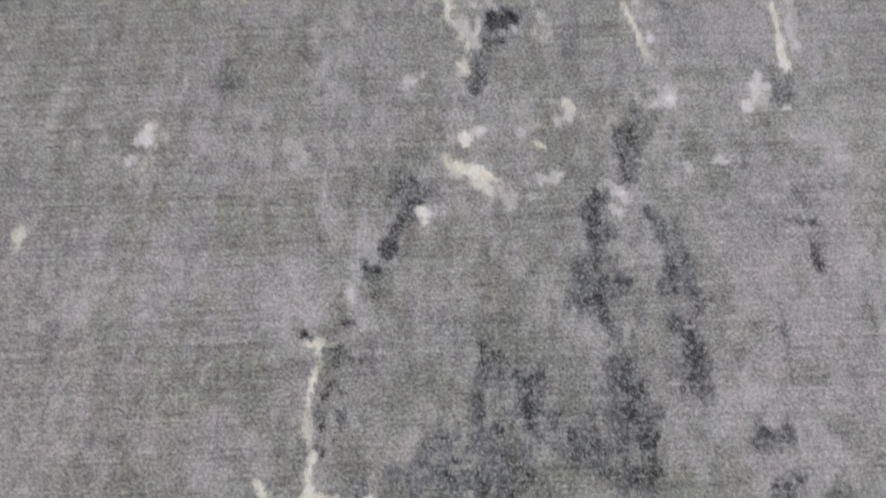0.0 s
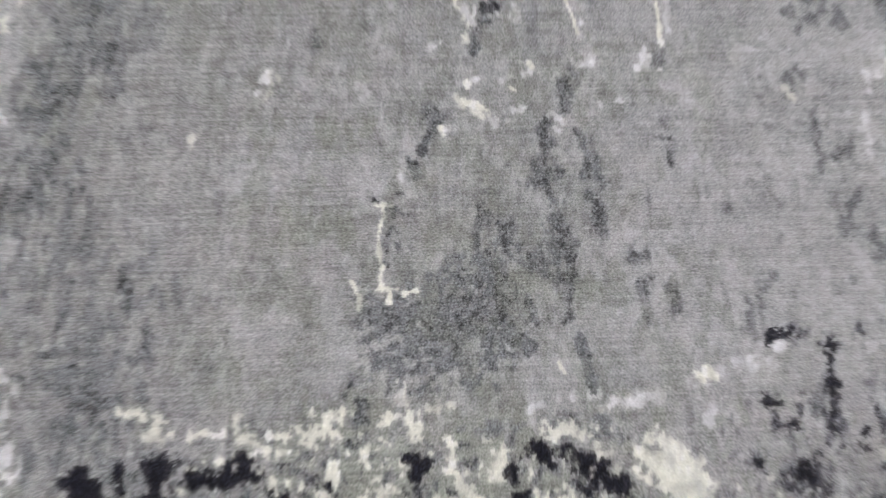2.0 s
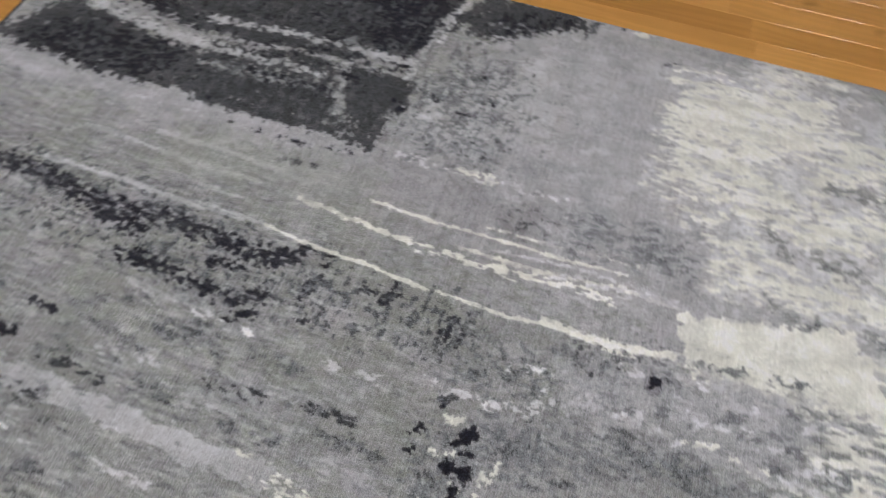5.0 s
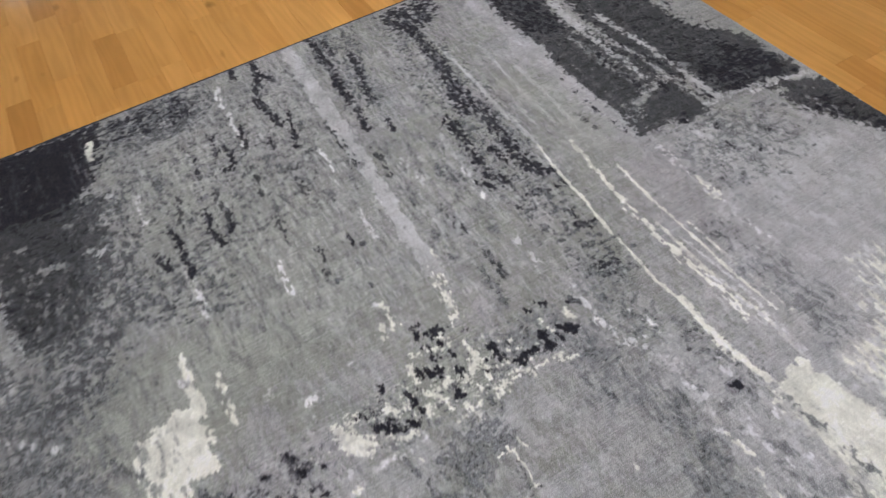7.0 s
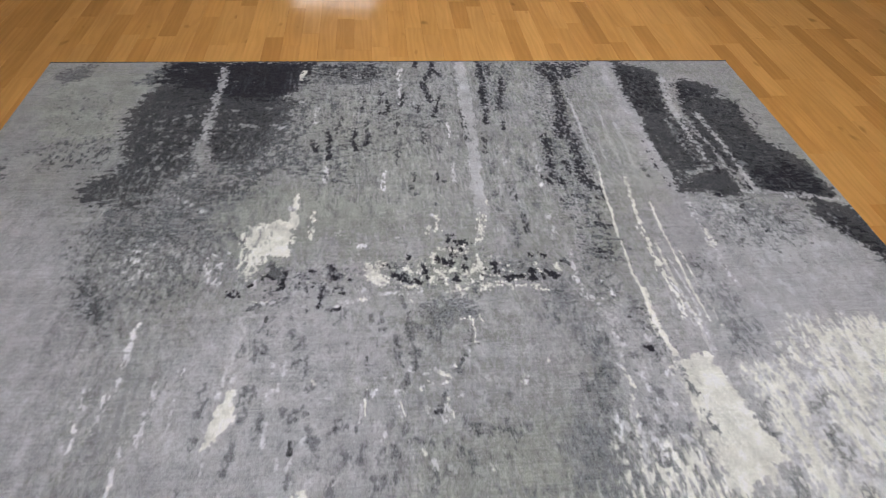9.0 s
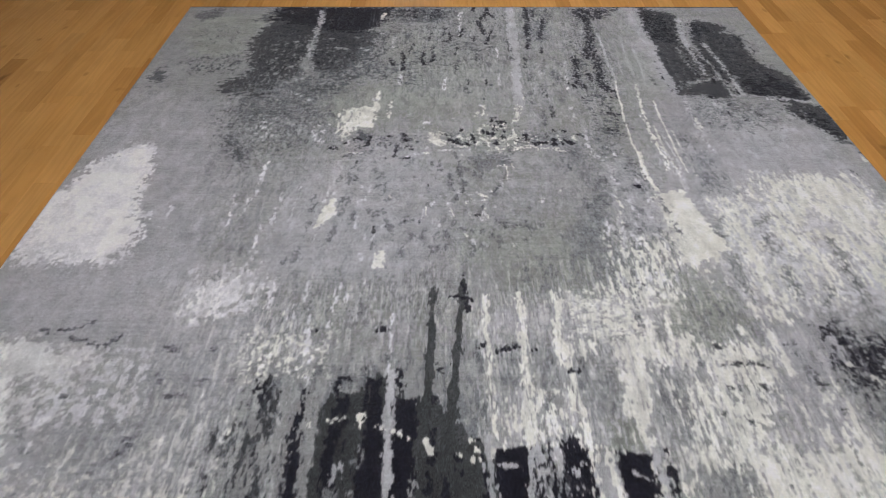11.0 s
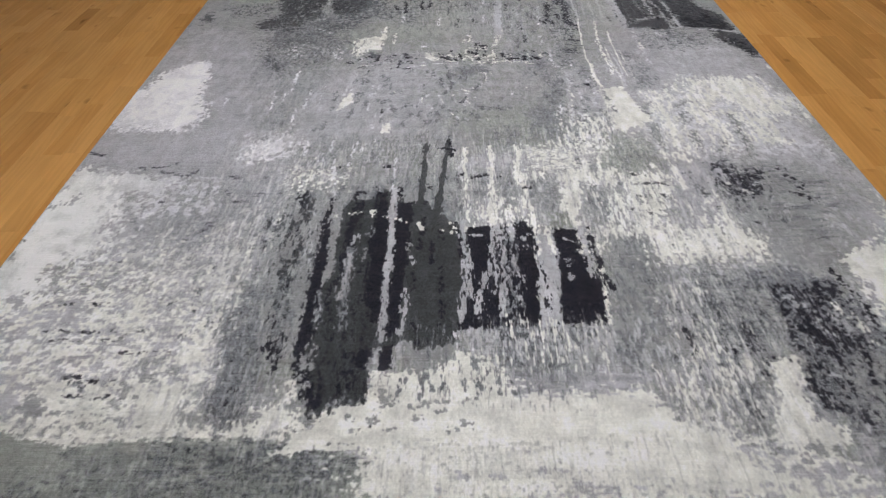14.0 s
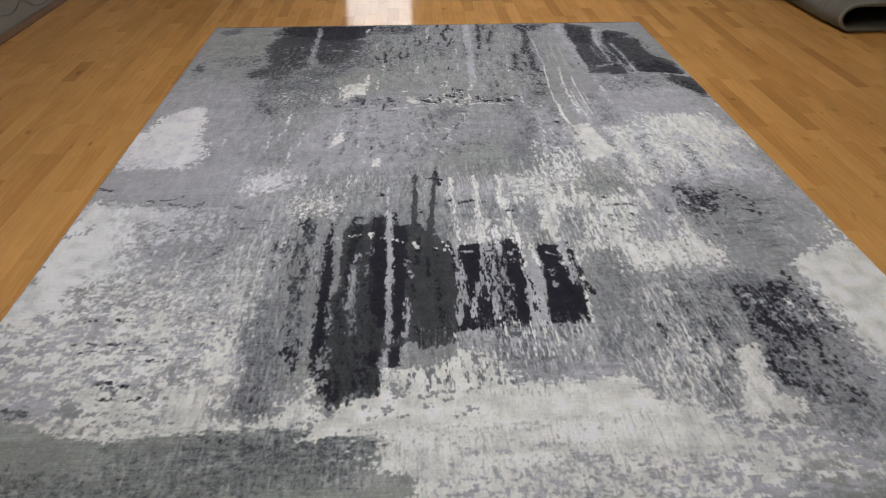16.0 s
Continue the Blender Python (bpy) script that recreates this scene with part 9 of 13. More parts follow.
patch(INK, 0.809, 3.478, 0.917, 3.322, 0.888, 3.148, 0.799, 3.132, 0.778, 3.294, rag=0.02, cover=0.4, cell=(0.014, 0.016))
patch(INK, 1.189, 2.606, 1.261, 2.391, 1.223, 2.389, 1.139, 2.554, rag=0.015, cover=0.4, cell=(0.03, 0.01))
patch(INK, 0.999, 3.352, 1.068, 3.264, 0.997, 3.191, 0.963, 3.232, rag=0.01, cover=0.5, cell=(0.014, 0.012))
patch(GREY, 1.262, 3.264, 1.326, 3.177, 1.281, 2.969, 1.256, 2.836, 1.188, 2.907, 1.159, 3.047, 1.171, 3.116, rag=0.015, cover=0.85, cell=(0.03, 0.014))
trail(LAV, 0.0147, 0.762, 3.536, 0.740, 3.349, 0.756, 3.188, 0.758, 3.029, 0.757, 2.892, 0.765, 2.773, rag=0.008, cover=0.95)
trail(SILVER, 0.0068, 0.758, 3.512, 0.737, 3.335, 0.749, 3.171, 0.749, 3.015, rag=0.006, cover=0.9, cell=(0.01, 0.014))
trail(SILVER, 0.0113, 0.950, 3.376, 0.921, 3.193, 0.913, 3.005, 0.918, 2.885, 0.917, 2.843, rag=0.006, cover=0.9, cell=(0.01, 0.014))
trail(SILVER, 0.0107, 0.989, 3.120, 0.994, 3.037, 1.006, 2.947, 1.003, 2.833, 1.005, 2.752, 1.004, 2.684, rag=0.006, cover=0.9, cell=(0.01, 0.014))
trail(SILVER, 0.0059, 0.828, 2.791, 0.913, 2.803, 0.984, 2.819, rag=0.006, cover=0.9, cell=(0.01, 0.014))
trail(SILVER, 0.0070, 0.930, 2.690, 1.029, 2.675, 1.133, 2.663, 1.250, 2.626, rag=0.006, cover=0.85, cell=(0.02, 0.01))
trail(PEARL, 0.0042, 0.934, 2.691, 1.053, 2.660, 1.182, 2.639, rag=0.005, cover=0.6, cell=(0.02, 0.008))
trail(INK, 0.0061, 0.797, 3.031, 0.789, 2.940, 0.777, 2.842, rag=0.005, cover=0.8)
trail(INK, 0.0043, 0.991, 2.785, 0.993, 2.719, 0.991, 2.684, rag=0.005, cover=0.75)
trail(SLATE, 0.0086, 0.780, 2.769, 0.782, 2.736, rag=0.006, cover=0.7)
trail(SLATE, 0.0068, 0.937, 2.635, 0.935, 2.582, rag=0.006, cover=0.8, cell=(0.01, 0.008))
trail(SLATE, 0.0066, 0.960, 2.544, 0.960, 2.503, rag=0.006, cover=0.8, cell=(0.01, 0.008))
trail(SLATE, 0.0059, 0.960, 2.294, 0.967, 2.258, rag=0.006, cover=0.8, cell=(0.01, 0.008))
trail(SLATE, 0.0061, 0.961, 2.339, 0.969, 2.318, rag=0.006, cover=0.8, cell=(0.01, 0.008))
trail(SLATE, 0.0066, 1.034, 2.538, 1.035, 2.513, rag=0.006, cover=0.8, cell=(0.01, 0.008))
trail(SLATE, 0.0073, 0.694, 2.835, 0.703, 2.805, rag=0.006, cover=0.8, cell=(0.01, 0.008))
trail(SLATE, 0.0070, 0.885, 2.720, 0.884, 2.685, rag=0.006, cover=0.8, cell=(0.01, 0.008))
patch(LEAD, 0.832, 2.697, 1.120, 2.592, 1.046, 2.387, 0.826, 2.383, 0.802, 2.528, rag=0.04, cover=0.28, cell=(0.024, 0.01))
patch(SILVER, 0.911, 2.664, 1.224, 2.377, 0.970, 2.146, 0.756, 2.303, rag=0.05, cover=0.3, cell=(0.03, 0.012))
trail(SILVER, 0.0062, 0.565, 3.231, 0.563, 3.079, 0.559, 2.914, 0.561, 2.788, rag=0.0035, cover=0.94, cell=(0.008, 0.03))
trail(IVORY, 0.0037, 0.560, 2.794, 0.548, 2.710, 0.544, 2.605, 0.533, 2.508, 0.535, 2.446, 0.528, 2.362, 0.536, 2.287, 0.526, 2.203, 0.526, 2.149, rag=0.0035, cover=0.94, cell=(0.008, 0.03))
trail(SILVER, 0.0046, 0.657, 3.204, 0.643, 3.029, 0.640, 2.876, 0.630, 2.762, rag=0.0035, cover=0.94, cell=(0.008, 0.03))
trail(IVORY, 0.0054, 0.630, 2.767, 0.619, 2.645, 0.608, 2.546, rag=0.0035, cover=0.94, cell=(0.008, 0.03))
trail(IVORY, 0.0059, 0.608, 2.550, 0.607, 2.441, 0.610, 2.343, 0.614, 2.238, 0.610, 2.203, rag=0.008, cover=0.85, cell=(0.008, 0.03))
trail(PEARL, 0.0044, 0.621, 2.322, 0.631, 2.211, 0.641, 2.095, rag=0.01, cover=0.6, cell=(0.008, 0.03))
trail(SILVER, 0.0060, 0.685, 3.068, 0.682, 2.914, 0.667, 2.756, rag=0.0035, cover=0.94, cell=(0.008, 0.03))
trail(IVORY, 0.0037, 0.667, 2.645, 0.662, 2.537, 0.663, 2.410, 0.662, 2.314, 0.666, 2.186, rag=0.0035, cover=0.94, cell=(0.008, 0.03))
trail(PEARL, 0.0050, 0.780, 2.633, 0.775, 2.494, 0.781, 2.400, 0.778, 2.325, 0.804, 2.235, rag=0.008, cover=0.7, cell=(0.01, 0.016))
trail(IVORY, 0.0077, 0.783, 2.512, 0.777, 2.453, rag=0.006, cover=0.85)
trail(SILVER, 0.0054, 0.877, 2.698, 0.876, 2.577, 0.870, 2.489, rag=0.006, cover=0.7)
patch(SAGE, -0.553, 2.641, -0.464, 2.747, -0.339, 2.759, -0.194, 2.709, -0.029, 2.644, -0.120, 2.536, -0.275, 2.555, -0.339, 2.441, -0.396, 2.391, -0.485, 2.490, -0.500, 2.539, rag=0.03, alpha=0.9)
patch(IVORY, -0.446, 2.576, -0.386, 2.595, -0.333, 2.605, -0.326, 2.535, -0.334, 2.452, -0.378, 2.459, -0.405, 2.419, -0.426, 2.371, -0.446, 2.388, -0.436, 2.461, -0.453, 2.515, rag=0.01, cell=(0.014, 0.012))
trail(IVORY, (0.0052, 0.0133), -0.329, 2.714, -0.328, 2.648, -0.332, 2.577, rag=0.006)
trail(IVORY, 0.0049, -0.278, 2.628, -0.280, 2.573, -0.281, 2.524, rag=0.006, cover=0.75)
trail(IVORY, 0.0045, -0.455, 2.547, -0.449, 2.471, -0.448, 2.407, rag=0.006)
trail(PEARL, 0.0055, -0.487, 2.470, -0.490, 2.414, -0.494, 2.366, rag=0.008, cover=0.8)
trail(PEARL, 0.0053, -0.403, 2.369, -0.405, 2.331, rag=0.008, cover=0.7)
trail(PEARL, 0.0075, -0.339, 2.653, -0.335, 2.653, rag=0.008, cover=0.8)
trail(PEARL, 0.0072, -0.219, 2.543, -0.216, 2.543, rag=0.008, cover=0.8)
trail(PEARL, 0.0071, -0.151, 2.487, -0.147, 2.487, rag=0.008, cover=0.8)
trail(PEARL, 0.0075, -0.630, 2.696, -0.626, 2.696, rag=0.008, cover=0.8)
trail(PEARL, 0.0074, -0.609, 2.669, -0.606, 2.669, rag=0.008, cover=0.8)
trail(PEARL, 0.0073, -0.578, 2.645, -0.574, 2.645, rag=0.008, cover=0.8)
trail(LEAD, 0.0094, -0.504, 2.585, -0.458, 2.517, rag=0.008, cover=0.7)
# far right corner and its ivory ground
patch(COAL, 1.131, 3.135, 1.144, 2.804, 0.973, 2.783, 0.961, 3.098, rag=0.012, cover=0.93, cell=(0.02, 0.01))
patch(COAL, 0.928, 3.091, 0.949, 2.817, 0.895, 2.809, 0.884, 3.081, rag=0.012, cover=0.93, cell=(0.02, 0.01))
patch(COAL, 0.853, 3.074, 0.867, 2.800, 0.833, 2.769, 0.774, 2.732, 0.768, 3.056, rag=0.012, cover=0.93, cell=(0.02, 0.01))
patch(COAL, 0.949, 2.781, 0.957, 2.673, 0.873, 2.662, 0.863, 2.724, 0.834, 2.678, 0.772, 2.687, 0.783, 2.744, rag=0.012, cover=0.93, cell=(0.02, 0.01))
patch(LEAD, 1.131, 3.135, 1.150, 2.676, 0.774, 2.654, 0.768, 3.056, rag=0.02, cover=0.18, cell=(0.022, 0.012), alpha=0.7)
trail(GREY, 0.0047, 0.941, 3.094, 0.951, 2.969, 0.965, 2.878, 0.965, 2.782, 0.963, 2.673, rag=0.005, cover=0.9, cell=(0.012, 0.014))
trail(LAV, 0.0028, 0.941, 3.094, 0.954, 2.951, 0.965, 2.840, 0.961, 2.743, rag=0.005, cover=0.7, cell=(0.012, 0.014))
trail(STEEL, 0.0072, 0.870, 3.078, 0.873, 2.973, 0.878, 2.884, 0.882, 2.802, rag=0.01, cover=0.8, cell=(0.012, 0.014))
trail(GREY, 0.0035, 0.867, 3.078, 0.871, 2.973, 0.874, 2.893, rag=0.006, cover=0.7, cell=(0.012, 0.014))
trail(GREY, 0.0066, 0.957, 2.805, 0.908, 2.794, 0.843, 2.778, rag=0.008, cover=0.8, cell=(0.012, 0.014))
trail(GREY, 0.0061, 1.150, 2.667, 1.017, 2.662, 0.962, 2.661, rag=0.01, cover=0.75, cell=(0.012, 0.014))
trail(STEEL, 0.0088, 1.027, 2.837, 1.011, 2.802, rag=0.012, cover=0.75, cell=(0.014, 0.012))
trail(STEEL, 0.0089, 1.018, 2.758, 1.007, 2.737, rag=0.012, cover=0.75, cell=(0.014, 0.012))
trail(STEEL, 0.0076, 0.997, 2.924, 0.995, 2.905, rag=0.012, cover=0.75, cell=(0.014, 0.012))
trail(STEEL, 0.0091, 0.815, 2.762, 0.797, 2.746, rag=0.012, cover=0.75, cell=(0.014, 0.012))
trail(STEEL, 0.0073, 0.851, 2.785, 0.833, 2.769, rag=0.012, cover=0.75, cell=(0.014, 0.012))
trail(STEEL, 0.0055, 0.931, 2.929, 0.925, 2.905, rag=0.012, cover=0.75, cell=(0.014, 0.012))
trail(STEEL, 0.0060, 1.016, 2.698, 0.996, 2.677, rag=0.012, cover=0.75, cell=(0.014, 0.012))
trail(INK, 0.0039, 0.981, 2.813, 0.977, 2.754, rag=0.007, cover=0.72, cell=(0.012, 0.01))
trail(INK, 0.0040, 0.983, 2.710, 0.981, 2.678, rag=0.007, cover=0.72, cell=(0.012, 0.01))
trail(INK, 0.0027, 0.880, 2.992, 0.887, 2.904, rag=0.007, cover=0.72, cell=(0.012, 0.01))
trail(INK, 0.0037, 0.884, 2.876, 0.886, 2.821, rag=0.007, cover=0.72, cell=(0.012, 0.01))
trail(INK, 0.0034, 0.746, 2.976, 0.748, 2.883, rag=0.007, cover=0.72, cell=(0.012, 0.01))
trail(INK, 0.0035, 0.745, 2.852, 0.747, 2.794, rag=0.007, cover=0.72, cell=(0.012, 0.01))
trail(INK, 0.0036, 0.747, 2.761, 0.756, 2.717, rag=0.007, cover=0.72, cell=(0.012, 0.01))
trail(INK, 0.0039, 1.037, 2.878, 1.046, 2.840, rag=0.007, cover=0.72, cell=(0.012, 0.01))
trail(INK, 0.0050, 1.070, 2.803, 1.057, 2.761, rag=0.007, cover=0.72, cell=(0.012, 0.01))
trail(INK, 0.0058, 0.899, 2.683, 0.884, 2.666, rag=0.007, cover=0.72, cell=(0.012, 0.01))
trail(INK, 0.0035, 0.699, 2.821, 0.700, 2.759, rag=0.007, cover=0.72, cell=(0.012, 0.01))
trail(INK, 0.0028, 0.936, 2.808, 0.934, 2.779, rag=0.007, cover=0.72, cell=(0.012, 0.01))
trail(INK, 0.0042, 0.797, 3.029, 0.786, 3.018, rag=0.007, cover=0.72, cell=(0.012, 0.01))
trail(INK, 0.0038, 1.033, 3.011, 1.039, 2.974, rag=0.007, cover=0.72, cell=(0.012, 0.01))
trail(INK, 0.0043, 0.968, 2.358, 0.964, 2.291, rag=0.007, cover=0.72, cell=(0.012, 0.01))
trail(INK, 0.0052, 1.013, 2.556, 1.018, 2.525, rag=0.007, cover=0.72, cell=(0.012, 0.01))
trail(INK, 0.0051, 0.954, 2.540, 0.949, 2.504, rag=0.007, cover=0.72, cell=(0.012, 0.01))
trail(INK, 0.0040, 0.911, 2.564, 0.914, 2.524, rag=0.007, cover=0.72, cell=(0.012, 0.01))
trail(INK, 0.0040, 0.936, 2.614, 0.926, 2.594, rag=0.007, cover=0.72, cell=(0.012, 0.01))
trail(SILVER, 0.0043, 0.757, 3.054, 0.766, 2.954, 0.768, 2.851, 0.770, 2.745, rag=0.008, cover=0.8, cell=(0.014, 0.014))
trail(LAV, 0.0060, 0.731, 3.048, 0.732, 2.889, 0.733, 2.759, rag=0.01, cover=0.7)
patch(STEEL, 1.046, 2.649, 1.052, 2.440, 0.798, 2.408, 0.786, 2.609, rag=0.04, cover=0.36, cell=(0.01, 0.016))
patch(SILVER, 1.140, 2.525, 1.155, 2.140, 0.798, 2.186, 0.798, 2.447, rag=0.06, cover=0.75, cell=(0.014, 0.02), soft=0.4)
patch(SAGEN, 0.721, 3.046, 0.728, 2.652, 0.610, 2.645, 0.618, 3.024, rag=0.03, alpha=0.5)
patch(LEAD, 0.732, 2.420, 0.731, 2.323, 0.691, 2.327, 0.690, 2.403, rag=0.02, cover=0.4, cell=(0.01, 0.016))
patch(LAV, 1.166, 2.274, 1.198, 1.502, 0.707, 1.592, 0.546, 1.726, 0.557, 2.123, 0.678, 2.202, 0.691, 2.313, rag=0.05, alpha=0.6)
patch(SILVER, 1.172, 2.138, 1.198, 1.502, 0.733, 1.617, 0.637, 1.760, 0.665, 2.044, 0.836, 2.139, rag=0.06, cover=0.55, cell=(0.014, 0.03), soft=0.35)
patch(PEARL, 1.172, 2.138, 1.193, 1.610, 0.894, 1.606, 0.720, 1.621, 0.672, 1.748, 0.688, 2.019, 0.810, 2.080, 0.875, 2.176, rag=0.06, cover=0.6, cell=(0.02, 0.02), alpha=0.6)
patch(IVORY, 1.171, 2.164, 1.182, 1.875, 1.037, 1.889, 0.974, 2.035, 0.883, 2.067, 0.889, 2.175, cover=0.85, rag=0.03, cell=(0.01, 0.035), soft=0.3)
patch(IVORY, 0.974, 2.041, 0.933, 1.935, 0.837, 1.889, 0.830, 1.979, 0.863, 2.060, cover=0.7, rag=0.03, cell=(0.01, 0.035), soft=0.3)
patch(IVORY, 0.934, 1.889, 0.945, 1.710, 0.889, 1.620, 0.851, 1.738, 0.837, 1.901, cover=0.75, rag=0.03, cell=(0.01, 0.035), soft=0.3)
patch(IVORY, 1.116, 1.896, 1.107, 1.662, 0.989, 1.685, 0.962, 1.906, cover=0.65, rag=0.03, cell=(0.01, 0.035), soft=0.3)
patch(IVORY, 0.779, 2.054, 0.785, 1.989, 0.705, 1.979, 0.694, 2.038, cover=0.7, rag=0.03, cell=(0.01, 0.035), soft=0.3)
patch(IVORY, 0.772, 1.991, 0.762, 1.765, 0.740, 1.557, 0.697, 1.573, 0.704, 1.985, cover=0.78, rag=0.03, cell=(0.01, 0.035), soft=0.3)
patch(IVORY, 0.875, 2.187, 0.849, 2.084, 0.760, 2.036, 0.785, 2.084, cover=0.7, rag=0.03, cell=(0.01, 0.035), soft=0.3)
patch(IVORY, 0.865, 1.757, 0.838, 1.626, 0.758, 1.630, 0.772, 1.740, cover=0.45, rag=0.03, cell=(0.01, 0.035), soft=0.3)
patch(IVORY, 0.628, 2.043, 0.642, 1.906, 0.645, 1.787, 0.596, 1.771, 0.589, 1.741, 0.542, 1.767, 0.545, 2.068, rag=0.016, cell=(0.012, 0.03))
trail(GREY, 0.0095, 0.969, 1.858, 0.962, 1.747, rag=0.016, cover=0.75, cell=(0.009, 0.02))
trail(STEEL, 0.0057, 0.969, 1.858, 0.962, 1.747, rag=0.012, cover=0.5, cell=(0.008, 0.02))
trail(GREY, 0.0122, 0.963, 1.705, 0.953, 1.586, rag=0.016, cover=0.75, cell=(0.009, 0.02))
trail(STEEL, 0.0073, 0.963, 1.705, 0.953, 1.586, rag=0.012, cover=0.5, cell=(0.008, 0.02))
trail(GREY, 0.0133, 0.798, 1.871, 0.795, 1.817, rag=0.016, cover=0.75, cell=(0.009, 0.02))
trail(STEEL, 0.0080, 0.798, 1.871, 0.795, 1.817, rag=0.012, cover=0.5, cell=(0.008, 0.02))
trail(GREY, 0.0094, 0.696, 1.955, 0.660, 1.901, rag=0.016, cover=0.75, cell=(0.009, 0.02))
trail(STEEL, 0.0056, 0.696, 1.955, 0.660, 1.901, rag=0.012, cover=0.5, cell=(0.008, 0.02))
trail(GREY, 0.0095, 0.672, 1.893, 0.678, 1.831, rag=0.016, cover=0.75, cell=(0.009, 0.02))
trail(STEEL, 0.0057, 0.672, 1.893, 0.678, 1.831, rag=0.012, cover=0.5, cell=(0.008, 0.02))
trail(GREY, 0.0109, 0.675, 1.791, 0.669, 1.662, rag=0.016, cover=0.75, cell=(0.009, 0.02))
trail(STEEL, 0.0065, 0.675, 1.791, 0.669, 1.662, rag=0.012, cover=0.5, cell=(0.008, 0.02))
trail(GREY, 0.0098, 0.837, 1.967, 0.798, 1.932, rag=0.016, cover=0.75, cell=(0.009, 0.02))
trail(STEEL, 0.0059, 0.837, 1.967, 0.798, 1.932, rag=0.012, cover=0.5, cell=(0.008, 0.02))
trail(GREY, 0.0095, 0.880, 1.671, 0.852, 1.621, rag=0.016, cover=0.75, cell=(0.009, 0.02))
trail(STEEL, 0.0057, 0.880, 1.671, 0.852, 1.621, rag=0.012, cover=0.5, cell=(0.008, 0.02))
trail(GREY, 0.0115, 0.798, 1.743, 0.795, 1.641, rag=0.016, cover=0.75, cell=(0.009, 0.02))
trail(STEEL, 0.0069, 0.798, 1.743, 0.795, 1.641, rag=0.012, cover=0.5, cell=(0.008, 0.02))
patch(STEELB, 0.759, 2.292, 0.766, 2.077, 0.691, 2.090, 0.688, 2.288, rag=0.03, cover=0.55, cell=(0.01, 0.02), alpha=0.85)
trail(STEEL, 0.0070, 0.621, 2.008, 0.614, 1.980, rag=0.008, cover=0.8, cell=(0.008, 0.012))
trail(STEEL, 0.0092, 0.629, 1.960, 0.619, 1.922, rag=0.008, cover=0.85, cell=(0.008, 0.012))
trail(SLATE, 0.0086, 0.337, 2.893, 0.338, 2.829, rag=0.014, cover=0.55, cell=(0.01, 0.016), alpha=0.75)
trail(SLATE, 0.0065, 0.322, 2.841, 0.324, 2.755, rag=0.014, cover=0.55, cell=(0.01, 0.016), alpha=0.75)
trail(SLATE, 0.0057, 0.364, 2.940, 0.365, 2.912, rag=0.014, cover=0.55, cell=(0.01, 0.016), alpha=0.75)
trail(SLATE, 0.0064, 0.232, 2.709, 0.229, 2.624, rag=0.014, cover=0.55, cell=(0.01, 0.016), alpha=0.75)
trail(SLATE, 0.0068, 0.257, 2.581, 0.256, 2.476, rag=0.014, cover=0.55, cell=(0.01, 0.016), alpha=0.75)
trail(SLATE, 0.0052, 0.356, 2.825, 0.355, 2.781, rag=0.014, cover=0.55, cell=(0.01, 0.016), alpha=0.75)
trail(SLATE, 0.0056, 0.303, 2.928, 0.296, 2.879, rag=0.014, cover=0.55, cell=(0.01, 0.016), alpha=0.75)
trail(SLATE, 0.0060, 0.344, 2.706, 0.335, 2.630, rag=0.014, cover=0.55, cell=(0.01, 0.016), alpha=0.75)
trail(SLATE, 0.0060, 0.293, 2.627, 0.291, 2.552, rag=0.014, cover=0.55, cell=(0.01, 0.016), alpha=0.75)
trail(SLATE, 0.0062, 0.235, 2.861, 0.232, 2.779, rag=0.014, cover=0.55, cell=(0.01, 0.016), alpha=0.75)
trail(SILVER, 0.0045, 0.388, 2.960, 0.387, 2.815, 0.385, 2.702, rag=0.01, cover=0.7, cell=(0.01, 0.02))
trail(SILVER, 0.0035, 0.253, 2.837, 0.248, 2.697, rag=0.01, cover=0.7, cell=(0.01, 0.02))
trail(SILVER, 0.0035, 0.277, 2.936, 0.276, 2.841, rag=0.01, cover=0.7, cell=(0.01, 0.02))
trail(SILVER, 0.0029, 0.293, 2.759, 0.291, 2.627, rag=0.01, cover=0.7, cell=(0.01, 0.02))
patch(SLATE, -0.845, 3.359, -0.332, 3.499, 0.740, 3.524, 0.618, 2.839, 0.377, 2.706, -0.100, 2.593, -0.463, 2.624, -0.837, 2.493, rag=0.06, cover=0.15, cell=(0.009, 0.05), alpha=0.6)
patch(PEARL, -0.360, 3.424, 0.707, 3.461, 0.643, 2.719, 0.407, 2.498, -0.034, 2.629, -0.426, 2.844, rag=0.06, cover=0.09, cell=(0.008, 0.05), alpha=0.5)
patch(STEEL, -0.840, 2.824, -0.448, 2.713, -0.382, 2.358, -0.611, 2.334, -0.836, 2.447, rag=0.06, cover=0.35, cell=(0.01, 0.03), alpha=0.7)
patch(GREY, -0.843, 3.198, -0.615, 3.158, -0.435, 2.948, -0.504, 2.743, -0.729, 2.703, -0.839, 2.761, rag=0.05, cover=0.16, cell=(0.014, 0.02), alpha=0.8)
patch(SLATE, -0.433, 3.247, -0.315, 3.230, -0.333, 2.912, -0.470, 2.725, -0.568, 2.711, rag=0.04, cover=0.4, cell=(0.014, 0.018))
patch(INK, 0.783, 3.495, 1.175, 3.235, 1.244, 2.654, 1.170, 2.618, 0.864, 2.775, 0.823, 3.048, rag=0.02, cover=0.12, cell=(0.012, 0.016))
patch(LAV, 0.802, 2.528, 1.161, 2.320, 0.922, 2.103, 0.760, 2.192, rag=0.05, cover=0.35, cell=(0.01, 0.04), alpha=0.8)
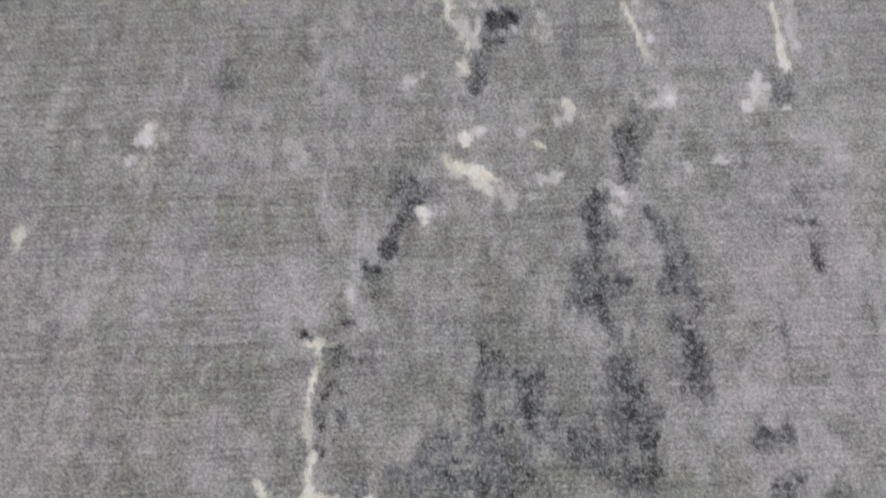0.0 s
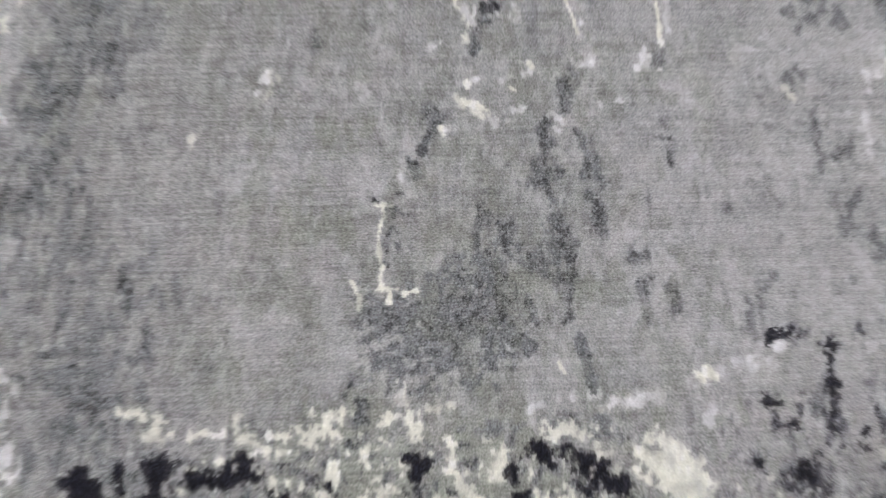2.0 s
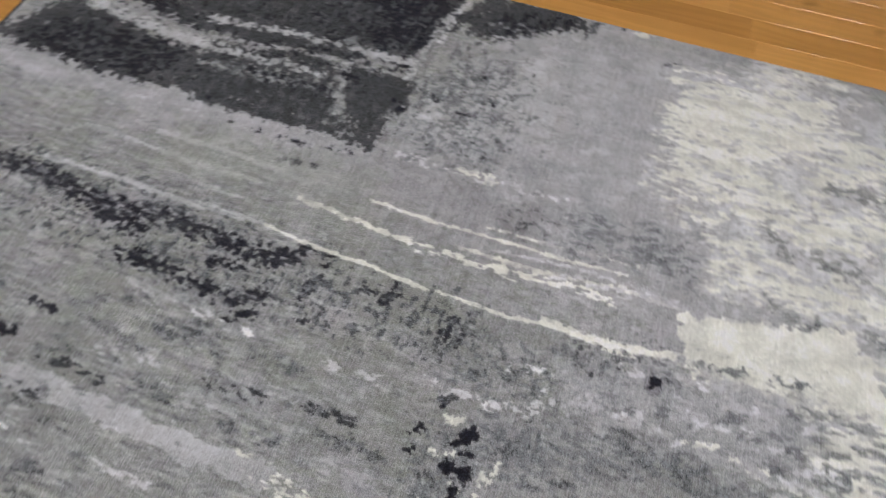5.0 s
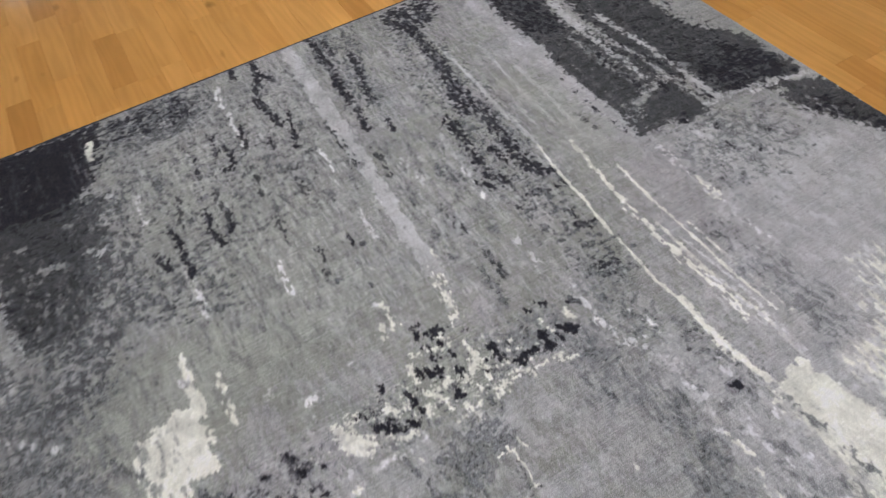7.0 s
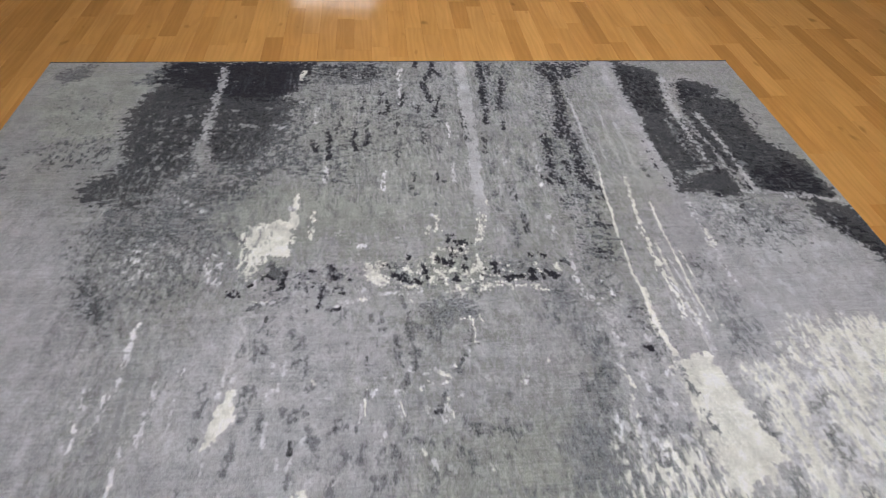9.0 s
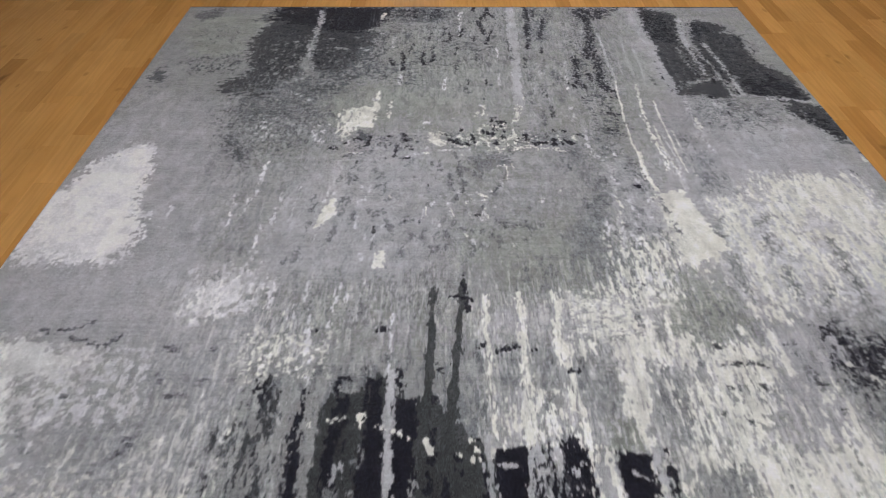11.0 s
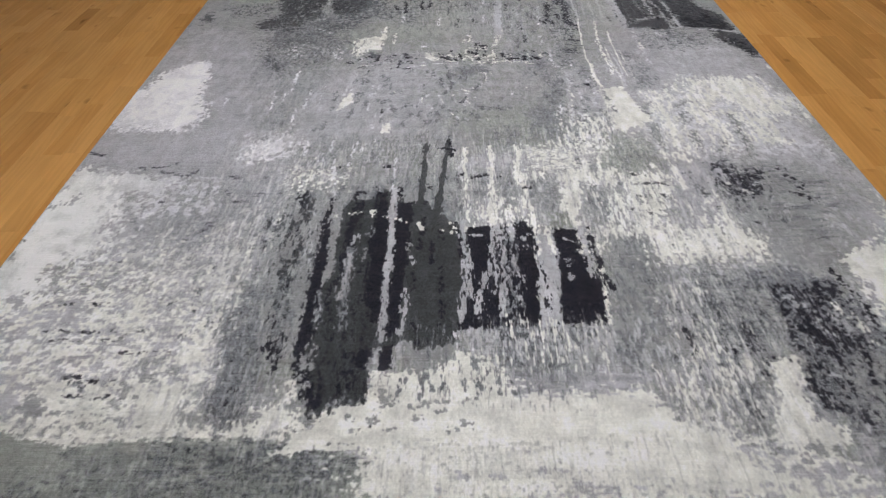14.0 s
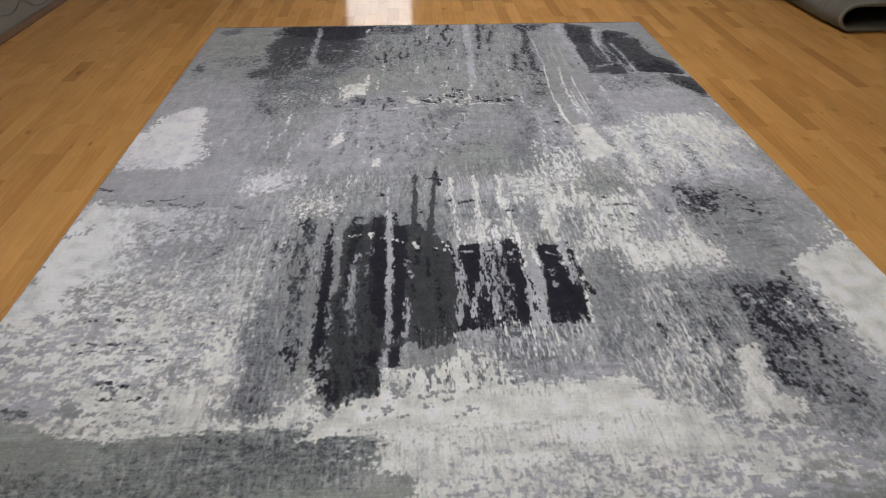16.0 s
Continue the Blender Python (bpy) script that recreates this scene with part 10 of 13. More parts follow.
trail(COAL, 0.0062, 0.189, 3.184, 0.178, 2.987, rag=0.008, cover=0.7, cell=(0.008, 0.016))
trail(COAL, 0.0060, 0.049, 3.069, 0.046, 2.963, rag=0.008, cover=0.7, cell=(0.008, 0.016))
trail(COAL, 0.0041, 0.281, 2.760, 0.280, 2.668, rag=0.008, cover=0.7, cell=(0.008, 0.016))
trail(COAL, 0.0060, -0.131, 3.096, -0.138, 3.002, rag=0.008, cover=0.7, cell=(0.008, 0.016))
trail(COAL, 0.0057, -0.039, 2.945, -0.045, 2.853, rag=0.008, cover=0.7, cell=(0.008, 0.016))
trail(COAL, 0.0038, 0.291, 2.603, 0.291, 2.524, rag=0.008, cover=0.7, cell=(0.008, 0.016))
trail(COAL, 0.0060, 0.237, 3.012, 0.228, 2.907, rag=0.008, cover=0.7, cell=(0.008, 0.016))
trail(COAL, 0.0041, 0.003, 2.808, -0.008, 2.730, rag=0.008, cover=0.7, cell=(0.008, 0.016))
trail(COAL, 0.0061, -0.216, 3.120, -0.228, 3.030, rag=0.008, cover=0.7, cell=(0.008, 0.016))
trail(COAL, 0.0061, -0.031, 3.116, -0.040, 3.018, rag=0.008, cover=0.7, cell=(0.008, 0.016))
trail(PEARL, 0.0049, -0.015, 3.338, -0.025, 3.190, rag=0.008, cover=0.6, cell=(0.008, 0.02))
trail(PEARL, 0.0045, 0.131, 3.074, 0.122, 2.949, rag=0.008, cover=0.6, cell=(0.008, 0.02))
trail(PEARL, 0.0046, -0.292, 3.190, -0.295, 3.087, rag=0.008, cover=0.6, cell=(0.008, 0.02))
trail(PEARL, 0.0054, -0.248, 2.864, -0.255, 2.769, rag=0.008, cover=0.6, cell=(0.008, 0.02))
trail(PEARL, 0.0040, -0.081, 2.813, -0.090, 2.724, rag=0.008, cover=0.6, cell=(0.008, 0.02))
trail(PEARL, 0.0042, 0.123, 2.851, 0.116, 2.761, rag=0.008, cover=0.6, cell=(0.008, 0.02))
trail(PEARL, 0.0042, 0.377, 2.825, 0.372, 2.726, rag=0.008, cover=0.6, cell=(0.008, 0.02))
trail(PEARL, 0.0038, 0.365, 2.603, 0.364, 2.514, rag=0.008, cover=0.6, cell=(0.008, 0.02))
trail(PEARL, 0.0053, -0.006, 3.497, -0.019, 3.372, rag=0.008, cover=0.6, cell=(0.008, 0.02))
trail(SILVER, (0.0163, 0.0155), 0.213, 3.496, 0.204, 3.261, 0.198, 3.029, 0.190, 2.856, 0.182, 2.702, 0.180, 2.617, rag=0.008, cover=0.9, cell=(0.012, 0.03))
trail(SILVER, 0.0080, 0.950, 3.376, 0.921, 3.193, 0.913, 3.005, 0.918, 2.885, 0.917, 2.843, rag=0.007, cover=0.8, cell=(0.01, 0.014))
trail(SILVER, 0.0076, 0.989, 3.120, 0.994, 3.037, 1.006, 2.947, 1.003, 2.833, 1.005, 2.752, 1.004, 2.684, rag=0.007, cover=0.8, cell=(0.01, 0.014))
trail(LAV, 0.0114, 0.762, 3.536, 0.740, 3.349, 0.756, 3.188, 0.758, 3.029, 0.757, 2.892, 0.765, 2.773, rag=0.008, cover=0.9)
# black and ivory band
patch(LAV, -0.025, 1.803, -0.532, 1.756, -0.456, 2.256, -0.199, 2.278, -0.067, 2.307, -0.073, 2.037, rag=0.08, alpha=0.4)
patch(STEELB, 0.358, 1.806, 0.246, 1.795, 0.240, 1.876, 0.263, 1.933, 0.317, 2.005, 0.319, 2.041, 0.389, 2.053, 0.378, 1.987, 0.352, 1.925, rag=0.03, alpha=0.6)
patch(STEELB, 0.348, 1.838, 0.237, 1.827, 0.252, 1.901, 0.318, 1.990, 0.360, 2.022, rag=0.02, cover=0.4, cell=(0.01, 0.02))
patch(STEELB, 0.399, 2.046, 0.370, 2.051, 0.357, 2.133, 0.381, 2.141, rag=0.015, cover=0.6, cell=(0.008, 0.016))
patch(STEELB, 0.362, 2.261, 0.297, 2.252, 0.290, 2.319, 0.300, 2.342, 0.352, 2.344, rag=0.02, cover=0.5, cell=(0.008, 0.012), soft=0.2)
trail(LEAD, 0.0077, 0.188, 1.925, 0.076, 1.926, 0.051, 1.938, rag=0.01, cover=0.55, cell=(0.012, 0.008))
trail(SLATE, 0.0059, -0.019, 1.829, -0.014, 1.911, rag=0.008, cover=0.7, cell=(0.008, 0.012))
trail(LEAD, 0.0051, -0.031, 1.909, -0.064, 1.908, rag=0.006, cover=0.6)
trail(INK, 0.0057, 0.012, 1.971, 0.001, 1.973, rag=0.004)
trail(SLATE, 0.0063, 0.013, 1.987, 0.024, 2.015, rag=0.006, cover=0.8)
trail(LEAD, 0.0054, 0.157, 2.008, 0.152, 2.008, rag=0.004)
trail(PEARL, 0.0029, -0.206, 2.019, -0.240, 2.017, rag=0.003, cover=0.8, cell=(0.01, 0.006))
trail(PEARL, 0.0045, -0.406, 2.046, -0.394, 2.113, rag=0.008, cover=0.6)
trail(IVORY, 0.0030, -0.443, 2.005, -0.430, 2.104, -0.405, 2.234, rag=0.005, cover=0.75, cell=(0.007, 0.02))
patch(STEEL, -0.368, 1.771, -0.450, 1.763, -0.429, 1.835, -0.386, 1.830, rag=0.015, cover=0.6, cell=(0.01, 0.02))
trail(STEEL, 0.0063, -0.406, 1.858, -0.389, 1.966, rag=0.01, cover=0.75, cell=(0.008, 0.02))
trail(STEEL, 0.0078, -0.266, 2.080, -0.269, 2.134, -0.263, 2.183, -0.263, 2.240, rag=0.01, cover=0.65, cell=(0.008, 0.02))
trail(STEEL, 0.0068, -0.282, 1.938, -0.281, 1.997, rag=0.01, cover=0.6)
trail(STEEL, 0.0055, -0.460, 1.933, -0.455, 1.973, rag=0.008, cover=0.7)
trail(LEAD, 0.0040, -0.099, 2.200, -0.102, 2.207, rag=0.006, cover=0.8)
trail(LEAD, 0.0054, -0.128, 2.229, -0.131, 2.248, rag=0.008, cover=0.7)
trail(LEAD, 0.0053, -0.105, 2.227, -0.107, 2.243, rag=0.008, cover=0.7)
trail(LEAD, 0.0041, -0.188, 2.240, -0.191, 2.265, rag=0.008, cover=0.6)
trail(LEAD, 0.0042, -0.291, 2.168, -0.287, 2.189, rag=0.006, cover=0.6)
trail(IVORY, 0.0024, 0.284, 2.323, 0.265, 2.327, rag=0.003, cover=0.88, cell=(0.008, 0.006))
trail(IVORY, 0.0024, 0.252, 2.327, 0.218, 2.324, 0.215, 2.315, rag=0.003, cover=0.88, cell=(0.008, 0.006))
trail(IVORY, 0.0024, 0.252, 2.350, 0.214, 2.343, 0.196, 2.341, 0.182, 2.328, 0.155, 2.322, 0.127, 2.317, rag=0.003, cover=0.88, cell=(0.008, 0.006))
trail(IVORY, 0.0024, 0.196, 2.341, 0.187, 2.342, 0.160, 2.337, rag=0.003, cover=0.88, cell=(0.008, 0.006))
trail(IVORY, 0.0031, 0.112, 2.324, 0.085, 2.315, 0.054, 2.312, rag=0.003, cover=0.88, cell=(0.008, 0.006))
trail(IVORY, 0.0031, 0.159, 2.315, 0.128, 2.315, 0.127, 2.329, rag=0.003, cover=0.88, cell=(0.008, 0.006))
trail(PEARL, 0.0039, -0.067, 2.315, -0.107, 2.314, rag=0.003, cover=0.88, cell=(0.008, 0.006))
trail(PEARL, 0.0040, -0.130, 2.310, -0.165, 2.298, -0.202, 2.285, rag=0.006, cover=0.75, cell=(0.01, 0.006))
trail(PEARL, 0.0027, -0.237, 2.267, -0.253, 2.240, rag=0.003, cover=0.88, cell=(0.008, 0.006))
trail(SILVER, 0.0042, -0.310, 2.253, -0.358, 2.263, -0.411, 2.257, rag=0.006, cover=0.6, cell=(0.012, 0.006))
trail(IVORY, 0.0028, -0.360, 2.302, -0.403, 2.299, rag=0.003, cover=0.88, cell=(0.008, 0.006))
trail(PEARL, 0.0026, -0.003, 2.317, -0.057, 2.308, rag=0.005, cover=0.6)
patch(STEEL, 0.340, 2.344, -0.067, 2.320, -0.071, 2.426, 0.329, 2.433, rag=0.02, cover=0.45, cell=(0.01, 0.008), soft=0.2)
patch(SAGE, 0.203, 2.374, 0.120, 2.349, 0.022, 2.346, 0.009, 2.417, 0.176, 2.420, rag=0.015, cover=0.35, cell=(0.01, 0.008))
patch(MAUVE, -0.139, 2.299, -0.405, 2.271, -0.385, 2.420, -0.133, 2.425, rag=0.03, cover=0.5, cell=(0.014, 0.012), soft=0.2)
patch(SLATE, -0.151, 2.317, -0.400, 2.310, -0.385, 2.420, -0.158, 2.424, rag=0.03, cover=0.2, cell=(0.01, 0.01))
patch(LEAD, 0.516, 2.404, 0.445, 2.402, 0.434, 2.435, 0.510, 2.436, rag=0.02, cover=0.5, cell=(0.012, 0.008))
patch(IVORY, 0.204, 2.351, -0.066, 2.332, -0.071, 2.420, 0.187, 2.425, rag=0.02, cover=0.16, cell=(0.008, 0.007))
patch(INK, 0.203, 2.369, -0.066, 2.350, -0.071, 2.420, 0.187, 2.425, rag=0.02, cover=0.12, cell=(0.009, 0.008))
trail(IVORY, 0.0027, 0.118, 2.368, 0.121, 2.342, 0.104, 2.337, rag=0.003, cover=0.85, cell=(0.007, 0.006))
trail(IVORY, 0.0027, 0.101, 2.350, 0.084, 2.361, 0.094, 2.372, 0.118, 2.372, rag=0.003, cover=0.85, cell=(0.007, 0.006))
trail(IVORY, 0.0027, 0.109, 2.394, 0.119, 2.408, rag=0.003, cover=0.85, cell=(0.007, 0.006))
trail(IVORY, 0.0027, 0.178, 2.390, 0.173, 2.403, rag=0.003, cover=0.85, cell=(0.007, 0.006))
trail(IVORY, 0.0027, 0.144, 2.414, 0.124, 2.397, rag=0.003, cover=0.85, cell=(0.007, 0.006))
trail(IVORY, 0.0027, 0.076, 2.390, 0.063, 2.376, rag=0.003, cover=0.85, cell=(0.007, 0.006))
trail(IVORY, 0.0028, 0.059, 2.365, 0.055, 2.343, 0.062, 2.334, rag=0.003, cover=0.85, cell=(0.007, 0.006))
trail(IVORY, 0.0028, 0.034, 2.341, 0.030, 2.366, 0.017, 2.370, 0.018, 2.345, rag=0.003, cover=0.85, cell=(0.007, 0.006))
trail(IVORY, 0.0028, -0.006, 2.380, -0.010, 2.394, rag=0.003, cover=0.85, cell=(0.007, 0.006))
trail(IVORY, 0.0028, -0.028, 2.386, -0.035, 2.398, -0.048, 2.404, rag=0.003, cover=0.85, cell=(0.007, 0.006))
trail(IVORY, 0.0027, 0.193, 2.360, 0.185, 2.374, rag=0.003, cover=0.85, cell=(0.007, 0.006))
trail(IVORY, 0.0027, 0.167, 2.368, 0.149, 2.373, 0.142, 2.390, rag=0.003, cover=0.85, cell=(0.007, 0.006))
trail(IVORY, 0.0027, 0.051, 2.371, 0.040, 2.377, 0.049, 2.400, rag=0.003, cover=0.85, cell=(0.007, 0.006))
trail(IVORY, 0.0027, 0.041, 2.410, 0.027, 2.416, rag=0.003, cover=0.85, cell=(0.007, 0.006))
trail(IVORY, 0.0027, 0.082, 2.392, 0.087, 2.406, rag=0.003, cover=0.85, cell=(0.007, 0.006))
trail(IVORY, 0.0026, 0.226, 2.375, 0.202, 2.381, rag=0.003, cover=0.85, cell=(0.007, 0.006))
trail(IVORY, 0.0026, 0.210, 2.392, 0.224, 2.403, rag=0.003, cover=0.85, cell=(0.007, 0.006))
trail(IVORY, 0.0026, 0.296, 2.371, 0.285, 2.393, 0.290, 2.405, rag=0.003, cover=0.85, cell=(0.007, 0.006))
trail(IVORY, 0.0026, 0.349, 2.372, 0.341, 2.389, 0.344, 2.406, rag=0.003, cover=0.85, cell=(0.007, 0.006))
patch(IVORY, -0.085, 2.353, -0.104, 2.354, -0.137, 2.366, -0.124, 2.375, -0.142, 2.399, -0.109, 2.397, -0.097, 2.374, rag=0.006, cover=0.92, cell=(0.01, 0.006))
patch(IVORY, -0.090, 2.397, -0.134, 2.402, -0.139, 2.425, -0.089, 2.425, rag=0.008, cover=0.5, cell=(0.01, 0.006))
patch(IVORY, 0.034, 2.338, 0.017, 2.346, 0.015, 2.370, 0.033, 2.370, rag=0.005, cover=0.8, cell=(0.008, 0.006))
trail(PEARL, 0.0052, -0.144, 2.330, -0.151, 2.323, rag=0.005)
trail(IVORY, 0.0025, -0.057, 2.344, -0.056, 2.344, rag=0.003)
trail(IVORY, 0.0026, -0.067, 2.335, -0.066, 2.335, rag=0.003)
trail(IVORY, 0.0025, -0.022, 2.378, -0.021, 2.378, rag=0.003)
trail(IVORY, 0.0025, -0.041, 2.389, -0.040, 2.389, rag=0.003)
trail(IVORY, 0.0024, 0.008, 2.410, 0.010, 2.410, rag=0.003)
trail(IVORY, 0.0024, 0.090, 2.412, 0.091, 2.412, rag=0.003)
trail(IVORY, 0.0024, 0.124, 2.381, 0.125, 2.381, rag=0.003)
trail(IVORY, 0.0024, 0.153, 2.407, 0.154, 2.407, rag=0.003)
trail(IVORY, 0.0023, 0.199, 2.408, 0.201, 2.408, rag=0.003)
trail(IVORY, 0.0023, 0.256, 2.364, 0.257, 2.364, rag=0.003)
trail(IVORY, 0.0026, -0.161, 2.383, -0.160, 2.383, rag=0.003)
trail(IVORY, 0.0026, -0.187, 2.377, -0.186, 2.377, rag=0.003)
trail(IVORY, 0.0026, -0.193, 2.389, -0.191, 2.389, rag=0.003)
trail(IVORY, 0.0027, -0.280, 2.363, -0.278, 2.363, rag=0.003)
trail(IVORY, 0.0027, -0.390, 2.390, -0.388, 2.390, rag=0.003)
trail(IVORY, 0.0027, -0.418, 2.384, -0.416, 2.384, rag=0.003)
trail(INK, 0.0046, 0.337, 2.357, 0.317, 2.357, 0.311, 2.377, rag=0.005, cover=0.93, cell=(0.007, 0.007))
trail(INK, 0.0035, 0.300, 2.348, 0.297, 2.366, rag=0.005, cover=0.93, cell=(0.007, 0.007))
trail(INK, 0.0058, 0.272, 2.347, 0.273, 2.377, rag=0.005, cover=0.93, cell=(0.007, 0.007))
trail(INK, 0.0059, 0.250, 2.358, 0.197, 2.357, rag=0.005, cover=0.93, cell=(0.007, 0.007))
trail(INK, 0.0041, 0.185, 2.379, 0.181, 2.403, rag=0.005, cover=0.93, cell=(0.007, 0.007))
trail(INK, 0.0036, 0.148, 2.359, 0.144, 2.359, rag=0.005, cover=0.93, cell=(0.007, 0.007))
trail(INK, 0.0055, 0.086, 2.353, 0.084, 2.358, rag=0.005, cover=0.93, cell=(0.007, 0.007))
trail(INK, 0.0060, 0.101, 2.396, 0.105, 2.405, rag=0.005, cover=0.93, cell=(0.007, 0.007))
trail(INK, 0.0025, 0.059, 2.330, 0.057, 2.332, rag=0.005, cover=0.93, cell=(0.007, 0.007))
trail(INK, 0.0062, 0.011, 2.363, 0.005, 2.388, rag=0.005, cover=0.93, cell=(0.007, 0.007))
trail(INK, 0.0044, -0.002, 2.347, -0.013, 2.354, rag=0.005, cover=0.93, cell=(0.007, 0.007))
trail(INK, 0.0050, -0.031, 2.350, -0.052, 2.368, -0.066, 2.377, rag=0.005, cover=0.93, cell=(0.007, 0.007))
trail(INK, 0.0037, -0.045, 2.380, -0.049, 2.385, rag=0.005, cover=0.93, cell=(0.007, 0.007))
trail(INK, 0.0048, 0.071, 2.412, 0.056, 2.414, rag=0.005, cover=0.93, cell=(0.007, 0.007))
trail(INK, 0.0037, -0.079, 2.408, -0.083, 2.410, rag=0.005, cover=0.93, cell=(0.007, 0.007))
trail(INK, 0.0033, -0.247, 2.286, -0.247, 2.356, rag=0.005, cover=0.93, cell=(0.007, 0.007))
trail(INK, 0.0054, -0.205, 2.275, -0.231, 2.268, rag=0.005, cover=0.93, cell=(0.007, 0.007))
trail(INK, 0.0034, -0.277, 2.280, -0.278, 2.285, rag=0.005, cover=0.93, cell=(0.007, 0.007))
trail(INK, 0.0071, -0.222, 2.381, -0.225, 2.387, rag=0.005, cover=0.93, cell=(0.007, 0.007))
trail(INK, 0.0045, -0.198, 2.381, -0.201, 2.385, rag=0.005, cover=0.93, cell=(0.007, 0.007))
trail(INK, 0.0060, -0.336, 2.355, -0.335, 2.399, rag=0.005, cover=0.93, cell=(0.007, 0.007))
trail(INK, 0.0054, -0.364, 2.378, -0.377, 2.391, rag=0.005, cover=0.93, cell=(0.007, 0.007))
trail(INK, 0.0046, -0.268, 2.395, -0.272, 2.399, rag=0.005, cover=0.93, cell=(0.007, 0.007))
trail(INK, 0.0033, -0.288, 2.355, -0.291, 2.359, rag=0.005, cover=0.93, cell=(0.007, 0.007))
trail(INK, 0.0033, -0.213, 2.351, -0.217, 2.353, rag=0.005, cover=0.93, cell=(0.007, 0.007))
trail(INK, 0.0040, -0.294, 2.380, -0.290, 2.385, rag=0.005, cover=0.93, cell=(0.007, 0.007))
trail(INK, 0.0034, -0.308, 2.337, -0.305, 2.344, rag=0.005, cover=0.93, cell=(0.007, 0.007))
trail(INK, 0.0073, 0.366, 2.402, 0.361, 2.407, rag=0.005, cover=0.93, cell=(0.007, 0.007))
trail(INK, 0.0049, 0.473, 2.416, 0.452, 2.419, rag=0.005, cover=0.93, cell=(0.007, 0.007))
trail(INK, 0.0038, -0.025, 2.351, -0.035, 2.348, rag=0.005, cover=0.93, cell=(0.007, 0.007))
trail(INK, 0.0042, -0.367, 2.246, -0.364, 2.254, rag=0.005, cover=0.93, cell=(0.007, 0.007))
trail(INK, 0.0039, -0.196, 2.331, -0.198, 2.337, rag=0.005, cover=0.93, cell=(0.007, 0.007))
trail(INK, 0.0040, -0.277, 2.310, -0.280, 2.315, rag=0.005, cover=0.93, cell=(0.007, 0.007))
trail(INK, 0.0046, -0.278, 2.372, -0.292, 2.373, rag=0.005, cover=0.93, cell=(0.007, 0.007))
trail(INK, 0.0041, -0.415, 2.353, -0.410, 2.359, rag=0.005, cover=0.93, cell=(0.007, 0.007))
trail(SLATE, 0.0048, -0.323, 2.309, -0.361, 2.294, -0.407, 2.284, rag=0.006, cover=0.85, cell=(0.012, 0.006))
trail(SLATE, 0.0040, -0.244, 2.311, -0.226, 2.330, rag=0.005, cover=0.8)
trail(SLATE, 0.0074, 0.126, 2.292, 0.126, 2.334, rag=0.006, cover=0.7, cell=(0.007, 0.008))
trail(STEEL, 0.0060, 0.145, 2.338, 0.139, 2.367, rag=0.006, cover=0.7, cell=(0.007, 0.008))
trail(SLATE, 0.0047, 0.211, 2.375, 0.217, 2.409, rag=0.008, cover=0.6, cell=(0.007, 0.008))
trail(LEAD, 0.0069, 0.248, 2.387, 0.252, 2.415, rag=0.008, cover=0.6, cell=(0.007, 0.008))
patch(LEAD, 0.562, 2.098, 0.422, 2.089, 0.395, 2.238, 0.530, 2.268, rag=0.02, cover=0.2, cell=(0.012, 0.008))
patch(STEEL, 0.486, 2.260, 0.393, 2.256, 0.370, 2.423, 0.481, 2.414, rag=0.03, cover=0.4, cell=(0.01, 0.014))
trail(INK, 0.0073, 0.493, 2.115, 0.482, 2.116, rag=0.004)
trail(SLATE, 0.0035, 0.483, 2.208, 0.473, 2.209, rag=0.004)
patch(IVORY, 0.678, 1.821, 0.565, 1.810, 0.539, 1.948, 0.530, 2.055, 0.541, 2.076, 0.623, 2.092, rag=0.008)
trail(STEEL, 0.0064, 0.566, 1.893, 0.556, 1.945, rag=0.006, cover=0.8, cell=(0.008, 0.01))
trail(STEEL, 0.0062, 0.554, 1.986, 0.546, 2.034, rag=0.006, cover=0.8, cell=(0.008, 0.01))
trail(STEEL, 0.0061, 0.547, 2.053, 0.542, 2.064, rag=0.006, cover=0.8, cell=(0.008, 0.01))
trail(IVORY, 0.0052, 0.547, 2.097, 0.538, 2.156, 0.533, 2.200, 0.535, 2.250, 0.539, 2.298, rag=0.005)
trail(PEARL, 0.0048, 0.419, 2.133, 0.430, 2.179, 0.424, 2.230, 0.407, 2.270, rag=0.006, cover=0.72, cell=(0.008, 0.012))
trail(PEARL, 0.0034, 0.467, 2.252, 0.453, 2.312, 0.440, 2.330, rag=0.006, cover=0.72, cell=(0.008, 0.012))
trail(PEARL, 0.0034, 0.391, 2.273, 0.381, 2.322, 0.376, 2.365, 0.387, 2.389, 0.375, 2.404, rag=0.006, cover=0.72, cell=(0.008, 0.012))
trail(PEARL, 0.0035, 0.429, 2.270, 0.401, 2.281, rag=0.006, cover=0.72, cell=(0.008, 0.012))
trail(PEARL, 0.0039, 0.510, 1.919, 0.512, 1.919, rag=0.005)
trail(PEARL, 0.0039, 0.487, 1.943, 0.489, 1.943, rag=0.005)
trail(PEARL, 0.0038, 0.466, 1.975, 0.468, 1.975, rag=0.005)
trail(PEARL, 0.0038, 0.494, 1.981, 0.496, 1.981, rag=0.005)
trail(PEARL, 0.0038, 0.450, 2.036, 0.452, 2.036, rag=0.005)
trail(PEARL, 0.0037, 0.461, 2.068, 0.463, 2.068, rag=0.005)
trail(PEARL, 0.0037, 0.504, 2.071, 0.506, 2.071, rag=0.005)
trail(PEARL, 0.0036, 0.514, 2.155, 0.516, 2.155, rag=0.005)
trail(PEARL, 0.0036, 0.458, 2.168, 0.460, 2.168, rag=0.005)
trail(PEARL, 0.0036, 0.424, 2.173, 0.426, 2.173, rag=0.005)
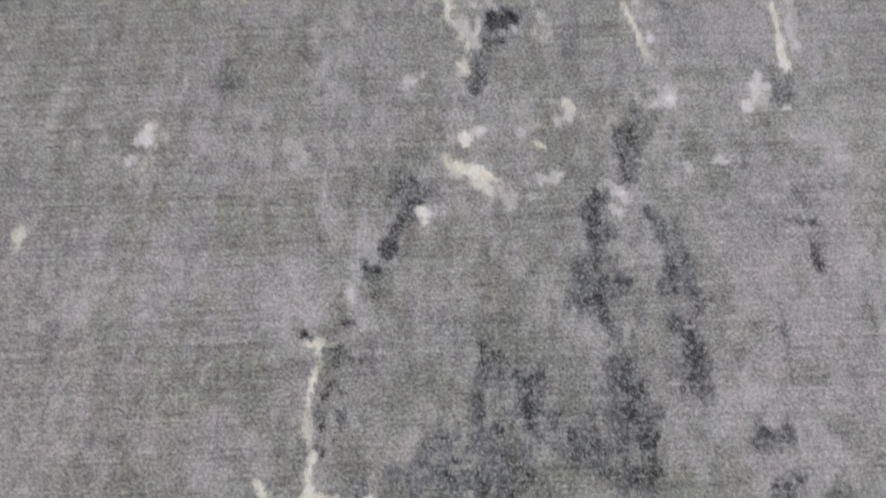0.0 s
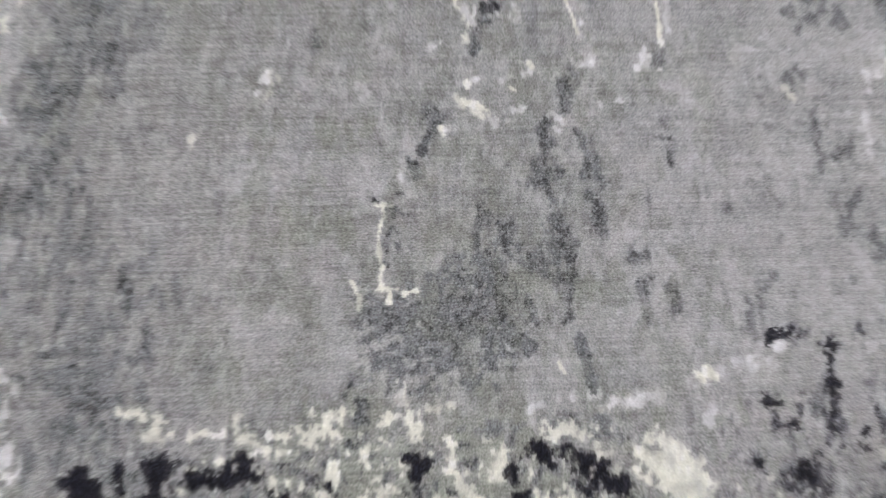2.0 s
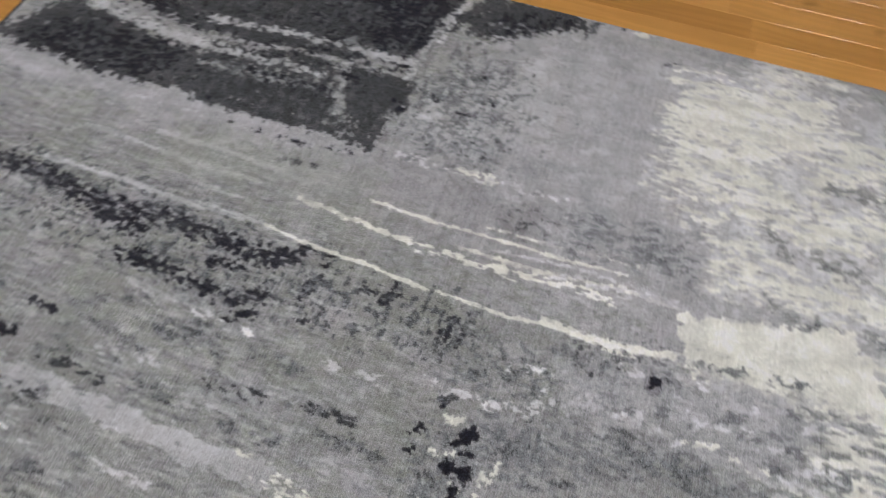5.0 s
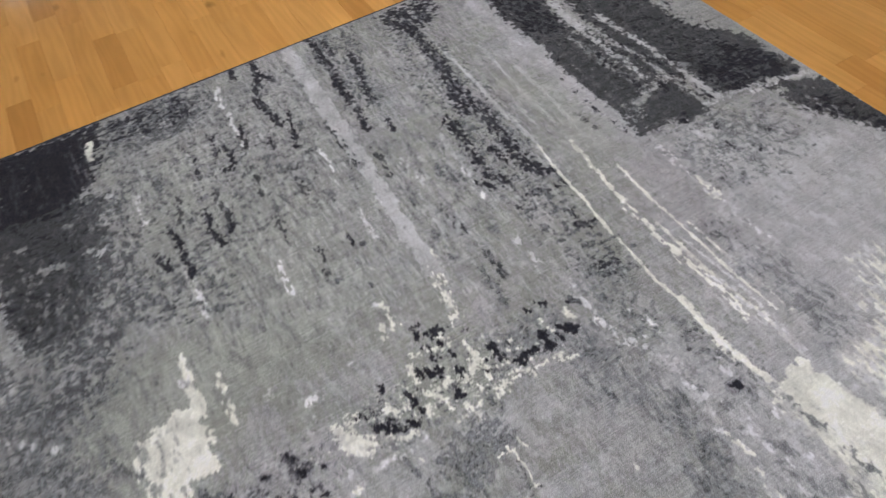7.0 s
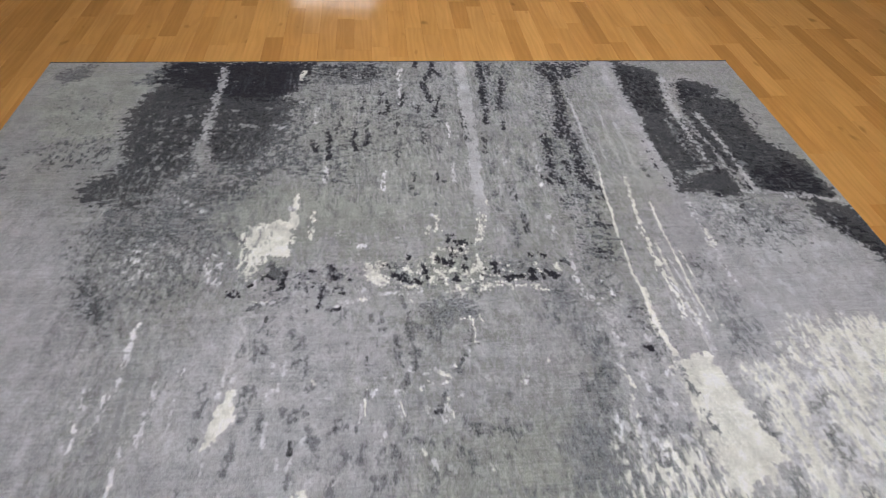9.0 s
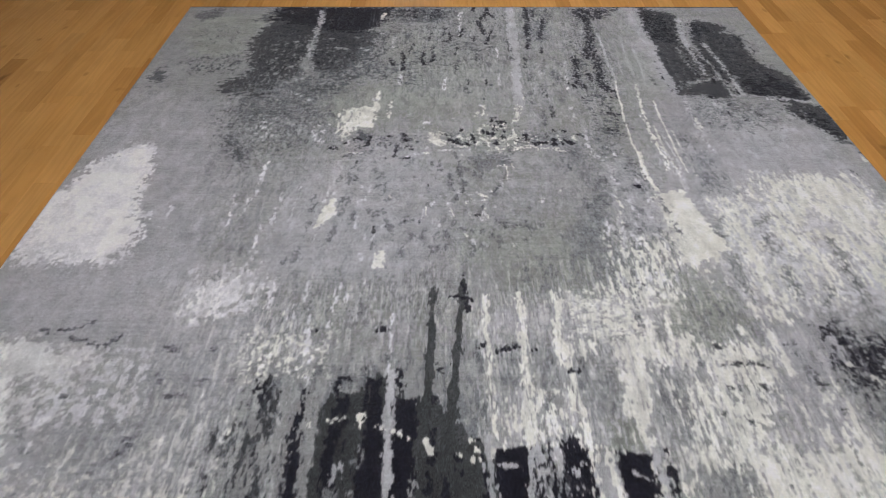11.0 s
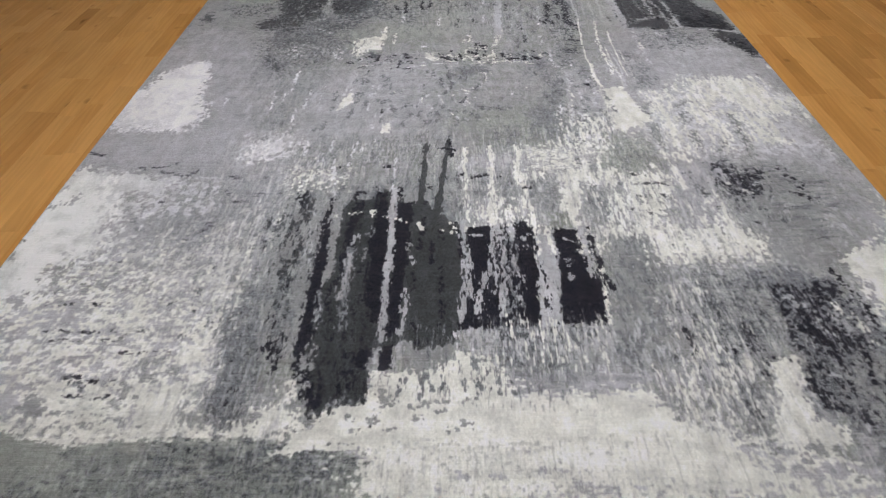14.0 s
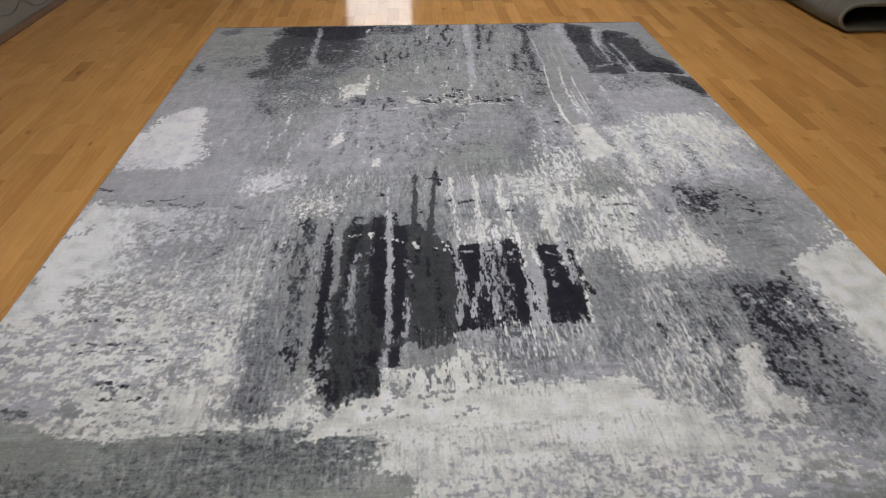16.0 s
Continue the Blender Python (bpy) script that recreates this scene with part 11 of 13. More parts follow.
trail(PEARL, 0.0035, 0.432, 2.221, 0.434, 2.221, rag=0.005)
trail(PEARL, 0.0036, 0.401, 2.229, 0.403, 2.229, rag=0.005)
trail(PEARL, 0.0035, 0.503, 2.170, 0.505, 2.170, rag=0.005)
trail(PEARL, 0.0034, 0.370, 2.412, 0.372, 2.412, rag=0.005)
trail(PEARL, 0.0042, -0.167, 2.153, -0.165, 2.153, rag=0.005)
trail(PEARL, 0.0042, -0.188, 2.149, -0.186, 2.149, rag=0.005)
trail(SLATE, 0.0029, 0.539, 2.169, 0.540, 2.169, rag=0.005)
trail(SLATE, 0.0029, 0.501, 2.183, 0.502, 2.183, rag=0.005)
trail(SLATE, 0.0030, 0.476, 2.172, 0.477, 2.172, rag=0.005)
trail(SLATE, 0.0030, 0.424, 2.157, 0.425, 2.157, rag=0.005)
trail(SLATE, 0.0030, 0.403, 2.175, 0.404, 2.175, rag=0.005)
trail(SLATE, 0.0029, 0.513, 2.234, 0.514, 2.234, rag=0.005)
trail(SLATE, 0.0029, 0.447, 2.240, 0.449, 2.240, rag=0.005)
trail(SLATE, 0.0029, 0.468, 2.289, 0.470, 2.289, rag=0.005)
trail(SLATE, 0.0029, 0.423, 2.288, 0.424, 2.288, rag=0.005)
trail(SLATE, 0.0031, 0.379, 2.124, 0.380, 2.124, rag=0.005)
trail(SLATE, 0.0031, 0.224, 2.250, 0.225, 2.250, rag=0.005)
trail(SLATE, 0.0034, -0.112, 2.156, -0.110, 2.156, rag=0.005)
trail(SLATE, 0.0035, -0.180, 2.163, -0.178, 2.163, rag=0.005)
trail(SLATE, 0.0036, -0.247, 2.067, -0.245, 2.067, rag=0.005)
patch(SAGE, 0.064, 2.539, 0.181, 2.474, 0.165, 2.319, -0.002, 2.334, -0.056, 2.377, rag=0.02, cover=0.4, cell=(0.012, 0.01))
patch(IVORY, -0.136, 2.420, -0.083, 2.363, -0.107, 2.333, -0.140, 2.376, rag=0.008, cover=0.9, cell=(0.01, 0.008))
trail(INK, 0.0085, 0.074, 2.503, 0.124, 2.488, rag=0.006, cover=0.9, cell=(0.008, 0.008))
trail(INK, 0.0060, 0.100, 2.477, 0.104, 2.465, rag=0.006, cover=0.9, cell=(0.008, 0.008))
trail(INK, 0.0093, 0.041, 2.430, 0.074, 2.418, rag=0.006, cover=0.9, cell=(0.008, 0.008))
trail(INK, 0.0059, 0.111, 2.436, 0.118, 2.429, rag=0.006, cover=0.9, cell=(0.008, 0.008))
trail(INK, 0.0058, 0.106, 2.395, 0.106, 2.385, rag=0.006, cover=0.9, cell=(0.008, 0.008))
trail(INK, 0.0070, 0.181, 2.406, 0.184, 2.378, rag=0.006, cover=0.9, cell=(0.008, 0.008))
trail(INK, 0.0081, 0.276, 2.375, 0.273, 2.347, rag=0.006, cover=0.9, cell=(0.008, 0.008))
trail(INK, 0.0081, 0.322, 2.366, 0.326, 2.354, rag=0.006, cover=0.9, cell=(0.008, 0.008))
trail(INK, 0.0048, 0.306, 2.436, 0.316, 2.429, rag=0.006, cover=0.9, cell=(0.008, 0.008))
trail(INK, 0.0036, 0.281, 2.436, 0.285, 2.428, rag=0.006, cover=0.9, cell=(0.008, 0.008))
trail(INK, 0.0069, 0.206, 2.351, 0.251, 2.352, rag=0.006, cover=0.9, cell=(0.008, 0.008))
trail(INK, 0.0068, 0.078, 2.356, 0.085, 2.350, rag=0.006, cover=0.9, cell=(0.008, 0.008))
trail(INK, 0.0047, -0.028, 2.445, -0.033, 2.431, rag=0.006, cover=0.9, cell=(0.008, 0.008))
trail(INK, 0.0057, -0.089, 2.410, -0.084, 2.405, rag=0.006, cover=0.9, cell=(0.008, 0.008))
trail(INK, 0.0079, -0.068, 2.378, -0.049, 2.358, rag=0.006, cover=0.9, cell=(0.008, 0.008))
trail(INK, 0.0067, -0.014, 2.355, -0.007, 2.350, rag=0.006, cover=0.9, cell=(0.008, 0.008))
trail(INK, 0.0057, 0.006, 2.402, 0.011, 2.363, rag=0.006, cover=0.9, cell=(0.008, 0.008))
trail(INK, 0.0067, -0.211, 2.381, -0.203, 2.376, rag=0.006, cover=0.9, cell=(0.008, 0.008))
trail(INK, 0.0078, -0.229, 2.411, -0.215, 2.390, rag=0.006, cover=0.9, cell=(0.008, 0.008))
trail(INK, 0.0066, -0.231, 2.376, -0.221, 2.370, rag=0.006, cover=0.9, cell=(0.008, 0.008))
trail(INK, 0.0044, -0.383, 2.397, -0.387, 2.376, rag=0.006, cover=0.9, cell=(0.008, 0.008))
trail(INK, 0.0065, -0.342, 2.353, -0.340, 2.344, rag=0.006, cover=0.9, cell=(0.008, 0.008))
trail(INK, 0.0054, -0.241, 2.350, -0.241, 2.308, rag=0.006, cover=0.9, cell=(0.008, 0.008))
trail(INK, 0.0052, -0.250, 2.280, -0.246, 2.273, rag=0.006, cover=0.9, cell=(0.008, 0.008))
trail(INK, 0.0063, -0.223, 2.269, -0.205, 2.272, rag=0.006, cover=0.9, cell=(0.008, 0.008))
trail(INK, 0.0044, -0.305, 2.391, -0.298, 2.384, rag=0.006, cover=0.9, cell=(0.008, 0.008))
trail(INK, 0.0045, -0.272, 2.406, -0.265, 2.399, rag=0.006, cover=0.9, cell=(0.008, 0.008))
trail(INK, 0.0043, -0.296, 2.360, -0.278, 2.330, rag=0.006, cover=0.9, cell=(0.008, 0.008))
trail(INK, 0.0042, -0.279, 2.271, -0.275, 2.264, rag=0.006, cover=0.9, cell=(0.008, 0.008))
trail(INK, 0.0043, -0.220, 2.333, -0.217, 2.327, rag=0.006, cover=0.9, cell=(0.008, 0.008))
trail(INK, 0.0053, -0.442, 2.333, -0.441, 2.320, rag=0.006, cover=0.9, cell=(0.008, 0.008))
trail(INK, 0.0047, 0.078, 2.454, 0.084, 2.439, rag=0.006, cover=0.9, cell=(0.008, 0.008))
trail(INK, 0.0048, 0.074, 2.473, 0.077, 2.463, rag=0.006, cover=0.9, cell=(0.008, 0.008))
trail(INK, 0.0048, 0.160, 2.460, 0.162, 2.450, rag=0.006, cover=0.9, cell=(0.008, 0.008))
trail(INK, 0.0049, 0.077, 2.523, 0.091, 2.524, rag=0.006, cover=0.9, cell=(0.008, 0.008))
trail(INK, 0.0046, 0.152, 2.366, 0.156, 2.355, rag=0.006, cover=0.9, cell=(0.008, 0.008))
trail(SLATE, 0.0133, -0.370, 2.419, -0.353, 2.388, rag=0.012, cover=0.8, cell=(0.012, 0.012))
trail(SLATE, 0.0072, 0.367, 2.412, 0.376, 2.399, rag=0.006)
trail(LEAD, 0.0052, -0.412, 2.276, -0.367, 2.288, -0.310, 2.297, rag=0.008, cover=0.85)
trail(PEARL, 0.0031, -0.411, 2.289, -0.359, 2.298, -0.332, 2.301, rag=0.006, cover=0.7)
trail(IVORY, 0.0048, 0.043, 2.468, 0.071, 2.466, 0.103, 2.452, rag=0.005, cover=0.85, cell=(0.008, 0.007))
trail(IVORY, 0.0046, 0.060, 2.388, 0.110, 2.380, rag=0.005, cover=0.85, cell=(0.008, 0.007))
trail(IVORY, 0.0044, 0.084, 2.333, 0.094, 2.298, rag=0.005, cover=0.85, cell=(0.008, 0.007))
trail(IVORY, 0.0047, 0.033, 2.454, 0.029, 2.416, rag=0.005, cover=0.85, cell=(0.008, 0.007))
trail(IVORY, 0.0048, 0.115, 2.476, 0.118, 2.449, rag=0.005, cover=0.85, cell=(0.008, 0.007))
trail(IVORY, 0.0047, 0.145, 2.443, 0.147, 2.408, 0.126, 2.379, rag=0.005, cover=0.85, cell=(0.008, 0.007))
trail(IVORY, 0.0045, -0.046, 2.402, -0.031, 2.379, rag=0.005, cover=0.85, cell=(0.008, 0.007))
trail(IVORY, 0.0046, 0.033, 2.390, 0.059, 2.358, rag=0.005, cover=0.85, cell=(0.008, 0.007))
trail(IVORY, 0.0045, 0.146, 2.330, 0.172, 2.331, 0.208, 2.327, rag=0.005, cover=0.85, cell=(0.008, 0.007))
trail(IVORY, 0.0045, 0.274, 2.316, 0.302, 2.308, rag=0.005, cover=0.85, cell=(0.008, 0.007))
trail(IVORY, 0.0047, 0.339, 2.388, 0.347, 2.375, rag=0.005, cover=0.85, cell=(0.008, 0.007))
trail(IVORY, 0.0046, 0.151, 2.390, 0.140, 2.348, rag=0.005, cover=0.85, cell=(0.008, 0.007))
trail(IVORY, 0.0044, -0.048, 2.338, -0.014, 2.334, rag=0.005, cover=0.85, cell=(0.008, 0.007))
# mottled middle ground
patch(LAV, -0.079, 1.746, -0.603, 1.694, -0.507, 2.254, -0.214, 2.265, -0.082, 2.218, rag=0.05, alpha=0.75)
patch(SILVER, -0.220, 1.732, -0.603, 1.694, -0.507, 2.254, -0.227, 2.264, rag=0.05, alpha=0.4)
patch(LAV, 0.540, 1.902, 0.418, 1.876, 0.392, 2.081, 0.395, 2.238, 0.481, 2.254, 0.532, 2.096, rag=0.02, alpha=0.75)
patch(GREY, 0.246, 1.795, -0.063, 1.765, -0.071, 2.123, 0.090, 2.146, 0.295, 2.156, 0.315, 2.019, rag=0.05, cover=0.5, cell=(0.02, 0.03), alpha=0.7)
patch(SAGEN, 0.246, 1.795, -0.063, 1.765, -0.046, 1.916, 0.234, 1.954, rag=0.04, alpha=0.6)
patch(LAV, 0.165, 1.964, -0.075, 1.930, -0.071, 2.123, 0.129, 2.148, 0.233, 2.140, rag=0.04, cover=0.5, cell=(0.02, 0.03), alpha=0.7)
patch(SILVER, 0.577, 1.875, -0.509, 1.758, -0.436, 2.257, 0.505, 2.279, rag=0.03, cover=0.12, cell=(0.009, 0.016), alpha=0.6)
patch(LEAD, 0.577, 1.875, -0.509, 1.758, -0.436, 2.257, 0.505, 2.279, rag=0.03, cover=0.07, cell=(0.008, 0.016), alpha=0.55)
trail(SLATE, 0.0065, 0.062, 1.832, 0.063, 1.881, rag=0.006, cover=0.85, cell=(0.006, 0.012), alpha=0.62)
trail(SLATE, 0.0065, 0.041, 1.875, 0.042, 1.895, rag=0.006, cover=0.85, cell=(0.006, 0.012), alpha=0.62)
trail(SLATE, 0.0065, 0.015, 1.893, 0.016, 1.909, rag=0.006, cover=0.85, cell=(0.006, 0.012), alpha=0.62)
trail(SLATE, 0.0066, 0.013, 1.832, 0.014, 1.848, rag=0.006, cover=0.85, cell=(0.006, 0.012), alpha=0.62)
trail(SLATE, 0.0068, -0.088, 1.825, -0.086, 1.845, rag=0.006, cover=0.85, cell=(0.006, 0.012), alpha=0.62)
trail(SLATE, 0.0069, -0.107, 1.812, -0.105, 1.829, rag=0.006, cover=0.85, cell=(0.006, 0.012), alpha=0.62)
trail(SLATE, 0.0069, -0.131, 1.799, -0.128, 1.830, rag=0.006, cover=0.85, cell=(0.006, 0.012), alpha=0.62)
trail(SLATE, 0.0070, -0.208, 1.799, -0.204, 1.833, rag=0.006, cover=0.85, cell=(0.006, 0.012), alpha=0.62)
trail(SLATE, 0.0067, -0.083, 1.873, -0.081, 1.902, rag=0.006, cover=0.85, cell=(0.006, 0.012), alpha=0.62)
trail(SLATE, 0.0068, -0.151, 1.871, -0.148, 1.904, rag=0.006, cover=0.85, cell=(0.006, 0.012), alpha=0.62)
trail(SLATE, 0.0068, -0.181, 1.868, -0.178, 1.891, rag=0.006, cover=0.85, cell=(0.006, 0.012), alpha=0.62)
trail(SLATE, 0.0067, -0.115, 1.873, -0.112, 1.892, rag=0.006, cover=0.85, cell=(0.006, 0.012), alpha=0.62)
trail(SLATE, 0.0069, -0.243, 1.910, -0.240, 1.923, rag=0.006, cover=0.85, cell=(0.006, 0.012), alpha=0.62)
trail(SLATE, 0.0068, -0.253, 1.927, -0.250, 1.946, rag=0.006, cover=0.85, cell=(0.006, 0.012), alpha=0.62)
trail(SLATE, 0.0069, -0.238, 1.868, -0.235, 1.885, rag=0.006, cover=0.85, cell=(0.006, 0.012), alpha=0.62)
trail(SLATE, 0.0071, -0.288, 1.827, -0.284, 1.851, rag=0.006, cover=0.85, cell=(0.006, 0.012), alpha=0.62)
trail(SLATE, 0.0068, -0.287, 1.972, -0.284, 1.990, rag=0.006, cover=0.85, cell=(0.006, 0.012), alpha=0.62)
trail(SLATE, 0.0067, -0.265, 1.977, -0.262, 1.996, rag=0.006, cover=0.85, cell=(0.006, 0.012), alpha=0.62)
trail(SLATE, 0.0068, -0.308, 1.981, -0.306, 1.994, rag=0.006, cover=0.85, cell=(0.006, 0.012), alpha=0.62)
trail(SLATE, 0.0069, -0.352, 1.961, -0.348, 1.984, rag=0.006, cover=0.85, cell=(0.006, 0.012), alpha=0.62)
trail(SLATE, 0.0069, -0.351, 1.937, -0.347, 1.953, rag=0.006, cover=0.85, cell=(0.006, 0.012), alpha=0.62)
trail(SLATE, 0.0071, -0.404, 1.861, -0.396, 1.915, rag=0.006, cover=0.85, cell=(0.006, 0.012), alpha=0.62)
trail(SLATE, 0.0069, -0.388, 1.975, -0.384, 1.997, rag=0.006, cover=0.85, cell=(0.006, 0.012), alpha=0.62)
trail(SLATE, 0.0068, -0.395, 2.016, -0.389, 2.055, rag=0.006, cover=0.85, cell=(0.006, 0.012), alpha=0.62)
trail(SLATE, 0.0068, -0.371, 2.030, -0.367, 2.051, rag=0.006, cover=0.85, cell=(0.006, 0.012), alpha=0.62)
trail(SLATE, 0.0076, -0.513, 1.763, -0.508, 1.788, rag=0.006, cover=0.85, cell=(0.006, 0.012), alpha=0.62)
trail(SLATE, 0.0075, -0.489, 1.782, -0.481, 1.827, rag=0.006, cover=0.85, cell=(0.006, 0.012), alpha=0.62)
trail(SLATE, 0.0072, -0.477, 1.919, -0.473, 1.936, rag=0.006, cover=0.85, cell=(0.006, 0.012), alpha=0.62)
trail(SLATE, 0.0070, -0.471, 1.996, -0.465, 2.027, rag=0.006, cover=0.85, cell=(0.006, 0.012), alpha=0.62)
trail(SLATE, 0.0069, -0.476, 2.046, -0.471, 2.068, rag=0.006, cover=0.85, cell=(0.006, 0.012), alpha=0.62)
trail(SLATE, 0.0066, -0.256, 2.044, -0.253, 2.059, rag=0.006, cover=0.85, cell=(0.006, 0.012), alpha=0.62)
trail(SLATE, 0.0065, -0.270, 2.077, -0.265, 2.126, rag=0.006, cover=0.85, cell=(0.006, 0.012), alpha=0.62)
trail(SLATE, 0.0065, -0.290, 2.103, -0.287, 2.120, rag=0.006, cover=0.85, cell=(0.006, 0.012), alpha=0.62)
trail(SLATE, 0.0063, -0.060, 2.036, -0.058, 2.069, rag=0.006, cover=0.85, cell=(0.006, 0.012), alpha=0.62)
trail(SLATE, 0.0062, -0.033, 2.092, -0.032, 2.131, rag=0.006, cover=0.85, cell=(0.006, 0.012), alpha=0.62)
trail(SLATE, 0.0061, 0.059, 2.071, 0.060, 2.091, rag=0.006, cover=0.85, cell=(0.006, 0.012), alpha=0.62)
trail(SLATE, 0.0061, -0.026, 2.126, -0.025, 2.140, rag=0.006, cover=0.85, cell=(0.006, 0.012), alpha=0.62)
trail(SLATE, 0.0063, -0.141, 2.090, -0.139, 2.107, rag=0.006, cover=0.85, cell=(0.006, 0.012), alpha=0.62)
trail(SLATE, 0.0065, -0.137, 2.025, -0.135, 2.034, rag=0.006, cover=0.85, cell=(0.006, 0.012), alpha=0.62)
trail(SLATE, 0.0064, 0.075, 1.915, 0.076, 1.937, rag=0.006, cover=0.85, cell=(0.006, 0.012), alpha=0.62)
trail(SLATE, 0.0064, 0.055, 1.937, 0.056, 1.950, rag=0.006, cover=0.85, cell=(0.006, 0.012), alpha=0.62)
trail(SLATE, 0.0065, -0.090, 1.948, -0.088, 1.964, rag=0.006, cover=0.85, cell=(0.006, 0.012), alpha=0.62)
trail(SLATE, 0.0065, -0.067, 1.936, -0.066, 1.949, rag=0.006, cover=0.85, cell=(0.006, 0.012), alpha=0.62)
trail(SLATE, 0.0067, -0.013, 1.799, -0.012, 1.843, rag=0.006, cover=0.85, cell=(0.006, 0.012), alpha=0.62)
trail(SLATE, 0.0052, -0.196, 1.937, -0.192, 1.975, rag=0.006, cover=0.85, cell=(0.006, 0.012), alpha=0.62)
trail(SLATE, 0.0052, -0.185, 1.939, -0.182, 1.952, rag=0.006, cover=0.85, cell=(0.006, 0.012), alpha=0.62)
trail(SLATE, 0.0052, -0.207, 1.939, -0.205, 1.948, rag=0.006, cover=0.85, cell=(0.006, 0.012), alpha=0.62)
trail(SLATE, 0.0048, 0.181, 1.920, 0.182, 1.942, rag=0.006, cover=0.85, cell=(0.006, 0.012), alpha=0.62)
trail(SLATE, 0.0049, 0.165, 1.910, 0.165, 1.932, rag=0.006, cover=0.85, cell=(0.006, 0.012), alpha=0.62)
trail(SLATE, 0.0049, 0.148, 1.901, 0.148, 1.923, rag=0.006, cover=0.85, cell=(0.006, 0.012), alpha=0.62)
trail(SLATE, 0.0049, 0.142, 1.926, 0.142, 1.951, rag=0.006, cover=0.85, cell=(0.006, 0.012), alpha=0.62)
trail(SLATE, 0.0049, 0.126, 1.916, 0.127, 1.928, rag=0.006, cover=0.85, cell=(0.006, 0.012), alpha=0.62)
trail(SLATE, 0.0049, 0.108, 1.914, 0.109, 1.930, rag=0.006, cover=0.85, cell=(0.006, 0.012), alpha=0.62)
trail(SLATE, 0.0050, 0.083, 1.917, 0.084, 1.936, rag=0.006, cover=0.85, cell=(0.006, 0.012), alpha=0.62)
trail(SLATE, 0.0050, 0.135, 1.859, 0.136, 1.875, rag=0.006, cover=0.85, cell=(0.006, 0.012), alpha=0.62)
trail(SLATE, 0.0049, 0.148, 1.882, 0.149, 1.895, rag=0.006, cover=0.85, cell=(0.006, 0.012), alpha=0.62)
trail(SLATE, 0.0047, 0.156, 2.003, 0.157, 2.012, rag=0.006, cover=0.85, cell=(0.006, 0.012), alpha=0.62)
trail(SLATE, 0.0052, -0.162, 1.942, -0.160, 1.952, rag=0.006, cover=0.85, cell=(0.006, 0.012), alpha=0.62)
trail(SLATE, 0.0059, 0.526, 1.865, 0.523, 1.893, rag=0.006, cover=0.85, cell=(0.006, 0.012), alpha=0.62)
trail(SLATE, 0.0059, 0.454, 1.895, 0.454, 1.907, rag=0.006, cover=0.85, cell=(0.006, 0.012), alpha=0.62)
trail(SLATE, 0.0058, 0.473, 1.911, 0.471, 1.935, rag=0.006, cover=0.85, cell=(0.006, 0.012), alpha=0.62)
trail(SLATE, 0.0057, 0.481, 1.979, 0.480, 1.996, rag=0.006, cover=0.85, cell=(0.006, 0.012), alpha=0.62)
trail(SLATE, 0.0057, 0.465, 1.997, 0.465, 2.011, rag=0.006, cover=0.85, cell=(0.006, 0.012), alpha=0.62)
trail(SLATE, 0.0058, 0.458, 1.960, 0.456, 1.981, rag=0.006, cover=0.85, cell=(0.006, 0.012), alpha=0.62)
trail(SLATE, 0.0057, 0.439, 2.037, 0.438, 2.047, rag=0.006, cover=0.85, cell=(0.006, 0.012), alpha=0.62)
trail(SLATE, 0.0055, 0.506, 2.082, 0.506, 2.093, rag=0.006, cover=0.85, cell=(0.006, 0.012), alpha=0.62)
trail(SLATE, 0.0054, 0.534, 2.102, 0.534, 2.112, rag=0.006, cover=0.85, cell=(0.006, 0.012), alpha=0.62)
trail(SLATE, 0.0053, 0.520, 2.160, 0.519, 2.176, rag=0.006, cover=0.85, cell=(0.006, 0.012), alpha=0.62)
trail(SLATE, 0.0055, 0.437, 2.137, 0.436, 2.151, rag=0.006, cover=0.85, cell=(0.006, 0.012), alpha=0.62)
trail(SLATE, 0.0055, 0.404, 2.131, 0.403, 2.147, rag=0.006, cover=0.85, cell=(0.006, 0.012), alpha=0.62)
trail(SLATE, 0.0055, 0.453, 2.087, 0.453, 2.098, rag=0.006, cover=0.85, cell=(0.006, 0.012), alpha=0.62)
trail(SLATE, 0.0053, 0.503, 2.170, 0.502, 2.183, rag=0.006, cover=0.85, cell=(0.006, 0.012), alpha=0.62)
trail(SLATE, 0.0058, 0.510, 1.903, 0.510, 1.912, rag=0.006, cover=0.85, cell=(0.006, 0.012), alpha=0.62)
trail(SLATE, 0.0059, 0.422, 1.924, 0.421, 1.937, rag=0.006, cover=0.85, cell=(0.006, 0.012), alpha=0.62)
trail(SLATE, 0.0058, 0.380, 2.021, 0.379, 2.041, rag=0.006, cover=0.85, cell=(0.006, 0.012), alpha=0.62)
trail(SLATE, 0.0057, 0.364, 2.047, 0.363, 2.061, rag=0.006, cover=0.85, cell=(0.006, 0.012), alpha=0.62)
trail(SLATE, 0.0056, 0.380, 2.111, 0.378, 2.138, rag=0.006, cover=0.85, cell=(0.006, 0.012), alpha=0.62)
trail(SLATE, 0.0058, 0.321, 2.030, 0.320, 2.044, rag=0.006, cover=0.85, cell=(0.006, 0.012), alpha=0.62)
trail(SLATE, 0.0059, 0.326, 2.012, 0.326, 2.020, rag=0.006, cover=0.85, cell=(0.006, 0.012), alpha=0.62)
trail(SLATE, 0.0054, 0.286, 2.246, 0.285, 2.270, rag=0.006, cover=0.85, cell=(0.006, 0.012), alpha=0.62)
trail(SLATE, 0.0054, 0.344, 2.239, 0.343, 2.257, rag=0.006, cover=0.85, cell=(0.006, 0.012), alpha=0.62)
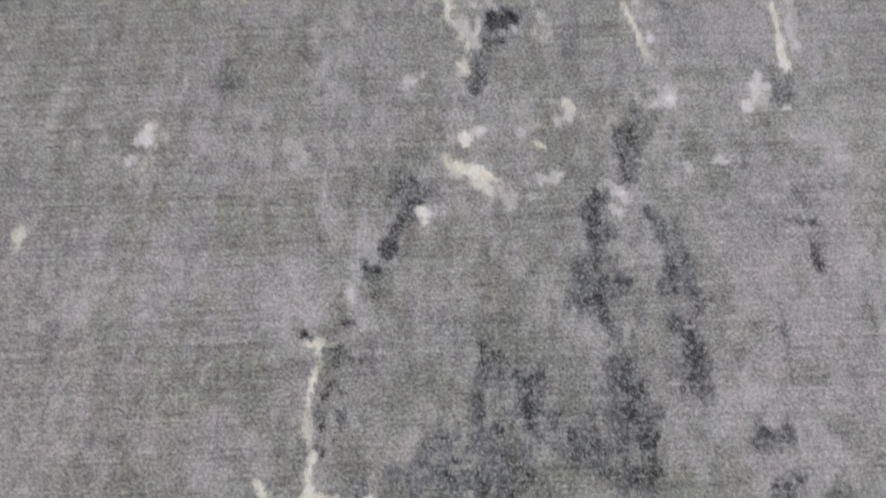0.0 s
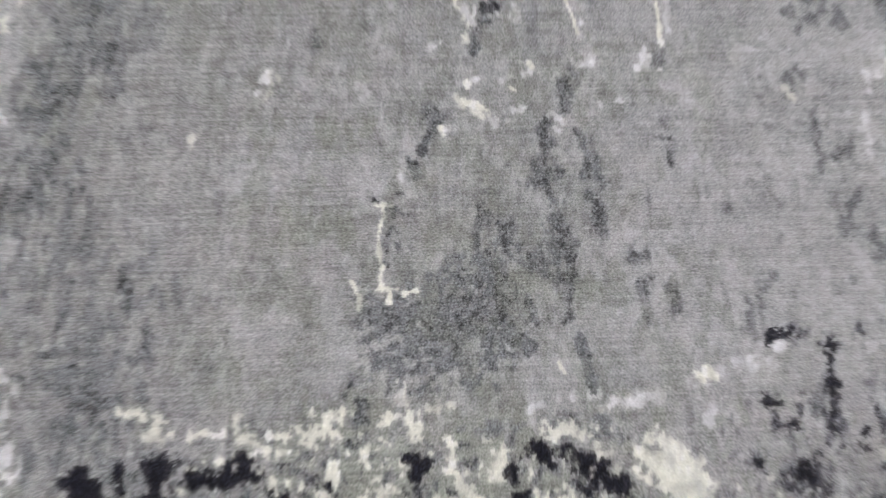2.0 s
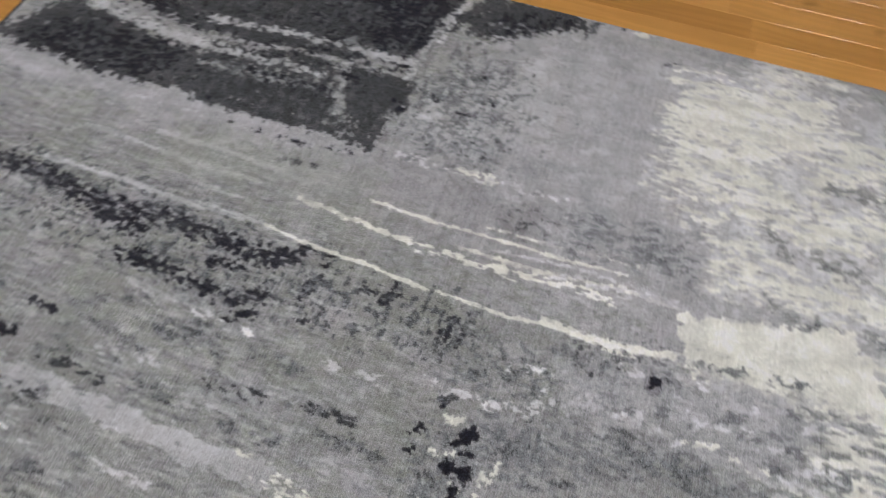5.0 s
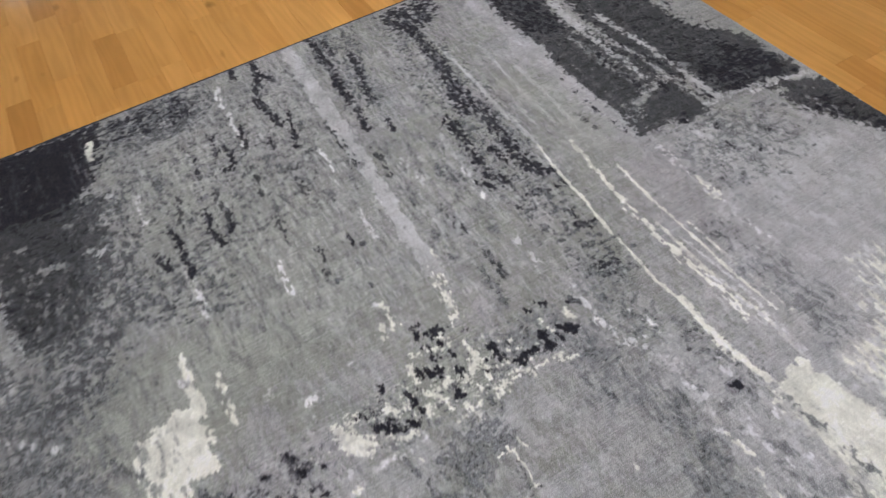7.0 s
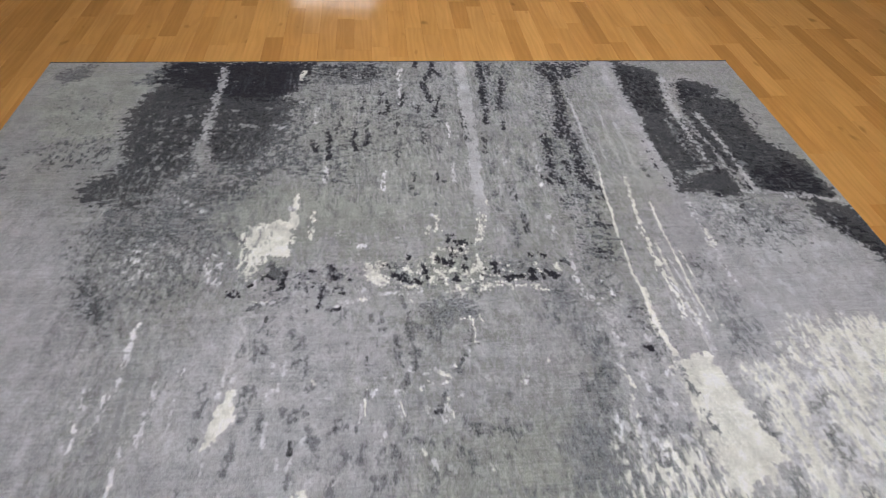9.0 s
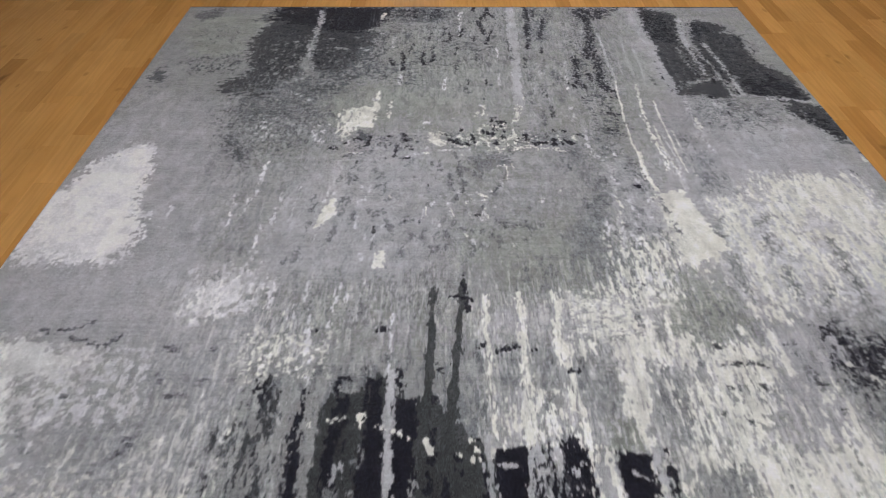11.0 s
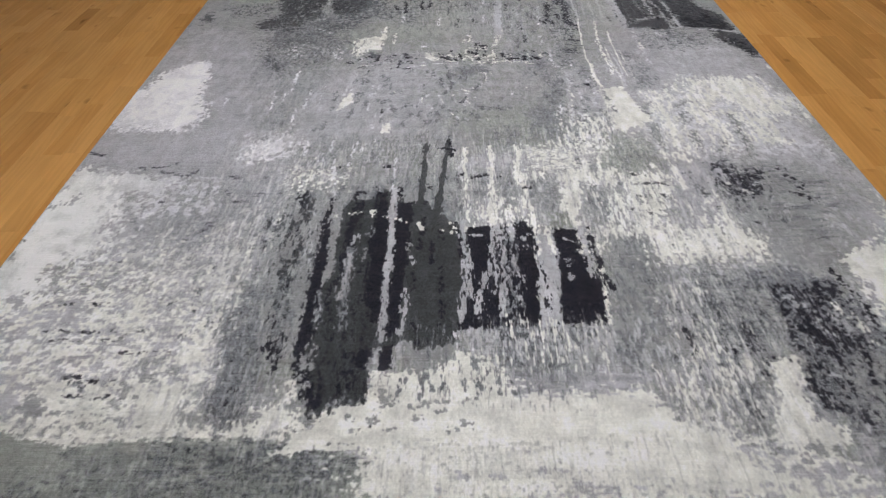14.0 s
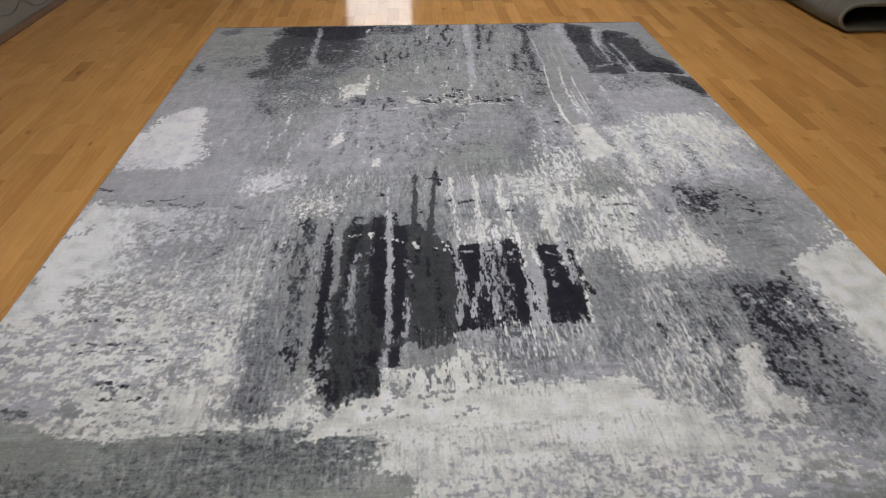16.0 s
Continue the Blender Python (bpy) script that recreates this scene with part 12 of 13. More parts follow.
trail(SLATE, 0.0055, 0.303, 2.202, 0.301, 2.228, rag=0.006, cover=0.85, cell=(0.006, 0.012), alpha=0.62)
trail(SLATE, 0.0053, 0.339, 2.306, 0.338, 2.323, rag=0.006, cover=0.85, cell=(0.006, 0.012), alpha=0.62)
trail(SLATE, 0.0052, 0.425, 2.273, 0.425, 2.285, rag=0.006, cover=0.85, cell=(0.006, 0.012), alpha=0.62)
trail(SLATE, 0.0052, 0.415, 2.283, 0.415, 2.292, rag=0.006, cover=0.85, cell=(0.006, 0.012), alpha=0.62)
trail(SLATE, 0.0064, -0.288, 2.154, -0.284, 2.182, rag=0.006, cover=0.85, cell=(0.006, 0.012), alpha=0.62)
trail(SLATE, 0.0063, -0.306, 2.193, -0.303, 2.204, rag=0.006, cover=0.85, cell=(0.006, 0.012), alpha=0.62)
trail(SLATE, 0.0061, -0.100, 2.199, -0.098, 2.208, rag=0.006, cover=0.85, cell=(0.006, 0.012), alpha=0.62)
trail(SLATE, 0.0060, -0.106, 2.223, -0.104, 2.249, rag=0.006, cover=0.85, cell=(0.006, 0.012), alpha=0.62)
trail(SLATE, 0.0060, -0.130, 2.224, -0.128, 2.247, rag=0.006, cover=0.85, cell=(0.006, 0.012), alpha=0.62)
trail(SLATE, 0.0061, -0.190, 2.236, -0.187, 2.262, rag=0.006, cover=0.85, cell=(0.006, 0.012), alpha=0.62)
trail(SLATE, 0.0062, -0.208, 2.217, -0.205, 2.228, rag=0.006, cover=0.85, cell=(0.006, 0.012), alpha=0.62)
trail(SLATE, 0.0062, -0.304, 2.248, -0.302, 2.256, rag=0.006, cover=0.85, cell=(0.006, 0.012), alpha=0.62)
trail(SLATE, 0.0065, -0.363, 2.149, -0.359, 2.166, rag=0.006, cover=0.85, cell=(0.006, 0.012), alpha=0.62)
trail(SLATE, 0.0065, -0.380, 2.148, -0.375, 2.179, rag=0.006, cover=0.85, cell=(0.006, 0.012), alpha=0.62)
trail(SLATE, 0.0064, -0.359, 2.195, -0.355, 2.217, rag=0.006, cover=0.85, cell=(0.006, 0.012), alpha=0.62)
trail(SLATE, 0.0064, -0.372, 2.212, -0.369, 2.226, rag=0.006, cover=0.85, cell=(0.006, 0.012), alpha=0.62)
trail(SLATE, 0.0066, -0.410, 2.144, -0.405, 2.167, rag=0.006, cover=0.85, cell=(0.006, 0.012), alpha=0.62)
trail(SLATE, 0.0060, -0.034, 2.166, -0.032, 2.246, rag=0.006, cover=0.85, cell=(0.006, 0.012), alpha=0.62)
trail(SLATE, 0.0060, -0.044, 2.175, -0.042, 2.210, rag=0.006, cover=0.85, cell=(0.006, 0.012), alpha=0.62)
trail(SLATE, 0.0061, -0.072, 2.151, -0.070, 2.178, rag=0.006, cover=0.85, cell=(0.006, 0.012), alpha=0.62)
trail(SLATE, 0.0059, 0.026, 2.167, 0.027, 2.186, rag=0.006, cover=0.85, cell=(0.006, 0.012), alpha=0.62)
trail(SLATE, 0.0060, 0.000, 2.172, 0.002, 2.191, rag=0.006, cover=0.85, cell=(0.006, 0.012), alpha=0.62)
trail(SLATE, 0.0059, -0.019, 2.199, -0.018, 2.215, rag=0.006, cover=0.85, cell=(0.006, 0.012), alpha=0.62)
trail(SLATE, 0.0059, 0.010, 2.209, 0.011, 2.235, rag=0.006, cover=0.85, cell=(0.006, 0.012), alpha=0.62)
trail(SLATE, 0.0058, 0.017, 2.235, 0.018, 2.260, rag=0.006, cover=0.85, cell=(0.006, 0.012), alpha=0.62)
trail(SLATE, 0.0064, -0.346, 2.197, -0.342, 2.216, rag=0.006, cover=0.85, cell=(0.006, 0.012), alpha=0.62)
trail(SLATE, 0.0066, -0.381, 2.128, -0.378, 2.143, rag=0.006, cover=0.85, cell=(0.006, 0.012), alpha=0.62)
trail(COAL, 0.0054, -0.289, 1.897, -0.288, 1.921, rag=0.004)
trail(COAL, 0.0042, -0.367, 2.239, -0.366, 2.251, rag=0.004)
trail(PEARL, 0.0036, 0.020, 1.952, 0.018, 1.963, rag=0.005, cover=0.85, cell=(0.006, 0.012), alpha=0.8)
trail(PEARL, 0.0035, 0.009, 1.967, 0.007, 1.976, rag=0.005, cover=0.85, cell=(0.006, 0.012), alpha=0.8)
trail(PEARL, 0.0036, -0.006, 1.952, -0.007, 1.965, rag=0.005, cover=0.85, cell=(0.006, 0.012), alpha=0.8)
trail(PEARL, 0.0036, -0.013, 1.973, -0.015, 1.979, rag=0.005, cover=0.85, cell=(0.006, 0.012), alpha=0.8)
trail(PEARL, 0.0037, -0.010, 1.849, -0.012, 1.863, rag=0.005, cover=0.85, cell=(0.006, 0.012), alpha=0.8)
trail(PEARL, 0.0039, -0.197, 1.830, -0.198, 1.840, rag=0.005, cover=0.85, cell=(0.006, 0.012), alpha=0.8)
trail(PEARL, 0.0039, -0.248, 1.829, -0.249, 1.839, rag=0.005, cover=0.85, cell=(0.006, 0.012), alpha=0.8)
trail(PEARL, 0.0038, -0.261, 1.913, -0.261, 1.926, rag=0.005, cover=0.85, cell=(0.006, 0.012), alpha=0.8)
trail(PEARL, 0.0037, -0.104, 1.917, -0.105, 1.930, rag=0.005, cover=0.85, cell=(0.006, 0.012), alpha=0.8)
trail(PEARL, 0.0036, -0.083, 2.018, -0.084, 2.024, rag=0.005, cover=0.85, cell=(0.006, 0.012), alpha=0.8)
trail(PEARL, 0.0036, -0.126, 2.020, -0.127, 2.032, rag=0.005, cover=0.85, cell=(0.006, 0.012), alpha=0.8)
trail(PEARL, 0.0034, 0.012, 2.078, 0.010, 2.086, rag=0.005, cover=0.85, cell=(0.006, 0.012), alpha=0.8)
trail(PEARL, 0.0035, -0.045, 2.077, -0.046, 2.088, rag=0.005, cover=0.85, cell=(0.006, 0.012), alpha=0.8)
trail(PEARL, 0.0037, -0.324, 2.043, -0.324, 2.058, rag=0.005, cover=0.85, cell=(0.006, 0.012), alpha=0.8)
trail(PEARL, 0.0038, -0.342, 2.014, -0.340, 2.048, rag=0.005, cover=0.85, cell=(0.006, 0.012), alpha=0.8)
trail(PEARL, 0.0036, -0.314, 2.083, -0.312, 2.115, rag=0.005, cover=0.85, cell=(0.006, 0.012), alpha=0.8)
trail(PEARL, 0.0037, -0.337, 2.095, -0.337, 2.115, rag=0.005, cover=0.85, cell=(0.006, 0.012), alpha=0.8)
trail(PEARL, 0.0038, -0.420, 2.057, -0.415, 2.108, rag=0.005, cover=0.85, cell=(0.006, 0.012), alpha=0.8)
trail(PEARL, 0.0038, -0.439, 2.029, -0.439, 2.044, rag=0.005, cover=0.85, cell=(0.006, 0.012), alpha=0.8)
trail(PEARL, 0.0038, -0.436, 2.067, -0.431, 2.111, rag=0.005, cover=0.85, cell=(0.006, 0.012), alpha=0.8)
trail(PEARL, 0.0039, -0.402, 1.966, -0.401, 1.988, rag=0.005, cover=0.85, cell=(0.006, 0.012), alpha=0.8)
trail(PEARL, 0.0040, -0.313, 1.783, -0.313, 1.804, rag=0.005, cover=0.85, cell=(0.006, 0.012), alpha=0.8)
trail(PEARL, 0.0035, -0.044, 2.036, -0.045, 2.042, rag=0.005, cover=0.85, cell=(0.006, 0.012), alpha=0.8)
trail(PEARL, 0.0035, -0.019, 2.029, -0.021, 2.037, rag=0.005, cover=0.85, cell=(0.006, 0.012), alpha=0.8)
trail(SILVER, 0.0066, 0.024, 1.842, 0.023, 1.850, rag=0.005, cover=0.85, cell=(0.006, 0.012), alpha=0.8)
trail(SILVER, 0.0064, -0.197, 2.081, -0.198, 2.088, rag=0.005, cover=0.85, cell=(0.006, 0.012), alpha=0.8)
trail(SILVER, 0.0065, -0.220, 2.071, -0.220, 2.080, rag=0.005, cover=0.85, cell=(0.006, 0.012), alpha=0.8)
trail(SILVER, 0.0063, -0.099, 2.059, -0.101, 2.065, rag=0.005, cover=0.85, cell=(0.006, 0.012), alpha=0.8)
trail(SILVER, 0.0062, 0.103, 1.974, 0.101, 2.004, rag=0.005, cover=0.85, cell=(0.006, 0.012), alpha=0.8)
trail(SILVER, 0.0062, 0.090, 1.969, 0.088, 1.993, rag=0.005, cover=0.85, cell=(0.006, 0.012), alpha=0.8)
trail(SILVER, 0.0061, 0.121, 2.041, 0.119, 2.058, rag=0.005, cover=0.85, cell=(0.006, 0.012), alpha=0.8)
trail(SILVER, 0.0059, 0.171, 2.116, 0.169, 2.129, rag=0.005, cover=0.85, cell=(0.006, 0.012), alpha=0.8)
trail(SILVER, 0.0058, 0.221, 2.134, 0.219, 2.144, rag=0.005, cover=0.85, cell=(0.006, 0.012), alpha=0.8)
trail(SILVER, 0.0071, -0.328, 1.851, -0.327, 1.871, rag=0.005, cover=0.85, cell=(0.006, 0.012), alpha=0.8)
trail(SILVER, 0.0066, -0.209, 2.016, -0.210, 2.025, rag=0.005, cover=0.85, cell=(0.006, 0.012), alpha=0.8)
trail(SILVER, 0.0066, -0.234, 2.014, -0.235, 2.023, rag=0.005, cover=0.85, cell=(0.006, 0.012), alpha=0.8)
trail(IVORY, 0.0029, -0.027, 1.872, -0.029, 1.891, rag=0.005, cover=0.85, cell=(0.006, 0.012), alpha=0.8)
trail(IVORY, 0.0029, 0.101, 1.837, 0.099, 1.850, rag=0.005, cover=0.85, cell=(0.006, 0.012), alpha=0.8)
trail(IVORY, 0.0027, 0.194, 2.033, 0.193, 2.040, rag=0.005, cover=0.85, cell=(0.006, 0.012), alpha=0.8)
trail(IVORY, 0.0026, 0.198, 2.052, 0.197, 2.059, rag=0.005, cover=0.85, cell=(0.006, 0.012), alpha=0.8)
trail(IVORY, 0.0026, 0.258, 2.092, 0.256, 2.097, rag=0.005, cover=0.85, cell=(0.006, 0.012), alpha=0.8)
trail(IVORY, 0.0029, -0.249, 2.058, -0.250, 2.067, rag=0.005, cover=0.85, cell=(0.006, 0.012), alpha=0.8)
trail(IVORY, 0.0027, 0.079, 2.106, 0.077, 2.115, rag=0.005, cover=0.85, cell=(0.006, 0.012), alpha=0.8)
trail(PEARL, 0.0053, 0.441, 1.846, 0.436, 1.878, rag=0.005, cover=0.85, cell=(0.006, 0.012), alpha=0.8)
trail(PEARL, 0.0053, 0.429, 1.881, 0.425, 1.896, rag=0.005, cover=0.85, cell=(0.006, 0.012), alpha=0.8)
trail(PEARL, 0.0053, 0.383, 1.912, 0.381, 1.924, rag=0.005, cover=0.85, cell=(0.006, 0.012), alpha=0.8)
trail(PEARL, 0.0053, 0.372, 1.920, 0.369, 1.932, rag=0.005, cover=0.85, cell=(0.006, 0.012), alpha=0.8)
trail(PEARL, 0.0052, 0.450, 1.918, 0.447, 1.930, rag=0.005, cover=0.85, cell=(0.006, 0.012), alpha=0.8)
trail(PEARL, 0.0051, 0.503, 1.963, 0.501, 1.971, rag=0.005, cover=0.85, cell=(0.006, 0.012), alpha=0.8)
trail(PEARL, 0.0051, 0.465, 1.967, 0.463, 1.976, rag=0.005, cover=0.85, cell=(0.006, 0.012), alpha=0.8)
trail(PEARL, 0.0051, 0.456, 2.003, 0.454, 2.011, rag=0.005, cover=0.85, cell=(0.006, 0.012), alpha=0.8)
trail(PEARL, 0.0050, 0.456, 2.032, 0.453, 2.043, rag=0.005, cover=0.85, cell=(0.006, 0.012), alpha=0.8)
trail(PEARL, 0.0049, 0.467, 2.065, 0.464, 2.071, rag=0.005, cover=0.85, cell=(0.006, 0.012), alpha=0.8)
trail(PEARL, 0.0049, 0.424, 2.099, 0.421, 2.110, rag=0.005, cover=0.85, cell=(0.006, 0.012), alpha=0.8)
trail(PEARL, 0.0049, 0.436, 2.125, 0.433, 2.136, rag=0.005, cover=0.85, cell=(0.006, 0.012), alpha=0.8)
trail(PEARL, 0.0048, 0.502, 2.137, 0.499, 2.147, rag=0.005, cover=0.85, cell=(0.006, 0.012), alpha=0.8)
trail(PEARL, 0.0048, 0.426, 2.151, 0.423, 2.162, rag=0.005, cover=0.85, cell=(0.006, 0.012), alpha=0.8)
trail(PEARL, 0.0049, 0.515, 2.036, 0.512, 2.044, rag=0.005, cover=0.85, cell=(0.006, 0.012), alpha=0.8)
trail(PEARL, 0.0046, 0.507, 1.870, 0.484, 1.891, rag=0.005, cover=0.85, cell=(0.006, 0.012), alpha=0.8)
trail(PEARL, 0.0040, 0.406, 1.835, 0.405, 1.883, 0.409, 1.918, rag=0.005, cover=0.85, cell=(0.006, 0.012), alpha=0.8)
trail(IVORY, 0.0023, 0.412, 1.936, 0.415, 1.960, 0.415, 1.990, rag=0.004, cover=0.85, cell=(0.006, 0.012))
trail(SILVER, 0.0032, 0.410, 1.941, 0.411, 1.967, 0.410, 1.988, rag=0.004, cover=0.8, cell=(0.006, 0.012))
trail(IVORY, 0.0032, 0.425, 2.014, 0.418, 2.056, rag=0.006, cover=0.85, cell=(0.006, 0.012))
trail(PEARL, 0.0031, 0.419, 2.058, 0.409, 2.071, rag=0.005, cover=0.85, cell=(0.006, 0.012), alpha=0.8)
trail(PEARL, 0.0021, 0.037, 1.960, 0.029, 1.978, 0.021, 1.992, rag=0.003, cover=0.85, cell=(0.006, 0.01), alpha=0.85)
trail(PEARL, 0.0022, -0.068, 1.958, -0.073, 1.992, rag=0.003, cover=0.85, cell=(0.006, 0.01), alpha=0.85)
trail(PEARL, 0.0022, -0.153, 1.959, -0.149, 2.003, rag=0.003, cover=0.85, cell=(0.006, 0.01), alpha=0.85)
trail(IVORY, 0.0034, 0.037, 2.060, 0.028, 2.068, 0.017, 2.075, rag=0.003, cover=0.85, cell=(0.006, 0.01), alpha=0.85)
trail(PEARL, 0.0023, -0.291, 1.854, -0.282, 1.885, rag=0.003, cover=0.85, cell=(0.006, 0.01), alpha=0.85)
trail(PEARL, 0.0023, -0.309, 1.862, -0.311, 1.887, rag=0.003, cover=0.85, cell=(0.006, 0.01), alpha=0.85)
trail(PEARL, 0.0031, -0.341, 1.913, -0.338, 1.966, rag=0.003, cover=0.85, cell=(0.006, 0.01), alpha=0.85)
trail(PEARL, 0.0032, -0.447, 1.847, -0.446, 1.885, rag=0.003, cover=0.85, cell=(0.006, 0.01), alpha=0.85)
patch(IVORY, -0.250, 1.756, -0.275, 1.753, -0.273, 1.809, -0.250, 1.818, rag=0.006)
patch(IVORY, -0.435, 1.928, -0.453, 1.914, -0.446, 1.974, -0.435, 2.014, -0.419, 2.049, -0.407, 2.050, -0.407, 2.008, -0.400, 1.986, -0.405, 1.969, rag=0.005, cell=(0.008, 0.012))
trail(INK, 0.0079, 0.497, 2.114, 0.486, 2.116, rag=0.005)
trail(COAL, 0.0029, 0.483, 2.208, 0.473, 2.209, rag=0.004)
trail(IVORY, 0.0052, 0.548, 2.090, 0.538, 2.156, 0.533, 2.200, 0.535, 2.250, 0.539, 2.298, rag=0.005)
patch(LAV, -0.147, 2.215, -0.333, 2.212, -0.301, 2.412, -0.132, 2.404, rag=0.04, alpha=0.35)
patch(SILVER, -0.194, 2.217, -0.342, 2.213, -0.301, 2.412, -0.187, 2.406, rag=0.04, cover=0.3, cell=(0.012, 0.016), alpha=0.7)
trail(INK, 0.0037, -0.201, 2.273, -0.218, 2.267, rag=0.005, cover=0.9, cell=(0.007, 0.007))
trail(INK, 0.0041, -0.249, 2.278, -0.245, 2.313, rag=0.005, cover=0.9, cell=(0.007, 0.007))
trail(INK, 0.0036, -0.244, 2.322, -0.241, 2.347, rag=0.005, cover=0.9, cell=(0.007, 0.007))
trail(INK, 0.0036, -0.192, 2.316, -0.195, 2.321, rag=0.005, cover=0.9, cell=(0.007, 0.007))
trail(INK, 0.0040, -0.203, 2.335, -0.212, 2.339, rag=0.005, cover=0.9, cell=(0.007, 0.007))
trail(INK, 0.0035, -0.211, 2.371, -0.214, 2.379, rag=0.005, cover=0.9, cell=(0.007, 0.007))
trail(INK, 0.0031, -0.178, 2.365, -0.181, 2.371, rag=0.005, cover=0.9, cell=(0.007, 0.007))
trail(INK, 0.0031, -0.265, 2.344, -0.264, 2.357, rag=0.005, cover=0.9, cell=(0.007, 0.007))
trail(PEARL, 0.0027, -0.145, 2.301, -0.169, 2.293, -0.190, 2.286, -0.210, 2.275, rag=0.005, cover=0.8, cell=(0.008, 0.006))
# the pale crack and its dark patch
patch(LAV, 0.198, 2.095, 0.140, 2.086, 0.086, 2.098, 0.096, 2.143, 0.138, 2.154, 0.181, 2.146, rag=0.03, alpha=0.6)
patch(LAV, -0.094, 2.103, -0.176, 2.090, -0.148, 2.301, -0.133, 2.300, -0.139, 2.214, -0.101, 2.165, rag=0.03, alpha=0.55)
patch(MOSS, 0.213, 2.079, 0.191, 2.079, 0.195, 2.103, 0.211, 2.107, rag=0.012, alpha=0.7)
patch(MOSS, 0.160, 2.132, 0.146, 2.131, 0.147, 2.152, 0.160, 2.153, rag=0.012, alpha=0.7)
patch(MOSS, 0.181, 2.156, 0.131, 2.162, 0.138, 2.181, 0.182, 2.187, rag=0.012, alpha=0.7)
patch(MOSS, 0.198, 2.270, 0.151, 2.267, 0.144, 2.289, 0.201, 2.287, rag=0.012, alpha=0.7)
patch(MOSS, 0.152, 2.081, 0.110, 2.082, 0.115, 2.097, 0.149, 2.099, rag=0.012, alpha=0.7)
patch(MOSS, -0.048, 2.225, -0.081, 2.222, -0.080, 2.258, -0.053, 2.255, rag=0.012, alpha=0.7)
patch(MOSS, -0.002, 2.219, -0.027, 2.217, -0.028, 2.238, -0.008, 2.233, rag=0.012, alpha=0.7)
patch(LAV, 0.222, 2.234, -0.180, 2.239, -0.169, 2.314, 0.218, 2.299, rag=0.02, alpha=0.6)
patch(SILVER, -0.023, 2.242, -0.180, 2.239, -0.169, 2.314, -0.019, 2.308, rag=0.02, alpha=0.3)
patch(STEELB, 0.125, 2.226, 0.107, 2.229, 0.077, 2.221, 0.059, 2.217, 0.044, 2.203, 0.030, 2.192, 0.023, 2.185, 0.009, 2.195, 0.001, 2.223, 0.000, 2.255, 0.010, 2.268, 0.025, 2.298, 0.082, 2.296, 0.109, 2.295, 0.118, 2.264, rag=0.016, cover=0.74, cell=(0.006, 0.006), soft=0.25)
patch(STEELB, 0.118, 2.237, 0.086, 2.229, 0.059, 2.230, 0.041, 2.240, 0.060, 2.275, 0.096, 2.265, 0.114, 2.264, rag=0.014, cover=0.75, cell=(0.005, 0.006), soft=0.25)
patch(LEAD, 0.114, 2.238, 0.068, 2.235, 0.040, 2.203, 0.021, 2.192, 0.009, 2.241, 0.028, 2.272, 0.078, 2.274, rag=0.014, cover=0.24, cell=(0.005, 0.006), soft=0.2)
trail(SLATE, 0.0044, 0.055, 2.081, 0.066, 2.096, 0.071, 2.105, rag=0.003, cover=0.95, cell=(0.005, 0.005))
trail(SLATE, 0.0048, 0.078, 2.115, 0.073, 2.127, rag=0.003, cover=0.95, cell=(0.005, 0.005))
trail(COAL, 0.0022, 0.091, 2.143, 0.083, 2.144, rag=0.003)
trail(COAL, 0.0017, 0.110, 2.148, 0.108, 2.150, rag=0.003)
trail(LEAD, 0.0047, 0.093, 2.156, 0.096, 2.169, 0.100, 2.188, 0.108, 2.202, rag=0.004, cover=0.9, cell=(0.005, 0.006))
trail(STEELB, 0.0032, 0.114, 2.224, 0.105, 2.233, rag=0.004, cover=0.8, cell=(0.005, 0.005))
trail(IVORY, 0.0030, 0.053, 2.087, 0.051, 2.093, rag=0.002, cell=(0.006, 0.006))
trail(SILVER, 0.0027, 0.079, 2.106, 0.077, 2.110, rag=0.002, cell=(0.006, 0.006))
trail(SILVER, 0.0026, 0.088, 2.125, 0.087, 2.133, rag=0.002, cell=(0.006, 0.006))
trail(SILVER, 0.0022, 0.082, 2.143, 0.077, 2.145, rag=0.002, cell=(0.006, 0.006))
trail(SILVER, 0.0021, 0.122, 2.148, 0.121, 2.152, rag=0.002, cell=(0.006, 0.006))
trail(IVORY, 0.0019, 0.109, 2.152, 0.103, 2.152, 0.097, 2.153, rag=0.002, cell=(0.006, 0.006))
trail(IVORY, 0.0019, 0.103, 2.153, 0.103, 2.161, 0.106, 2.171, 0.107, 2.182, 0.108, 2.190, 0.107, 2.199, rag=0.002, cell=(0.006, 0.006))
trail(IVORY, 0.0028, 0.105, 2.203, 0.107, 2.213, 0.105, 2.220, rag=0.002, cell=(0.006, 0.006))
trail(IVORY, 0.0016, 0.108, 2.221, 0.093, 2.221, rag=0.002, cell=(0.006, 0.006))
trail(IVORY, 0.0025, 0.099, 2.224, 0.100, 2.231, rag=0.002, cell=(0.006, 0.006))
trail(IVORY, 0.0023, 0.088, 2.225, 0.079, 2.223, rag=0.002, cell=(0.006, 0.006))
trail(IVORY, 0.0023, 0.129, 2.215, 0.124, 2.222, rag=0.002, cell=(0.006, 0.006))
trail(SILVER, 0.0016, 0.124, 2.222, 0.115, 2.219, rag=0.002, cell=(0.006, 0.006))
trail(IVORY, 0.0016, 0.123, 2.225, 0.124, 2.237, rag=0.002, cell=(0.006, 0.006))
trail(LEAD, 0.0036, 0.010, 2.170, 0.006, 2.185, 0.000, 2.186, rag=0.004, cover=0.93, cell=(0.005, 0.006), soft=0.15)
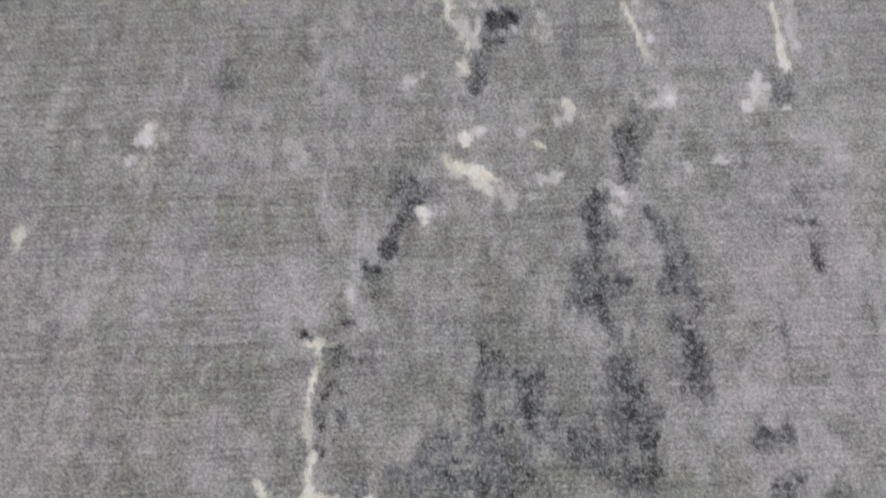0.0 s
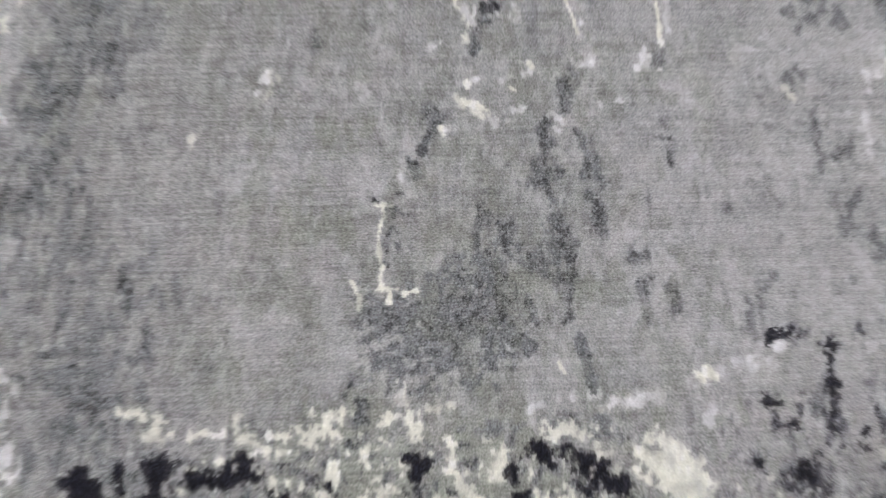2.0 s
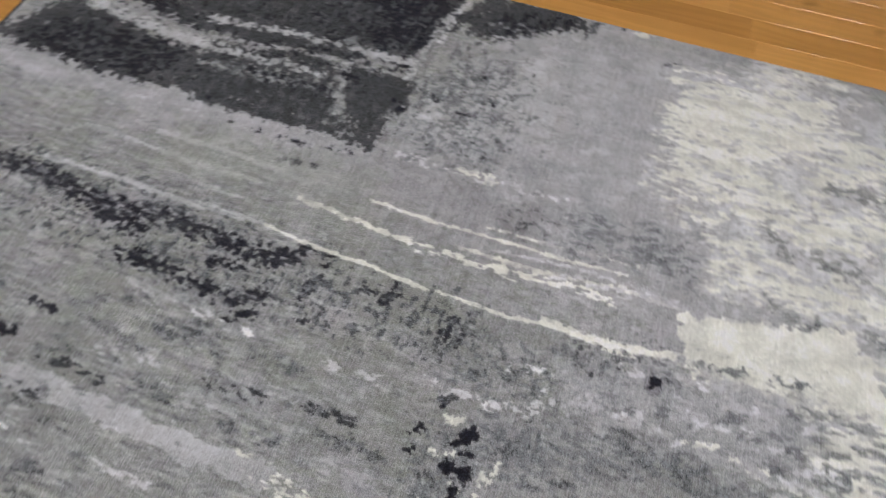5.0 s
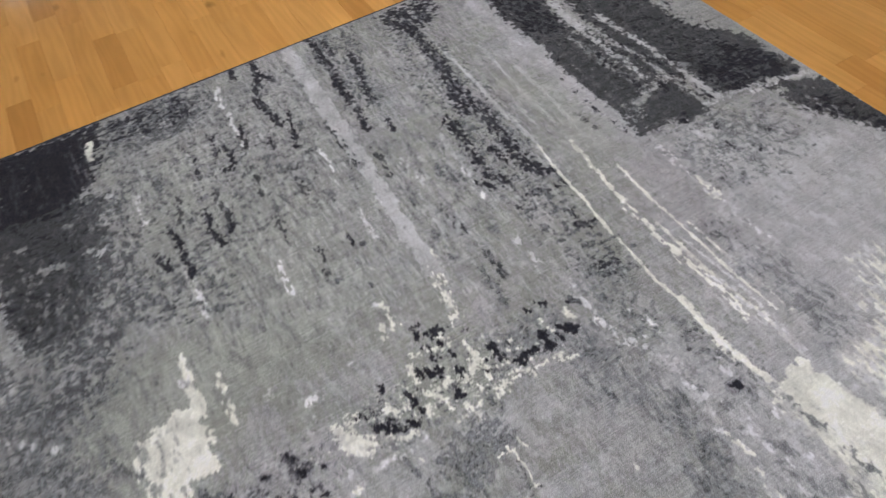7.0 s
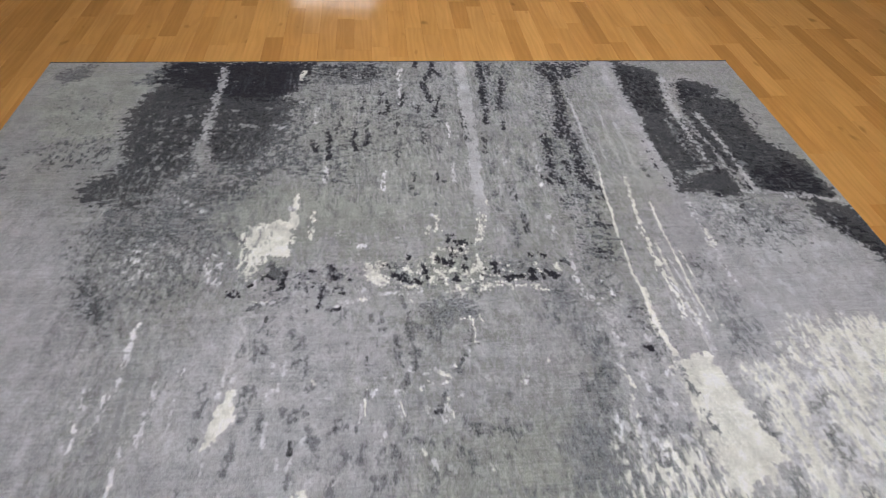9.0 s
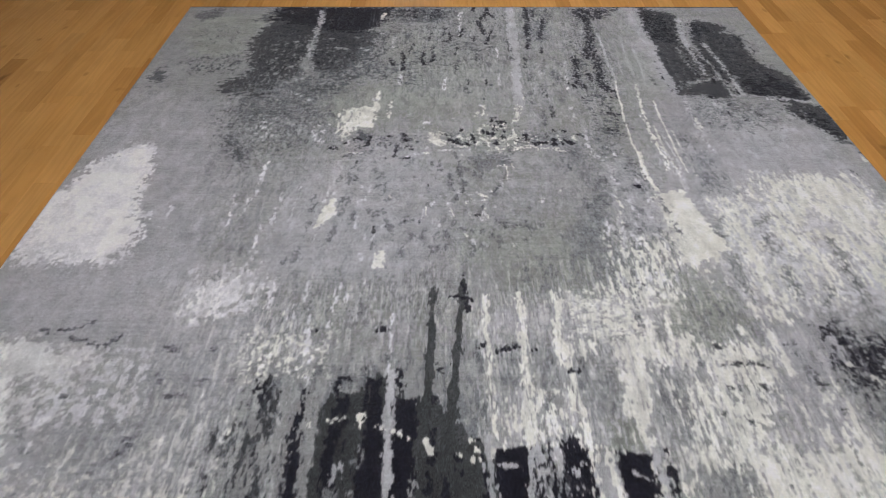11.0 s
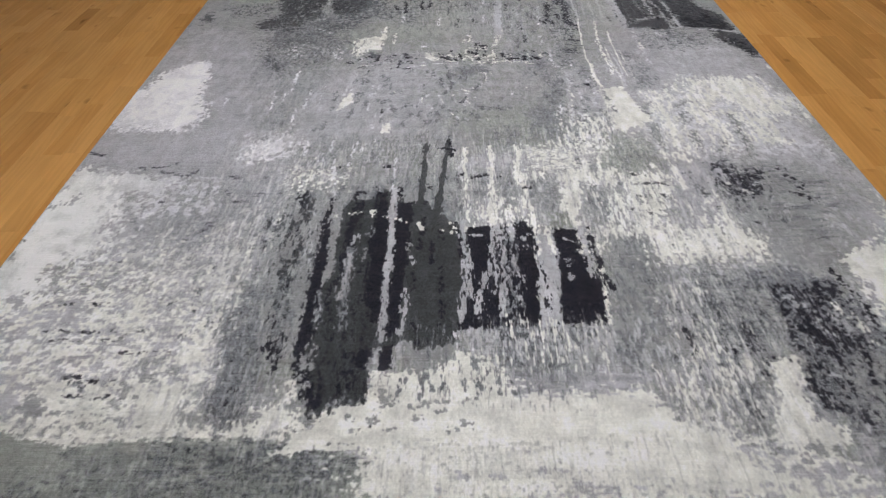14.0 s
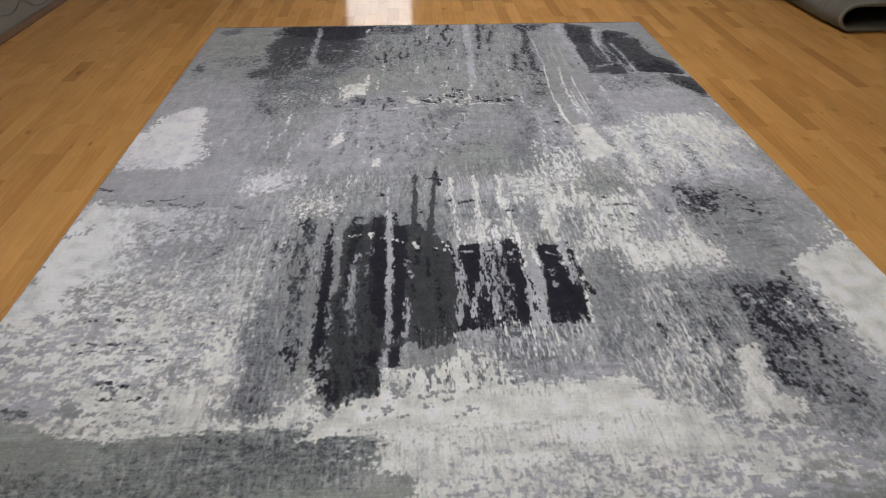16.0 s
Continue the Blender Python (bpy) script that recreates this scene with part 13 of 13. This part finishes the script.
trail(LEAD, 0.0042, -0.033, 2.083, -0.034, 2.107, -0.041, 2.122, -0.046, 2.130, rag=0.004, cover=0.93, cell=(0.005, 0.006), soft=0.15)
trail(STEELB, 0.0049, -0.061, 2.092, -0.069, 2.113, -0.063, 2.132, rag=0.004, cover=0.93, cell=(0.005, 0.006), soft=0.15)
trail(STEELB, 0.0037, -0.072, 2.113, -0.077, 2.136, rag=0.004, cover=0.93, cell=(0.005, 0.006), soft=0.15)
trail(LEAD, 0.0029, -0.030, 2.134, -0.036, 2.150, rag=0.004, cover=0.93, cell=(0.005, 0.006), soft=0.15)
trail(LEAD, 0.0043, -0.039, 2.168, -0.041, 2.197, rag=0.004, cover=0.93, cell=(0.005, 0.006), soft=0.15)
trail(LEAD, 0.0047, -0.045, 2.199, -0.045, 2.225, -0.041, 2.252, rag=0.004, cover=0.93, cell=(0.005, 0.006), soft=0.15)
trail(STEELB, 0.0057, -0.049, 2.266, -0.054, 2.301, rag=0.004, cover=0.93, cell=(0.005, 0.006), soft=0.15)
trail(LEAD, 0.0043, -0.071, 2.155, -0.075, 2.171, rag=0.004, cover=0.93, cell=(0.005, 0.006), soft=0.15)
trail(LEAD, 0.0025, -0.125, 2.099, -0.141, 2.101, rag=0.004, cover=0.93, cell=(0.005, 0.006), soft=0.15)
trail(LEAD, 0.0022, -0.136, 2.111, -0.138, 2.123, rag=0.004, cover=0.93, cell=(0.005, 0.006), soft=0.15)
trail(LEAD, 0.0029, -0.095, 2.203, -0.107, 2.202, rag=0.004, cover=0.93, cell=(0.005, 0.006), soft=0.15)
trail(LEAD, 0.0031, -0.104, 2.224, -0.106, 2.232, rag=0.004, cover=0.93, cell=(0.005, 0.006), soft=0.15)
trail(LEAD, 0.0035, -0.103, 2.247, -0.104, 2.257, rag=0.004, cover=0.93, cell=(0.005, 0.006), soft=0.15)
trail(LEAD, 0.0037, -0.128, 2.230, -0.128, 2.246, rag=0.004, cover=0.93, cell=(0.005, 0.006), soft=0.15)
trail(LEAD, 0.0051, 0.011, 2.237, 0.006, 2.250, rag=0.004, cover=0.93, cell=(0.005, 0.006), soft=0.15)
trail(LEAD, 0.0051, -0.010, 2.235, -0.014, 2.253, rag=0.004, cover=0.93, cell=(0.005, 0.006), soft=0.15)
trail(STEELB, 0.0055, 0.010, 2.259, -0.012, 2.273, rag=0.004, cover=0.93, cell=(0.005, 0.006), soft=0.15)
trail(LEAD, 0.0033, -0.024, 2.203, -0.028, 2.215, rag=0.004, cover=0.93, cell=(0.005, 0.006), soft=0.15)
trail(LEAD, 0.0033, 0.021, 2.194, 0.012, 2.214, -0.001, 2.221, rag=0.004, cover=0.93, cell=(0.005, 0.006), soft=0.15)
trail(STEELB, 0.0043, -0.032, 2.137, -0.037, 2.175, -0.037, 2.206, rag=0.008, cover=0.5, cell=(0.005, 0.006))
trail(SLATE, 0.0016, -0.031, 2.136, -0.030, 2.136, rag=0.002)
trail(SLATE, 0.0016, -0.026, 2.173, -0.025, 2.173, rag=0.002)
trail(SLATE, 0.0016, -0.039, 2.174, -0.038, 2.174, rag=0.002)
trail(SLATE, 0.0016, 0.010, 2.170, 0.011, 2.170, rag=0.002)
trail(SLATE, 0.0016, -0.053, 2.161, -0.052, 2.161, rag=0.002)
trail(SLATE, 0.0016, -0.070, 2.164, -0.069, 2.164, rag=0.002)
trail(SLATE, 0.0016, -0.070, 2.171, -0.070, 2.171, rag=0.002)
trail(SLATE, 0.0016, -0.100, 2.222, -0.100, 2.222, rag=0.002)
trail(SLATE, 0.0016, -0.101, 2.250, -0.100, 2.250, rag=0.002)
trail(SLATE, 0.0016, -0.123, 2.229, -0.122, 2.229, rag=0.002)
trail(SLATE, 0.0016, -0.128, 2.246, -0.127, 2.246, rag=0.002)
trail(SLATE, 0.0016, -0.038, 2.248, -0.038, 2.248, rag=0.002)
trail(SLATE, 0.0016, -0.043, 2.222, -0.042, 2.222, rag=0.002)
trail(SLATE, 0.0016, 0.005, 2.173, 0.006, 2.173, rag=0.002)
trail(SLATE, 0.0016, 0.002, 2.186, 0.003, 2.186, rag=0.002)
trail(SLATE, 0.0016, -0.046, 2.128, -0.045, 2.128, rag=0.002)
trail(SLATE, 0.0016, -0.062, 2.131, -0.062, 2.131, rag=0.002)
trail(SLATE, 0.0016, -0.076, 2.140, -0.076, 2.140, rag=0.002)
trail(SLATE, 0.0016, -0.049, 2.265, -0.048, 2.265, rag=0.002)
trail(SLATE, 0.0016, 0.006, 2.241, 0.007, 2.241, rag=0.002)
trail(SLATE, 0.0016, -0.011, 2.236, -0.011, 2.236, rag=0.002)
trail(SLATE, 0.0016, 0.022, 2.223, 0.022, 2.223, rag=0.002)
trail(SLATE, 0.0016, 0.036, 2.231, 0.036, 2.231, rag=0.002)
trail(SLATE, 0.0016, 0.045, 2.244, 0.046, 2.244, rag=0.002)
trail(SLATE, 0.0016, 0.077, 2.232, 0.078, 2.232, rag=0.002)
trail(SLATE, 0.0016, 0.068, 2.253, 0.069, 2.253, rag=0.002)
trail(SLATE, 0.0016, 0.095, 2.256, 0.096, 2.256, rag=0.002)
trail(SLATE, 0.0016, 0.086, 2.274, 0.087, 2.274, rag=0.002)
trail(SLATE, 0.0016, 0.050, 2.267, 0.051, 2.267, rag=0.002)
trail(SILVER, 0.0016, -0.039, 2.148, -0.039, 2.148, rag=0.002)
trail(SILVER, 0.0016, -0.036, 2.160, -0.035, 2.160, rag=0.002)
trail(SILVER, 0.0016, -0.044, 2.120, -0.043, 2.120, rag=0.002)
trail(SILVER, 0.0016, -0.073, 2.151, -0.072, 2.151, rag=0.002)
trail(SILVER, 0.0016, -0.068, 2.235, -0.068, 2.235, rag=0.002)
trail(SILVER, 0.0016, -0.047, 2.243, -0.046, 2.243, rag=0.002)
trail(SILVER, 0.0016, 0.095, 2.252, 0.096, 2.252, rag=0.002)
trail(SILVER, 0.0016, 0.077, 2.250, 0.078, 2.250, rag=0.002)
trail(SILVER, 0.0016, 0.035, 2.222, 0.036, 2.222, rag=0.002)
trail(SILVER, 0.0016, 0.017, 2.234, 0.018, 2.234, rag=0.002)
trail(SILVER, 0.0016, -0.012, 2.253, -0.011, 2.253, rag=0.002)
trail(IVORY, 0.0018, -0.030, 2.284, -0.034, 2.292, rag=0.002, cell=(0.006, 0.006))
trail(IVORY, 0.0055, -0.144, 2.296, -0.156, 2.301, rag=0.008, cell=(0.008, 0.006))
trail(PEARL, 0.0030, -0.042, 2.088, -0.044, 2.091, rag=0.002, cell=(0.006, 0.006))
patch(MOSSD, 0.239, 2.052, -0.205, 2.063, -0.169, 2.314, 0.222, 2.299, rag=0.02, cover=0.28, cell=(0.02, 0.034), alpha=0.45)
patch(MOSSD, 0.293, 1.946, -0.204, 1.974, -0.181, 2.074, 0.274, 2.054, rag=0.02, cover=0.28, cell=(0.02, 0.034), alpha=0.45)
trail(IVORY, 0.0032, 0.033, 2.063, 0.014, 2.071, rag=0.002, cover=0.95, cell=(0.006, 0.006))
trail(IVORY, 0.0027, 0.030, 2.045, 0.029, 2.048, rag=0.002, cover=0.95, cell=(0.006, 0.006))
trail(IVORY, 0.0021, 0.032, 2.001, 0.028, 2.006, rag=0.002, cover=0.95, cell=(0.006, 0.006))
trail(IVORY, 0.0024, -0.062, 1.969, -0.070, 2.001, rag=0.002, cover=0.95, cell=(0.006, 0.006))
trail(IVORY, 0.0024, -0.142, 1.974, -0.142, 2.013, rag=0.002, cover=0.95, cell=(0.006, 0.006))
trail(PEARL, 0.0030, 0.198, 2.040, 0.200, 2.040, rag=0.003)
trail(PEARL, 0.0029, -0.120, 2.035, -0.119, 2.035, rag=0.003)
trail(PEARL, 0.0029, -0.139, 2.038, -0.138, 2.038, rag=0.003)
trail(PEARL, 0.0029, -0.080, 2.029, -0.078, 2.029, rag=0.003)
trail(COAL, 0.0047, 0.011, 1.973, 0.006, 1.976, rag=0.003)
trail(SLATE, 0.0043, 0.009, 1.984, 0.019, 2.009, 0.023, 2.019, rag=0.004, cover=0.9, cell=(0.005, 0.006))
trail(LEAD, 0.0035, -0.053, 2.046, -0.054, 2.069, rag=0.005, cover=0.85, cell=(0.005, 0.006))
trail(IVORY, 0.0024, -0.024, 2.028, -0.026, 2.032, rag=0.002, cover=0.95, cell=(0.006, 0.006))
trail(IVORY, 0.0023, -0.008, 2.051, -0.010, 2.053, rag=0.002, cover=0.95, cell=(0.006, 0.006))
trail(PEARL, 0.0027, 0.061, 2.016, 0.058, 2.012, rag=0.003, cover=0.85, cell=(0.006, 0.006), alpha=0.8)
trail(PEARL, 0.0021, 0.055, 2.010, 0.050, 2.010, rag=0.003, cover=0.85, cell=(0.006, 0.006), alpha=0.8)
trail(PEARL, 0.0024, 0.029, 2.045, 0.021, 2.044, rag=0.003, cover=0.85, cell=(0.006, 0.006), alpha=0.8)
trail(PEARL, 0.0024, 0.000, 2.044, -0.005, 2.043, rag=0.003, cover=0.85, cell=(0.006, 0.006), alpha=0.8)
trail(PEARL, 0.0021, -0.018, 2.038, -0.021, 2.037, rag=0.003, cover=0.85, cell=(0.006, 0.006), alpha=0.8)
trail(PEARL, 0.0020, 0.001, 2.084, -0.002, 2.083, rag=0.003, cover=0.85, cell=(0.006, 0.006), alpha=0.8)
trail(PEARL, 0.0023, -0.009, 2.072, -0.015, 2.071, rag=0.003, cover=0.85, cell=(0.006, 0.006), alpha=0.8)
trail(PEARL, 0.0025, -0.043, 2.087, -0.046, 2.086, rag=0.003, cover=0.85, cell=(0.006, 0.006), alpha=0.8)
trail(PEARL, 0.0023, -0.085, 2.068, -0.099, 2.066, rag=0.003, cover=0.85, cell=(0.006, 0.006), alpha=0.8)
trail(PEARL, 0.0021, -0.063, 2.028, -0.080, 2.031, rag=0.003, cover=0.85, cell=(0.006, 0.006), alpha=0.8)
trail(PEARL, 0.0022, -0.009, 1.986, -0.016, 1.987, rag=0.003, cover=0.85, cell=(0.006, 0.006), alpha=0.8)
trail(PEARL, 0.0027, 0.200, 2.039, 0.197, 2.032, rag=0.003, cover=0.85, cell=(0.006, 0.006), alpha=0.8)
trail(PEARL, 0.0024, 0.205, 2.054, 0.202, 2.053, rag=0.003, cover=0.85, cell=(0.006, 0.006), alpha=0.8)
trail(PEARL, 0.0018, -0.132, 2.023, -0.139, 2.022, rag=0.003, cover=0.85, cell=(0.006, 0.006), alpha=0.8)
trail(PEARL, 0.0017, 0.078, 2.103, 0.079, 2.107, rag=0.003, cover=0.85, cell=(0.006, 0.006), alpha=0.8)
trail(PEARL, 0.0017, 0.087, 2.126, 0.089, 2.131, rag=0.003, cover=0.85, cell=(0.006, 0.006), alpha=0.8)
trail(PEARL, 0.0016, 0.054, 2.090, 0.051, 2.089, rag=0.003, cover=0.85, cell=(0.006, 0.006), alpha=0.8)
trail(IVORY, 0.0019, 0.036, 1.960, 0.034, 1.974, 0.031, 1.984, rag=0.003, cover=0.85, cell=(0.006, 0.006), alpha=0.8)
trail(IVORY, 0.0018, 0.026, 1.993, 0.029, 2.008, rag=0.003, cover=0.85, cell=(0.006, 0.006), alpha=0.8)
trail(PEARL, 0.0019, 0.021, 1.976, 0.019, 1.982, rag=0.003, cover=0.85, cell=(0.006, 0.006), alpha=0.8)
trail(PEARL, 0.0016, -0.002, 1.966, 0.001, 1.981, rag=0.003, cover=0.85, cell=(0.006, 0.006), alpha=0.8)
trail(LEAD, 0.0050, 0.159, 2.001, 0.155, 2.009, rag=0.005, cover=0.85, cell=(0.005, 0.006), alpha=0.75)
trail(LEAD, 0.0034, 0.055, 2.075, 0.060, 2.085, rag=0.005, cover=0.85, cell=(0.005, 0.006), alpha=0.75)
trail(LEAD, 0.0034, 0.066, 2.097, 0.070, 2.103, rag=0.005, cover=0.85, cell=(0.005, 0.006), alpha=0.75)
trail(LEAD, 0.0040, -0.056, 2.045, -0.051, 2.072, rag=0.005, cover=0.85, cell=(0.005, 0.006), alpha=0.75)
trail(LEAD, 0.0027, -0.069, 2.100, -0.067, 2.129, rag=0.005, cover=0.85, cell=(0.005, 0.006), alpha=0.75)
trail(LEAD, 0.0031, -0.072, 2.156, -0.073, 2.170, rag=0.005, cover=0.85, cell=(0.005, 0.006), alpha=0.75)
trail(LEAD, 0.0026, 0.001, 2.170, -0.000, 2.184, rag=0.005, cover=0.85, cell=(0.005, 0.006), alpha=0.75)
trail(LEAD, 0.0026, 0.025, 2.158, 0.021, 2.166, rag=0.005, cover=0.85, cell=(0.005, 0.006), alpha=0.75)
trail(LEAD, 0.0020, -0.095, 2.202, -0.107, 2.201, rag=0.005, cover=0.85, cell=(0.005, 0.006), alpha=0.75)
trail(LEAD, 0.0032, -0.076, 2.130, -0.079, 2.138, rag=0.005, cover=0.85, cell=(0.005, 0.006), alpha=0.75)
dye *= dye
# abrash: slow changes of shade from one batch of yarn to the next, and single bright or dull knots
dye *= (0.94 + 0.12 * value_noise(WARPS / 0.9, WEFTS / 0.03, 501))[..., None]
dye *= (0.93 + 0.14 * value_noise(WARPS / 0.012, WEFTS / 0.06, 502))[..., None]
dye *= (0.87 + 0.26 * value_noise(WARPS / 0.0036, WEFTS / 0.0044, 503))[..., None]

dye = np.minimum(dye * 1.06, 0.90)
# the dark slate yarn stands in loose tufts, each with its own shade
slate = np.clip((0.225 - dye.mean(-1)) / 0.05, 0, 1) * np.clip((dye.mean(-1) - 0.10) / 0.02, 0, 1)
tufts = 0.5 * value_noise(WARPS / 0.0040, WEFTS / 0.0036, 505) + 0.5 * value_noise(WARPS / 0.0019, WEFTS / 0.0019, 506)
tufts = np.clip(0.5 + 1.25 * (tufts - 0.5), 0, 1)
dye *= (1 + slate * (1.5 * tufts - 0.65))[..., None]
rug = tagged(new("area_rug"), "grey, ivory and black abstract rug lying flat on parquet", "rug")
nx, ny = len(KNOT_X), len(KNOT_Y)
xy = np.stack(np.broadcast_arrays(KNOT_X[None, :], KNOT_Y[:, None]), -1).reshape(-1, 2)
# hand-tied: no two knots sit quite in line
for axis, lines in ((0, KNOT_X), (1, KNOT_Y)):
    step = np.gradient(lines)
    step[[0, -1]] = 0
    sway = np.random.default_rng(71 + axis).uniform(-0.42, 0.42, (ny, nx)) * (step[None, :] if axis == 0 else step[:, None])
    xy[:, axis] += sway.reshape(-1)
low_pile = np.pad(0.0022 * slate * (tufts - 0.7) - 0.001 * (dye.mean(-1) < 0.03), ((0, 1), (0, 1)), "edge")
lift = RUG_Z - 0.0018 + 0.0012 * value_noise(KNOT_X / 0.007, KNOT_Y / 0.01, 601) + 0.0025 * value_noise(KNOT_X / 0.35, KNOT_Y / 0.5, 602) + low_pile
# low ripples across the rug, from having been rolled up
near_end = np.clip((1.5 - KNOT_Y) / 0.5, 0, 1)[:, None] * (0.35 + 0.65 * np.clip(-KNOT_X / 0.8, 0, 1))[None, :]
ripple = np.sin(6.2832 * (KNOT_Y[:, None] + 0.05 * value_noise(KNOT_X / 0.6, KNOT_Y / 0.25, 604)) / 0.083)
lift += 0.0011 * near_end * ripple
edge = np.minimum(np.minimum(KNOT_X - RUG_X0, RUG_X1 - KNOT_X)[None, :], np.minimum(KNOT_Y, RUG_L - KNOT_Y)[:, None])
lift -= 0.004 * np.clip(1 - edge / 0.008, 0, 1) ** 2
verts = np.concatenate([xy, lift.reshape(-1, 1)], 1).astype(np.float32)
first = (np.arange(ny - 1)[:, None] * nx + np.arange(nx - 1)[None, :]).reshape(-1)
quads = np.stack([first, first + 1, first + nx + 1, first + nx], 1).astype(np.int32)
me = bpy.data.meshes.new("rug_face")
me.vertices.add(len(verts))
me.vertices.foreach_set("co", verts.ravel())
me.loops.add(quads.size)
me.loops.foreach_set("vertex_index", quads.ravel())
me.polygons.add(len(quads))
me.polygons.foreach_set("loop_start", np.arange(0, quads.size, 4, dtype=np.int32))
me.polygons.foreach_set("use_smooth", np.ones(len(quads), bool))
me.update(calc_edges=True)
# each knot in its own dye, its fibres straying a little into the next
wide = np.pad(dye, ((1, 1), (1, 1), (0, 0)), "edge")
stray = (wide[:-1, :-1] + wide[1:, :-1] + wide[:-1, 1:] + wide[1:, 1:]) / 4
corners = np.stack([stray[:-1, :-1], stray[:-1, 1:], stray[1:, 1:], stray[1:, :-1]], 2) * 0.55 + dye[:, :, None] * 0.45
weave = me.color_attributes.new("weave", "FLOAT_COLOR", "CORNER")
weave.data.foreach_set("color", np.concatenate([corners.reshape(-1, 3), np.ones((quads.size, 1), np.float32)], 1).ravel().astype(np.float32))
me.materials.append(PILE)
new("rug_face", me).parent = rug
box_part("backing", RUG_X0 + 0.002, 0.002, 0.001, RUG_X1 - 0.002, RUG_L - 0.002, 0.0055, BACKING, rug)


def binding(x0, y0, x1, y1):
    """Overcast edge: a cord of stitches along one side."""
    bm = bmesh.new()
    long = math.hypot(x1 - x0, y1 - y0)
    n, ring = int(long / 0.012), 6
    ux, uy = (x1 - x0) / long, (y1 - y0) / long
    rows = []
    for k in range(n + 1):
        s = k / n * long
        r = 0.0042 + 0.0006 * (k % 2)
        rows.append([bm.verts.new((x0 + ux * s - uy * r * math.cos(6.2832 * a / ring), y0 + uy * s + ux * r * math.cos(6.2832 * a / ring), 0.0055 + r * math.sin(6.2832 * a / ring))) for a in range(ring)])
    for r0, r1 in zip(rows, rows[1:]):
        for a in range(ring):
            bm.faces.new((r0[a], r0[(a + 1) % ring], r1[(a + 1) % ring], r1[a]))
    part("binding", bm, BINDING, rug, "dark overcast edge")


binding(RUG_X0, RUG_L, RUG_X1, RUG_L)
binding(RUG_X0, 0, RUG_X1, 0)

# ---- the parquet ----
floor = structure(box_part("floor", WEST, SOUTH, -0.05, EAST, NORTH, -0.012, SUBFLOOR), "honey-coloured lacquered oak strip parquet", "floor")
LENGTHS = (0.28, 0.36, 0.43, 0.50, 0.58)


def strip_shape(width, length, height):
    """Corners and faces of one strip with softened upper edges."""
    a, b, e = width / 2 - 0.0001, length / 2 - 0.0001, 0.0004
    low = [(-a, -b, -height), (a, -b, -height), (a, b, -height), (-a, b, -height)]
    mid = [(x, y, -e) for x, y, _ in low]
    top = [(x - math.copysign(e, x), y - math.copysign(e, y), 0) for x, y, _ in low]
    faces = [(8, 9, 10, 11)]
    for k in range(4):
        n = (k + 1) % 4
        faces += [(k, n, n + 4, k + 4), (k + 4, n + 4, n + 8, k + 8)]
    return low + mid + top, faces


strip_meshes = []
for long in LENGTHS:
    corners, faces = strip_shape(STRIP, long, 0.011)
    sm = bpy.data.meshes.new("strip")
    sm.from_pydata(corners, [], faces)
    sm.materials.append(WOOD)
    strip_meshes.append(sm)
random.seed(11)
rest_v, rest_f, kept = [], [], 0
x = WEST + 0.018
while x + STRIP < EAST - 0.016:
    y = SOUTH + 0.018 - random.random() * 0.25
    while y < NORTH - 0.05:
        k = random.randrange(len(LENGTHS))
        long = LENGTHS[k]
        cx, cy, cz = x + STRIP / 2, y + long / 2, -random.random() * 0.0004
        near = -1.95 < cx < 1.95 and 1.5 < cy < 4.05 and not (abs(cx) < 1.15 and cy < 3.3)
        if near and kept < 300:
            ob = new("plank", strip_meshes[k])
            ob.parent, ob.location = floor, (cx, cy, cz)
            kept += 1
        else:
            low, high = max(y, SOUTH + 0.012), min(y + long, NORTH - 0.012)  # cut at the walls
            cy = (low + high) / 2
            corners, faces = strip_shape(STRIP, high - low, 0.011)
            base = len(rest_v)
            rest_v += [(cx + a, cy + b, cz + c) for a, b, c in corners]
            rest_f += [tuple(base + i for i in f) for f in faces]
        y += long
    x += STRIP
sm = bpy.data.meshes.new("planks")
sm.from_pydata(rest_v, [], rest_f)
sm.materials.append(WOOD)
rest = tagged(new("planks", sm), kind="stuff")
rest.parent = floor
